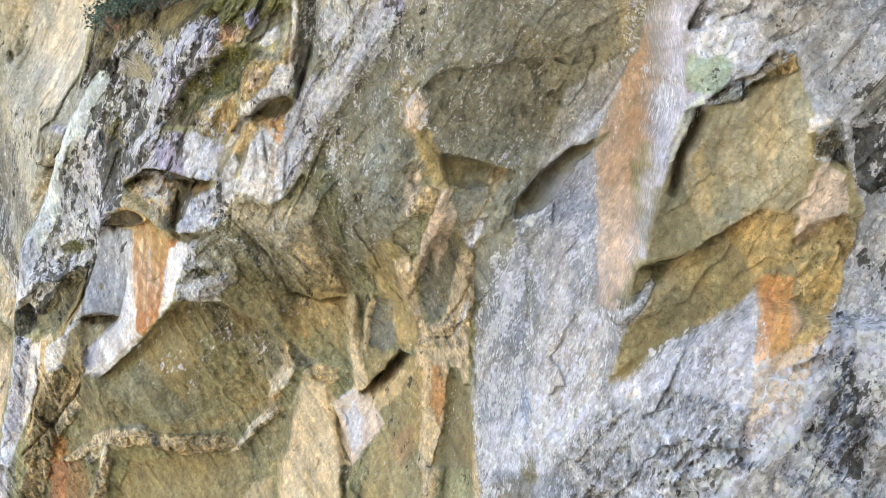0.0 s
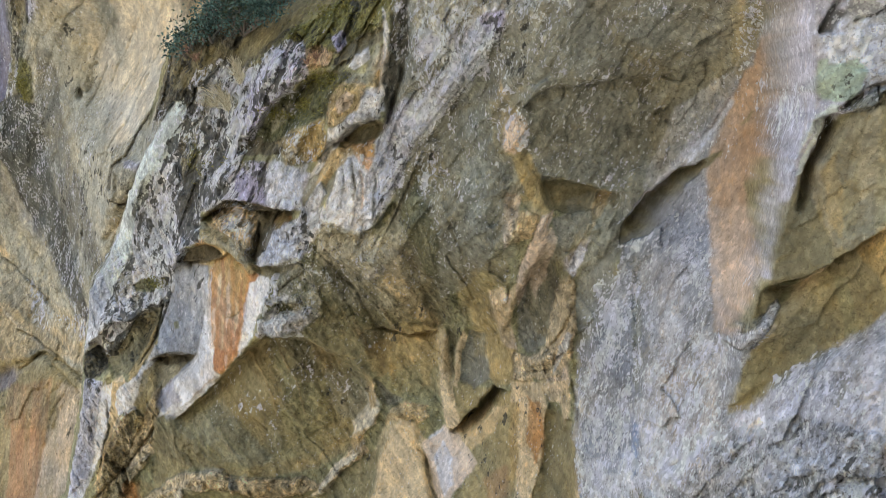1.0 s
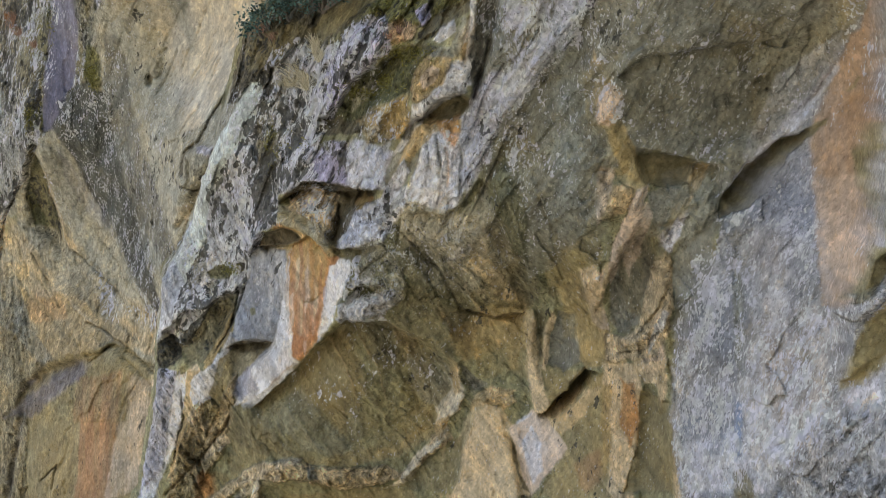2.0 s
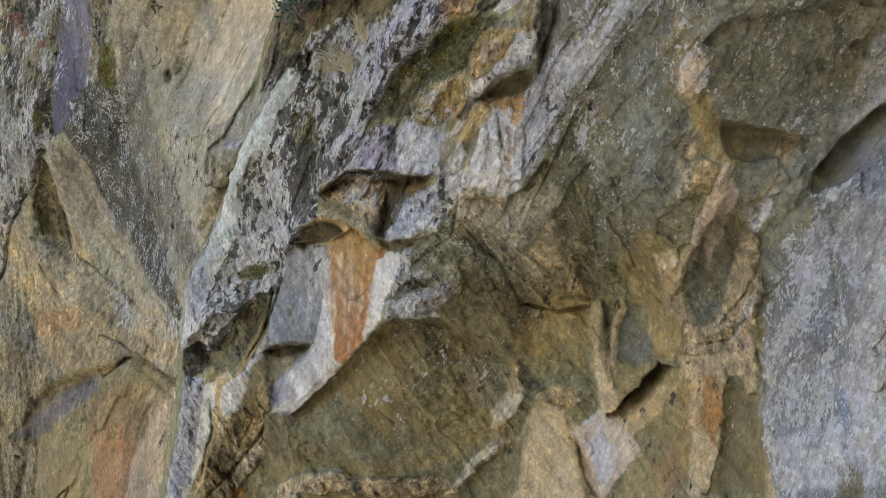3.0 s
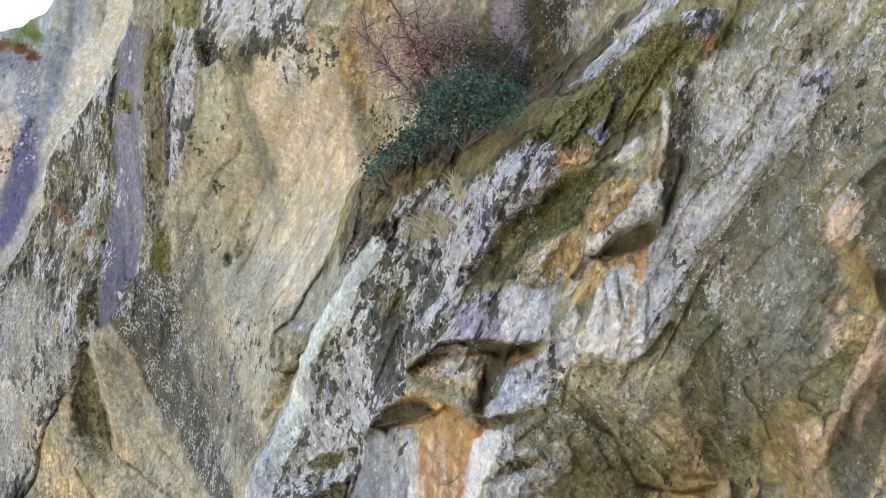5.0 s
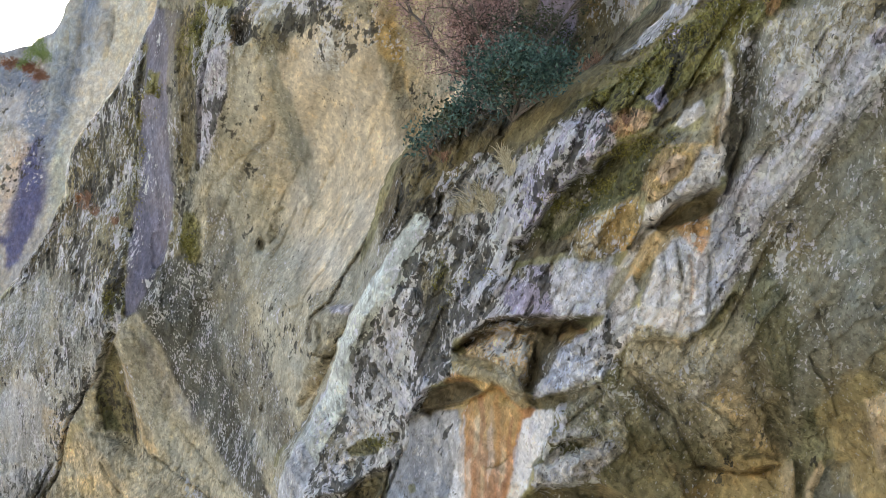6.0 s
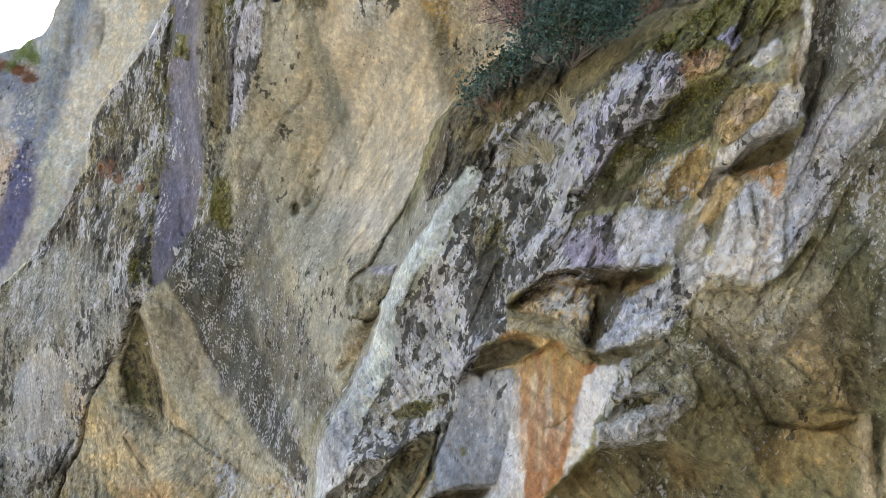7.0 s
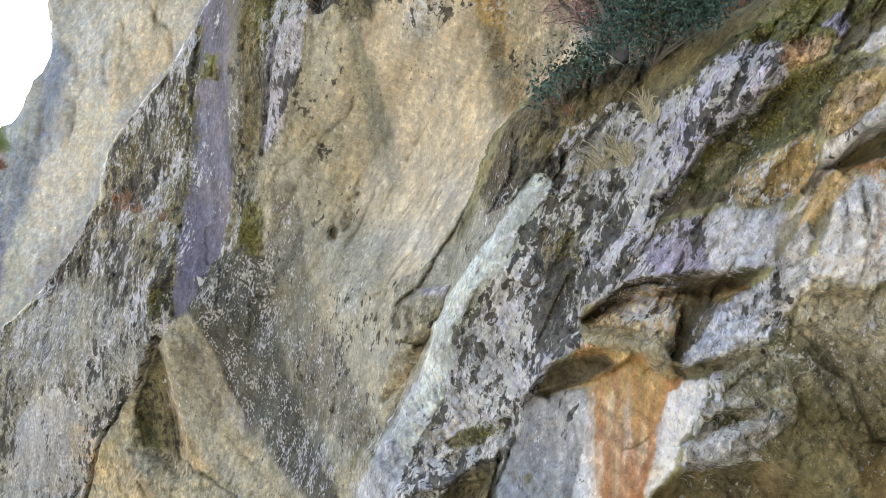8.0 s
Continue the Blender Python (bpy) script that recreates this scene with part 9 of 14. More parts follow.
crag.patch([(-2.29, -4.95), (-2.13, -4.34), (-1.82, -4.13), (-1.22, -4.16), (-1.19, -5.59), (-1.83, -5.82), (-2.13, -5.42)], "moss_and_shade", 0.7, 0.05, pale=0.15, black=0.15)
crag.patch([(-3.39, -5.28), (-3.27, -5.01), (-3.06, -4.85), (-3.01, -5.02), (-3.18, -5.14)], "ice", 0.9, 0.02, push=-0.05)
crag.rib([(-3.64, -5.88), (-3.39, -6.47), (-3.22, -6.85)], 0.03, 0.04, "tan", 0.7)
crag.patch([(-2.66, -4.78), (-2.54, -4.47), (-2.4, -4.33), (-2.46, -4.63), (-2.58, -4.9)], "tan", 0.75, 0.025)
crag.patch([(-4.38, -4.72), (-4.01, -4.25), (-3.49, -4.28), (-3.06, -4.14), (-2.96, -4.77), (-3.38, -5.08), (-3.99, -5.14)], "stone", 0.4, 0.08, pale=0.3, rough=1.2)
crag.patch([(-2.61, -7.41), (-2.79, -6.72), (-2.5, -6.47), (-1.91, -6.47), (-1.61, -7.2), (-1.62, -7.52)], "brown", 0.6, 0.06, rough=0.5)
crag.patch([(-11.21, -8.02), (-10.32, -6.23), (-9.67, -4.79), (-8.89, -3.54), (-8.43, -2.9), (-7.93, -1.97), (-7.49, -1.78), (-7.79, -2.37), (-8.18, -3.21), (-8.64, -3.76), (-8.91, -4.22), (-9.19, -5.21), (-9.46, -6.03), (-9.85, -7.34), (-10.01, -7.94)], "stone", 0.92, 0.04, pale=0.12, rough=0.9)
crag.patch([(-9.85, -7.73), (-9.44, -6.53), (-9.22, -5.72), (-9, -4.81), (-8.8, -4.04), (-8.57, -3.68), (-8.1, -3.22), (-7.88, -2.68), (-7.67, -2.24), (-7.38, -1.95), (-7.29, -2.33), (-7.39, -3), (-7.65, -3.46), (-7.8, -4.11), (-7.9, -4.87), (-8.12, -5.45), (-8.61, -5.75), (-8.92, -6.33), (-9.26, -7.32), (-9.42, -7.81)], "frost", 0.9, 0.03, pale=0.25, black=0.22, rough=0.7, push=-0.06)
crag.patch([(-8.75, -4.28), (-8.49, -3.67), (-8.17, -3.75), (-8.09, -4.47), (-8.28, -5.24), (-8.56, -5.51), (-8.82, -5.22)], None, 0.9, 0.06, black=0.42, mottle=0.4)
crag.patch([(-9.44, -4.39), (-8.9, -3.83), (-8.8, -4.04), (-9.03, -5.22), (-9.35, -5.82), (-9.57, -5.31)], None, 0.9, 0.05, black=0.08)
crag.patch([(-7.79, -2.96), (-7.5, -2.4), (-7.35, -2.42), (-7.44, -2.99), (-7.68, -3.55), (-7.79, -3.63)], None, 0.9, 0.05, black=0.35, mottle=0.4)
crag.patch([(-7.59, -2.3), (-7.31, -2.23), (-6.89, -2.1), (-6.85, -2.59), (-6.93, -3.44), (-7.05, -4.18), (-7.51, -4.14), (-7.68, -4.5), (-7.8, -4.11), (-7.6, -3.46), (-7.39, -3)], "umber", 0.6, 0.04, pale=0.4, black=0.5, rough=1.4)
crag.patch([(-9.45, -6.43), (-9.16, -5.72), (-8.82, -5.63), (-8.92, -6.23), (-9.14, -6.82), (-9.42, -7.32), (-9.61, -7.33)], "umber", 0.5, 0.03, black=0.55, pale=0.35)
crag.patch([(-9.74, -7.83), (-9.43, -6.83), (-9.23, -6.73), (-8.81, -6.52), (-9.01, -7.11), (-9.31, -7.8)], "grey", 0.6, 0.03, black=0.5, pale=0.45)
crag.patch([(-0.92, 0.01), (2.79, -0.11), (2.63, -2), (1.4, -3.49), (0.94, -3.23), (-0.06, -3.1), (-0.38, -2.59), (-0.24, -2.06), (-0.42, -1.98), (-0.64, -1.39)], "slate", 0.65, 0.06, pale=0.16, rough=0.7)
crag.patch([(1.36, -1.68), (2.2, -1.22), (2.75, -0.96), (2.6, -2.05), (2.03, -2.81), (1.45, -3.39)], "umber", 0.55, 0.06, pale=0.05)
crag.patch([(1.34, -0.94), (1.66, -1.04), (2.03, -1.22), (1.96, -1.4), (1.6, -1.31)], "ochre", 0.4, 0.04, mottle=0.8)
crag.patch([(-0.13, -1.68), (0.23, -1.41), (0.78, -1.32), (1.33, -1.31), (1.35, -1.53), (0.61, -1.58), (0.06, -1.77)], "soil_and_shade", 0.55, 0.03)
crag.patch([(-0.51, -0), (0.55, -0.04), (0.49, -0.94), (-0.14, -1.21), (-0.51, -0.93)], None, 1.0, 0.08, pale=0.4)
crag.patch([(1.35, -3.75), (1.76, -3.19), (2.36, -2.56), (2.68, -2.18), (2.98, -1.58), (3.02, -1.75), (2.69, -2.36), (2.29, -2.87), (1.69, -3.36)], "ice", 0.8, 0.02, pale=0.1, rough=0.5)
# Hollow's painted shade redrawn with a crisper edge.
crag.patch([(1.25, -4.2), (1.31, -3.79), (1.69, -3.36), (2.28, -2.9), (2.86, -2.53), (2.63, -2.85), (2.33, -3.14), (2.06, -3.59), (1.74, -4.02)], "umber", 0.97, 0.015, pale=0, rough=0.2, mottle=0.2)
crag.patch([(1.84, -3.65), (2.27, -3.18), (2.62, -3.05), (2.55, -4.18), (2.16, -5.09), (1.71, -4.83)], "lavender", 0.5, 0.06, streaks=0.3)
crag.patch([(-0.36, -4.66), (-0.18, -4.12), (0, -3.76), (0.09, -4.21), (-0.13, -4.74), (-0.27, -5.07)], "pink", 0.8, 0.02, rough=0.5)
crag.patch([(-0.1, -3.51), (0.11, -3.61), (0.19, -3.8), (0, -3.71)], "ochre", 0.8, 0.02)
crag.patch([(-0.39, -2.73), (-0.24, -2.63), (-0.09, -3.12), (0.11, -3.61), (-0.05, -3.66), (-0.27, -3.32)], "ochre", 0.75, 0.025)
crag.patch([(-6.98, -2.09), (-6.79, -1.76), (-6.31, -1.75), (-5.98, -1.94), (-5.98, -2.28), (-6.32, -2.58), (-6.85, -2.4)], "stone", 0.6, 0.05, pale=0.25, black=0.1, rough=1.4)
crag.patch([(-6.58, -2.73), (-6.4, -2.47), (-6.33, -3.05), (-6.51, -3.4), (-6.63, -3.28)], "moss", 0.6, 0.04, mottle=0.7)
crag.patch([(-7.14, -3.79), (-6.94, -3.05), (-6.85, -2.59), (-6.81, -3.26), (-6.96, -4)], "moss", 0.45, 0.04, mottle=0.7)
crag.patch([(-5.05, -2.06), (-4.75, -1.91), (-4.02, -1.83), (-3.87, -2.01), (-4.24, -2.2), (-4.75, -2.37)], "moss_and_shade", 0.6, 0.04, mottle=0.7, rough=1.8)
crag.patch([(-5.31, -2.17), (-5.05, -1.97), (-4.83, -2.11), (-5.2, -2.45), (-5.35, -2.51)], "moss", 0.7, 0.03, mottle=0.7)
crag.patch([(3.17, 0.24), (3.68, 0.24), (3.85, -1.94), (3.54, -1.97), (3.36, -1.23)], "grey", 0.7, 0.05, pale=0.08, rough=0.5)
crag.patch([(-1.18, -1.93), (-0.78, -1.26), (-0.37, -0.44), (-0.02, 0.15), (0.44, 0.24), (0.92, 0.18), (1.09, -1.42), (-0.18, -1.92), (-0.35, -1.45), (-0.68, -1.97)], "slate", 0.8, 0.06, pale=0.18, rough=0.7)
crag.patch([(-1.44, -3.82), (-1.66, -3.31), (-1.46, -2.65), (-1.15, -1.94), (-0.72, -2.01), (-0.66, -2.69), (-0.85, -3.66)], "umber", 0.6, 0.06, pale=0.2, rough=0.8)
crag.patch([(-2.38, -0.31), (-1.91, 0.39), (-1.38, 1.14), (-0.54, 0.96), (-1.06, 0.06), (-1.64, -0.43), (-2.08, -1.11)], "slate", 0.55, 0.08, pale=0.35)
crag.patch([(0.26, 0.45), (2.93, 0.36), (2.9, -0.66), (0.37, -0.65)], "slate", 0.4, 0.1, pale=0.2)
crag.patch([(3.64, -2.42), (4.23, -1.89), (4.96, -1.45), (5.3, -2.01), (5.21, -2.85), (4.32, -3.42), (3.91, -3.1)], "olive", 0.5, 0.08, streaks=0.3)
crag.patch([(4.09, -2.15), (4.24, -2.01), (4.32, -2.73), (4.23, -3.08)], "cream", 0.4, 0.04, streaks=0.3)
crag.patch([(4.57, -1.79), (4.71, -1.62), (4.8, -2.2), (4.7, -2.63)], "buff", 0.45, 0.04, streaks=0.3)
crag.patch([(-2.77, -4.14), (-2.31, -2.55), (-1.63, -1.16), (-1.31, -0.67), (-0.28, -0.75), (-0.69, -1.73), (-0.8, -2.07), (-1.11, -2.94), (-1.87, -3.47), (-2.4, -4.13)], "slate", 0.6, 0.06, pale=0.22, rough=0.8)
crag.patch([(-5.9, -2.59), (-5.58, -1.93), (-5.24, -1.1), (-4.52, -0.74), (-4.43, -1.14), (-4.82, -1.68), (-5.33, -2.17), (-5.67, -2.67)], "lilac", 0.55, 0.05, pale=0.5, black=0.4)
crag.patch([(-4.68, -3.21), (-4.46, -2.99), (-4.35, -3.08), (-4.46, -3.4), (-4.53, -3.72), (-4.61, -3.55)], "ice", 0.5, 0.03)
crag.patch([(-2.64, 0.09), (-1.36, -0.29), (-1.32, -2.07), (-2.03, -1.86), (-2.49, -1.74), (-2.69, -2.02), (-2.63, -1.22)], "slate", 0.9, 0.05, pale=0.2, black=0.08, rough=0.9)
crag.patch([(-2.37, -2.78), (-2.11, -2.28), (-2.03, -1.84), (-1.32, -2.03), (-1.29, -2.91)], "slate", 0.7, 0.06, pale=0.2)
crag.patch([(-2.66, -4.78), (-2.49, -4.17), (-2.16, -3.73), (-1.26, -3.65), (-1.15, -4.83), (-2.16, -5.42)], "umber", 0.6, 0.06, pale=0.12)
crag.patch([(-3.04, -1.15), (-2.83, -0.83), (-2.74, -0.97), (-2.81, -1.42), (-2.95, -1.64)], "tan", 0.6, 0.03)
crag.patch([(3.35, -3.14), (3.41, -2.65), (3.59, -2.3), (3.84, -1.82), (4.22, -1.71), (4.54, -1.38), (5, -1.04), (5.15, -1.52), (5.34, -2.09), (5.21, -2.85), (4.32, -3.42), (3.86, -3.65), (3.56, -4.01), (3.16, -4.31), (3.23, -3.86)], "olive", 0.75, 0.025, pale=0, rough=0.4, mottle=0.2)
crag.patch([(3.91, -1.94), (4.51, -1.48), (4.95, -1.29), (5.26, -1.89), (5.23, -2.68), (4.54, -3.19), (4.24, -3.34), (3.99, -2.75)], "stone", 0.6, 0.05, streaks=0.45, rough=0.4)
crag.patch([(3.31, 0.22), (3.5, -1.77), (3.29, -2.45), (3.24, -3.22), (3.03, -4.24), (3.46, -4.13), (3.68, -3.14), (3.73, -2.39), (3.95, -1.73), (3.77, 0.22)], "lavender", 0.85, 0.02, pale=0.1, rough=0.4, mottle=0.2)
# Left part of the block tinted umber to stand for its shaded underside.
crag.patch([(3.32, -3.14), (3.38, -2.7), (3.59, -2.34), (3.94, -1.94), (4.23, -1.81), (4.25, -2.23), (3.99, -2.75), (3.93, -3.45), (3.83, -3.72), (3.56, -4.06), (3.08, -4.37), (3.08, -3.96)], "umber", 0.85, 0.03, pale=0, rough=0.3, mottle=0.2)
crag.patch([(3.52, -2.56), (3.8, -2.43), (3.8, -3.02), (3.9, -3.67), (3.7, -3.4)], "ochre", 0.55, 0.04, streaks=0.3)
# Shaded gap along the block's edge, darkened by tint.
crag.patch([(3.43, -3.04), (3.44, -2.69), (3.53, -2.45), (3.64, -2.24), (3.74, -1.93), (3.87, -1.82), (3.87, -2.02), (3.72, -2.25), (3.59, -2.44), (3.53, -2.78), (3.49, -3.04)], "soil_and_shade", 0.9, 0.02, rough=0.3)
crag.patch([(3.36, -2.72), (3.43, -2.42), (3.53, -2.14), (3.64, -1.83), (3.74, -1.66), (3.89, -1.7), (3.78, -1.84), (3.67, -2.1), (3.54, -2.34), (3.46, -2.65)], "frost", 0.95, 0.015, pale=0.1, rough=0.3, mottle=0.2)
crag.patch([(3.48, -1.5), (3.53, -1.08), (3.79, -0.94), (4.15, -1), (4.22, -1.29), (4.05, -1.48), (3.83, -1.64), (3.63, -1.59)], "mint", 0.95, 0.025, pale=0.05, rough=0.3, mottle=0.3)
crag.patch([(3.5, -0.58), (3.84, -0.42), (4.45, -0.57), (4.42, -1.22), (4.18, -1.14), (4.1, -0.94), (3.71, -0.91), (3.5, -1.04)], "ice", 0.6, 0.05, pale=0.2, rough=0.5)
crag.patch([(4.54, -0.73), (4.84, 0.23), (6.94, 0.23), (7.14, -1.77), (5.87, -1.87), (5.26, -1.56), (5.07, -1), (4.77, -0.89)], "grey", 0.75, 0.05, pale=0.2, black=0.12, rough=0.8)
crag.patch([(3.56, -0.67), (3.72, -0.31), (3.85, -0.42), (3.7, -0.68)], "dark", 0.8, 0.02)
crag.patch([(3.05, -6.9), (3.71, -6.49), (4.35, -6.56), (5.54, -6.57), (6.91, -6.15), (7, -7.67), (2.03, -8.81), (2.51, -7.47)], "ice", 0.55, 0.1, pale=0.4, black=0.1, rough=1.3)
crag.patch([(4.65, -5.51), (5, -5.32), (5.43, -5.13), (5.3, -5.77), (4.97, -6.58), (4.5, -6.77), (4.42, -6.15)], "pink", 0.6, 0.06, streaks=0.3)
crag.patch([(5.64, -5.12), (5.95, -5.02), (6.05, -6.99), (5.72, -6.99)], "purple", 0.75, 0.05, streaks=0.3, black=0.3)
crag.patch([(-2.77, -4.06), (-2.54, -3.45), (-2.22, -2.86), (-1.46, -2.69), (-0.47, -2.86), (-0.61, -3.83), (-0.71, -4.5), (-1.22, -5.02), (-1.69, -4.94), (-2.21, -4.15)], "umber", 0.7, 0.05, pale=0.16, black=0.05, rough=0.9)
crag.patch([(-1.9, -3.81), (-1.6, -3.14), (-1.15, -3.49), (-1.25, -4.5), (-1.63, -4.67)], "slate", 0.7, 0.04, pale=0.22)
crag.patch([(-2.3, -3.11), (-2.06, -3.29), (-1.81, -4.15), (-1.91, -4.59), (-2.22, -3.8)], "moss_and_shade", 0.6, 0.04)
crag.patch([(-3.29, -4.5), (-2.87, -4.23), (-2.29, -4.32), (-2.09, -5.03), (-2.75, -5.22), (-3.19, -4.95)], "stone", 0.4, 0.06, pale=0.2)
crag.patch([(-0.76, -3.83), (-0.63, -3.42), (-0.46, -3.1), (-0.35, -3.19), (-0.44, -3.67), (-0.59, -4.16), (-0.68, -4.5)], "pink", 0.8, 0.025)
crag.patch([(-3.53, 0.3), (-3.32, 0.49), (-3.2, 0.36), (-3.47, -0.08), (-3.6, -0.05)], "lilac", 0.6, 0.03, pale=0.4, black=0.3)
crag.patch([(-3.89, -0.85), (-3.63, -0.55), (-3.51, -0.67), (-3.69, -0.97)], "lilac", 0.6, 0.03, pale=0.4, black=0.3)
crag.patch([(-3.74, -0.33), (-3.39, 0), (-3.22, 0.16), (-3.32, -0.21), (-3.68, -0.69)], "dark", 0.6, 0.03, mottle=0.8)
# The same gap as a groove, with its shade in the colour.
crag.crack([(3.89, -1.87), (3.74, -2.21), (3.59, -2.5), (3.54, -2.95), (3.46, -3.24)], 0.05, 0.22, "soil_and_shade", 0.9)
crag.patch([(-3.48, -6.81), (-3.63, -11.02), (-4.41, -11.25), (-4.09, -10.73), (-3.63, -10.36), (-3.37, -9.34), (-3.1, -8.54), (-2.82, -8), (-2.6, -8.03), (-2.42, -8.29), (-2.29, -8.61), (-2.1, -9.22), (-1.85, -9.36), (-2.21, -9.78), (-2.57, -10.44), (-2.82, -10.74), (-3.47, -10.97)], "cream", 0.55, 0.03, rough=0.4)
crag.patch([(-2.98, -9.24), (-2.78, -9.64), (-2.63, -10.24), (-2.57, -10.54), (-2.72, -10.6), (-2.89, -10.11)], "tan", 0.8, 0.02)
crag.patch([(-2.09, -8.34), (-1.81, -8.16), (-1.63, -8.23), (-1.5, -8.84), (-1.62, -9.29), (-1.95, -9.49), (-2.03, -8.98)], "ice", 0.85, 0.03, streaks=0.15, rough=0.4)
crag.patch([(-2.2, -8.86), (-2.04, -8.77), (-1.95, -9.28), (-1.83, -9.51), (-1.97, -9.66), (-2.1, -9.32)], "soil_and_shade", 0.7, 0.02)
crag.patch([(-1.63, -8.1), (-1.4, -8.07), (-0.94, -7.62), (-0.54, -7.4), (-0.93, -7.94), (-1.34, -8.39), (-1.45, -8.35)], "cream", 0.55, 0.03)
crag.patch([(-1.93, -5.9), (-1.77, -6.64), (-1.73, -7.58), (-1.46, -7.88), (-1.52, -8.09), (-1.73, -8.14), (-1.85, -7.61), (-1.89, -6.78), (-2.04, -6.3)], "cream", 0.85, 0.02, rough=0.6)
crag.patch([(-3.57, -7.33), (-3.26, -7.62), (-3.11, -7.92), (-3.24, -8.16), (-3.63, -8.53), (-3.7, -8.39), (-3.33, -7.95)], "buff", 0.85, 0.02)
crag.patch([(-4.65, -10.17), (-4.18, -9.62), (-3.76, -9.13), (-3.46, -8.67), (-3.36, -8.74), (-3.76, -9.26), (-4.18, -9.81), (-4.45, -10.12)], "buff", 0.8, 0.02)
crag.patch([(-8.27, -10.95), (-7.57, -10.18), (-6.94, -9.73), (-6.5, -9.72), (-6.68, -9.93), (-7.2, -10.24), (-7.69, -10.67), (-8.12, -11.07)], "buff", 0.75, 0.02, rough=1.2)
crag.patch([(-6.52, -9.97), (-6.01, -9.85), (-5.43, -9.88), (-5.38, -10.07), (-6.03, -10.2), (-6.49, -10.18)], "cream", 0.75, 0.02, rough=1.6)
crag.patch([(-4.78, -9.81), (-5.11, -9.74), (-5.18, -10.12), (-4.85, -10.14)], "orange", 0.35, 0.03)
crag.patch([(-6.8, -7.24), (-7.02, -7.9), (-7.26, -8.32), (-6.66, -7.71)], "rust", 0.5, 0.03)
crag.patch([(-9.18, -10.78), (-8.73, -10.51), (-8.68, -10.92), (-9.05, -11.31)], "rust", 0.7, 0.03)
crag.patch([(-9.05, -11.1), (-8.43, -10.85), (-8.16, -11.62), (-8.35, -12.24), (-9.03, -12.45)], "rust", 0.5, 0.04, streaks=0.2)
crag.patch([(-10.88, -11.24), (-10.04, -9.72), (-9.6, -8.89), (-9.45, -9.13), (-9.93, -10.41), (-10.77, -12.24)], "ice", 0.7, 0.03, streaks=0.25)
crag.patch([(-9.49, -9.57), (-9.25, -8.52), (-9.02, -8.2), (-8.95, -8.72), (-9.17, -9.49)], "cream", 0.85, 0.02)
crag.patch([(-9.05, -9.03), (-8.77, -8.14), (-8.52, -7.83), (-8.35, -8.05), (-8.72, -8.8)], "white", 0.8, 0.02)
crag.patch([(-0.43, -7.04), (-0.27, -6.99), (-0.05, -7.13), (-0, -7.74), (-0.15, -8.39), (-0.23, -9.61), (-0.41, -9.69), (-0.34, -8.66), (-0.43, -7.89)], "cream", 0.6, 0.03)
crag.patch([(-0.09, -7.14), (0.06, -7.09), (0.12, -7.68), (0, -8.33), (-0.09, -7.97)], "orange", 0.6, 0.03)
crag.patch([(-8.16, -1.57), (-7.81, -0.65), (-6.93, 0.2), (-5.98, -0.01), (-5.28, 0.33), (-4.59, 0.66), (-3.84, 0.98), (-3.17, 1.51), (-2.77, 1.36), (-3.63, 0.17), (-4.17, -0.23), (-4.91, -0.74), (-5.58, -1.14), (-6.19, -1.14), (-6.72, -0.96), (-7.27, -1.42), (-7.71, -1.91)], "soil_and_shade", 0.9, 0.05, pale=0, black=0.15, rough=1.5)
crag.patch([(-6.19, -1.14), (-5.29, -0.4), (-4.61, -0.02), (-4.06, 0.07), (-4.63, -0.58), (-5.49, -1.25)], "moss", 0.45, 0.06)
crag.patch([(-4.1, 0.25), (-3.34, 0.98), (-2.77, 1.45), (-2.58, 1.34), (-3.06, 0.81), (-3.62, 0.33)], "pale_grey", 0.85, 0.03, pale=0.35)
crag.patch([(-4.83, -1.01), (-4.18, -0.4), (-3.63, 0.17), (-2.95, 0.67), (-2.41, 0.78), (-2.14, 0.17), (-2.68, -0.07), (-3.25, -0.52), (-3.85, -0.81), (-4.38, -1.13)], "moss", 0.7, 0.08, pale=0.12, black=0.2, rough=1.8)
crag.patch([(-8.2, -1.58), (-7.59, -1.79), (-7.87, -2.35), (-8.28, -3), (-8.7, -3.3)], "stone", 0.9, 0.025, pale=0.05, black=0.08)
crag.patch([(-8.2, -1.58), (-7.97, -1.29), (-7.39, -1.52), (-7.29, -1.81), (-7.59, -1.83), (-7.84, -2.05), (-8.12, -2.03)], "soil_and_shade", 0.85, 0.03, black=0.3, rough=1.6)
crag.patch([(-7.29, -2.06), (-6.81, -2.06), (-6.72, -2.86), (-6.83, -4.2), (-7.31, -4.64), (-7.7, -5.49), (-7.87, -6.08), (-7.96, -6.47), (-8.43, -6.68), (-8.97, -7), (-9.4, -7.34), (-9.62, -7.35), (-9.39, -6.71), (-9.2, -5.79), (-8.87, -5.48), (-8.8, -4.87), (-8.42, -4.18), (-8.09, -3.52), (-7.59, -3.07)], "pale_grey", 0.9, 0.03, pale=0.45, black=0.47, rough=1.1)
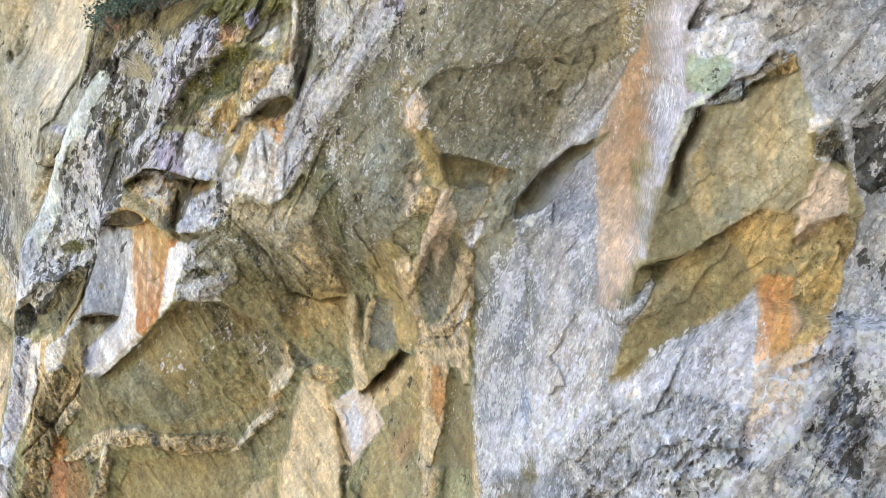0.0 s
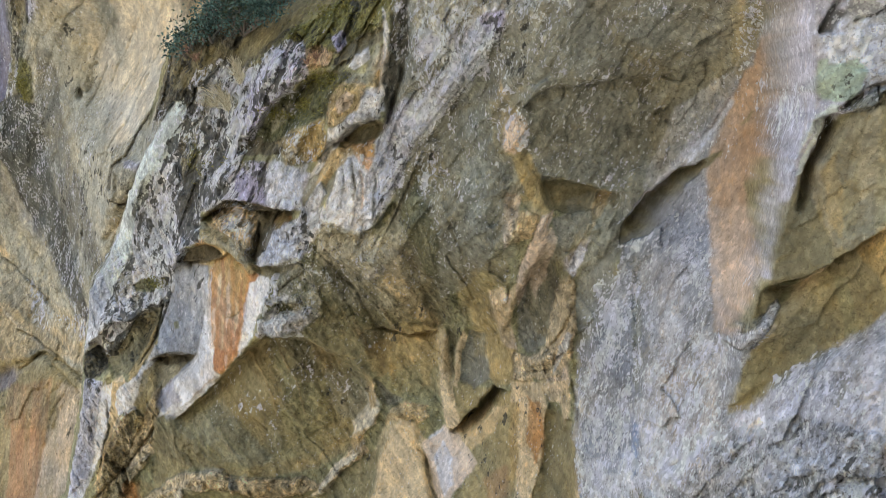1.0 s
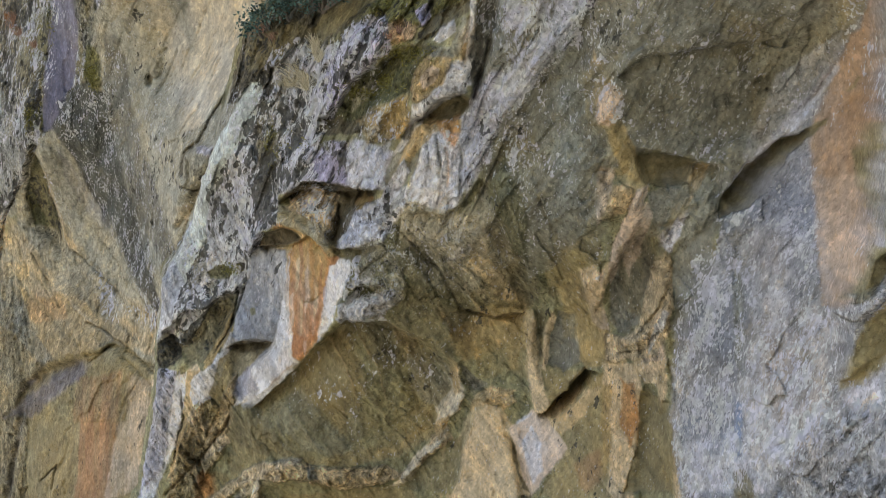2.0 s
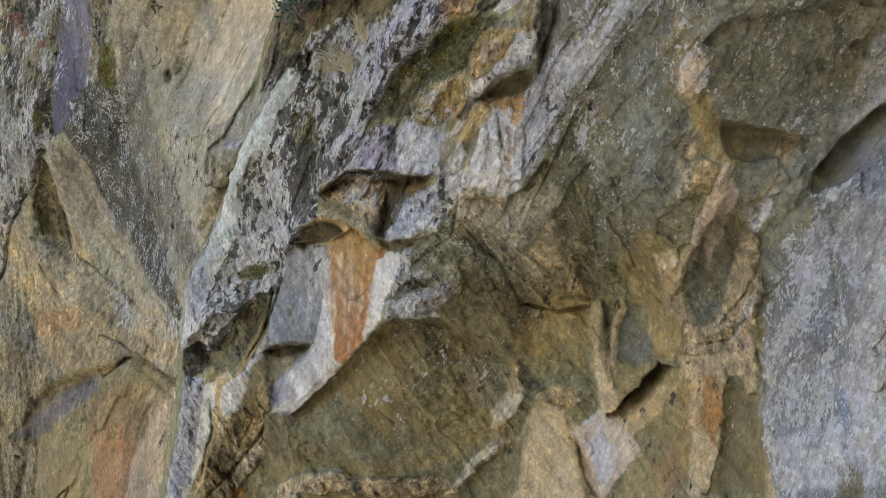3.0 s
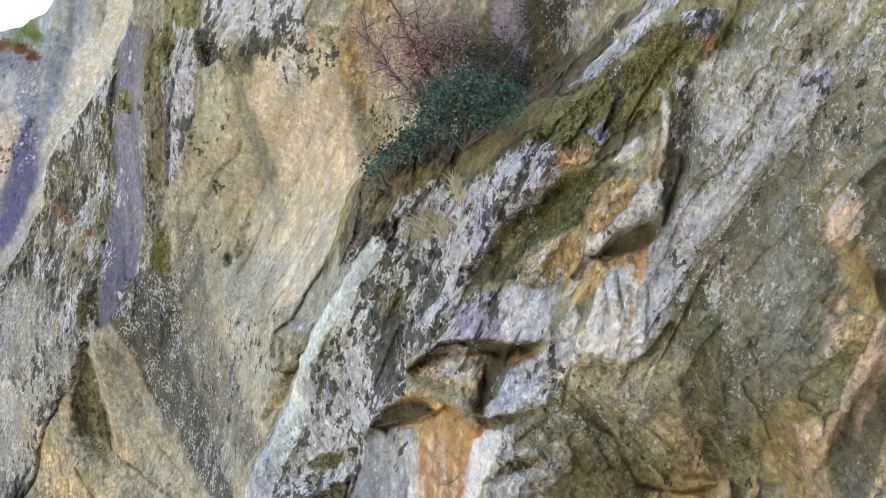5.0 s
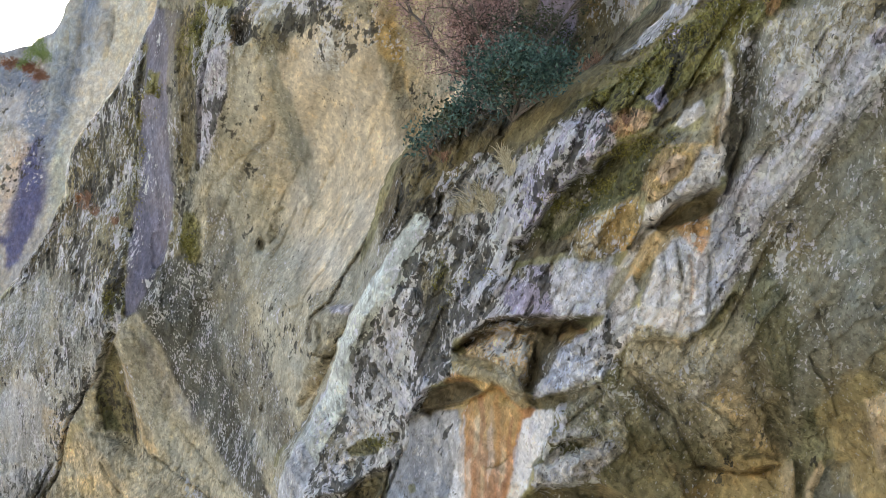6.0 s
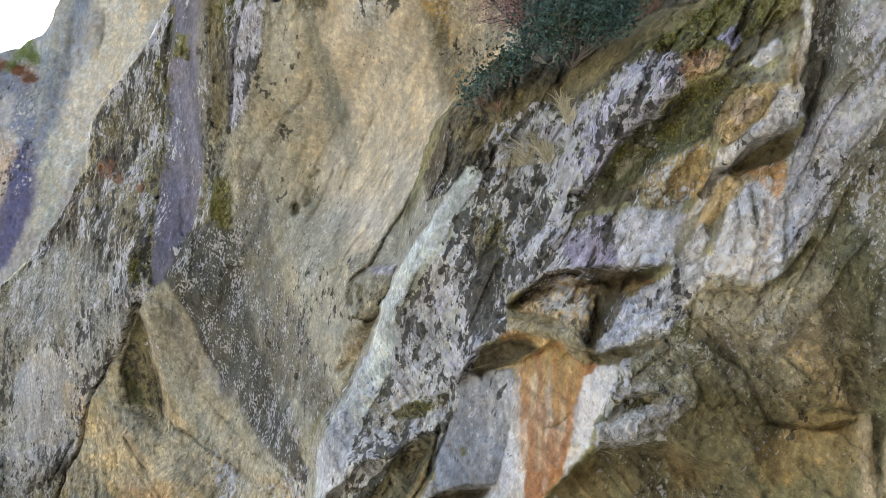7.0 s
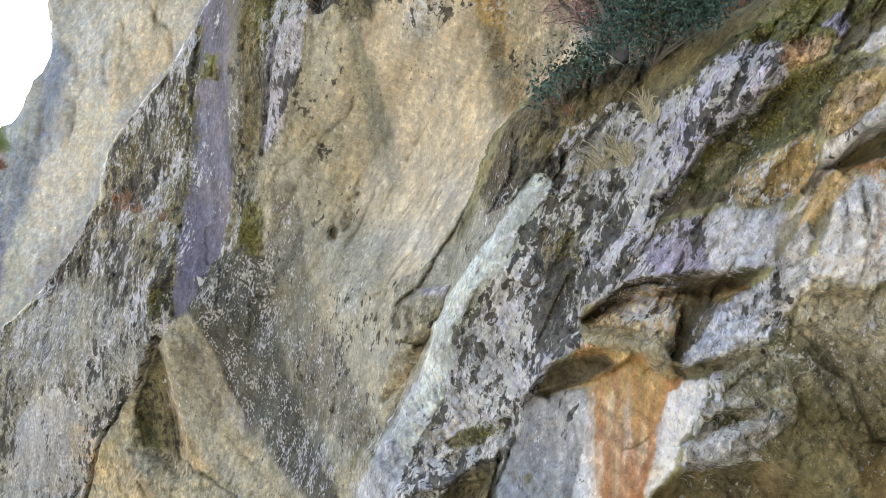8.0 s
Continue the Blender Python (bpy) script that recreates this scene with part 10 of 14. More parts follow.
crag.patch([(-7.39, -1.83), (-7.27, -2.06), (-7.37, -2.59), (-7.64, -3.07), (-8.09, -3.44), (-8.3, -3.7), (-8.42, -4.08), (-8.72, -4.47), (-8.86, -4.87), (-8.78, -5.48), (-8.98, -5.38), (-9.21, -5.68), (-9.44, -6.81), (-9.62, -7.35), (-10.46, -7.46), (-9.87, -6.1), (-9.45, -5.37), (-9.12, -4.32), (-9.04, -3.77), (-8.65, -3.44), (-8.28, -3), (-7.87, -2.35), (-7.59, -1.99)], "frost", 0.92, 0.02, pale=0.2, black=0.06, rough=0.7)
crag.patch([(-9.86, -6.31), (-9.45, -5.37), (-9.21, -5.68), (-9.44, -6.81), (-9.62, -7.35), (-10.46, -7.46)], "lavender", 0.7, 0.03, pale=0.25, black=0.12)
crag.patch([(-8.8, -4.06), (-8.42, -3.98), (-8.32, -4.49), (-8.43, -5.08), (-8.7, -5.38), (-8.86, -4.87)], None, 1.0, 0.04, black=0.55, mottle=0.5)
crag.patch([(-7.29, -2.06), (-6.81, -2.06), (-6.82, -3.34), (-7.3, -4.16), (-7.4, -3.07)], "umber", 0.5, 0.04, black=0.35, pale=0.35, mottle=0.7)
crag.patch([(-8.98, -5.84), (-8.71, -5.63), (-8.27, -5.68), (-8.2, -5.98), (-8.44, -6.21), (-8.86, -6.17)], "tan", 0.6, 0.03, mottle=0.8, black=0.1)
crag.patch([(-8.92, -6.01), (-8.6, -5.84), (-8.33, -5.93), (-8.44, -6.14), (-8.86, -6.17)], "moss", 0.75, 0.03, rough=1.8)
# Shaded hollow, its darkness put into the tint.
crag.patch([(-9.05, -7.32), (-8.86, -7), (-8.41, -6.6), (-8.07, -6.53), (-7.99, -6.9), (-8.21, -7.26)], "moss_and_shade", 0.92, 0.02)
crag.patch([(-8.55, -7.31), (-8.28, -6.98), (-8.12, -6.86), (-8.26, -7.27)], "brown", 0.8, 0.02)
crag.crack([(-7.89, -6.27), (-7.98, -6.66), (-8.17, -7.06), (-8.26, -7.27)], 0.03, 0.2, "dark", 0.85)
crag.patch([(-7.66, -5.51), (-6.84, -5.42), (-6.79, -6.06), (-6.78, -7.19), (-7.96, -7.25), (-7.83, -6.46)], "grey", 0.85, 0.025, pale=0.08, black=0.04, rough=0.5)
crag.patch([(-7.12, -5.49), (-6.84, -5.45), (-6.73, -6.06), (-6.74, -7.18), (-6.96, -7.2), (-7.03, -6.25)], "chalk", 0.7, 0.02, streaks=0.25, rough=0.4)
crag.patch([(-6.76, -5.5), (-6.56, -5.24), (-6.13, -4.97), (-5.87, -5.15), (-5.7, -5.51), (-5.73, -5.77), (-5.93, -6.4), (-6.08, -7.15), (-6.74, -7.18), (-6.73, -6.24)], "orange", 0.8, 0.02, streaks=0.2, rough=0.4)
crag.patch([(-6.66, -6.05), (-6.38, -5.87), (-5.95, -6.05), (-5.95, -6.4), (-6.09, -7.15), (-6.58, -7.17)], "rust", 0.6, 0.03, streaks=0.45, rough=0.4)
crag.patch([(-6.52, -5.68), (-6.42, -5.5), (-6.34, -6.05), (-6.39, -6.87), (-6.49, -7.17), (-6.5, -6.42)], "cream", 0.6, 0.015, streaks=0.35)
crag.patch([(-6.17, -6.14), (-6.1, -5.78), (-6.05, -6.32), (-6.11, -6.95), (-6.18, -7.04)], "pink", 0.6, 0.015, streaks=0.3)
crag.patch([(-5.73, -5.55), (-5.27, -5.42), (-5.28, -5.69), (-5.48, -6.13), (-5.82, -6.76), (-6, -7.14), (-6.08, -7.15), (-5.93, -6.4), (-5.84, -5.95)], "white", 0.9, 0.02, streaks=0.12, rough=0.4)
# Underside of the hood, darkened by tint to stand for shade.
crag.patch([(-7.62, -5.41), (-7.31, -5.07), (-6.83, -4.94), (-6.47, -4.99), (-6.35, -5.13), (-6.75, -5.28), (-7.2, -5.4), (-7.31, -5.51)], "soil_and_shade", 0.9, 0.015, push=0.25, edge=0.05, rough=0.5)
crag.lip([(-7.62, -5.39), (-7.31, -5.04), (-6.84, -4.91), (-6.34, -5.09)], 0.3, 0.14, 0.06)
crag.patch([(-7.02, -4.64), (-6.56, -4.54), (-6.12, -4.69), (-5.77, -4.97), (-5.65, -5.17), (-5.51, -5.35), (-5.77, -5.42), (-5.99, -5.14), (-6.34, -4.96), (-6.74, -4.87)], "brown", 0.85, 0.02, push=0.05, rough=0.8)
crag.patch([(-6.74, -4.84), (-6.34, -4.94), (-6.03, -5.14), (-5.81, -5.42), (-6.11, -5.32), (-6.47, -5.04)], "ochre", 0.85, 0.02, streaks=0.1)
crag.patch([(-6.74, -4.3), (-6.38, -3.97), (-5.94, -3.97), (-5.51, -4.08), (-5.57, -4.53), (-5.6, -4.97), (-5.74, -5.11), (-6.12, -4.69), (-6.56, -4.5)], "cream", 0.85, 0.02, pale=0.35, black=0.12, rough=1.5, push=-0.05, part="rock_block", label="cream rock block under the overhang")
crag.patch([(-6.37, -4.3), (-5.93, -4.24), (-5.63, -4.34), (-5.69, -4.63), (-6.12, -4.56)], "white", 0.7, 0.03, pale=0.4, black=0.15, rough=1.3)
# Arch under the ledge, with shade deepened in the tint.
crag.patch([(-6.81, -4.33), (-6.38, -3.95), (-5.85, -3.91), (-5.03, -3.97), (-4.7, -4.06), (-4.93, -4.17), (-5.5, -4.14), (-5.94, -4.02), (-6.33, -4.11), (-6.62, -4.35)], "soil_and_shade", 0.92, 0.015, push=0.1, edge=0.04)
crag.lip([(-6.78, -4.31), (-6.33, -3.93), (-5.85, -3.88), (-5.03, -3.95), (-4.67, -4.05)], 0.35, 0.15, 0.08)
# Shadowed cleft: the dark is put into the colour as well as the depth.
crag.patch([(-5.5, -4.17), (-5.03, -4.08), (-5.21, -4.28), (-5.41, -4.54), (-5.55, -5), (-5.69, -5.14), (-5.64, -4.66)], "soil_and_shade", 0.9, 0.02, push=0.2, edge=0.05)
crag.patch([(-5.17, -4.28), (-4.99, -4.06), (-4.82, -4.18), (-5.03, -4.35)], "ochre", 0.85, 0.02)
crag.patch([(-5.52, -5.05), (-5.27, -4.55), (-4.95, -4.31), (-4.63, -4.11), (-4.31, -3.66), (-4.12, -3.34), (-4.03, -3.59), (-4.31, -4.08), (-4.63, -4.58), (-5.03, -4.93), (-5.39, -5.19)], "ice", 0.92, 0.02, pale=0.35, black=0.1, rough=1.2)
# Shadow below the pale band, painted umber in a shallow recess.
crag.patch([(-5.64, -5.24), (-5.03, -5.08), (-4.63, -4.75), (-4.69, -5.08), (-5.11, -5.43), (-5.51, -5.42)], "umber", 0.85, 0.02, push=0.12, edge=0.06)
crag.patch([(-5.53, -6.5), (-5.1, -6.14), (-4.61, -5.93), (-4.17, -5.82), (-4.13, -6.01), (-4.7, -6.31), (-5.15, -6.69), (-5.52, -6.68)], "chalk", 0.85, 0.025, pale=0.35, black=0.12, rough=1.4, push=-0.06)
crag.patch([(-5.35, -5.69), (-4.87, -5.51), (-4.22, -5.18), (-4.13, -5.77), (-4.69, -5.93), (-5.19, -6.14)], "moss_and_shade", 0.7, 0.04, pale=0.2, rough=1.2)
crag.patch([(-5.91, -2.01), (-5.49, -1.35), (-5.07, -0.89), (-4.66, -0.77), (-4.37, -1.06), (-4.46, -1.4), (-4.86, -1.67), (-5.25, -1.93), (-5.5, -2.37), (-5.65, -2.66), (-5.93, -2.65)], "lavender", 0.85, 0.03, pale=0.5, black=0.42, rough=1.3)
crag.patch([(-4.73, -0.66), (-4.19, -0.1), (-3.75, 0.32), (-3.35, 0.38), (-2.92, 0.15), (-2.88, -0.38), (-3.23, -0.71), (-3.67, -0.82), (-4.19, -0.88)], "moss", 0.8, 0.04, pale=0.08, black=0.25, rough=1.8, mottle=0.7)
crag.patch([(-4.44, -0.84), (-3.91, -0.85), (-3.93, -1.22), (-4.3, -1.27)], "brown", 0.6, 0.03, mottle=0.9, rough=1.6)
crag.patch([(-3.84, -0.66), (-3.58, -0.62), (-3.64, -0.9), (-3.84, -0.96)], "lilac", 0.7, 0.02, pale=0.4, black=0.2)
crag.patch([(-3.57, -1.21), (-3.16, -0.81), (-3.11, -1.07), (-3.4, -1.28)], "chalk", 0.92, 0.015, push=-0.06, rough=0.7, part="rock_flake", label="chalk white flake")
crag.patch([(-3.58, -0.67), (-2.85, -0.48), (-2.9, -0.72), (-3.24, -0.88), (-3.52, -1.15), (-3.66, -1.25), (-3.85, -1.19)], "soil_and_shade", 0.8, 0.025, black=0.3, push=0.12, edge=0.05)
crag.patch([(-3.91, -1.44), (-3.56, -1.31), (-3.2, -1.33), (-2.96, -0.78), (-2.85, -0.95), (-3.06, -1.52), (-3.28, -1.53), (-3.57, -1.49)], "slate", 0.75, 0.025, black=0.15)
crag.patch([(-5.38, -2.39), (-4.82, -1.77), (-4.29, -1.43), (-3.92, -1.36), (-3.93, -2.04), (-4.31, -2.24), (-4.69, -2.36), (-5, -2.66), (-5.39, -2.87)], "moss_and_shade", 0.9, 0.03, push=0.15, edge=0.08, rough=1.4)
crag.patch([(-4.69, -1.67), (-4.2, -1.41), (-3.84, -1.37), (-4, -1.69), (-4.43, -1.8)], "dark", 0.7, 0.03, mottle=0.8)
crag.patch([(-5.01, -2.78), (-4.54, -2.42), (-4, -2.19), (-3.95, -2.76), (-4.31, -3.03), (-4.85, -3.11)], "ochre", 0.7, 0.03, pale=0.25, rough=1.2, mottle=0.6)
crag.patch([(-6.01, -2.79), (-5.48, -2.69), (-5, -2.69), (-5.09, -2.89), (-5.49, -2.98), (-5.97, -3.02)], "soil_and_shade", 0.85, 0.02, push=0.1)
crag.patch([(-3.95, -1.95), (-3.78, -1.66), (-3.42, -1.49), (-3.18, -1.51), (-3.23, -1.75), (-3.49, -2.05), (-3.65, -2.28), (-3.91, -2.32)], "tan", 0.9, 0.02, rough=1.2, push=-0.05, part="rock_block", label="tan block with an orange stain")
crag.patch([(-3.86, -1.77), (-3.64, -1.6), (-3.64, -2.09), (-3.85, -2.15)], "salmon", 0.6, 0.02)
crag.patch([(-4.25, -3.27), (-4.06, -2.96), (-3.94, -2.69), (-3.83, -2.33), (-3.5, -2.13), (-3.2, -1.68), (-2.88, -1.76), (-2.96, -2.16), (-3.21, -2.23), (-3.49, -2.45), (-3.76, -2.62), (-4.01, -3.01), (-4.19, -3.31)], "chalk", 0.92, 0.02, rough=0.9, black=0.05)
# Shadow under the lip, laid on as brown.
crag.patch([(-3.67, -2.57), (-3.35, -2.3), (-3.05, -2.24), (-2.95, -2.21), (-2.92, -2.35), (-3.15, -2.51), (-3.43, -2.6)], "brown", 0.9, 0.015, push=0.2, edge=0.05)
crag.lip([(-3.71, -2.57), (-3.37, -2.28), (-2.94, -2.2)], 0.25, 0.12, 0.06)
crag.patch([(-3.92, -2.79), (-3.58, -2.6), (-3.48, -2.73), (-3.63, -3.01), (-3.91, -3.26), (-4.23, -3.5), (-4.15, -3.26)], "tan", 0.75, 0.02)
crag.patch([(-3.51, -2.64), (-3.09, -2.63), (-3.03, -2.88), (-3.18, -3.11), (-3.46, -2.84)], "orange", 0.7, 0.02, streaks=0.3)
crag.patch([(-3.55, -2.85), (-3.18, -3.13), (-2.85, -2.55), (-2.7, -2.96), (-2.8, -3.59), (-3.25, -4.26), (-3.78, -4.12), (-4.02, -4.03), (-3.7, -3.3)], "ice", 0.75, 0.03, pale=0.15, streaks=0.35, rough=0.8)
crag.crack([(-3.48, -2.98), (-3.42, -3.4), (-3.47, -3.72)], 0.03, 0.05, "slate", 0.75)
crag.crack([(-3.33, -3.09), (-3.27, -3.49), (-3.33, -3.89)], 0.025, 0.05, "salmon", 0.6)
crag.crack([(-3.63, -3.22), (-3.67, -3.63), (-3.75, -3.88)], 0.025, 0.05, "grey", 0.7)
crag.crack([(-3.11, -3.02), (-3.03, -3.41), (-3.11, -3.9)], 0.025, 0.05, "slate", 0.6)
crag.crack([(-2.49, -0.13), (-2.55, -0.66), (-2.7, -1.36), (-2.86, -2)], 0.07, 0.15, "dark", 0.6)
crag.patch([(-2.85, -0.95), (-2.75, -0.74), (-2.79, -1.51), (-2.94, -2.08), (-3.03, -2)], "chalk", 0.6, 0.02, black=0.2)
crag.patch([(-8.94, -4.16), (-8.95, -5.04), (-9.43, -5.87), (-9.56, -7.08), (-10.17, -7.68), (-10.09, -6.44)], "ice", 0.85, 0.02, pale=0.25, black=0.08, rough=0.8)
crag.patch([(-9.03, -5.32), (-8.34, -4.97), (-7.86, -5.27), (-8.13, -6.42), (-8.91, -6.86), (-9.44, -7.61), (-9.82, -7.53), (-9.41, -6.11)], "umber", 0.7, 0.025, pale=0.38, black=0.45, rough=1.2)
crag.patch([(-9.01, -5.89), (-8.48, -5.73), (-8.3, -6.21), (-8.68, -6.51), (-8.95, -6.36)], "tan", 0.6, 0.025, mottle=0.8)
crag.patch([(-8.86, -6.17), (-8.43, -6.13), (-8.44, -6.47), (-8.88, -6.48)], "moss", 0.7, 0.025, rough=1.7)
# The same hollow in umber, still painted as shade.
crag.patch([(-9.6, -7.72), (-9.02, -7.04), (-8.39, -6.68), (-8.17, -6.92), (-8.41, -7.44), (-8.71, -7.93), (-9.17, -8.16), (-9.53, -7.92)], "umber", 0.8, 0.02, rough=0.8)
crag.lip([(-8.9, -6.88), (-8.35, -6.63), (-8.13, -6.82)], 0.06, 0.12, 0.04)
crag.patch([(-8.24, -7.06), (-8.35, -7.53), (-8.66, -8.03), (-8.85, -8.03), (-8.6, -7.52)], "ochre", 0.9, 0.015)
crag.patch([(-10.22, -7.89), (-9.87, -7.69), (-9.45, -7.69), (-9.68, -8.25), (-9.94, -8.38), (-10.2, -8.25)], "soil_and_shade", 0.9, 0.02, black=0.4, rough=1.6)
crag.patch([(-10.11, -8.38), (-9.58, -8.34), (-9.85, -9.73), (-10.19, -10.79), (-10.65, -11.38), (-10.83, -11.24), (-10.45, -9.79)], "lavender", 0.85, 0.02, pale=0.12, black=0.3, streaks=0.2, rough=0.9, push=-0.08)
crag.patch([(-9.62, -8.49), (-9.29, -8.29), (-9.59, -9.67), (-9.92, -10.32), (-10.12, -10.8), (-9.93, -9.75)], "white", 0.88, 0.012, rough=0.6)
crag.patch([(-9.26, -8.27), (-8.86, -8.2), (-9.36, -9.36), (-9.83, -10.68), (-10.08, -11.05), (-9.6, -9.74)], "tan", 0.85, 0.015, rough=0.8)
crag.crack([(-9.53, -8.73), (-9.5, -9.41), (-9.86, -10.43)], 0.02, 0.12, "soil_and_shade", 0.8)
crag.patch([(-9.13, -8.34), (-8.53, -8), (-8.74, -8.7), (-9.16, -9.04), (-9.28, -8.83)], "white", 0.9, 0.012, push=-0.05)
crag.patch([(-8.44, -7.91), (-8.03, -7.56), (-7.3, -7.47), (-7.49, -7.73), (-7.85, -8.06), (-8.15, -8.71), (-8.47, -8.96), (-8.75, -8.73)], "brown", 0.88, 0.02, push=0.08, rough=0.7)
crag.patch([(-8.23, -7.64), (-7.93, -7.44), (-7.18, -7.39), (-7.29, -7.51), (-7.89, -7.73)], "soil_and_shade", 0.9, 0.012, push=0.15, edge=0.04)
crag.lip([(-8.08, -7.47), (-7.63, -7.34), (-7.1, -7.3)], 0.2, 0.1, 0.05)
crag.patch([(-8.02, -6.4), (-7.08, -5.6), (-6.82, -6.67), (-6.88, -7.15), (-7.2, -7.32), (-8.15, -7.41)], "grey", 0.75, 0.02, pale=0.2, black=0.1, rough=0.6)
crag.patch([(-6.85, -6.32), (-6.63, -7.1), (-6.62, -7.66), (-7.39, -8.42), (-8.12, -8.85), (-7.62, -7.93), (-7.11, -7.37)], "white", 0.92, 0.015, streaks=0.1, rough=0.4)
crag.patch([(-8.09, -8.35), (-7.74, -7.92), (-7.48, -8.32), (-7.94, -8.67)], "lavender", 0.7, 0.015, streaks=0.2)
crag.patch([(-6.62, -5.7), (-6.34, -5.88), (-6.01, -6.52), (-6.06, -7), (-6.44, -7.53), (-6.6, -7.56), (-6.67, -6.64)], "rust", 0.55, 0.02, streaks=0.35, rough=0.4)
crag.patch([(-7.99, -8.09), (-8.02, -8.64), (-8.5, -9.59), (-9.04, -10.13), (-8.77, -9.48), (-8.35, -8.63)], "tan", 0.85, 0.02, rough=1.4)
crag.patch([(-9.05, -10.27), (-8.64, -9.71), (-8.27, -9.43), (-8.24, -9.71), (-8.63, -9.95), (-8.94, -10.25)], "cream", 0.8, 0.015, push=-0.06, rough=1.2)
crag.patch([(-9.81, -11.1), (-9.14, -10.45), (-8.36, -10.47), (-8.46, -11.04), (-9.87, -11.37)], "brown", 0.7, 0.03)
crag.patch([(-9.14, -10.6), (-8.82, -10.4), (-8.77, -10.96), (-9.09, -11.2)], "orange", 0.7, 0.025, mottle=0.7)
# Darker band low on the slab: shade put into the tint.
crag.patch([(-8.21, -8.81), (-7.64, -8.66), (-7.06, -9.31), (-6.5, -9.71), (-7.1, -9.88), (-7.8, -9.79), (-8.37, -9.53)], "umber", 0.7, 0.04, rough=0.6)
crag.patch([(-6.02, -7.12), (-5.72, -7.31), (-5.88, -8.65), (-6.53, -8.62), (-6.71, -8.23)], "brown", 0.6, 0.03, rough=0.4)
crag.patch([(-5.38, -6.95), (-4.63, -6.95), (-4.18, -7.64), (-4.43, -8.38), (-5.01, -8.15)], "olive", 0.6, 0.05, rough=0.6)
crag.patch([(-5.37, -8.19), (-4.44, -8.63), (-3.84, -8.57), (-4.47, -9.33), (-5.69, -9.5)], "olive", 0.55, 0.06, rough=0.6)
crag.patch([(-8.92, -11.14), (-8.3, -10.61), (-7.52, -9.99), (-6.81, -9.77), (-6.19, -9.9), (-5.44, -9.9), (-4.8, -9.7), (-4.44, -9.82), (-3.84, -9.22), (-3.51, -8.84), (-3.39, -8.94), (-3.82, -9.39), (-4.3, -9.89), (-4.96, -10.13), (-5.72, -10.37), (-6.44, -10.17), (-6.94, -10.08), (-7.47, -10.26), (-8.13, -10.75), (-8.46, -11.04)], "cream", 0.85, 0.02, push=-0.1, edge=0.06, rough=1.3, part="ledge", label="broken cream ledge")
crag.patch([(-7.5, -10.33), (-6.48, -10.32), (-5.72, -10.45), (-4.35, -10.11), (-3.73, -9.58), (-3.25, -9.14), (-3.07, -8.64), (-3.29, -9.98), (-7.52, -10.74)], "olive", 0.8, 0.03, rough=0.6)
crag.patch([(-3.7, -8.69), (-3.55, -8.37), (-3.3, -8.01), (-3.09, -7.99), (-3.23, -8.35), (-3.53, -8.71)], "buff", 0.95, 0.012, push=-0.06, rough=0.5, part="rock_flake", label="pale buff flake")
crag.rib([(-3.69, -7.34), (-3.45, -7.58), (-3.28, -7.85), (-3.19, -8)], 0.03, 0.08, "tan", 0.8)
crag.patch([(-0.53, -2.6), (-0.2, -2.81), (-0.09, -3.12), (0.12, -3.63), (-0.18, -3.58), (-0.42, -3.15)], "ochre", 0.8, 0.02, rough=0.6)
crag.rib([(-0.34, -2.85), (-0.15, -3.12), (-0, -3.61)], 0.025, 0.05, "tan", 0.7)
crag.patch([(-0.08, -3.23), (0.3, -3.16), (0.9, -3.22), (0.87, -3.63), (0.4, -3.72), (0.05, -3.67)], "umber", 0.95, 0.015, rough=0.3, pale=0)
crag.patch([(-0.54, -4.12), (-0.38, -3.71), (-0.14, -3.66), (0.1, -3.7), (-0.04, -3.98), (-0.36, -4.18)], "tan", 0.92, 0.015, push=-0.06, rough=1.1)
crag.patch([(-0.08, -3.72), (0.16, -3.68), (0.01, -4.19), (-0.11, -4.63), (-0.32, -5.32), (-0.44, -5.56), (-0.48, -4.98), (-0.32, -4.42)], "pink", 0.85, 0.015, rough=0.6)
crag.patch([(0.17, -3.81), (0.48, -3.66), (0.48, -4.19), (0.34, -4.58), (0.12, -4.63), (0.01, -4.41)], "slate", 0.75, 0.025, rough=0.8)
crag.patch([(0.67, -3.7), (0.92, -3.43), (0.83, -3.96), (0.62, -4.38), (0.44, -4.69), (0.38, -4.48)], "brown", 0.6, 0.025)
crag.patch([(0.38, -4.7), (0.61, -4.22), (0.71, -4.32), (0.56, -4.72), (0.51, -4.88)], "ice", 0.85, 0.012, pale=0.2)
crag.patch([(-2.58, -3.88), (-1.95, -3.61), (-1.83, -4.54), (-1.64, -5.94), (-1.96, -6.22), (-2.28, -4.93)], "umber", 0.75, 0.03, pale=0.08, black=0.2, rough=0.9)
crag.patch([(-3.1, -4.86), (-2.78, -4.72), (-2.16, -5.5), (-1.85, -6.21), (-2.11, -6.22), (-2.72, -5.57)], "tan", 0.55, 0.025, rough=0.9)
crag.patch([(-2.48, -4.61), (-2.06, -4.67), (-2.05, -5.26), (-2.34, -5.15)], None, 1.0, 0.03, black=0.5, pale=0.3)
crag.patch([(-1.73, -3.62), (-0.84, -3.66), (-0.93, -4.56), (-1.22, -5.06), (-1.61, -4.74)], "slate", 0.8, 0.03, pale=0.06, dots=0.2, rough=0.5)
crag.patch([(-1.6, -5.09), (-1, -4.68), (-0.56, -4.44), (-0.6, -5.1), (-0.94, -5.58), (-1.45, -5.91)], "brown", 0.7, 0.03, rough=0.6)
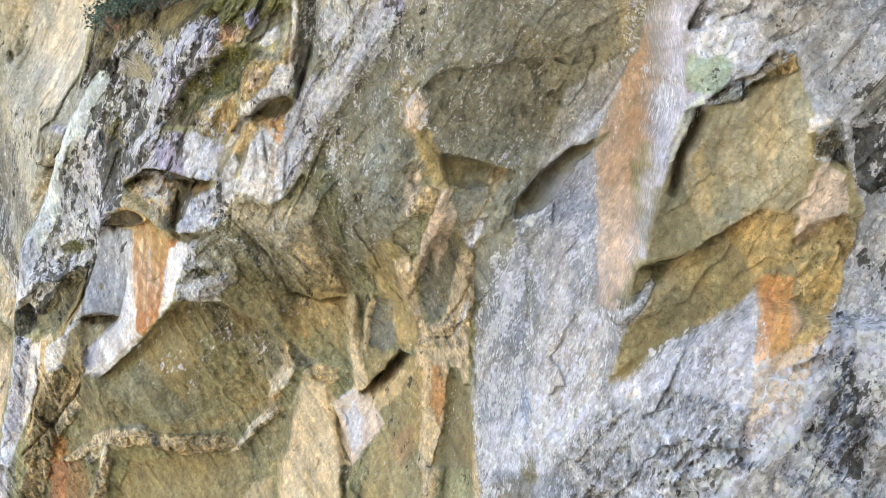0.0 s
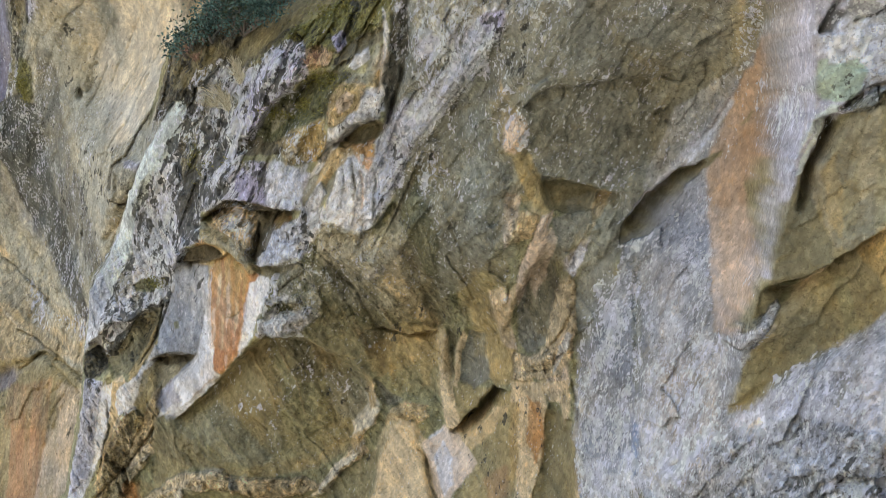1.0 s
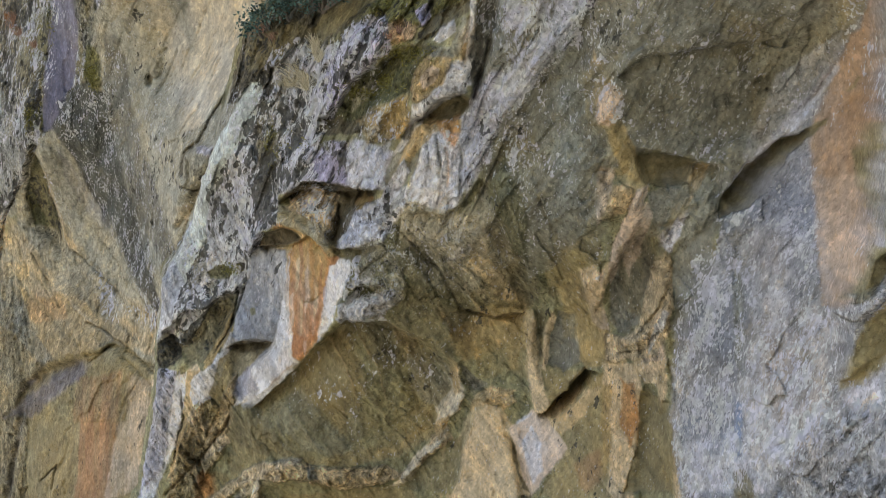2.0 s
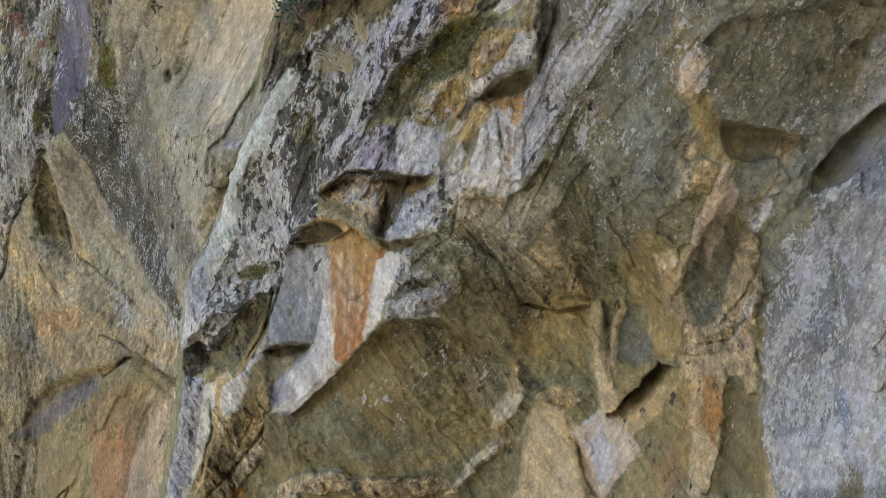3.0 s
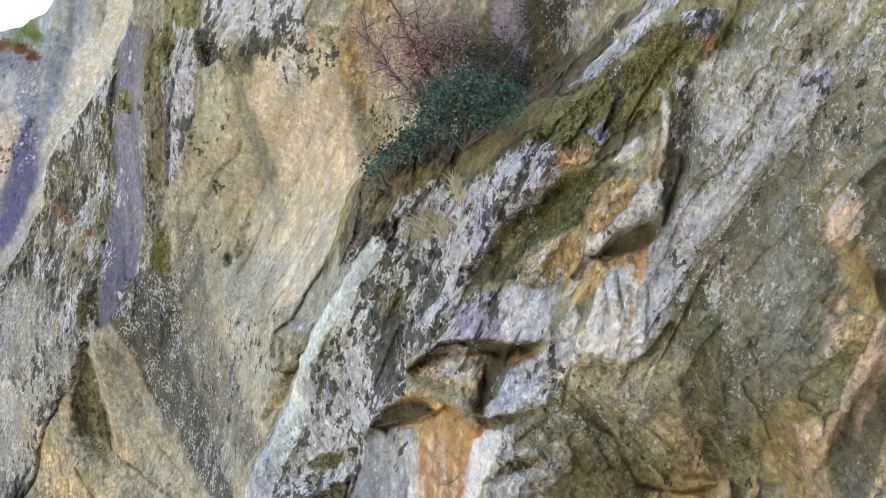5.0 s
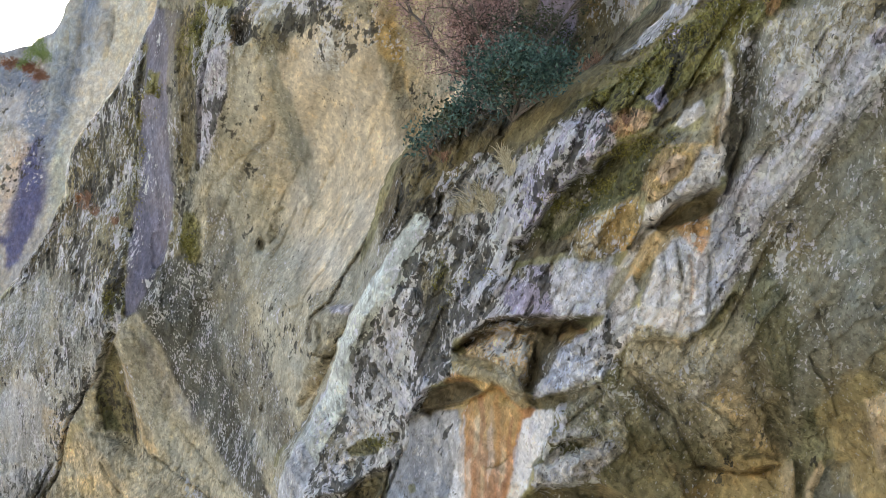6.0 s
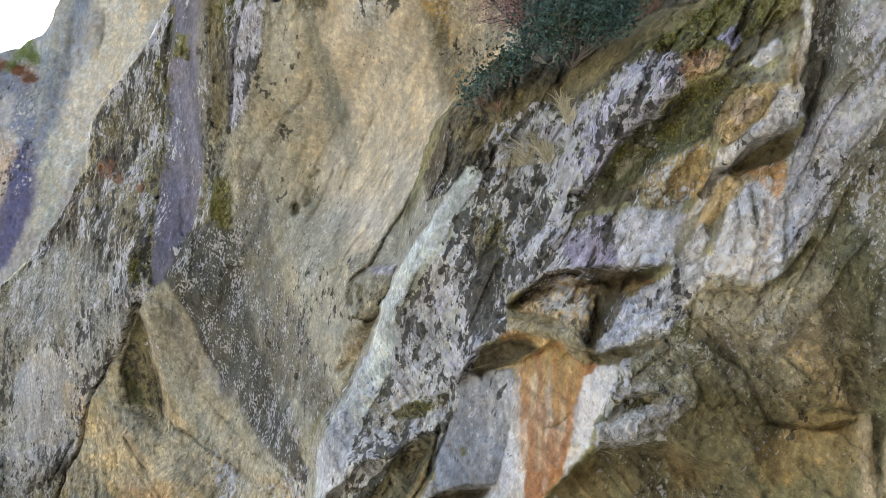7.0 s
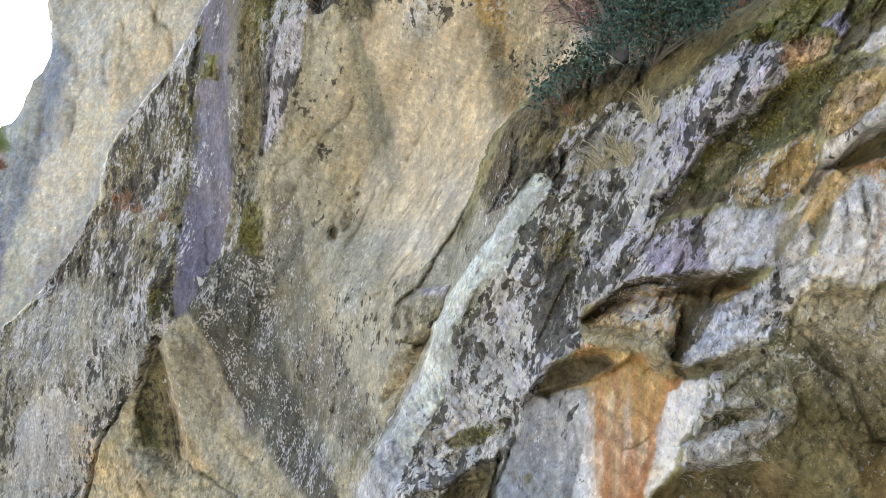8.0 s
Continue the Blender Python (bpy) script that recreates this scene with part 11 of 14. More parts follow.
crag.patch([(-4.07, -4.29), (-3.56, -4.39), (-3.17, -4.34), (-2.59, -4.71), (-2.91, -4.95), (-3.56, -4.88), (-4.01, -4.81)], "stone", 0.6, 0.03, pale=0.2, dots=0.3, rough=1.1)
crag.patch([(-3.19, -5.19), (-2.97, -4.9), (-2.89, -5.01), (-3.09, -5.3)], "ice", 0.9, 0.012, push=-0.06)
crag.patch([(-4.14, -5.27), (-3.37, -5.34), (-2.84, -6), (-3.42, -6.53), (-4.07, -6.3), (-4.27, -5.73)], "moss_and_shade", 0.6, 0.04, pale=0.15, dots=0.25)
crag.patch([(-3.36, -10.05), (-2.98, -8.71), (-2.65, -8.08), (-2.37, -8.12), (-2.15, -8.43), (-1.93, -9), (-1.82, -9.62)], "cream", 0.75, 0.02, rough=0.4, mottle=0.2, part="slab", label="smooth cream slab")
crag.patch([(-2.46, -8.59), (-2.32, -8.46), (-1.99, -9.17), (-1.88, -9.67), (-2.05, -9.68), (-2.21, -9.07)], "tan", 0.6, 0.02, rough=0.4)
crag.patch([(-2.25, -8.52), (-2.12, -8.75), (-2.04, -9.28), (-1.82, -9.62), (-1.99, -9.58), (-2.16, -9.02)], "soil_and_shade", 0.8, 0.012)
crag.patch([(-2.23, -8.5), (-1.77, -8.17), (-1.49, -8.21), (-1.14, -8.66), (-1.43, -9.01), (-1.84, -9.63), (-1.97, -9.37), (-2.1, -8.81)], "pink", 0.85, 0.015, rough=0.3, mottle=0.2, part="slab", label="pale pink slab")
crag.patch([(-1.97, -8.7), (-1.8, -8.36), (-1.62, -8.64), (-1.62, -9.13), (-1.79, -9.36)], "ice", 0.8, 0.02, streaks=0.2, rough=0.4)
crag.patch([(-1.29, -8.42), (-0.83, -7.93), (-0.58, -7.46), (-0.53, -8.06), (-0.59, -9.25), (-1.67, -9.55), (-1.4, -9.03), (-1.12, -8.67)], "brown", 0.85, 0.025, rough=0.4)
crag.patch([(-1.4, -8.2), (-0.98, -7.79), (-0.57, -7.37), (-0.81, -7.95), (-1.26, -8.43)], "tan", 0.85, 0.02, rough=0.3)
crag.patch([(-1.04, -8.9), (-0.58, -8.47), (-0.54, -9.02), (-0.84, -9.33), (-0.94, -9.25)], "rust", 0.35, 0.04, streaks=0.3)
crag.patch([(-0.55, -6.96), (-0.05, -6.87), (0.1, -7.17), (0.01, -8.09), (-0.15, -8.76), (-0.24, -9.09), (-0.48, -9.21), (-0.42, -8.2), (-0.54, -7.68)], "cream", 0.85, 0.02, rough=0.6)
crag.patch([(-0.56, -7.36), (-0.41, -7.3), (-0.42, -8.2), (-0.54, -9.04)], "ochre", 0.75, 0.015)
crag.patch([(-0.2, -7.26), (0.01, -7.18), (0.01, -8), (-0.13, -8.32), (-0.24, -7.99)], "orange", 0.85, 0.018, streaks=0.15)
crag.patch([(0.06, -7.29), (0.49, -7.33), (0.58, -8.01), (0.51, -8.83), (-0.22, -9.1), (0.01, -8.21)], "brown", 0.92, 0.02, rough=0.3, push=0.12, edge=0.05, part="slab", label="smooth brown slab")
crag.patch([(-0.05, -6.86), (0.41, -6.67), (0.48, -7.03), (0.39, -7.51), (0.3, -7.1), (0.14, -7.16)], "cream", 0.8, 0.015, rough=0.8, push=-0.06)
crag.patch([(-0.58, -6.42), (-0.06, -6.38), (0.3, -5.97), (0.48, -5.59), (0.5, -6.16), (0.32, -6.6), (-0.05, -6.82), (-0.48, -6.74)], "cream", 0.88, 0.015, rough=1.3, push=-0.05)
crag.patch([(0.27, -6.1), (0.39, -5.8), (0.48, -5.83), (0.32, -6.4), (0.18, -6.63)], "chalk", 0.85, 0.012)
crag.crack([(0.45, -5.62), (0.23, -6.03), (-0.01, -6.35)], 0.02, 0.1, "soil_and_shade", 0.8)
crag.crack([(0.36, -6.18), (0.14, -6.55), (-0.33, -6.78)], 0.018, 0.08, "soil_and_shade", 0.6)
crag.patch([(-1.34, -6.14), (-0.98, -6.19), (-0.91, -7.03), (-1.23, -7.33), (-1.42, -7.06)], "slate", 0.9, 0.018, push=0.08, rough=0.5)
crag.patch([(-1.6, -7.28), (-1.53, -6.61), (-1.43, -6.12), (-1.36, -6.3), (-1.48, -6.83), (-1.52, -7.33)], "cream", 0.85, 0.01)
crag.patch([(-1.94, -6.2), (-1.75, -6.19), (-1.62, -7.06), (-1.6, -7.68), (-1.43, -8.16), (-1.71, -8.17), (-1.86, -7.29)], "cream", 0.9, 0.012, push=-0.08, rough=0.5)
crag.patch([(-1.72, -6.18), (-1.53, -6.25), (-1.6, -7.06), (-1.64, -7.38), (-1.71, -6.86)], "umber", 0.7, 0.012, push=0.08, edge=0.03)
crag.patch([(-1.02, -5.38), (-0.58, -5.97), (-0.51, -6.4), (-0.61, -6.95), (-0.91, -7.05), (-1.01, -6.32)], "ochre", 0.65, 0.025, rough=0.4)
crag.patch([(-0.94, -5.26), (-0.59, -5.31), (-0.53, -5.97), (-0.43, -6.39), (-0.67, -6.35), (-0.83, -5.79)], "pink", 0.75, 0.018, rough=0.5)
crag.patch([(-2.97, -6.3), (-2.52, -6.27), (-1.98, -6.2), (-1.9, -6.64), (-2.1, -7.34), (-2.66, -7.64), (-2.87, -7.19), (-3.15, -6.76)], "ochre", 0.5, 0.03, rough=0.7)
crag.crack([(-3.13, -6.28), (-2.75, -6.37), (-2.2, -6.37), (-1.9, -6.21)], 0.03, 0.15, "umber", 0.7)
crag.patch([(-3.26, -7.31), (-2.94, -7.56), (-2.6, -7.73), (-2.89, -7.9)], "slate", 0.7, 0.02, push=0.08)
crag.patch([(-2.88, -7.94), (-2.54, -7.72), (-2.1, -7.79), (-2.37, -7.95), (-2.65, -8.08), (-3.01, -8.35)], "tan", 0.8, 0.015, push=-0.08)
crag.crack([(0.5, -6.66), (0.6, -7.27), (0.55, -8.04), (0.68, -8.69)], 0.03, 0.12, "soil_and_shade", 0.6)
crag.patch([(0.53, -6.74), (0.71, -7.04), (0.65, -7.98), (0.8, -8.64), (0.62, -8.72), (0.55, -8.04)], "chalk", 0.6, 0.02, pale=0.3)
crag.patch([(1.43, -4.31), (1.57, -4.3), (1.51, -5.55), (1.44, -6.43), (1.36, -6.11)], "slate", 0.5, 0.02, streaks=0.2)
crag.patch([(1.28, -6.76), (1.44, -6.52), (1.46, -7.62), (1.32, -7.93)], "blue_grey", 0.45, 0.025, streaks=0.2)
crag.patch([(0.76, -4.95), (1.38, -4.32), (1.33, -6.3), (0.76, -6.49), (0.59, -6.14)], None, 1.0, 0.05, dots=0.55, pale=0.12)
crag.patch([(0.59, -6.54), (1.37, -6.29), (1.33, -7.67), (0.65, -7.98)], "grey", 0.5, 0.05, dots=0.5, pale=0.15)
crag.patch([(0.65, -7.98), (1.37, -7.48), (1.86, -7.92), (2.01, -8.06), (0.72, -8.67)], "ice", 0.5, 0.05, dots=0.6, pale=0.25)
crag.patch([(1.6, -4.3), (2.65, -3.13), (2.54, -4.67), (2.1, -6.08), (1.57, -6.23)], None, 1.0, 0.06, dots=0.4, pale=0.12)
crag.patch([(1.56, -6.31), (2.35, -5.36), (2.71, -5.46), (2.54, -6.56), (1.9, -7.12), (1.53, -7.25)], "pink", 0.3, 0.06, dots=0.5, pale=0.2)
crag.patch([(2.77, -0.21), (3.3, -0.21), (3.24, -0.85), (3.02, -1.44), (2.9, -1.14)], "brown", 0.55, 0.04, rough=0.5)
crag.patch([(2.65, -3.51), (3.17, -3.35), (3.02, -4.1), (2.89, -4.72), (2.6, -4.99)], "pink", 0.45, 0.05, streaks=0.3, rough=0.3)
crag.patch([(3.55, -0.72), (3.97, -0.62), (4.41, -0.53), (4.66, -1.01), (4.56, -1.26), (4.22, -1.42), (4.09, -1.42), (4.15, -1.09), (3.68, -1.09)], "ice", 0.8, 0.02, pale=0.15, dots=0.2, rough=0.8)
crag.crack([(3.57, -0.69), (3.65, -0.42), (3.77, -0.22)], 0.035, 0.2, "dark", 0.75)
crag.crack([(3.95, -0.5), (4.17, -0.46), (4.36, -0.34)], 0.025, 0.12, "dark", 0.7)
crag.crack([(4.67, -1.09), (4.82, -1.32), (4.62, -1.41), (4.46, -1.5)], 0.03, 0.15, "soil_and_shade", 0.7)
crag.crack([(3.83, -1.77), (4.09, -1.55), (4.22, -1.43), (4.44, -1.37), (4.69, -1.11)], 0.035, 0.2, "soil_and_shade", 0.8)
crag.patch([(3.93, -1.72), (4.14, -1.55), (4.42, -1.48), (4.46, -1.58), (4.27, -1.76), (4.09, -1.77)], "slate", 0.85, 0.012, push=-0.08, rough=1.2, part="ledge", label="grey broken ledge")
crag.patch([(4.66, -1.13), (4.95, -0.98), (5.06, -1.24), (4.83, -1.34)], "tan", 0.85, 0.015, push=-0.08, rough=1.5, part="ledge", label="tan broken ledge")
# Umber again for the shade on the block's lower left.
crag.patch([(3.25, -3.18), (3.42, -2.71), (3.57, -2.97), (3.81, -3.54), (3.92, -3.78), (3.67, -4.2), (3.09, -4.32), (3.13, -3.87)], "umber", 0.9, 0.018, rough=0.3, pale=0)
crag.patch([(3.62, -2.47), (3.98, -1.86), (4.75, -1.34), (5.04, -1.25), (5.22, -1.79), (5.32, -2.61), (5.21, -3.45), (4.62, -3.52), (4.26, -3.73), (3.93, -3.71), (3.76, -3.38)], "stone", 0.55, 0.03, streaks=0.3, rough=0.5)
crag.patch([(3.67, -2.6), (3.84, -2.34), (4.01, -3.02), (3.99, -3.61), (3.83, -3.37)], "ochre", 0.55, 0.025, streaks=0.3)
crag.patch([(3.91, -3.02), (4.17, -2.68), (4.29, -3.18), (4.08, -3.54)], "umber", 0.5, 0.03, mottle=0.6)
crag.patch([(4.45, -1.66), (4.75, -1.41), (4.88, -2.29), (4.71, -2.89), (4.53, -2.48)], "tan", 0.35, 0.04, streaks=0.35)
crag.patch([(4.14, -3.69), (4.56, -3.32), (5.13, -3.31), (5.16, -4.03), (4.67, -4.36), (4.41, -3.96)], "ochre", 0.7, 0.025, rough=0.6)
crag.lip([(3.01, -4.42), (3.45, -4.33), (3.83, -4.07), (4.21, -3.6), (4.58, -3.35)], 0.25, 0.12, 0.06)
crag.patch([(2.62, -6.46), (2.82, -5.62), (3.11, -4.84), (3.44, -4.5), (3.9, -4.02), (4.42, -4.04), (4.67, -4.36), (4.64, -4.61), (4.14, -5.08), (3.77, -5.39), (3.38, -5.72), (3, -6.24)], "brown", 0.75, 0.02, rough=0.5)
crag.patch([(3.34, -4.81), (3.92, -4.61), (4.09, -4.95), (3.7, -5.34), (3.3, -5.38)], "umber", 0.6, 0.03, streaks=0.2)
crag.patch([(3.97, -4.16), (4.11, -4.13), (4.31, -4.91), (4.17, -5.02)], "olive", 0.6, 0.02)
crag.patch([(2.98, -4.45), (3.46, -4.36), (3.24, -4.63), (2.83, -5.09), (2.75, -5.14)], "umber", 0.9, 0.012, push=0.1, edge=0.04)
crag.patch([(2.71, -5.33), (2.89, -5.03), (3.26, -4.57), (3.29, -4.66), (3.09, -5), (2.87, -5.34)], "chalk", 0.85, 0.012, push=-0.08, rough=1.3)
crag.patch([(4.7, -4.53), (4.94, -4.31), (5.19, -4.4), (5.08, -4.89), (4.85, -5.38), (4.58, -5.55)], "orange", 0.75, 0.02, streaks=0.2, rough=0.4)
crag.patch([(4.77, -4.67), (4.92, -4.49), (4.86, -5.05), (4.66, -5.38)], "rust", 0.55, 0.025, streaks=0.3)
crag.patch([(5.17, -3.96), (5.58, -3.61), (5.81, -3.68), (5.87, -4.26), (5.62, -4.92), (5.28, -5.17), (4.92, -5.37), (5.26, -4.96), (5.28, -4.55)], "ochre", 0.85, 0.018, rough=0.8)
crag.patch([(5.21, -3.98), (5.53, -3.67), (5.68, -4.01), (5.37, -4.26)], "brown", 0.75, 0.025)
crag.patch([(5.2, -4.66), (5.27, -4.96), (5.09, -5.21), (5.02, -4.99)], "salmon", 0.85, 0.012)
crag.patch([(5.24, -3.82), (5.33, -3.29), (5.49, -2.61), (5.8, -2.76), (5.82, -3.32), (5.52, -3.54)], "pink", 0.85, 0.02, rough=0.6)
crag.patch([(4.88, -5.41), (5.43, -5.08), (5.3, -5.78), (4.94, -6.54), (4.4, -6.99), (4.37, -6.32), (4.55, -5.71)], "pink", 0.7, 0.03, streaks=0.25, rough=0.6)
crag.patch([(4.29, -6.49), (4.81, -6.13), (5, -7.01), (4.3, -7.14)], "purple", 0.5, 0.04, dots=0.35)
crag.patch([(2.62, -6.54), (3.37, -5.8), (4.62, -4.63), (4.56, -5.39), (4.54, -6), (4.38, -6.33), (3.11, -6.81)], "lavender", 0.7, 0.03, streaks=0.35, dots=0.25, rough=0.7)
crag.patch([(3.91, -5.84), (4, -5.51), (4.1, -5.48), (4.01, -5.81), (3.95, -5.97)], "slate", 0.6, 0.015)
crag.patch([(3.78, -5.24), (3.93, -5.13), (3.8, -5.57), (3.64, -5.84)], "slate", 0.4, 0.025, streaks=0.3)
crag.patch([(4.28, -4.92), (4.39, -4.81), (4.21, -5.47), (4.1, -5.48)], "slate", 0.4, 0.025, streaks=0.3)
crag.patch([(3.68, -7.35), (4, -6.81), (4.3, -6.88), (4.19, -7.3), (3.75, -7.51)], "white", 0.8, 0.02, push=-0.1, rough=1.3, part="rock_block", label="white angular block")
crag.crack([(3.55, -7.35), (3.73, -7.05), (3.97, -6.78)], 0.05, 0.2, "dark", 0.7)
crag.crack([(4.03, -7.32), (4.15, -7.09), (4.28, -6.99)], 0.035, 0.15, "dark", 0.65)
crag.crack([(2.81, -7.41), (2.91, -7.22), (2.94, -7.51)], 0.03, 0.12, "dark", 0.6)
crag.patch([(3.31, -7.17), (3.73, -6.7), (3.69, -6.96), (3.41, -7.2)], "moss", 0.65, 0.025, push=0.06)
crag.patch([(1.86, -7.53), (2.1, -7.22), (2.07, -7.4)], "umber", 0.8, 0.012, push=0.12, edge=0.03)
crag.patch([(2.83, -6.62), (3.03, -6.32), (3.06, -6.4), (2.92, -6.62)], "tan", 0.55, 0.012)
crag.patch([(2.21, -7.25), (3.34, -6.16), (4.51, -6.15), (4.29, -7.13), (3.44, -7.54), (1.72, -8.38)], "pale_grey", 0.6, 0.06, pale=0.35, dots=0.4, rough=1.5)
crag.patch([(5.19, -6.11), (5.37, -5.3), (5.65, -4.88), (5.92, -4.84), (5.83, -7.23), (5.05, -7.24), (4.97, -6.77)], "blue_grey", 0.55, 0.04, pale=0.42, black=0.28, rough=1.2)
crag.patch([(5.19, -1.95), (5.41, -1.82), (5.53, -1.98), (5.33, -2.1), (5.22, -2.11)], "chalk", 0.85, 0.015, push=-0.1)
crag.patch([(5.26, -2.15), (5.57, -2.07), (5.77, -2.37), (5.42, -2.56)], "umber", 0.85, 0.015, push=0.1)
crag.patch([(-6.08, -0.91), (-5.28, -0.23), (-4.6, 0.15), (-4.06, 0.07), (-3.6, 0.38), (-3.03, 0.76), (-2.65, 0.89), (-2.51, 0.49), (-2.9, 0.59), (-3.35, 0.6), (-3.71, 0.18), (-4.26, -0.34), (-4.82, -0.48), (-5.39, -0.89), (-5.96, -1.3)], "soil_and_shade", 0.85, 0.03, pale=0, rough=1.2)
crag.patch([(-4.82, -0.6), (-4.07, -0.15), (-3.71, 0.18), (-3.28, 0.45), (-2.69, 0.41), (-2.63, 0.09), (-3.09, -0.21), (-3.32, -0.6), (-3.69, -0.95), (-4.2, -0.97), (-4.64, -0.82)], "moss", 0.85, 0.03, black=0.25, pale=0.05, rough=1.8, mottle=0.8)
crag.patch([(-4.04, 0.15), (-3.67, 0.62), (-3.17, 0.96), (-2.7, 1.12), (-2.9, 1.14), (-3.31, 0.99), (-3.75, 0.62)], "chalk", 0.9, 0.012, rough=0.8)
crag.patch([(-3.9, -0.67), (-3.68, -0.56), (-3.59, -0.8), (-3.77, -0.95)], "lilac", 0.8, 0.012, pale=0.3)
crag.patch([(-3.55, 0.34), (-3.31, 0.43), (-3.41, 0.11)], "lilac", 0.8, 0.012, pale=0.3)
crag.patch([(-4.47, -0.9), (-4.11, -0.82), (-3.84, -0.94), (-3.91, -1.19), (-4.3, -1.28)], "salmon", 0.5, 0.02, mottle=0.9, rough=1.6)
crag.crack([(-3.77, -0.79), (-3.5, -0.44), (-3.31, -0.05)], 0.04, 0.15, "dark", 0.75)
crag.patch([(-2.55, 0.96), (-1.95, 0.92), (-2.14, 0.51), (-2.52, 0.48)], "lilac", 0.75, 0.025, pale=0.4, black=0.42)
crag.patch([(-2.35, 0.51), (-2.12, 0.53), (-2.18, 0.18), (-2.34, 0.15)], "rust", 0.5, 0.025, mottle=0.9)
crag.patch([(-2.23, 0.24), (-1.2, 0.24), (-0.87, -0.15), (-1.22, -0.44), (-1.51, -0.87), (-2.16, -1.12), (-2.31, -0.41)], "stone", 0.8, 0.04, pale=0.3, dots=0.4, black=0.1, rough=1.0)
crag.patch([(-2.16, -1.11), (-1.51, -0.91), (-1.86, -1.8), (-2.3, -1.84)], "slate", 0.6, 0.04, pale=0.32, dots=0.3)
crag.patch([(-1.93, -1.65), (-1.51, -0.89), (-1.14, -0.36), (-0.99, -0.53), (-1.2, -1.16), (-1.47, -1.59), (-1.82, -2.06), (-2.37, -2.62), (-2.71, -2.43), (-2.3, -1.86)], "ice", 0.8, 0.035, pale=0.45, black=0.1, rough=1.0)
crag.patch([(-1.14, -0.36), (-0.72, -0.22), (-0.66, -0.43), (-0.78, -0.81), (-1.01, -0.71)], "lilac", 0.8, 0.02, pale=0.4, black=0.45)
crag.patch([(-1.2, 0.24), (-0.57, 0.39), (-0.67, -0.11), (-1.07, -0.15)], "umber", 0.6, 0.03, pale=0.3, black=0.35)
crag.patch([(-0.72, -0.19), (0.42, 0.15), (0.46, -1.37), (-0.2, -1.67), (-0.57, -1.76), (-0.83, -1.19)], "slate", 0.75, 0.05, dots=0.42, pale=0.12, rough=0.7)
crag.patch([(-1.67, -1.91), (-0.91, -1.74), (-0.72, -2.69), (-1.14, -3.09), (-1.73, -2.81), (-1.97, -2.47)], "umber", 0.75, 0.035, dots=0.25, pale=0.08, rough=0.8)
crag.patch([(-1.45, -2.08), (-1.23, -2), (-0.99, -2.44), (-1.07, -2.67), (-1.3, -2.5)], "stone", 0.7, 0.025, pale=0.2)
crag.patch([(-1.43, -2.72), (-1.18, -2.66), (-1.22, -3.07), (-1.36, -3.15)], "stone", 0.5, 0.025, dots=0.3)
crag.patch([(-0.78, -1.42), (-0.57, -1.83), (-0.67, -2.29), (-0.8, -2.52), (-0.87, -1.88)], "tan", 0.7, 0.018, rough=0.6)
crag.patch([(-0.74, -2.55), (-0.64, -2.22), (-0.5, -2.03), (-0.32, -2.17), (-0.41, -2.44), (-0.56, -2.64), (-0.67, -2.66)], "pink", 0.9, 0.012, push=-0.05, rough=0.6)
crag.crack([(-2.42, 0.12), (-2.44, -0.7), (-2.56, -1.55)], 0.06, 0.15, "dark", 0.7)
crag.crack([(-2.66, -0.27), (-2.71, -0.94), (-2.85, -1.54)], 0.05, 0.15, "dark", 0.7)
crag.patch([(-2.87, -0.12), (-2.81, -0.25), (-2.75, -0.7), (-2.89, -1.22), (-2.96, -1.27), (-2.85, -0.78)], "chalk", 0.85, 0.012, push=-0.06, black=0.15)
crag.patch([(-8.32, -1.83), (-7.73, -1.26), (-7.26, -1.11), (-6.71, -0.98), (-7.04, -1.57), (-7.48, -1.83), (-7.82, -2.44), (-8.21, -2.39)], "soil_and_shade", 0.7, 0.03, black=0.35, rough=1.6)
crag.patch([(-6.61, -1.4), (-5.98, -0.96), (-5.58, -1.04), (-6.19, -1.65), (-6.61, -1.91), (-7.16, -1.95)], "pale_grey", 0.7, 0.03, pale=0.45, black=0.4)
crag.patch([(-7.29, -2.06), (-6.81, -2.06), (-6.72, -2.86), (-6.83, -4.2), (-7.31, -4.64), (-7.7, -5.49), (-7.87, -6.08), (-7.96, -6.47), (-8.43, -6.68), (-8.97, -7), (-9.4, -7.34), (-9.62, -7.35), (-9.39, -6.71), (-9.2, -5.79), (-8.87, -5.48), (-8.8, -4.87), (-8.42, -4.18), (-8.09, -3.52), (-7.59, -3.07)], "ice", 0.45, 0.03, pale=0.66, black=0.36, mottle=0.6)
crag.patch([(0.68, -9.38), (0.6, -6.2), (1.16, -4.74), (1.5, -3.9), (2.5, -2.9), (2.6, -5.3), (2.7, -6.3), (3.2, -7.2), (2.4, -9.3)], "dusk", 0.5, 0.15, mottle=0.8)
crag.patch([(-6.61, -5.16), (-5.99, -5.13), (-5.77, -5.53), (-5.91, -6.09), (-6.19, -6.34), (-6.42, -5.92)], "ochre", 0.55, 0.03, streaks=0.3)
crag.patch([(-6.75, -6.07), (-6.27, -5.93), (-6.13, -6.43), (-6.27, -7.08), (-6.78, -7.08)], "salmon", 0.5, 0.03, streaks=0.4)
crag.patch([(-6.53, -5.57), (-6.45, -5.48), (-6.46, -6.07), (-6.56, -6.27)], "cream", 0.75, 0.012, streaks=0.2)
crag.patch([(-6.31, -5.76), (-6.24, -5.58), (-6.22, -6.24), (-6.32, -6.7)], "pink", 0.8, 0.012, streaks=0.2)
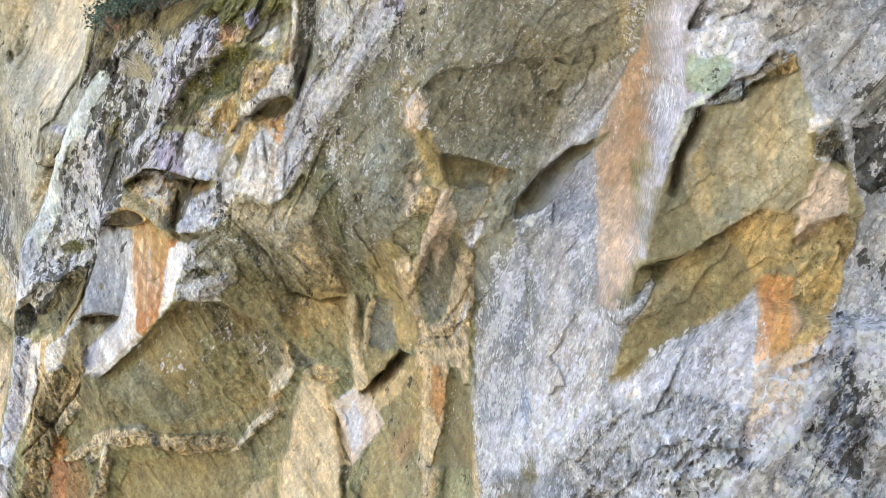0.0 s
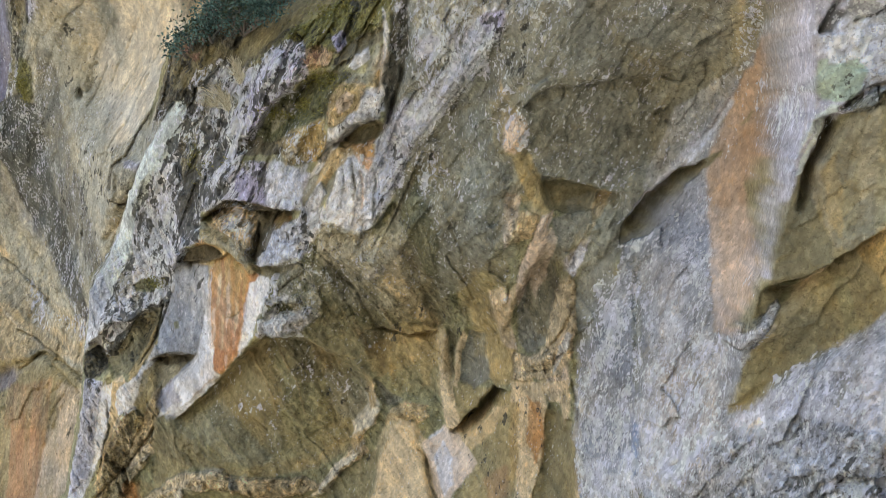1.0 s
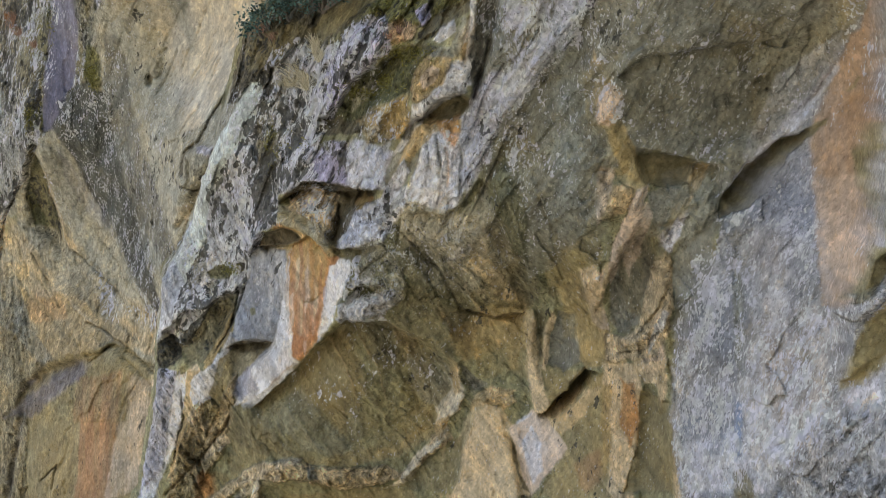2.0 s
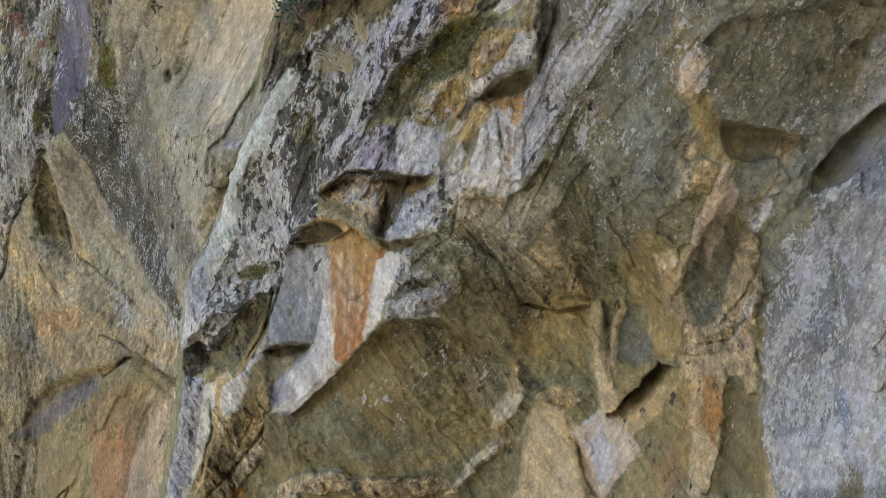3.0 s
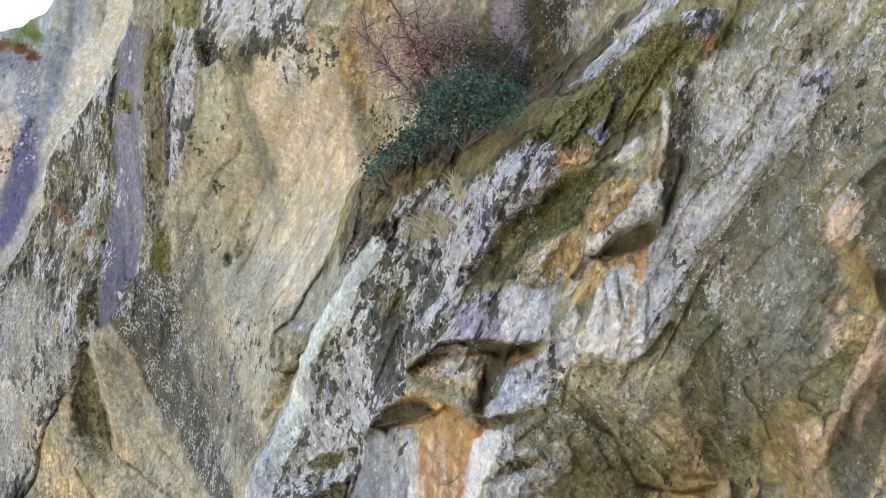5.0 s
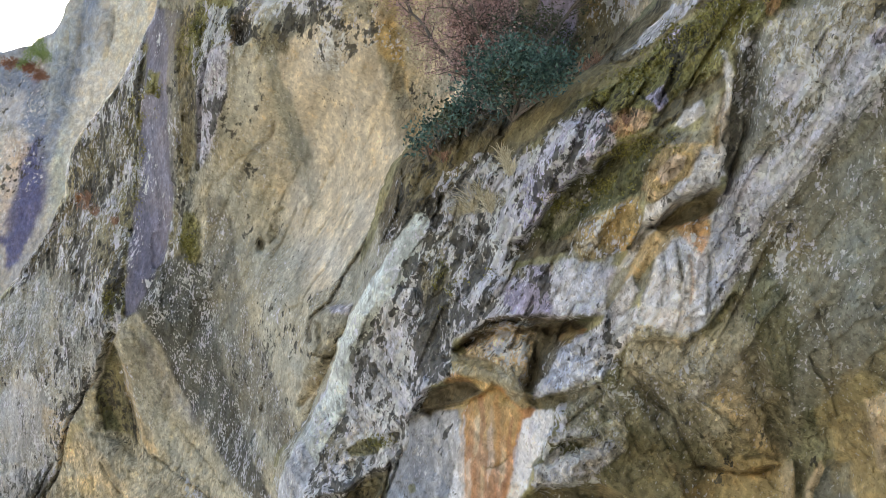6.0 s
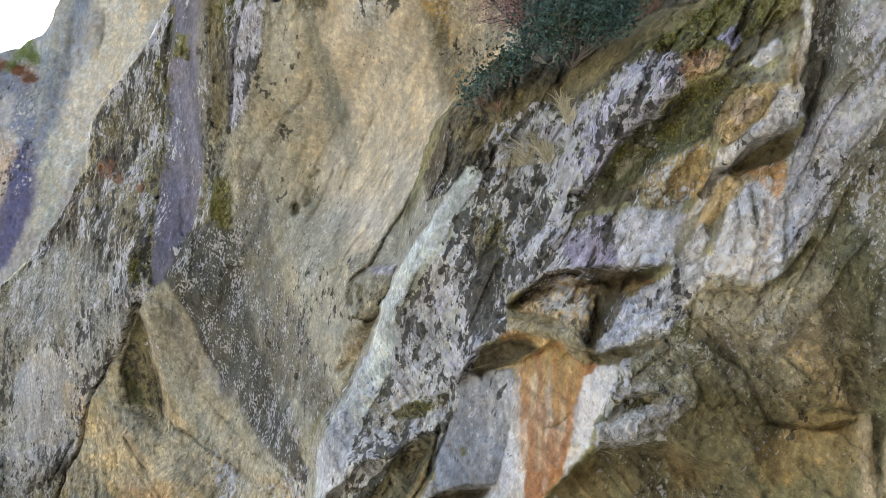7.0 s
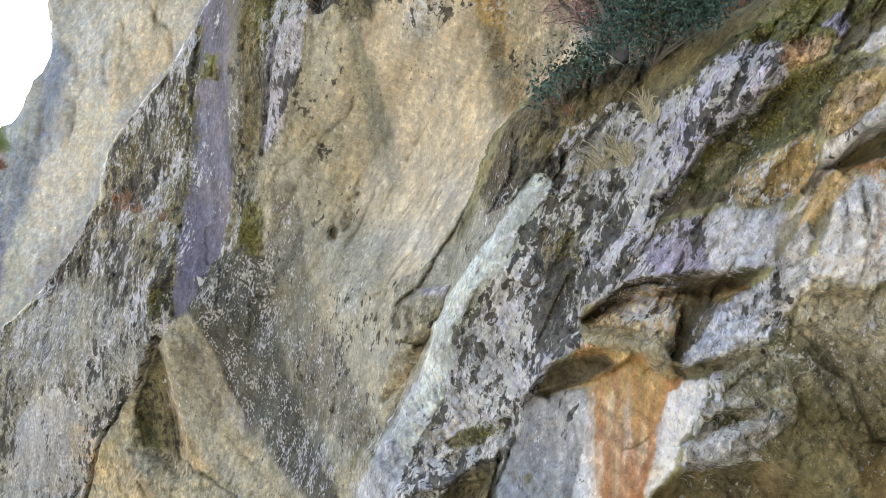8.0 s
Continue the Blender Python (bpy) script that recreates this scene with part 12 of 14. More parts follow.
crag.patch([(-6.1, -6.1), (-6.03, -5.92), (-6.04, -6.43), (-6.13, -6.78)], "cream", 0.7, 0.012, streaks=0.2)
crag.patch([(-6.66, -6.33), (-6.59, -6.23), (-6.61, -6.9), (-6.69, -7.02)], "pink", 0.75, 0.012, streaks=0.2)
crag.patch([(-6.42, -6.4), (-6.37, -6.32), (-6.39, -6.98), (-6.45, -7.08)], "cream", 0.6, 0.012, streaks=0.2)
crag.patch([(-5.98, -5.6), (-5.91, -5.52), (-5.92, -6.09), (-6.01, -6.33)], "rust", 0.6, 0.012, streaks=0.2)
crag.crack([(-6.35, -6.41), (-6.16, -6.33), (-6.2, -6.34), (-5.98, -6.17)], 0.015, 0.05, "umber", 0.6)
crag.patch([(-7.51, -5.17), (-7.24, -5.04), (-6.65, -4.97), (-6.43, -5.19), (-6.78, -5.3), (-7.23, -5.42)], "soil_and_shade", 0.7, 0.015, rough=0.6)
crag.patch([(-6.94, -4.71), (-6.52, -4.67), (-6.04, -4.9), (-5.74, -5.21), (-5.84, -5.28), (-6.22, -4.98), (-6.67, -4.87)], "stone", 0.5, 0.02, rough=0.9)
crag.patch([(-7.71, -6.76), (-7.58, -6.7), (-7.52, -6.82), (-7.65, -6.87)], "moss", 0.7, 0.01)
crag.patch([(-7.66, -5.48), (-7.42, -5.41), (-7.29, -5.67), (-7.3, -6.37), (-7.54, -6.63), (-7.7, -6.36)], "dusk", 0.4, 0.03, streaks=0.3)
crag.patch([(-5.54, -6.37), (-5.21, -6.2), (-4.72, -6.01), (-4.54, -6.07), (-4.64, -6.29), (-5.03, -6.54), (-5.39, -6.6), (-5.59, -6.68)], "chalk", 0.85, 0.02, pale=0.35, black=0.15, rough=1.4, push=-0.05)
crag.patch([(-5.36, -5.82), (-4.95, -5.58), (-4.46, -5.29), (-4.52, -5.69), (-4.99, -5.98), (-5.47, -6.21)], "stone", 0.6, 0.03, dots=0.35, pale=0.2, black=0.15, rough=1.3)
crag.patch([(-4.36, -5.38), (-3.84, -4.95), (-3.74, -5.71), (-4.07, -6.15), (-4.38, -5.85)], "moss_and_shade", 0.75, 0.03, dots=0.15, rough=1.1)
crag.patch([(-5.98, -7), (-5.34, -6.67), (-4.7, -6.45), (-3.83, -6.3), (-2.99, -6.16), (-2.95, -7.07)], "umber", 0.6, 0.05, rough=0.7)
crag.patch([(-4.26, -4.64), (-4.07, -4.24), (-3.81, -4.2), (-3.19, -4.42), (-3.17, -5.01), (-3.9, -4.95)], "stone", 0.7, 0.03, dots=0.4, pale=0.15, rough=1.0)
crag.patch([(-5.69, -6.34), (-5.37, -5.96), (-4.91, -5.93), (-5.21, -6.2), (-5.54, -6.43)], "moss_and_shade", 0.8, 0.018, push=0.1, edge=0.04)
crag.patch([(-5.26, -5.57), (-4.94, -5.43), (-4.52, -5.21), (-4.59, -5.32), (-5.02, -5.58), (-5.29, -5.69)], "moss_and_shade", 0.7, 0.02, push=0.06)
crag.patch([(-7.29, -2.06), (-6.81, -2.06), (-6.72, -2.86), (-6.83, -4.2), (-7.31, -4.64), (-7.7, -5.49), (-7.87, -6.08), (-7.96, -6.47), (-8.43, -6.68), (-8.97, -7), (-9.4, -7.34), (-9.62, -7.35), (-9.39, -6.71), (-9.2, -5.79), (-8.87, -5.48), (-8.8, -4.87), (-8.42, -4.18), (-8.09, -3.52), (-7.59, -3.07)], "chalk", 0.75, 0.03, pale=0.35, black=0.46, rough=0.9, mottle=0.5)
crag.patch([(-7.29, -2.06), (-6.81, -2.06), (-6.82, -3.34), (-7.3, -4.16), (-7.44, -3.07)], "umber", 0.5, 0.04, black=0.45, pale=0.4, mottle=0.8)
crag.patch([(-8.98, -5.84), (-8.71, -5.63), (-8.27, -5.68), (-8.2, -5.98), (-8.44, -6.21), (-8.86, -6.17)], "tan", 0.6, 0.03, mottle=0.8, black=0.15)
crag.patch([(-8.92, -6.01), (-8.6, -5.84), (-8.33, -5.93), (-8.44, -6.14), (-8.86, -6.17)], "moss", 0.75, 0.03, rough=1.8)
crag.patch([(-6.72, -2.12), (-5.91, -2.07), (-5.92, -2.78), (-6.11, -3.7), (-6.64, -4.2), (-6.82, -3.34)], "ice", 0.5, 0.04, pale=0.5, black=0.42, mottle=0.6)
crag.patch([(-2.23, -1.85), (-1.79, -0.66), (-1.22, -0.26), (-0.87, -0.55), (-1.05, -1.38), (-1.52, -1.89), (-2.15, -2.61), (-2.54, -2.59)], "slate", 0.45, 0.1, pale=0.4, dots=0.4, mottle=0.7)
crag.patch([(-9.73, -7.52), (-9.62, -6.63), (-9.27, -6.24), (-8.93, -5.56), (-8.78, -4.71), (-8.68, -4.44), (-8.18, -4.2), (-7.75, -3.87), (-7.57, -4.44), (-7.64, -5.36), (-7.75, -6.08), (-8.07, -6.37), (-8.49, -6.5), (-8.86, -6.92), (-9.34, -7.42)], "chalk", 0.85, 0.025, pale=0.3, black=0.4, rough=0.9, mottle=0.4)
crag.patch([(-8.82, -4.48), (-8.2, -4.38), (-8.18, -4.75), (-8.39, -5.12), (-8.66, -5.48), (-8.87, -5.2), (-8.82, -4.8)], "dark", 0.45, 0.03, black=0.62, pale=0.4, mottle=0.7)
crag.patch([(-9.61, -6.92), (-9.36, -6.82), (-8.97, -6.92), (-9.26, -7.31), (-9.61, -7.41)], None, 1.0, 0.03, black=0.6, pale=0.4)
crag.patch([(-7.71, -4.8), (-7.56, -4.81), (-7.64, -5.53), (-7.82, -6.08), (-8, -6.47), (-8.15, -6.5), (-7.93, -5.98), (-7.79, -5.53)], "dark", 0.75, 0.02, black=0.3, pale=0.35)
crag.patch([(-9.23, -5.7), (-8.98, -5.56), (-8.88, -6.05), (-9.12, -6.44), (-9.26, -6.82), (-9.37, -6.44)], "umber", 0.6, 0.03, black=0.3, pale=0.35, mottle=0.7)
crag.patch([(-8.92, -5.68), (-8.58, -5.68), (-8.28, -5.78), (-8.66, -5.98), (-8.87, -5.98)], "tan", 0.75, 0.02, mottle=0.7)
crag.patch([(-8.89, -6.17), (-8.68, -5.98), (-8.19, -5.98), (-8.28, -6.22), (-8.78, -6.27)], "moss", 0.8, 0.02, rough=1.7, mottle=0.6)
crag.patch([(-8.87, -6.39), (-8.62, -6.35), (-8.58, -6.6), (-8.82, -6.69)], "moss", 0.7, 0.02, rough=1.7, mottle=0.7)
# Final umber coat of the hollow's shade, under its lip.
crag.patch([(-9.32, -7.68), (-8.97, -7.23), (-8.72, -6.84), (-8.39, -6.56), (-8.1, -6.5), (-8.15, -6.92), (-8.4, -7.4), (-8.66, -7.78), (-9.37, -7.82)], "umber", 0.85, 0.015, rough=0.8, black=0.1, pale=0)
crag.lip([(-9.37, -7.66), (-8.99, -7.21), (-8.74, -6.8), (-8.39, -6.52), (-8.08, -6.47)], 0.06, 0.12, 0.04)
crag.patch([(-8.43, -7.32), (-8.3, -7.07), (-8.18, -6.92), (-8.3, -7.39), (-8.57, -7.77), (-8.73, -7.79)], "ochre", 0.85, 0.015)
crag.crack([(-8.04, -6.31), (-8.09, -6.68), (-8.19, -7.03), (-8.38, -7.47), (-8.62, -7.78)], 0.03, 0.2, "dark", 0.85)
crag.patch([(-9.1, -4.24), (-8.81, -4.33), (-8.87, -5.09), (-8.93, -5.46), (-9.25, -5.95), (-9.45, -6.44), (-9.65, -6.65), (-9.76, -7.52), (-10.4, -7.86), (-10.46, -7.05), (-9.89, -5.92), (-9.36, -5.15)], "frost", 0.85, 0.02, pale=0.15, black=0.08, rough=0.7)
crag.patch([(-10.29, -7.84), (-10.46, -7.05), (-9.87, -6.03), (-9.45, -6.44), (-9.65, -6.65), (-9.76, -7.52)], "lavender", 0.6, 0.03, pale=0.2, black=0.1)
# Painted under-lip shadow in umber.
crag.patch([(-5.74, -5.31), (-5.32, -5.23), (-4.9, -5.02), (-5.03, -5.35), (-5.4, -5.44)], "umber", 0.85, 0.018, push=0.06)
crag.patch([(-5.06, -5.03), (-4.64, -4.9), (-4.31, -5.37), (-4.15, -5.76), (-4.33, -6.08), (-4.8, -6), (-5.12, -5.68)], "stone", 0.75, 0.025, dots=0.3, pale=0.1, black=0.15, rough=1.2)
crag.patch([(-4.9, -5.34), (-4.52, -5.27), (-4.39, -5.68), (-4.76, -5.75)], "olive", 0.6, 0.03, mottle=0.8)
crag.patch([(-5.6, -6.32), (-5.32, -6.16), (-5.05, -6.15), (-4.55, -5.96), (-4.52, -6.08), (-4.82, -6.4), (-5.19, -6.61), (-5.58, -6.58)], "chalk", 0.9, 0.012, pale=0.3, black=0.15, rough=1.3, part="ledge", label="chalky ledge with black lichen")
crag.patch([(-5.5, -6.11), (-5.21, -5.94), (-4.73, -5.99), (-5.03, -6.15), (-5.29, -6.16)], "moss_and_shade", 0.9, 0.012, push=0.1, edge=0.04)
crag.patch([(-5.38, -5.88), (-4.9, -5.66), (-4.82, -5.75), (-5.25, -5.96)], "chalk", 0.75, 0.012, black=0.1)
crag.patch([(-5.54, -5.21), (-5.24, -4.91), (-5.14, -4.6), (-4.84, -4.38), (-4.4, -4.09), (-4.07, -3.82), (-4.02, -4.07), (-4.34, -4.5), (-4.63, -4.88), (-5.05, -5.03), (-5.34, -5.17)], "ice", 0.92, 0.015, pale=0.3, black=0.12, rough=1.1)
crag.patch([(-5.07, -4.89), (-4.98, -4.65), (-4.87, -4.7), (-4.91, -4.93)], "white", 0.9, 0.01, push=-0.04)
crag.patch([(-4.67, -4.72), (-4.57, -4.57), (-4.49, -4.68), (-4.61, -4.85)], "white", 0.9, 0.01, push=-0.04)
crag.patch([(-4.57, -4.41), (-4.21, -3.95), (-4.05, -3.78), (-4.17, -4.14), (-4.41, -4.49)], "slate", 0.6, 0.02, black=0.15)
# Cleft shadow tinted once more over the newer patches.
crag.patch([(-5.7, -5.21), (-5.54, -4.79), (-5.39, -4.47), (-5.46, -4.21), (-5.65, -4.08), (-5.2, -4.02), (-5.14, -4.34), (-5.33, -4.83)], "soil_and_shade", 0.9, 0.015, push=0.08)
crag.patch([(-5.17, -4.42), (-5.07, -4.19), (-4.85, -4.13), (-4.98, -4.37)], "ochre", 0.9, 0.012)
crag.patch([(-6.52, -4.24), (-6.21, -4.11), (-5.7, -4.11), (-5.58, -4.45), (-5.73, -4.72), (-6.19, -4.6)], "cream", 0.7, 0.02, pale=0.4, black=0.15, rough=1.4)
crag.patch([(-6.26, -4.67), (-5.73, -4.72), (-5.65, -5.07), (-5.79, -5.21), (-6.05, -4.96)], "stone", 0.75, 0.02)
crag.patch([(-4.11, -4.14), (-3.67, -4.24), (-3.21, -4.34), (-3.04, -4.65), (-2.86, -5.4), (-3.44, -5.4), (-3.85, -5.06), (-4.27, -4.91)], "stone", 0.75, 0.03, dots=0.35, pale=0.1, black=0.1, rough=1.0)
crag.patch([(-4.26, -5.07), (-3.85, -5.06), (-3.44, -5.4), (-3.51, -6), (-4.04, -6.16), (-4.22, -5.7)], "moss_and_shade", 0.8, 0.03, dots=0.12, rough=1.0)
crag.patch([(-3.32, -5.23), (-3.14, -4.94), (-3.06, -4.98), (-3.2, -5.29)], "ice", 0.9, 0.01, push=-0.05, part="rock_flake", label="bluish white flake")
crag.patch([(-2.96, -5.34), (-2.65, -5.79), (-2.64, -6.11), (-2.92, -5.72)], "stone", 0.7, 0.02, rough=1.2)
crag.patch([(-3.64, -6.26), (-3.43, -6.32), (-3.16, -6.82), (-3.38, -6.9), (-3.57, -6.58)], "tan", 0.75, 0.018, push=-0.06, rough=1.2)
crag.patch([(-3.27, -6.34), (-2.91, -6.18), (-2.77, -6.96), (-3.08, -7.38), (-3.25, -6.98)], "umber", 0.85, 0.025, push=0.06)
crag.patch([(-4.32, -6.16), (-3.66, -6.08), (-3.34, -6.88), (-3.54, -7.38), (-4.07, -6.97)], "olive", 0.5, 0.04, dots=0.2)
crag.patch([(-2.87, -6.66), (-2.27, -6.5), (-2.22, -7.61), (-2.7, -7.62)], "olive", 0.7, 0.04, rough=0.7)
crag.patch([(-5.3, -6.9), (-4.93, -6.72), (-4.45, -7.39), (-4.52, -7.67), (-5.01, -7.48)], "umber", 0.6, 0.04, rough=0.6)
crag.patch([(-6.26, -7.32), (-5.62, -7.07), (-5.49, -7.49), (-5.73, -7.69), (-6.29, -7.71)], "brown", 0.7, 0.03, rough=0.4)
crag.crack([(-5.13, -5.66), (-4.76, -5.34), (-4.34, -5.05), (-4.17, -4.22)], 0.025, 0.08, "umber", 0.5)
crag.crack([(-4.11, -5.05), (-3.54, -5.45), (-3.22, -6.08), (-3.12, -6.32)], 0.03, 0.1, "umber", 0.6)
crag.patch([(-6.66, -7.78), (-6.08, -7.21), (-5.57, -7.35), (-5.45, -8.08), (-5.92, -8.72), (-6.36, -8.42)], "brown", 0.7, 0.02, rough=0.4, push=-0.03)
crag.rib([(-5.93, -7.11), (-5.57, -7.55), (-5.34, -8.1), (-5.25, -8.52)], 0.018, 0.05, "tan", 0.6)
crag.patch([(-5.58, -8.1), (-5.21, -8.4), (-5.07, -9.1), (-5.52, -9.36), (-5.61, -8.78)], "umber", 0.6, 0.03)
crag.patch([(-5.17, -6.56), (-4.78, -6.86), (-4.05, -7.5), (-4.47, -7.51), (-5, -7.11)], "umber", 0.7, 0.02, push=0.05, rough=0.8)
crag.patch([(-4.66, -6.54), (-4.35, -6.62), (-3.86, -7.23), (-4.07, -7.48), (-4.49, -7.06)], "tan", 0.4, 0.025)
crag.patch([(-3.96, -7.03), (-3.45, -7.42), (-3.3, -7.86), (-3.57, -8.4), (-4.19, -8.14), (-4.23, -7.48)], "slate", 0.5, 0.03, rough=0.6)
crag.patch([(-4.92, -7.72), (-4.18, -7.59), (-4.09, -8.46), (-4.85, -8.96), (-5.26, -8.4)], "olive", 0.5, 0.03, rough=0.8)
crag.patch([(-3.69, -8.69), (-3.34, -8.07), (-3.1, -8), (-3.4, -8.41), (-3.47, -8.51)], "buff", 0.95, 0.01, push=-0.05, rough=0.5)
crag.patch([(-3.67, -8.63), (-3.36, -8.39), (-3.45, -8.75), (-3.58, -9.01), (-3.7, -8.86)], "tan", 0.9, 0.01, push=-0.05)
crag.patch([(-4.46, -9.93), (-4.1, -9.34), (-3.68, -9.02), (-3.45, -8.89), (-3.66, -9.11), (-4.04, -9.48), (-4.27, -9.86)], "buff", 0.95, 0.01, push=-0.05, rough=0.6, part="rock_flake", label="pale buff flake")
crag.patch([(-3.43, -7.14), (-3.23, -7.33), (-3.19, -7.93), (-3.3, -8.06), (-3.35, -7.65)], "tan", 0.85, 0.01, push=-0.04)
crag.patch([(-4.32, -9.84), (-3.9, -9.49), (-3.58, -9.11), (-3.16, -8.86), (-3.06, -8.32), (-3.18, -9.62), (-3.49, -9.95), (-4.23, -10.13)], "umber", 0.6, 0.03, rough=0.5)
crag.patch([(-7.06, -9.81), (-6.43, -9.87), (-5.63, -9.88), (-4.76, -9.72), (-4.86, -9.95), (-5.63, -10.19), (-6.98, -10.19)], "tan", 0.8, 0.018, push=-0.06, rough=1.6)
crag.patch([(-6.44, -9.95), (-6.25, -9.87), (-6.16, -10.06), (-6.35, -10.11)], "slate", 0.85, 0.01, push=0.05)
crag.patch([(0.58, -6.14), (1.46, -5.02), (1.41, -6.63), (0.92, -6.76)], "dusk", 0.6, 0.04, dots=0.55, pale=0.08)
crag.patch([(0.63, -6.98), (1.34, -6.71), (1.36, -7.41), (0.65, -7.97)], "dusk", 0.7, 0.04, dots=0.6, pale=0.1)
crag.patch([(0.62, -8.64), (0.98, -8.05), (1.4, -7.69), (1.33, -8.38)], "chalk", 0.6, 0.03, dots=0.5, pale=0.3)
crag.patch([(1.42, -6.6), (1.5, -7.05), (1.61, -7.91), (1.81, -8.33), (1.9, -6.95), (1.64, -6.57)], "chalk", 0.45, 0.04, pale=0.3, dots=0.4)
crag.patch([(1.47, -5.09), (1.59, -5.07), (1.57, -5.95), (1.48, -6.6), (1.42, -6.3)], "slate", 0.7, 0.018, push=0.05)
crag.patch([(1.39, -7.02), (1.5, -6.98), (1.45, -7.74), (1.37, -7.86)], "blue_grey", 0.6, 0.018)
crag.patch([(1.37, -8.09), (1.49, -7.92), (1.59, -8.15), (1.55, -8.45), (1.38, -8.53)], "umber", 0.8, 0.015, push=0.08)
crag.patch([(-0.25, -7.11), (-0.05, -7.34), (0.02, -7.68), (-0.11, -8.24), (-0.14, -7.91), (-0.06, -7.62)], "orange", 0.85, 0.012)
crag.patch([(0.14, -7.13), (0.47, -7.58), (0.54, -8.23), (0.56, -8.85), (-0.24, -9.12), (0.02, -8.24)], "umber", 0.55, 0.025, rough=0.3)
crag.patch([(-0.52, -6.68), (-0.26, -6.62), (-0.07, -6.71), (-0.32, -6.93), (-0.52, -6.92)], "cream", 0.85, 0.012, push=-0.05, rough=1.2)
crag.patch([(-7.29, -2.06), (-6.81, -2.06), (-6.72, -2.86), (-6.83, -4.2), (-7.26, -4.64), (-7.4, -4.15), (-7.44, -3.07)], "umber", 0.45, 0.04, black=0.5, pale=0.45, mottle=0.9)
crag.patch([(-1.94, -2.17), (-0.78, -1.65), (-0.22, -1.62), (1.72, -1.33), (1.78, -3.2), (1.29, -3.44), (0.78, -3.19), (-0.12, -3), (-0.41, -1.92), (-0.77, -1.89), (-0.81, -2.82), (-1.12, -3.41), (-1.68, -3.14)], "sage", 0.75, 0.05, dots=0.22, pale=0.04, rough=0.6, mottle=0.5)
crag.patch([(-2.36, -3.4), (-1.52, -3.06), (-0.73, -3.07), (-0.66, -4.02), (-1, -4.66), (-1.52, -4.3), (-2.02, -4.31)], "sage", 0.7, 0.05, dots=0.15, rough=0.7, mottle=0.5)
crag.patch([(-0.34, -1.6), (0.32, -1.36), (1.69, -1.29), (1.77, -1.51), (0.55, -1.61), (-0.16, -1.8)], "umber", 0.75, 0.025, mottle=0.5)
crag.patch([(-0.71, -2.67), (-0.36, -2.66), (0.03, -3.45), (-0.39, -3.61), (-0.57, -3.18)], "brown", 0.65, 0.025, rough=0.6)
crag.patch([(-0.96, -1.8), (-0.78, -1.73), (-0.7, -2.65), (-0.81, -2.82), (-0.91, -2.3)], "brown", 0.5, 0.025)
crag.patch([(-0.73, -2.45), (-0.67, -2.15), (-0.5, -2.01), (-0.3, -2.16), (-0.34, -2.42), (-0.59, -2.63)], "pink", 0.9, 0.012, rough=0.5)
crag.patch([(-0.33, -2.05), (-0.08, -1.93), (0.03, -2.59), (-0.23, -2.83), (-0.34, -2.5), (-0.27, -2.25)], "sage", 0.8, 0.02, dots=0.3)
crag.patch([(0.37, -3.52), (1.03, -3.27), (1.13, -3.44), (0.89, -3.78), (0.8, -4.2), (0.49, -4.03)], "slate", 0.6, 0.025)
crag.patch([(0.84, -3.52), (0.99, -3.23), (1.13, -3.36), (0.91, -3.77), (0.76, -4.02)], "tan", 0.6, 0.015)
crag.patch([(-0.3, -4.72), (0.4, -4.45), (0.5, -5.4), (0.21, -6.11), (-0.11, -6.01), (-0.27, -5.48)], "umber", 0.6, 0.03, rough=0.6)
crag.patch([(0.08, -4.74), (0.23, -4.46), (0.29, -5.25), (0.14, -5.8)], "dark", 0.45, 0.03)
crag.patch([(-4.1, -5.01), (-3.26, -4.79), (-2.7, -5.57), (-2.02, -6.38), (-2.76, -6.41), (-3.73, -5.8)], "umber", 0.5, 0.05, dots=0.15, mottle=0.7)
crag.patch([(-2.76, -6.41), (-2.22, -6.07), (-1.75, -6.16), (-1.85, -6.92), (-2.3, -7.17), (-2.77, -6.9)], "brown", 0.45, 0.04, rough=0.5)
crag.patch([(-4.12, -6.5), (-3.44, -6.41), (-3.15, -7.21), (-3.43, -7.73), (-4.03, -7.34)], "olive", 0.5, 0.04, rough=0.6)
crag.patch([(-1.11, -0.71), (0.23, -0.32), (2.38, -0.14), (2.33, -1.26), (1.63, -2.05), (0.87, -3.05), (0.28, -3.05), (-0.41, -2.77), (-0.52, -1.57)], "sage", 0.5, 0.06, dots=0.2, mottle=0.6)
crag.patch([(1.08, -0.69), (1.74, -0.88), (2.17, -0.69), (2.07, -1.55), (1.42, -1.76)], "umber", 0.45, 0.06, mottle=0.7)
crag.patch([(-8.31, -1.76), (-7.91, -1.19), (-7.39, -1.25), (-7.07, -1.35), (-7.39, -1.94), (-7.67, -2), (-7.88, -2.26), (-8.16, -2.13)], "soil_and_shade", 0.85, 0.025, black=0.3, pale=0.1, rough=1.6)
crag.patch([(-7.58, -1.95), (-7.36, -2.01), (-7.43, -2.74), (-7.67, -3.16), (-8.09, -3.24), (-8.27, -3.48), (-8.53, -3.27), (-8.35, -3.04), (-8.1, -2.73), (-7.84, -2.33)], "frost", 0.85, 0.015, pale=0.1, black=0.06, rough=0.6)
crag.patch([(-7.42, -2.41), (-7.01, -2.66), (-6.93, -3.1), (-7.1, -3.52), (-7.34, -3.77), (-7.46, -3.28)], "umber", 0.6, 0.03, black=0.35, pale=0.25, mottle=0.7)
crag.patch([(-7.21, -2.87), (-6.97, -3), (-7.05, -3.43), (-7.26, -3.49)], "moss", 0.55, 0.025, mottle=0.8, rough=1.6)
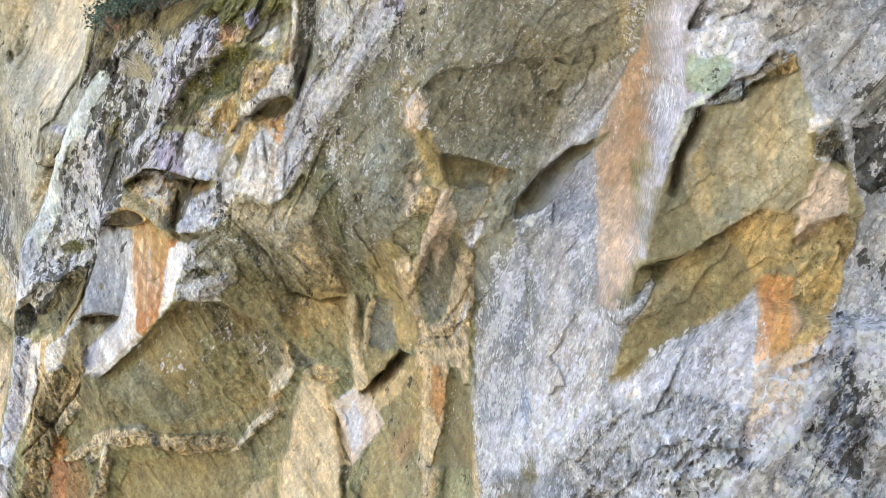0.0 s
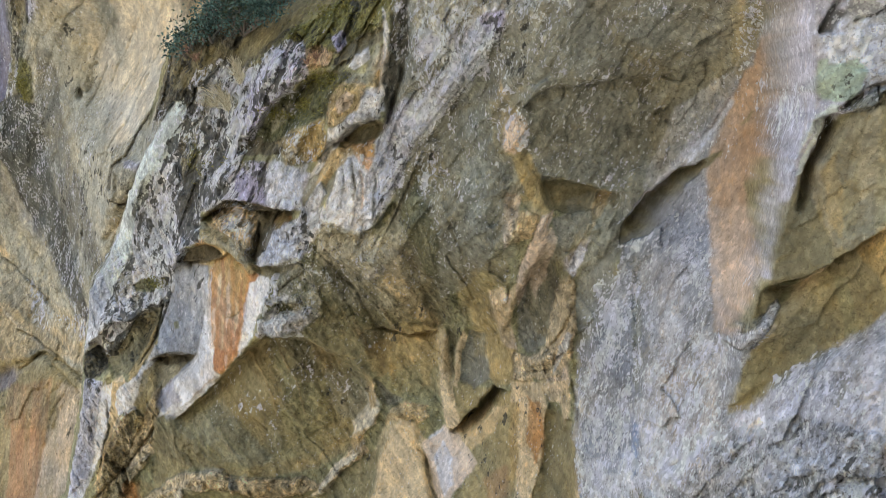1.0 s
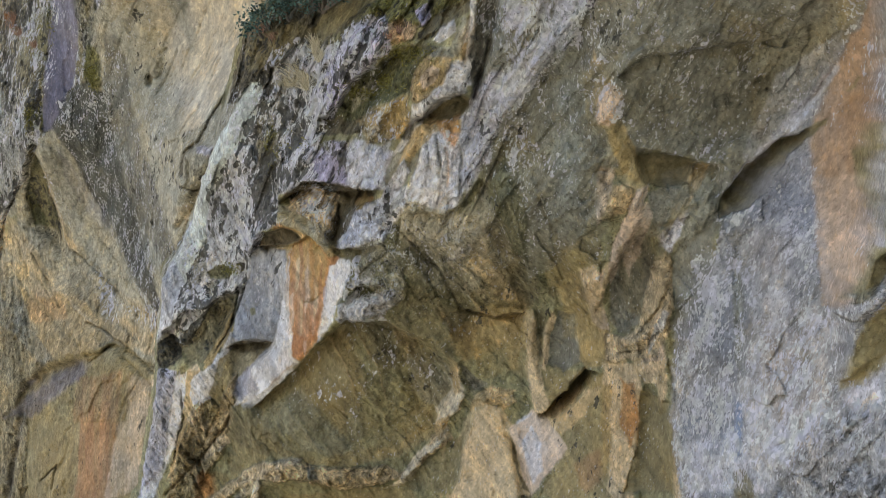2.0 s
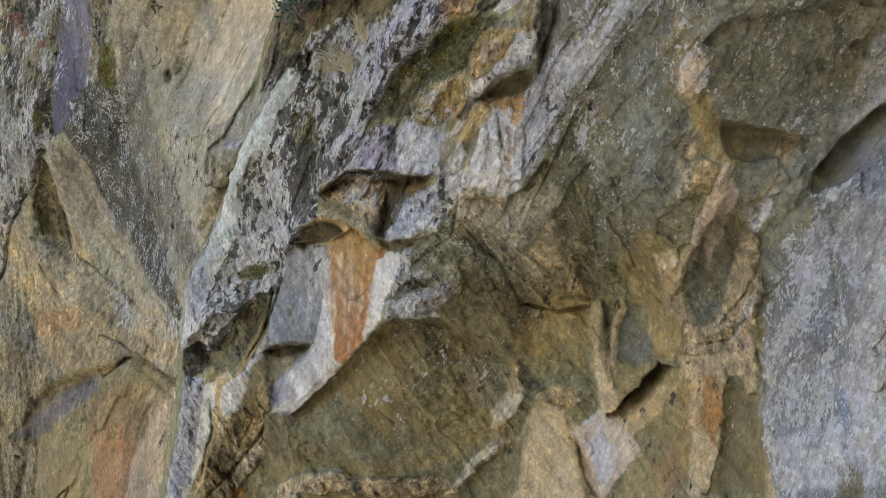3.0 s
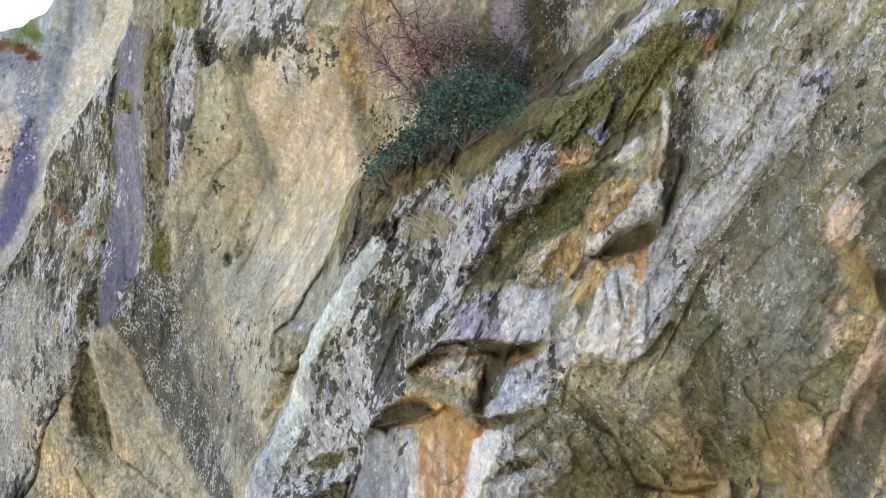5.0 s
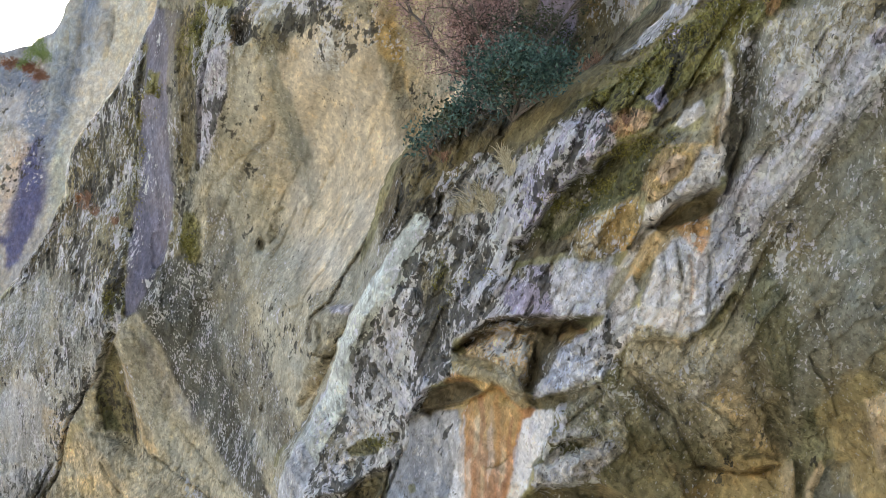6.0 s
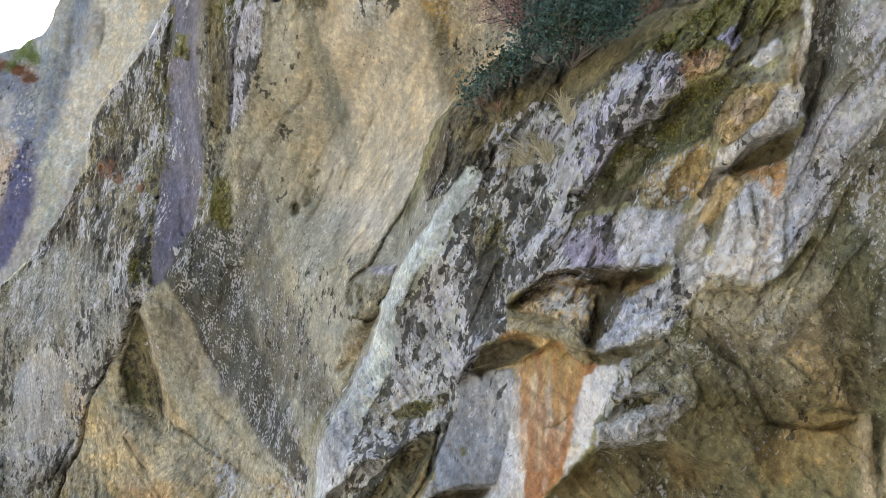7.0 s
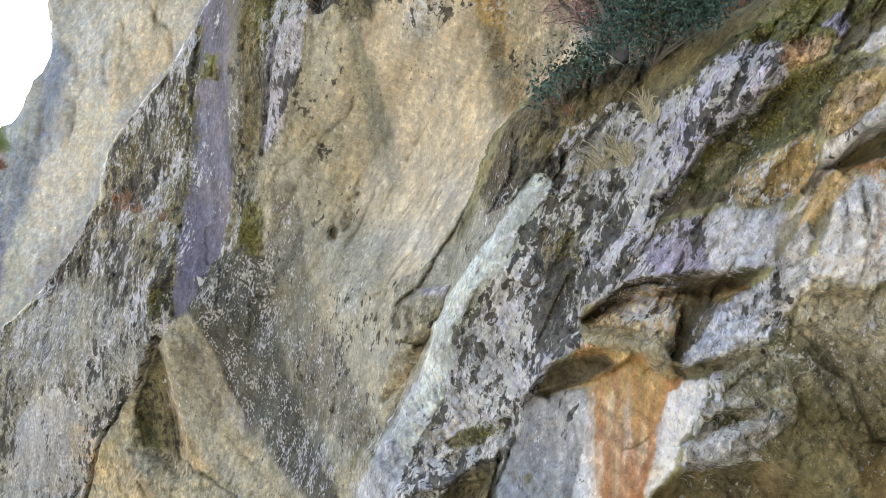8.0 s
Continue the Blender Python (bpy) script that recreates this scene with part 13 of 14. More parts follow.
crag.patch([(-7.93, -2.96), (-7.45, -2.64), (-7.5, -3.18), (-7.92, -3.67), (-8.18, -3.82)], None, 1.0, 0.03, black=0.3, pale=0.3)
crag.patch([(-5.97, -2.3), (-5.62, -1.56), (-5.27, -1.23), (-5.01, -1), (-4.48, -0.71), (-4.35, -1.09), (-4.35, -1.39), (-4.64, -1.59), (-4.99, -1.86), (-5.49, -2.35), (-5.65, -2.57), (-5.89, -2.64)], "lilac", 0.5, 0.025, pale=0.42, black=0.42, mottle=0.5)
crag.patch([(-6.29, -1.02), (-5.69, -0.72), (-5.07, -0.31), (-4.22, 0.74), (-4.28, 0.11), (-4.88, -0.55), (-5.17, -0.91), (-5.58, -1.12), (-5.93, -1.32), (-6.14, -1.33)], "soil_and_shade", 0.8, 0.025, pale=0, black=0.05, rough=1.1)
crag.patch([(-4.9, -0.64), (-4.41, -0.22), (-3.81, -0.2), (-3.94, -0.62), (-4.49, -0.66), (-4.77, -0.8)], "moss", 0.85, 0.025, rough=1.8, mottle=0.6)
crag.patch([(-4.36, -0.95), (-3.95, -0.84), (-3.92, -1.16), (-4.27, -1.19)], "salmon", 0.55, 0.02, rough=1.6, mottle=0.7)
crag.patch([(-5.29, -2.54), (-4.94, -2.04), (-4.39, -1.56), (-4.01, -1.36), (-3.66, -1.34), (-3.88, -1.57), (-3.98, -2.11), (-4.43, -2.34), (-4.9, -2.4), (-5.16, -2.58)], "moss_and_shade", 0.85, 0.025, black=0.1, pale=0.05, rough=1.2)
crag.patch([(-5.27, -2.26), (-4.86, -1.95), (-4.59, -1.93), (-4.88, -2.29), (-5.21, -2.53)], "stone", 0.5, 0.02, mottle=0.8)
crag.patch([(-5.05, -2.72), (-4.69, -2.52), (-4.32, -2.37), (-4.04, -2.33), (-4.08, -2.69), (-4.62, -2.91)], "ochre", 0.65, 0.025, pale=0.12, rough=1.1)
crag.patch([(-4.9, -2.82), (-4.55, -2.75), (-4.62, -2.98), (-4.86, -2.99)], "buff", 0.6, 0.015, mottle=0.8)
crag.patch([(-5.98, -2.88), (-5.26, -2.88), (-4.93, -2.76), (-5, -2.92), (-5.45, -2.97), (-5.91, -3.01)], "soil_and_shade", 0.9, 0.015, push=0.08)
crag.patch([(-3.92, -1.89), (-3.8, -1.61), (-3.45, -1.48), (-3.3, -1.57), (-3.3, -1.99), (-3.73, -2.22), (-3.9, -2.13)], "ochre", 0.8, 0.018)
crag.patch([(-3.78, -1.89), (-3.54, -1.65), (-3.37, -1.69), (-3.51, -1.99), (-3.72, -2.09)], "pink", 0.75, 0.02)
crag.patch([(-4.37, -3.35), (-4.14, -2.94), (-3.98, -2.64), (-3.93, -2.37), (-3.54, -2.17), (-3.3, -1.92), (-3.28, -2.18), (-3.34, -2.31), (-3.79, -2.59), (-4.08, -2.98), (-4.29, -3.35)], "chalk", 0.85, 0.015, rough=0.8)
# A last umber layer of the lip's shadow.
crag.patch([(-3.69, -2.56), (-3.09, -2.32), (-3.22, -2.63), (-3.58, -2.64)], "umber", 0.85, 0.015, push=0.06)
crag.patch([(-4.08, -3), (-3.97, -2.74), (-3.77, -2.6), (-3.91, -2.78), (-4.03, -3.02)], "soil_and_shade", 0.85, 0.012, push=0.08)
crag.patch([(-4.17, -3.37), (-3.91, -2.94), (-3.69, -2.73), (-3.65, -2.99), (-3.88, -3.24), (-4.02, -3.45)], "tan", 0.75, 0.015)
crag.patch([(-0.75, -2.56), (-0.65, -2.22), (-0.5, -2.03), (-0.31, -2.17), (-0.4, -2.45), (-0.56, -2.66), (-0.67, -2.67)], "pink", 0.55, 0.03, pale=0.05, dots=0.1, black=0.05, rough=0.9, mottle=0.6)
crag.patch([(-0.71, -2.73), (-0.53, -2.69), (-0.32, -2.56), (-0.07, -3.12), (0.1, -3.68), (-0.23, -3.84), (-0.48, -3.35)], "brown", 0.6, 0.025, pale=0, dots=0, rough=0.6)
crag.patch([(-0.59, -2.78), (-0.45, -2.75), (-0.24, -3.19), (-0.13, -3.52), (-0.26, -3.51)], "ochre", 0.55, 0.02)
crag.patch([(-1.74, -3.13), (-0.8, -2.69), (-0.48, -3.35), (-0.44, -4.16), (-0.69, -5.01), (-1.47, -4.85), (-1.9, -4.15)], "sage", 0.4, 0.06, mottle=0.7)
crag.patch([(-3.79, -5.42), (-2.95, -4.68), (-2.25, -5.04), (-1.7, -5.76), (-2.01, -6.71), (-3.33, -6.75), (-4.15, -6.17)], "umber", 0.3, 0.08, mottle=0.7)
crag.patch([(-1.29, -5.02), (-0.83, -5.27), (-0.5, -5.7), (-0.61, -6.6), (-1.16, -6.69), (-1.37, -5.93)], "brown", 0.5, 0.04, rough=0.5)
crag.patch([(-0.96, -5.24), (-0.69, -5.14), (-0.56, -5.6), (-0.62, -6.01), (-0.8, -5.8)], "cream", 0.7, 0.018, rough=0.6)
crag.patch([(-0.51, -3.84), (-0.36, -3.68), (-0.11, -3.72), (-0.23, -4), (-0.45, -4.12)], "tan", 0.85, 0.015, push=-0.05, rough=1.2)
crag.patch([(-0.2, -4.17), (0.12, -3.93), (0.21, -4.17), (0.07, -4.84), (-0.13, -5.35), (-0.25, -5)], "pink", 0.7, 0.018, rough=0.6)
crag.patch([(0.27, -5), (0.52, -4.83), (0.56, -5.31), (0.36, -5.8), (0.16, -6.23), (0.05, -6.17)], "cream", 0.7, 0.018, rough=1.0)
crag.patch([(-6.73, -5.54), (-6.69, -5.46), (-6.69, -6.4), (-6.74, -7.08), (-6.78, -7.08)], "chalk", 0.7, 0.01, streaks=0.2)
crag.patch([(-6.2, -5.17), (-6.12, -5.13), (-6.09, -5.75), (-6.15, -6.33)], "orange", 0.7, 0.012, streaks=0.2)
crag.patch([(-6.44, -5.22), (-6.37, -5.19), (-6.36, -5.74), (-6.44, -6.07)], "rust", 0.6, 0.012, streaks=0.2)
crag.patch([(-5.91, -6.09), (-5.82, -5.77), (-5.8, -6.1), (-5.92, -6.58)], "lavender", 0.6, 0.012, streaks=0.2)
crag.patch([(-5.62, -5.62), (-5.56, -5.54), (-5.63, -6.1), (-5.71, -6.34)], "lavender", 0.5, 0.012, streaks=0.2)
crag.patch([(-7.19, -5.49), (-7.11, -5.41), (-7.1, -6.38), (-7.19, -7.08), (-7.27, -7.08)], "chalk", 0.5, 0.015, streaks=0.3)
crag.patch([(-7.57, -5.65), (-7.43, -5.47), (-7.42, -6.37), (-7.55, -6.89)], "dusk", 0.5, 0.02, streaks=0.3, dots=0.3)
crag.patch([(-7.22, -8.71), (-6.54, -8.25), (-5.44, -9.37), (-5.69, -9.62), (-6.55, -9.56)], "sage", 0.4, 0.04, mottle=0.6)
crag.rib([(-7.09, -8.47), (-6.4, -9.04), (-5.93, -9.5)], 0.03, 0.04, "olive", 0.6)
crag.rib([(-5.61, -7.52), (-5.01, -8.16), (-4.46, -9.02)], 0.03, 0.04, "brown", 0.5)
crag.crack([(-4.86, -7.08), (-4.41, -7.64), (-3.96, -8.47)], 0.03, 0.05, "umber", 0.5)
crag.crack([(-4.17, -7.17), (-3.83, -7.74), (-3.72, -8.31)], 0.03, 0.05, "umber", 0.5)
crag.rib([(-5.25, -7.03), (-4.87, -7.55), (-4.66, -8.39)], 0.02, 0.04, "tan", 0.4)
crag.patch([(-4.32, -6.68), (-3.75, -6.75), (-3.31, -7.19), (-3.71, -7.49), (-4.17, -7.4)], "umber", 0.5, 0.03)
crag.patch([(3.52, -1.45), (3.68, -1.15), (4.01, -1.02), (4.19, -1.18), (4.09, -1.42), (4.02, -1.62), (3.79, -1.64), (3.6, -1.53)], "mint", 0.9, 0.018, pale=0, dots=0, black=0.04, rough=0.5)
crag.patch([(3.8, -1.72), (3.64, -1.84), (3.42, -2.28), (3.31, -2.63), (3.22, -3.14), (3.2, -3.26), (3.29, -2.75), (3.41, -2.21), (3.55, -1.81)], "frost", 0.92, 0.012, pale=0, rough=0.4)
crag.patch([(3.37, -0.72), (3.47, -0.62), (3.57, -1.6), (3.44, -2.12), (3.3, -2.74), (3.22, -3.3), (3.11, -3.94), (3.04, -4.27), (3.2, -3.12), (3.44, -1.55)], "lavender", 0.6, 0.025, streaks=0.2, dots=0.15, rough=0.5)
crag.patch([(3.35, -0.56), (3.37, -0.55), (3.44, -1.5), (3.31, -2.44), (3.22, -3.06), (3.39, -2)], "grey", 0.6, 0.025, streaks=0.2)
crag.patch([(2.17, -1.85), (2.92, -1.23), (3.03, -1.04), (2.95, -1.62), (2.55, -2.42), (2.04, -3.17), (1.66, -3.5), (1.62, -3.14)], "chalk", 0.4, 0.03, pale=0.2)
# the sheltered underside bears hardly any lichen
crag.patch([(-4.2, -5.3), (-2.6, -4.4), (-0.6, -4.1), (0.4, -4.7), (0.55, -9.5), (-5.5, -10.5), (-5.3, -7.3), (-4.3, -6.7)], None, 1.0, 0.15, pale=0.02, dots=0.1, black=0.04, mottle=0.3)
crag.patch([(-9.73, -7.52), (-9.62, -6.63), (-9.27, -6.24), (-8.93, -5.56), (-8.78, -4.71), (-8.68, -4.44), (-8.18, -4.2), (-7.75, -3.87), (-7.57, -4.44), (-7.64, -5.36), (-7.75, -6.08), (-8.07, -6.37), (-8.49, -6.5), (-8.86, -6.92), (-9.34, -7.42)], "chalk", 0.6, 0.03, pale=0.5, black=0.3, mottle=0.5)
crag.patch([(-8.79, -4.53), (-8.25, -4.42), (-8.22, -4.75), (-8.41, -5.12), (-8.64, -5.41), (-8.83, -5.17)], None, 1.0, 0.03, black=0.58)
crag.patch([(-8.89, -6.17), (-8.68, -5.98), (-8.19, -5.98), (-8.28, -6.22), (-8.78, -6.27)], "moss", 0.75, 0.02, rough=1.7, mottle=0.6, pale=0.05, black=0.1)
crag.patch([(-9.23, -5.7), (-8.98, -5.56), (-8.88, -6.05), (-9.12, -6.44), (-9.26, -6.82), (-9.37, -6.44)], "umber", 0.5, 0.03, black=0.35, pale=0.35, mottle=0.7)
crag.patch([(-0.91, -2), (-0.76, -1.78), (-0.41, -1.82), (-0.34, -1.97), (-0.53, -1.96), (-0.67, -2.25), (-0.69, -2.67), (-0.83, -2.58)], "sage", 0.6, 0.03, pale=0.05, dots=0.15, mottle=0.6)
crag.patch([(-0.83, -2.66), (-0.57, -2.75), (-0.35, -3.41), (-0.76, -3.4)], "sage", 0.75, 0.025, pale=0, dots=0.1)
crag.patch([(-0.57, -2.75), (-0.35, -2.71), (0.06, -3.42), (-0.35, -3.41)], "brown", 0.5, 0.02, pale=0)
crag.patch([(-4.42, -5.19), (-3.96, -4.43), (-3.34, -4.28), (-2.81, -4.61), (-2.53, -5.35), (-2.96, -5.93), (-3.69, -5.75), (-4.24, -5.66)], "stone", 0.35, 0.05, dots=0.2, mottle=0.7)
crag.patch([(-2.72, -4.07), (-2.38, -4.42), (-2.18, -5.16), (-1.83, -6.11), (-2.04, -5.93), (-2.44, -5.35)], "umber", 0.75, 0.025, push=0.1, edge=0.06)
crag.patch([(-2.39, -3.89), (-1.74, -3.63), (-1.25, -4.41), (-1.27, -5.14), (-1.82, -5.53), (-2.2, -4.78)], "sage", 0.6, 0.04, dots=0.2, rough=0.6)
crag.rib([(-2.22, -4.07), (-1.96, -4.78), (-1.82, -5.53)], 0.02, 0.05, "stone", 0.5)
crag.crack([(-1.71, -3.89), (-1.45, -4.5), (-1.31, -5.14)], 0.02, 0.05, "umber", 0.5)
crag.patch([(-4.62, -5.68), (-3.87, -5.76), (-3.31, -6.34), (-2.75, -7.01), (-3.32, -7.19), (-4.25, -6.53)], "umber", 0.55, 0.04, mottle=0.6)
crag.rib([(-3.87, -6.15), (-3.41, -6.62), (-3.03, -7.3)], 0.04, 0.05, "olive", 0.6)
crag.rib([(-3.05, -5.74), (-2.67, -6.33), (-2.39, -6.99)], 0.04, 0.05, "tan", 0.4)
crag.patch([(-3.32, -6.71), (-2.59, -6.16), (-1.95, -6.13), (-1.87, -6.57), (-2.57, -7.1), (-3.13, -7.31)], "ochre", 0.35, 0.05, mottle=0.6, rough=0.6)
crag.crack([(-2.5, -6.16), (-2.14, -6.07), (-1.83, -6.16)], 0.03, 0.1, "umber", 0.6)
crag.patch([(-6.08, -0.91), (-5.28, -0.23), (-4.6, 0.17), (-4.06, 0.07), (-3.6, 0.38), (-3.17, 0.69), (-3.34, 0.49), (-3.71, 0.15), (-4.26, -0.35), (-4.82, -0.5), (-5.39, -0.91), (-5.96, -1.3)], "loam", 0.75, 0.03, pale=0, black=0, rough=0.7)
crag.patch([(-7.73, -1.26), (-7.15, -0.93), (-6.39, -0.76), (-5.98, -0.96), (-6.61, -1.4), (-7.26, -1.64), (-7.71, -1.81)], "loam", 0.5, 0.04, mottle=0.7, rough=1.1)
crag.patch([(-2.45, -3.45), (-2.22, -2.78), (-1.83, -2.63), (-1.66, -3.31), (-1.82, -4.15), (-2.2, -4.5)], None, 1.0, 0.05, pale=0.1, dots=0.25)
crag.patch([(-2.6, -3.8), (-2.29, -3.28), (-1.9, -4.15), (-1.83, -5.21), (-2.16, -5.04), (-2.53, -4.5)], "moss_and_shade", 0.6, 0.04, black=0.1, dots=0.12, rough=0.9)
crag.patch([(-3.11, -4.32), (-2.69, -3.8), (-2.35, -4.5), (-2.07, -5.22), (-2.32, -5.4), (-2.85, -5.04)], "stone", 0.45, 0.04, dots=0.2, mottle=0.6)
crag.finish(1.15, 0.7, (55, -52), 3.4, lambda u, v: smooth((-4.0 - v) / 1.2) * smooth((2.0 - u) / 1.0))
crag.end([(8, 4.2), (0.2, 3.2), (-2.77, 1.45), (-3.26, 0.97), (-3.69, 0.55), (-4.05, 0.31), (-4.61, 0.11), (-5.28, -0.18), (-5.98, -0.53), (-6.82, -0.28), (-7.7, -1.08), (-8.03, -2.11), (-8.47, -3.25), (-9.21, -4.77), (-10.11, -6.48), (-10.31, -8.83), (-11.08, -11.8), (-12.05, -13.22)], 0.8, 0.5)
cliff_crag = crag.build("cliff_crag", ROCK, lower=30, upper=14)
tagged(cliff_crag, "overhanging limestone crag with lichen, ledges and orange streaks", "cliff", kind="structure")

# ---- ground ----
gr = np.arange(-24, 25)
bm = bmesh.new()
span = np.sign(gr) * (np.abs(gr) / 24.0) ** 2.5 * 3000
grid = [[bm.verts.new((x, y + 20, -0.15 + 0.12 * float(grain(np.array(x * 0.3), np.array(y * 0.3), 9)) if abs(x) < 300 and abs(y) < 300 else -0.15)) for x in span] for y in span]
for j in range(len(gr) - 1):
    for i in range(len(gr) - 1):
        bm.faces.new((grid[j][i], grid[j][i + 1], grid[j + 1][i + 1], grid[j + 1][i]))
me = bpy.data.meshes.new("ground")
bm.to_mesh(me)
mat, n, l = shader("gravel")
t = n.new("ShaderNodeTexNoise")
t.inputs["Scale"].default_value, t.inputs["Detail"].default_value = 3.0, 8.0
ramp = n.new("ShaderNodeValToRGB")
ramp.color_ramp.elements[0].color, ramp.color_ramp.elements[1].color = (0.19, 0.17, 0.13, 1), (0.40, 0.36, 0.29, 1)
l.new(n.new("ShaderNodeTexCoord").outputs["Object"], t.inputs["Vector"])
l.new(t.outputs["Fac"], ramp.inputs[0])
l.new(ramp.outputs[0], n["Principled BSDF"].inputs["Base Color"])
n["Principled BSDF"].inputs["Roughness"].default_value = 0.95
me.materials.append(mat)
tagged(new("ground", me), "dry pale gravel at the foot of the cliff", "ground", kind="structure")


# ---- plants ----
def joined(name, verts, faces, material, parent=None, label=""):
    me = bpy.data.meshes.new(name)
    me.from_pydata([tuple(v) for v in verts], [], faces)
    me.materials.append(material)
    ob = new(name, me)
    if parent:
        ob.parent = parent
    return tagged(ob, label)


def limb(points, r0, r1, verts, faces, sides=6):
    """A tapered limb along the points, added to verts and faces."""
    pts = [Vector(p) for p in points]
    base = len(verts)
    for k, p in enumerate(pts):
        ahead = (pts[min(k + 1, len(pts) - 1)] - pts[max(k - 1, 0)]).normalized()
        a = ahead.cross(Vector((0.3, 0.8, 0.5))).normalized()
        b = ahead.cross(a)
        r = r0 + (r1 - r0) * k / (len(pts) - 1)
        for s in range(sides):
            w = 2 * math.pi * s / sides
            verts.append(p + r * (math.cos(w) * a + math.sin(w) * b))
    for k in range(len(pts) - 1):
        for s in range(sides):
            q = (s + 1) % sides
            faces.append((base + k * sides + s, base + k * sides + q, base + (k + 1) * sides + q, base + (k + 1) * sides + s))


def crooked(start, way, length, steps, bend, rng):
    pts, d = [Vector(start)], Vector(way).normalized()
    for _ in range(steps):
        d = (d + bend * Vector((rng.gauss(0, 1), rng.gauss(0, 1), rng.gauss(0, 0.8)))).normalized()
        pts.append(pts[-1] + d * length / steps)
    return pts


def leaf(at, size, rng, verts, faces, narrow=0.5):
    """One folded leaf."""
    d = Vector((rng.gauss(0, 1), rng.gauss(0, 1), rng.gauss(0.2, 0.8))).normalized()
    side = d.cross(Vector((rng.gauss(0, 1), rng.gauss(0, 1), rng.gauss(0, 1)))).normalized() * size * narrow * 0.5
    fold = d.cross(side) * 0.5
    k = len(verts)
    verts += [at, at + d * size * 0.45 + side + fold, at + d * size, at + d * size * 0.45 - side + fold]
    faces += [(k, k + 1, k + 2), (k, k + 2, k + 3)]


def leafy(centres, count, size, rng, verts, faces, narrow=0.5, clump=0.09):
    """Leaves in small clumps round the centres, each with its reach; uneven, with gaps."""
    for c, reach in centres:
        c = Vector(c)
        for _ in range(count):
            while True:
                d = Vector((rng.uniform(-1, 1), rng.uniform(-1, 1), rng.uniform(-1, 1)))
                if 0.15 < d.length < 1:
                    break
            d = Vector((d.x * reach[0], d.y * reach[1], d.z * reach[2]))
            heart = c + d
            for _ in range(rng.randint(7, 16)):
                leaf(heart + Vector((rng.gauss(0, clump), rng.gauss(0, clump), rng.gauss(0, clump * 0.8))), size * rng.uniform(0.6, 1.3), rng, verts, faces, narrow)


def shrub(rng):
    """The blue-green evergreen shrub on the crag's edge."""
    top = new("evergreen_shrub")
    root = crag.at(-5.85, -0.62, 0.05)
    top.location = root
    top_inv = Matrix.Translation(-root)
    crowns = [(-5.6, 0.18, 0.5, 0.36), (-5.98, 0.28, 0.45, 0.34), (-6.3, 0.02, 0.45, 0.30), (-5.18, 0.18, 0.35, 0.28), (-5.75, 0.42, 0.5, 0.26), (-5.3, 0.0, 0.3, 0.24),
              (-6.6, -0.22, 0.4, 0.27), (-6.95, -0.48, 0.35, 0.24), (-7.25, -0.66, 0.3, 0.22), (-7.42, -0.82, 0.25, 0.18), (-5.85, -0.1, 0.35, 0.26), (-6.75, -0.5, 0.3, 0.2), (-5.55, -0.2, 0.35, 0.22), (-5.2, -0.12, 0.3, 0.2), (-6.1, -0.3, 0.35, 0.22), (-6.35, 0.3, 0.4, 0.22)]
    for k, (u, v, out, reach) in enumerate(crowns):
        heart = place(u, v, 36.2 - 0.95 * (u + 5.8) + 0.6 - out)
        verts, faces = [], []
        leafy([(heart, (reach * 1.15, reach * 0.9, reach * 0.8))], int(60 * (reach / 0.4) ** 2), 0.085, rng, verts, faces, 0.5, 0.12)
        joined("crown", [top_inv @ v for v in verts], faces, SHADE_LEAF if k in (7, 10) else SHRUB_LEAF, top, "blue-green small leaves")
        verts, faces = [], []
        way = heart - root
        foot = root if u > -6.4 else crag.at(u + 0.15, v - 0.25, 0.02)
        way = heart - foot
        limb(crooked(foot, way, way.length, 6, 0.12, rng), 0.035, 0.012, verts, faces)
        for _ in range(4):
            limb(crooked(foot + way * rng.uniform(0.4, 0.8), way + Vector((rng.gauss(0, 0.5), rng.gauss(0, 0.5), rng.gauss(0, 0.4))), reach, 4, 0.2, rng), 0.012, 0.004, verts, faces, 4)
        joined("stem", [top_inv @ v for v in verts], faces, BARK, top)
    return tagged(top, "dense blue-green evergreen shrub rooted on the sloping rock edge", "shrub")


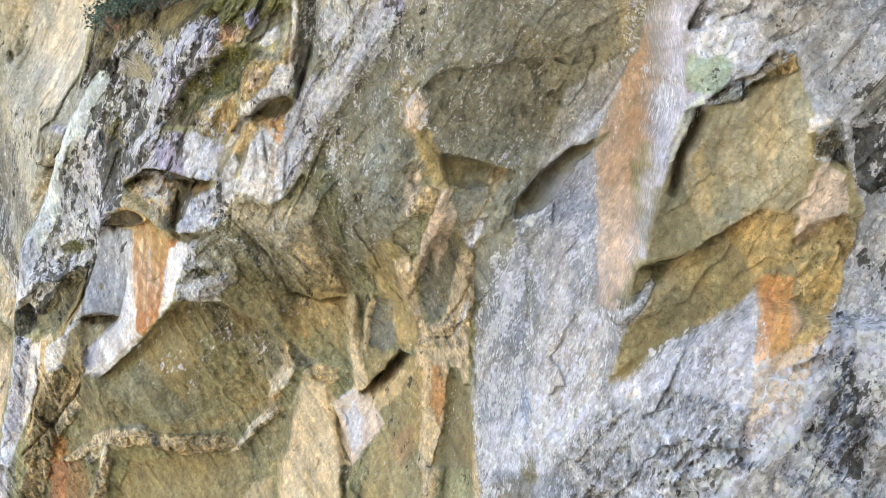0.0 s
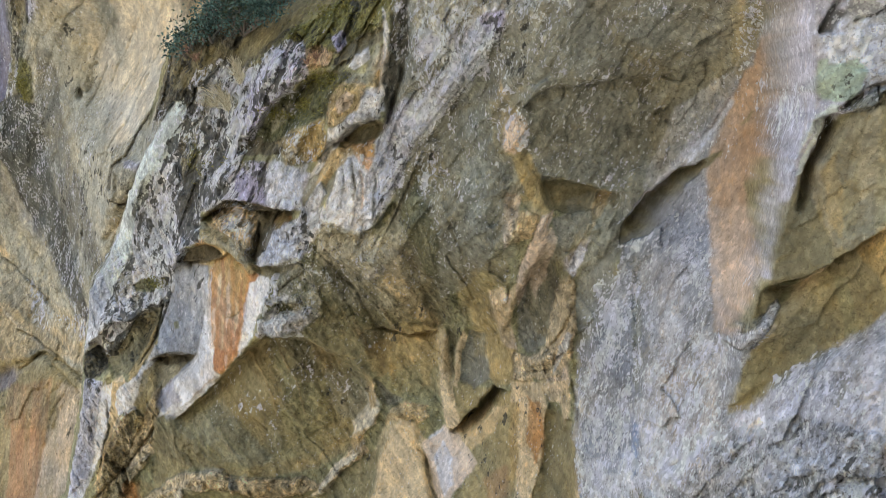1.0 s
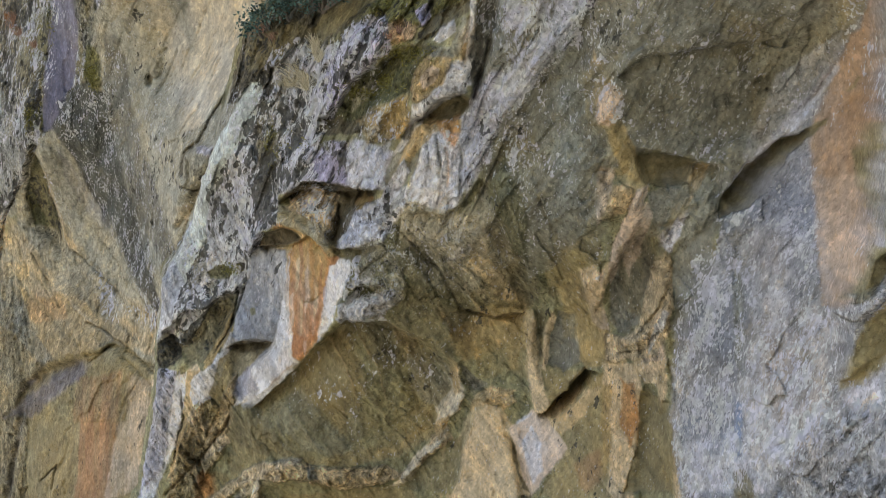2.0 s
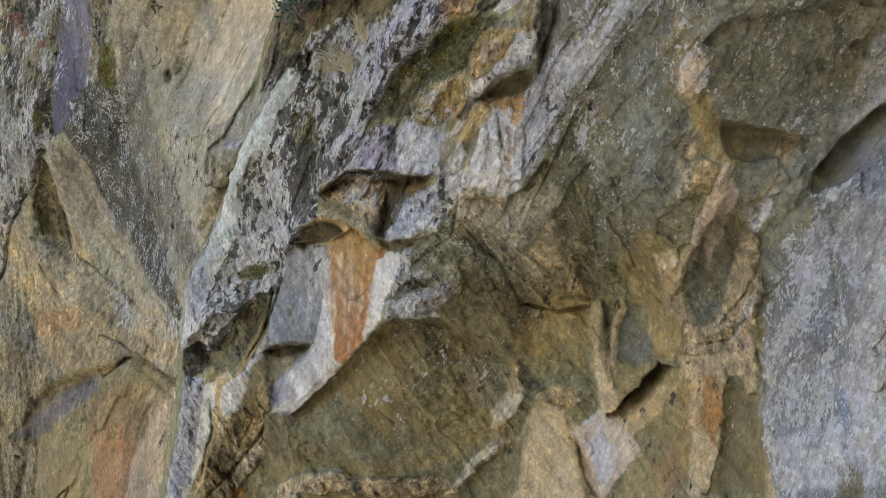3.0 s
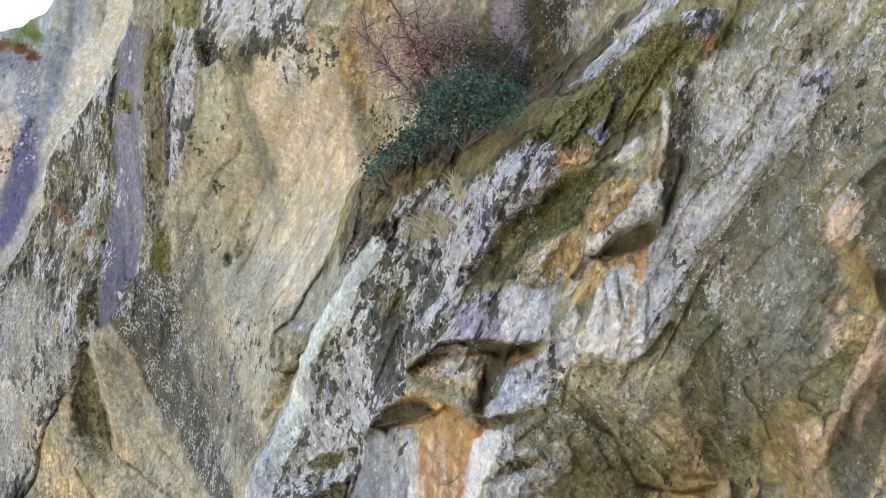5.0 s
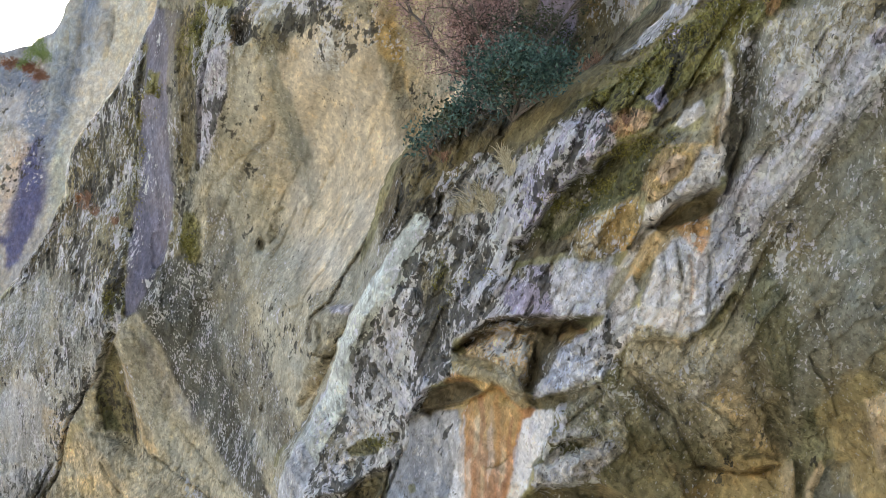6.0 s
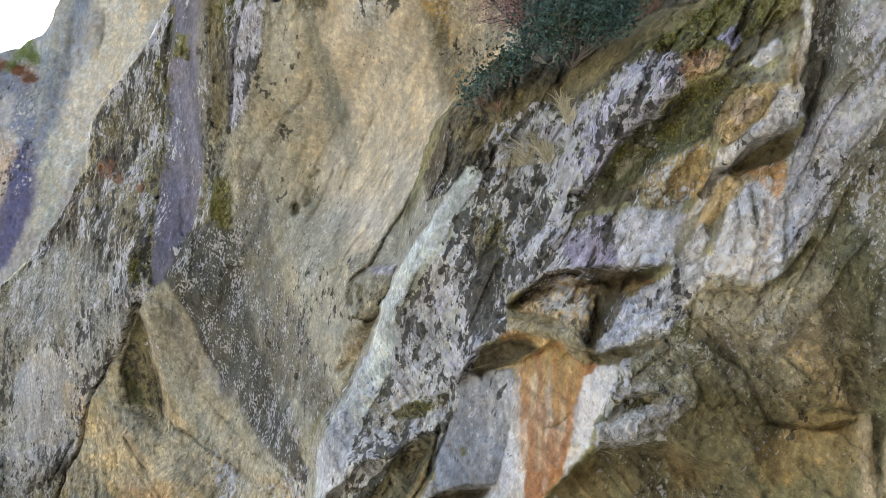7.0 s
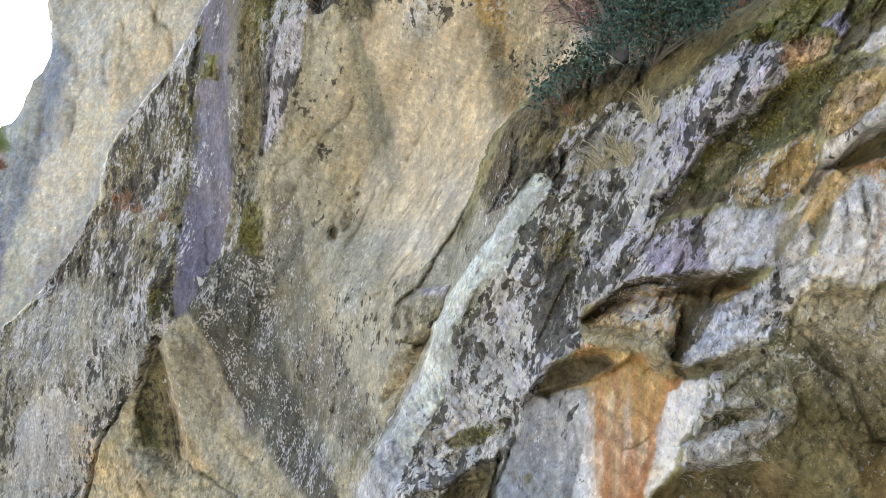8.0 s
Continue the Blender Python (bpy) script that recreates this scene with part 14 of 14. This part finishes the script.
def small_tree(name, u, v, aims, rng, leaves, material, label):
    """A crooked bare little tree; aims: where its limbs end, as u, v."""
    top = new(name)
    deep = float(crag_depth(np.array(u), np.array(v))) + 0.5
    root = place(u, v, deep)
    top.location = root
    back = Matrix.Translation(-root)
    for a, b in aims:
        end = place(a, b, deep + 0.9 - 0.9 * (a - u))
        way = end - root
        verts, faces = [], []
        main = crooked(root, way, way.length * 0.95, 9, 0.24, rng)
        limb(main, 0.06, 0.016, verts, faces)
        branch = joined("limb", [back @ q for q in verts], faces, BARK, top)
        verts, faces, tips = [], [], []
        for p in main[3:]:
            for _ in range(4):
                d = way.normalized() + 0.9 * Vector((rng.gauss(0, 1), rng.gauss(0, 0.6), rng.gauss(0, 0.8)))
                tw = crooked(p, d, rng.uniform(0.3, 0.6), 5, 0.25, rng)
                limb(tw, 0.015, 0.006, verts, faces, 4)
                for q in tw[2:]:
                    fine = crooked(q, d + Vector((rng.gauss(0, 1), rng.gauss(0, 1), rng.gauss(0, 1))), rng.uniform(0.12, 0.3), 3, 0.3, rng)
                    limb(fine, 0.005, 0.0025, verts, faces, 3)
                    tips += [fine[-1], fine[1]]
        joined("twig_spray", [back @ q for q in verts], faces, BARK, branch)
        if leaves:
            verts, faces = [], []
            for q in tips:
                if b > v + 1.1:
                    for _ in range(leaves):
                        leaf(q + Vector((rng.gauss(0, 0.06), rng.gauss(0, 0.06), rng.gauss(0, 0.06))), 0.05 * rng.uniform(0.6, 1.3), rng, verts, faces, 0.7)
            if faces:
                joined("foliage", [back @ q for q in verts], faces, material, branch, label)
    return top


def tuft(face, u, v, height, blades, material, rng, droop=0.5):
    """A tuft of grass: thin bent blades from one root."""
    root = face.at(u, v, 0.0)
    verts, faces = [], []
    for _ in range(blades):
        foot = Vector((rng.gauss(0, 0.05), rng.gauss(0, 0.04), rng.gauss(0, 0.03)))
        d = Vector((rng.gauss(0, 0.6), -0.45 + rng.gauss(0, 0.45), 0.8 + rng.gauss(0, 0.3))).normalized()
        side = d.cross(Vector((0, 1, 0.2))).normalized() * rng.uniform(0.003, 0.007)
        long = height * rng.uniform(0.5, 1.2)
        mid, tip = foot + d * long * 0.55, foot + d * long * 0.9 - Vector((0, 0, droop * long * rng.uniform(0.2, 0.7)))
        k = len(verts)
        verts += [foot - side, foot + side, mid + side * 0.8, mid - side * 0.8, tip]
        faces += [(k, k + 1, k + 2, k + 3), (k + 3, k + 2, k + 4)]
    ob = joined("grass_tuft", verts, faces, material)
    ob.location = root
    return ob


rng = random.Random(7)
evergreen = shrub(rng)
autumn = small_tree("autumn_tree", -6.15, -0.3, [(-6.6, 1.1), (-6.8, 1.5), (-7.1, 1.9), (-6.8, 2.1), (-6.4, 1.2), (-7.0, 2.5), (-7.4, 2.3), (-6.4, 2.2)], rng, 7, PINK_LEAF, "sparse pink leaves")
tagged(autumn, "crooked small tree with bare limbs and sparse pink leaves", "tree")
bare = small_tree("bare_tree", -5.6, -0.1, [(-5.65, 1.3), (-6.15, 1.9), (-5.3, 1.6), (-5.9, 2.1)], rng, 4, SHADE_LEAF, "few dull green leaves")
tagged(bare, "dark crooked little tree with few dull green leaves", "tree")

for u, v, tall, count, kind in ((-6.48, -1.94, 0.55, 200, STRAW), (-6.31, -1.86, 0.5, 170, STRAW), (-6.19, -2.1, 0.45, 150, STRAW), (-6.66, -2.05, 0.45, 140, STRAW), (-5.93, -1.42, 0.4, 120, STRAW), (-5.96, -1.27, 0.35, 100, STRAW),
                                (-6.23, -1.95, 0.32, 120, STRAW), (-5.87, -1.55, 0.30, 110, STRAW), (-6.45, -1.75, 0.26, 90, STRAW), (-5.88, -1.38, 0.22, 80, STRAW), (-6.55, -2.05, 0.25, 80, STRAW),
                                (-4.41, 0.42, 0.30, 70, RED_STRAW), (-4.6, 0.30, 0.25, 60, RED_STRAW), (-4.21, -1.07, 0.16, 90, RED_STRAW), (-4.35, -1.15, 0.14, 80, RED_STRAW), (-3.3, 0.85, 0.25, 50, STRAW), (-7.25, -0.95, 0.22, 70, RED_STRAW), (-7.0, -1.1, 0.22, 70, RED_STRAW)):
    red = kind is RED_STRAW
    tagged(tuft(crag, u, v, tall, count, kind, rng), "reddish brown dry grass tuft on the rock edge" if red else "pale straw grass tuft hanging from lichened rock", "grass", "tufts on the crag")
for u, v, tall, count, kind in ((-15.94, -0.34, 0.35, 90, RED_STRAW), (-15.6, -0.75, 0.3, 80, RED_STRAW), (-14.9, -1.1, 0.3, 70, RED_STRAW), (-16.6, -1.1, 0.3, 60, STRAW)):
    tagged(tuft(wall, u, v, tall, count, kind, rng), "reddish dry grass tuft on the grey rib", "grass", "tufts on the rib")


def mossy(name, face, spots, rng, label):
    """Cushions of moss: short tufts packed over the rock."""
    verts, faces = [], []
    for u, v, ru, rv, count in spots:
        for _ in range(count):
            a, b = u + rng.gauss(0, ru * 0.5), v + rng.gauss(0, rv * 0.5)
            if fractal(np.array(a * 4.0), np.array(b * 4.0), 77, 3) < -0.25:
                continue
            leaf(face.at(a, b, 0.0), 0.045 * rng.uniform(0.6, 1.5), rng, verts, faces, 0.5)
    return tagged(joined(name, verts, faces, MOSS), label, "moss", kind="stuff")


mossy("crag_moss", crag, [(-3.9, -0.2, 0.5, 0.25, 900), (-3.3, 0.25, 0.6, 0.3, 1200), (-2.8, 0.55, 0.6, 0.35, 1100), (-4.4, -0.6, 0.4, 0.25, 500), (-8.24, -6.0, 0.3, 0.15, 350), (-7.05, -3.3, 0.2, 0.5, 300),
                           (-4.97, -2.12, 0.4, 0.2, 500), (-4.46, -1.96, 0.4, 0.2, 600), (-4.19, -1.46, 0.4, 0.2, 500), (-3.79, -1.45, 0.4, 0.2, 350), (-6.46, -3.12, 0.4, 0.2, 200), (-6.99, -3.43, 0.4, 0.2, 200)], rng, "yellow-green moss cushions on the sloping rock")
mossy("wall_moss", wall, [(-12.77, -1.79, 0.25, 0.45, 900), (-12.6, 2.6, 0.45, 0.5, 1300), (-14.94, -2.95, 0.2, 0.4, 500), (-14.1, 0.9, 0.15, 0.9, 500), (-14.3, -0.2, 0.15, 0.9, 400), (-13.6, 1.6, 0.12, 0.3, 250)], rng, "olive moss clinging to the grey rib")


def far_bush(u, v, reach, material, label, rng):
    verts, faces = [], []
    heart = place(u, v, 325 - 0.5 * (u + 85))
    lumps = [((rng.gauss(0, 0.6 * reach), rng.gauss(0, 0.5 * reach), rng.gauss(0, 0.4 * reach)), (reach * 0.5,) * 3) for _ in range(7)]
    leafy(lumps, 9, 0.3, rng, verts, faces, 0.6, 0.35)
    ob = joined("bush", verts, faces, material)
    ob.location = heart
    return tagged(ob, label, "bush", "bushes on the far cliff")


far_bush(-84.9, 58.8, 2, FAR_LEAF, "light green bush on the far cliff edge", rng)
far_bush(-86.4, 57.1, 1.9, FAR_LEAF, "light green bush on the far cliff edge", rng)
far_bush(-83.9, 57.1, 1.5, FAR_LEAF, "light green bush on the far cliff edge", rng)
far_bush(-86.6, 54.3, 1.4, RED_LEAF, "rusty red bush on the far cliff", rng)
far_bush(-84.9, 53.2, 1.2, RED_LEAF, "rusty red bush on the far cliff", rng)
far_bush(-88.2, 55.4, 1.3, FAR_LEAF, "light green bush on the far cliff edge", rng)
far_bush(-90.3, 55.9, 1.1, RED_LEAF, "rusty red bush on the far cliff", rng)
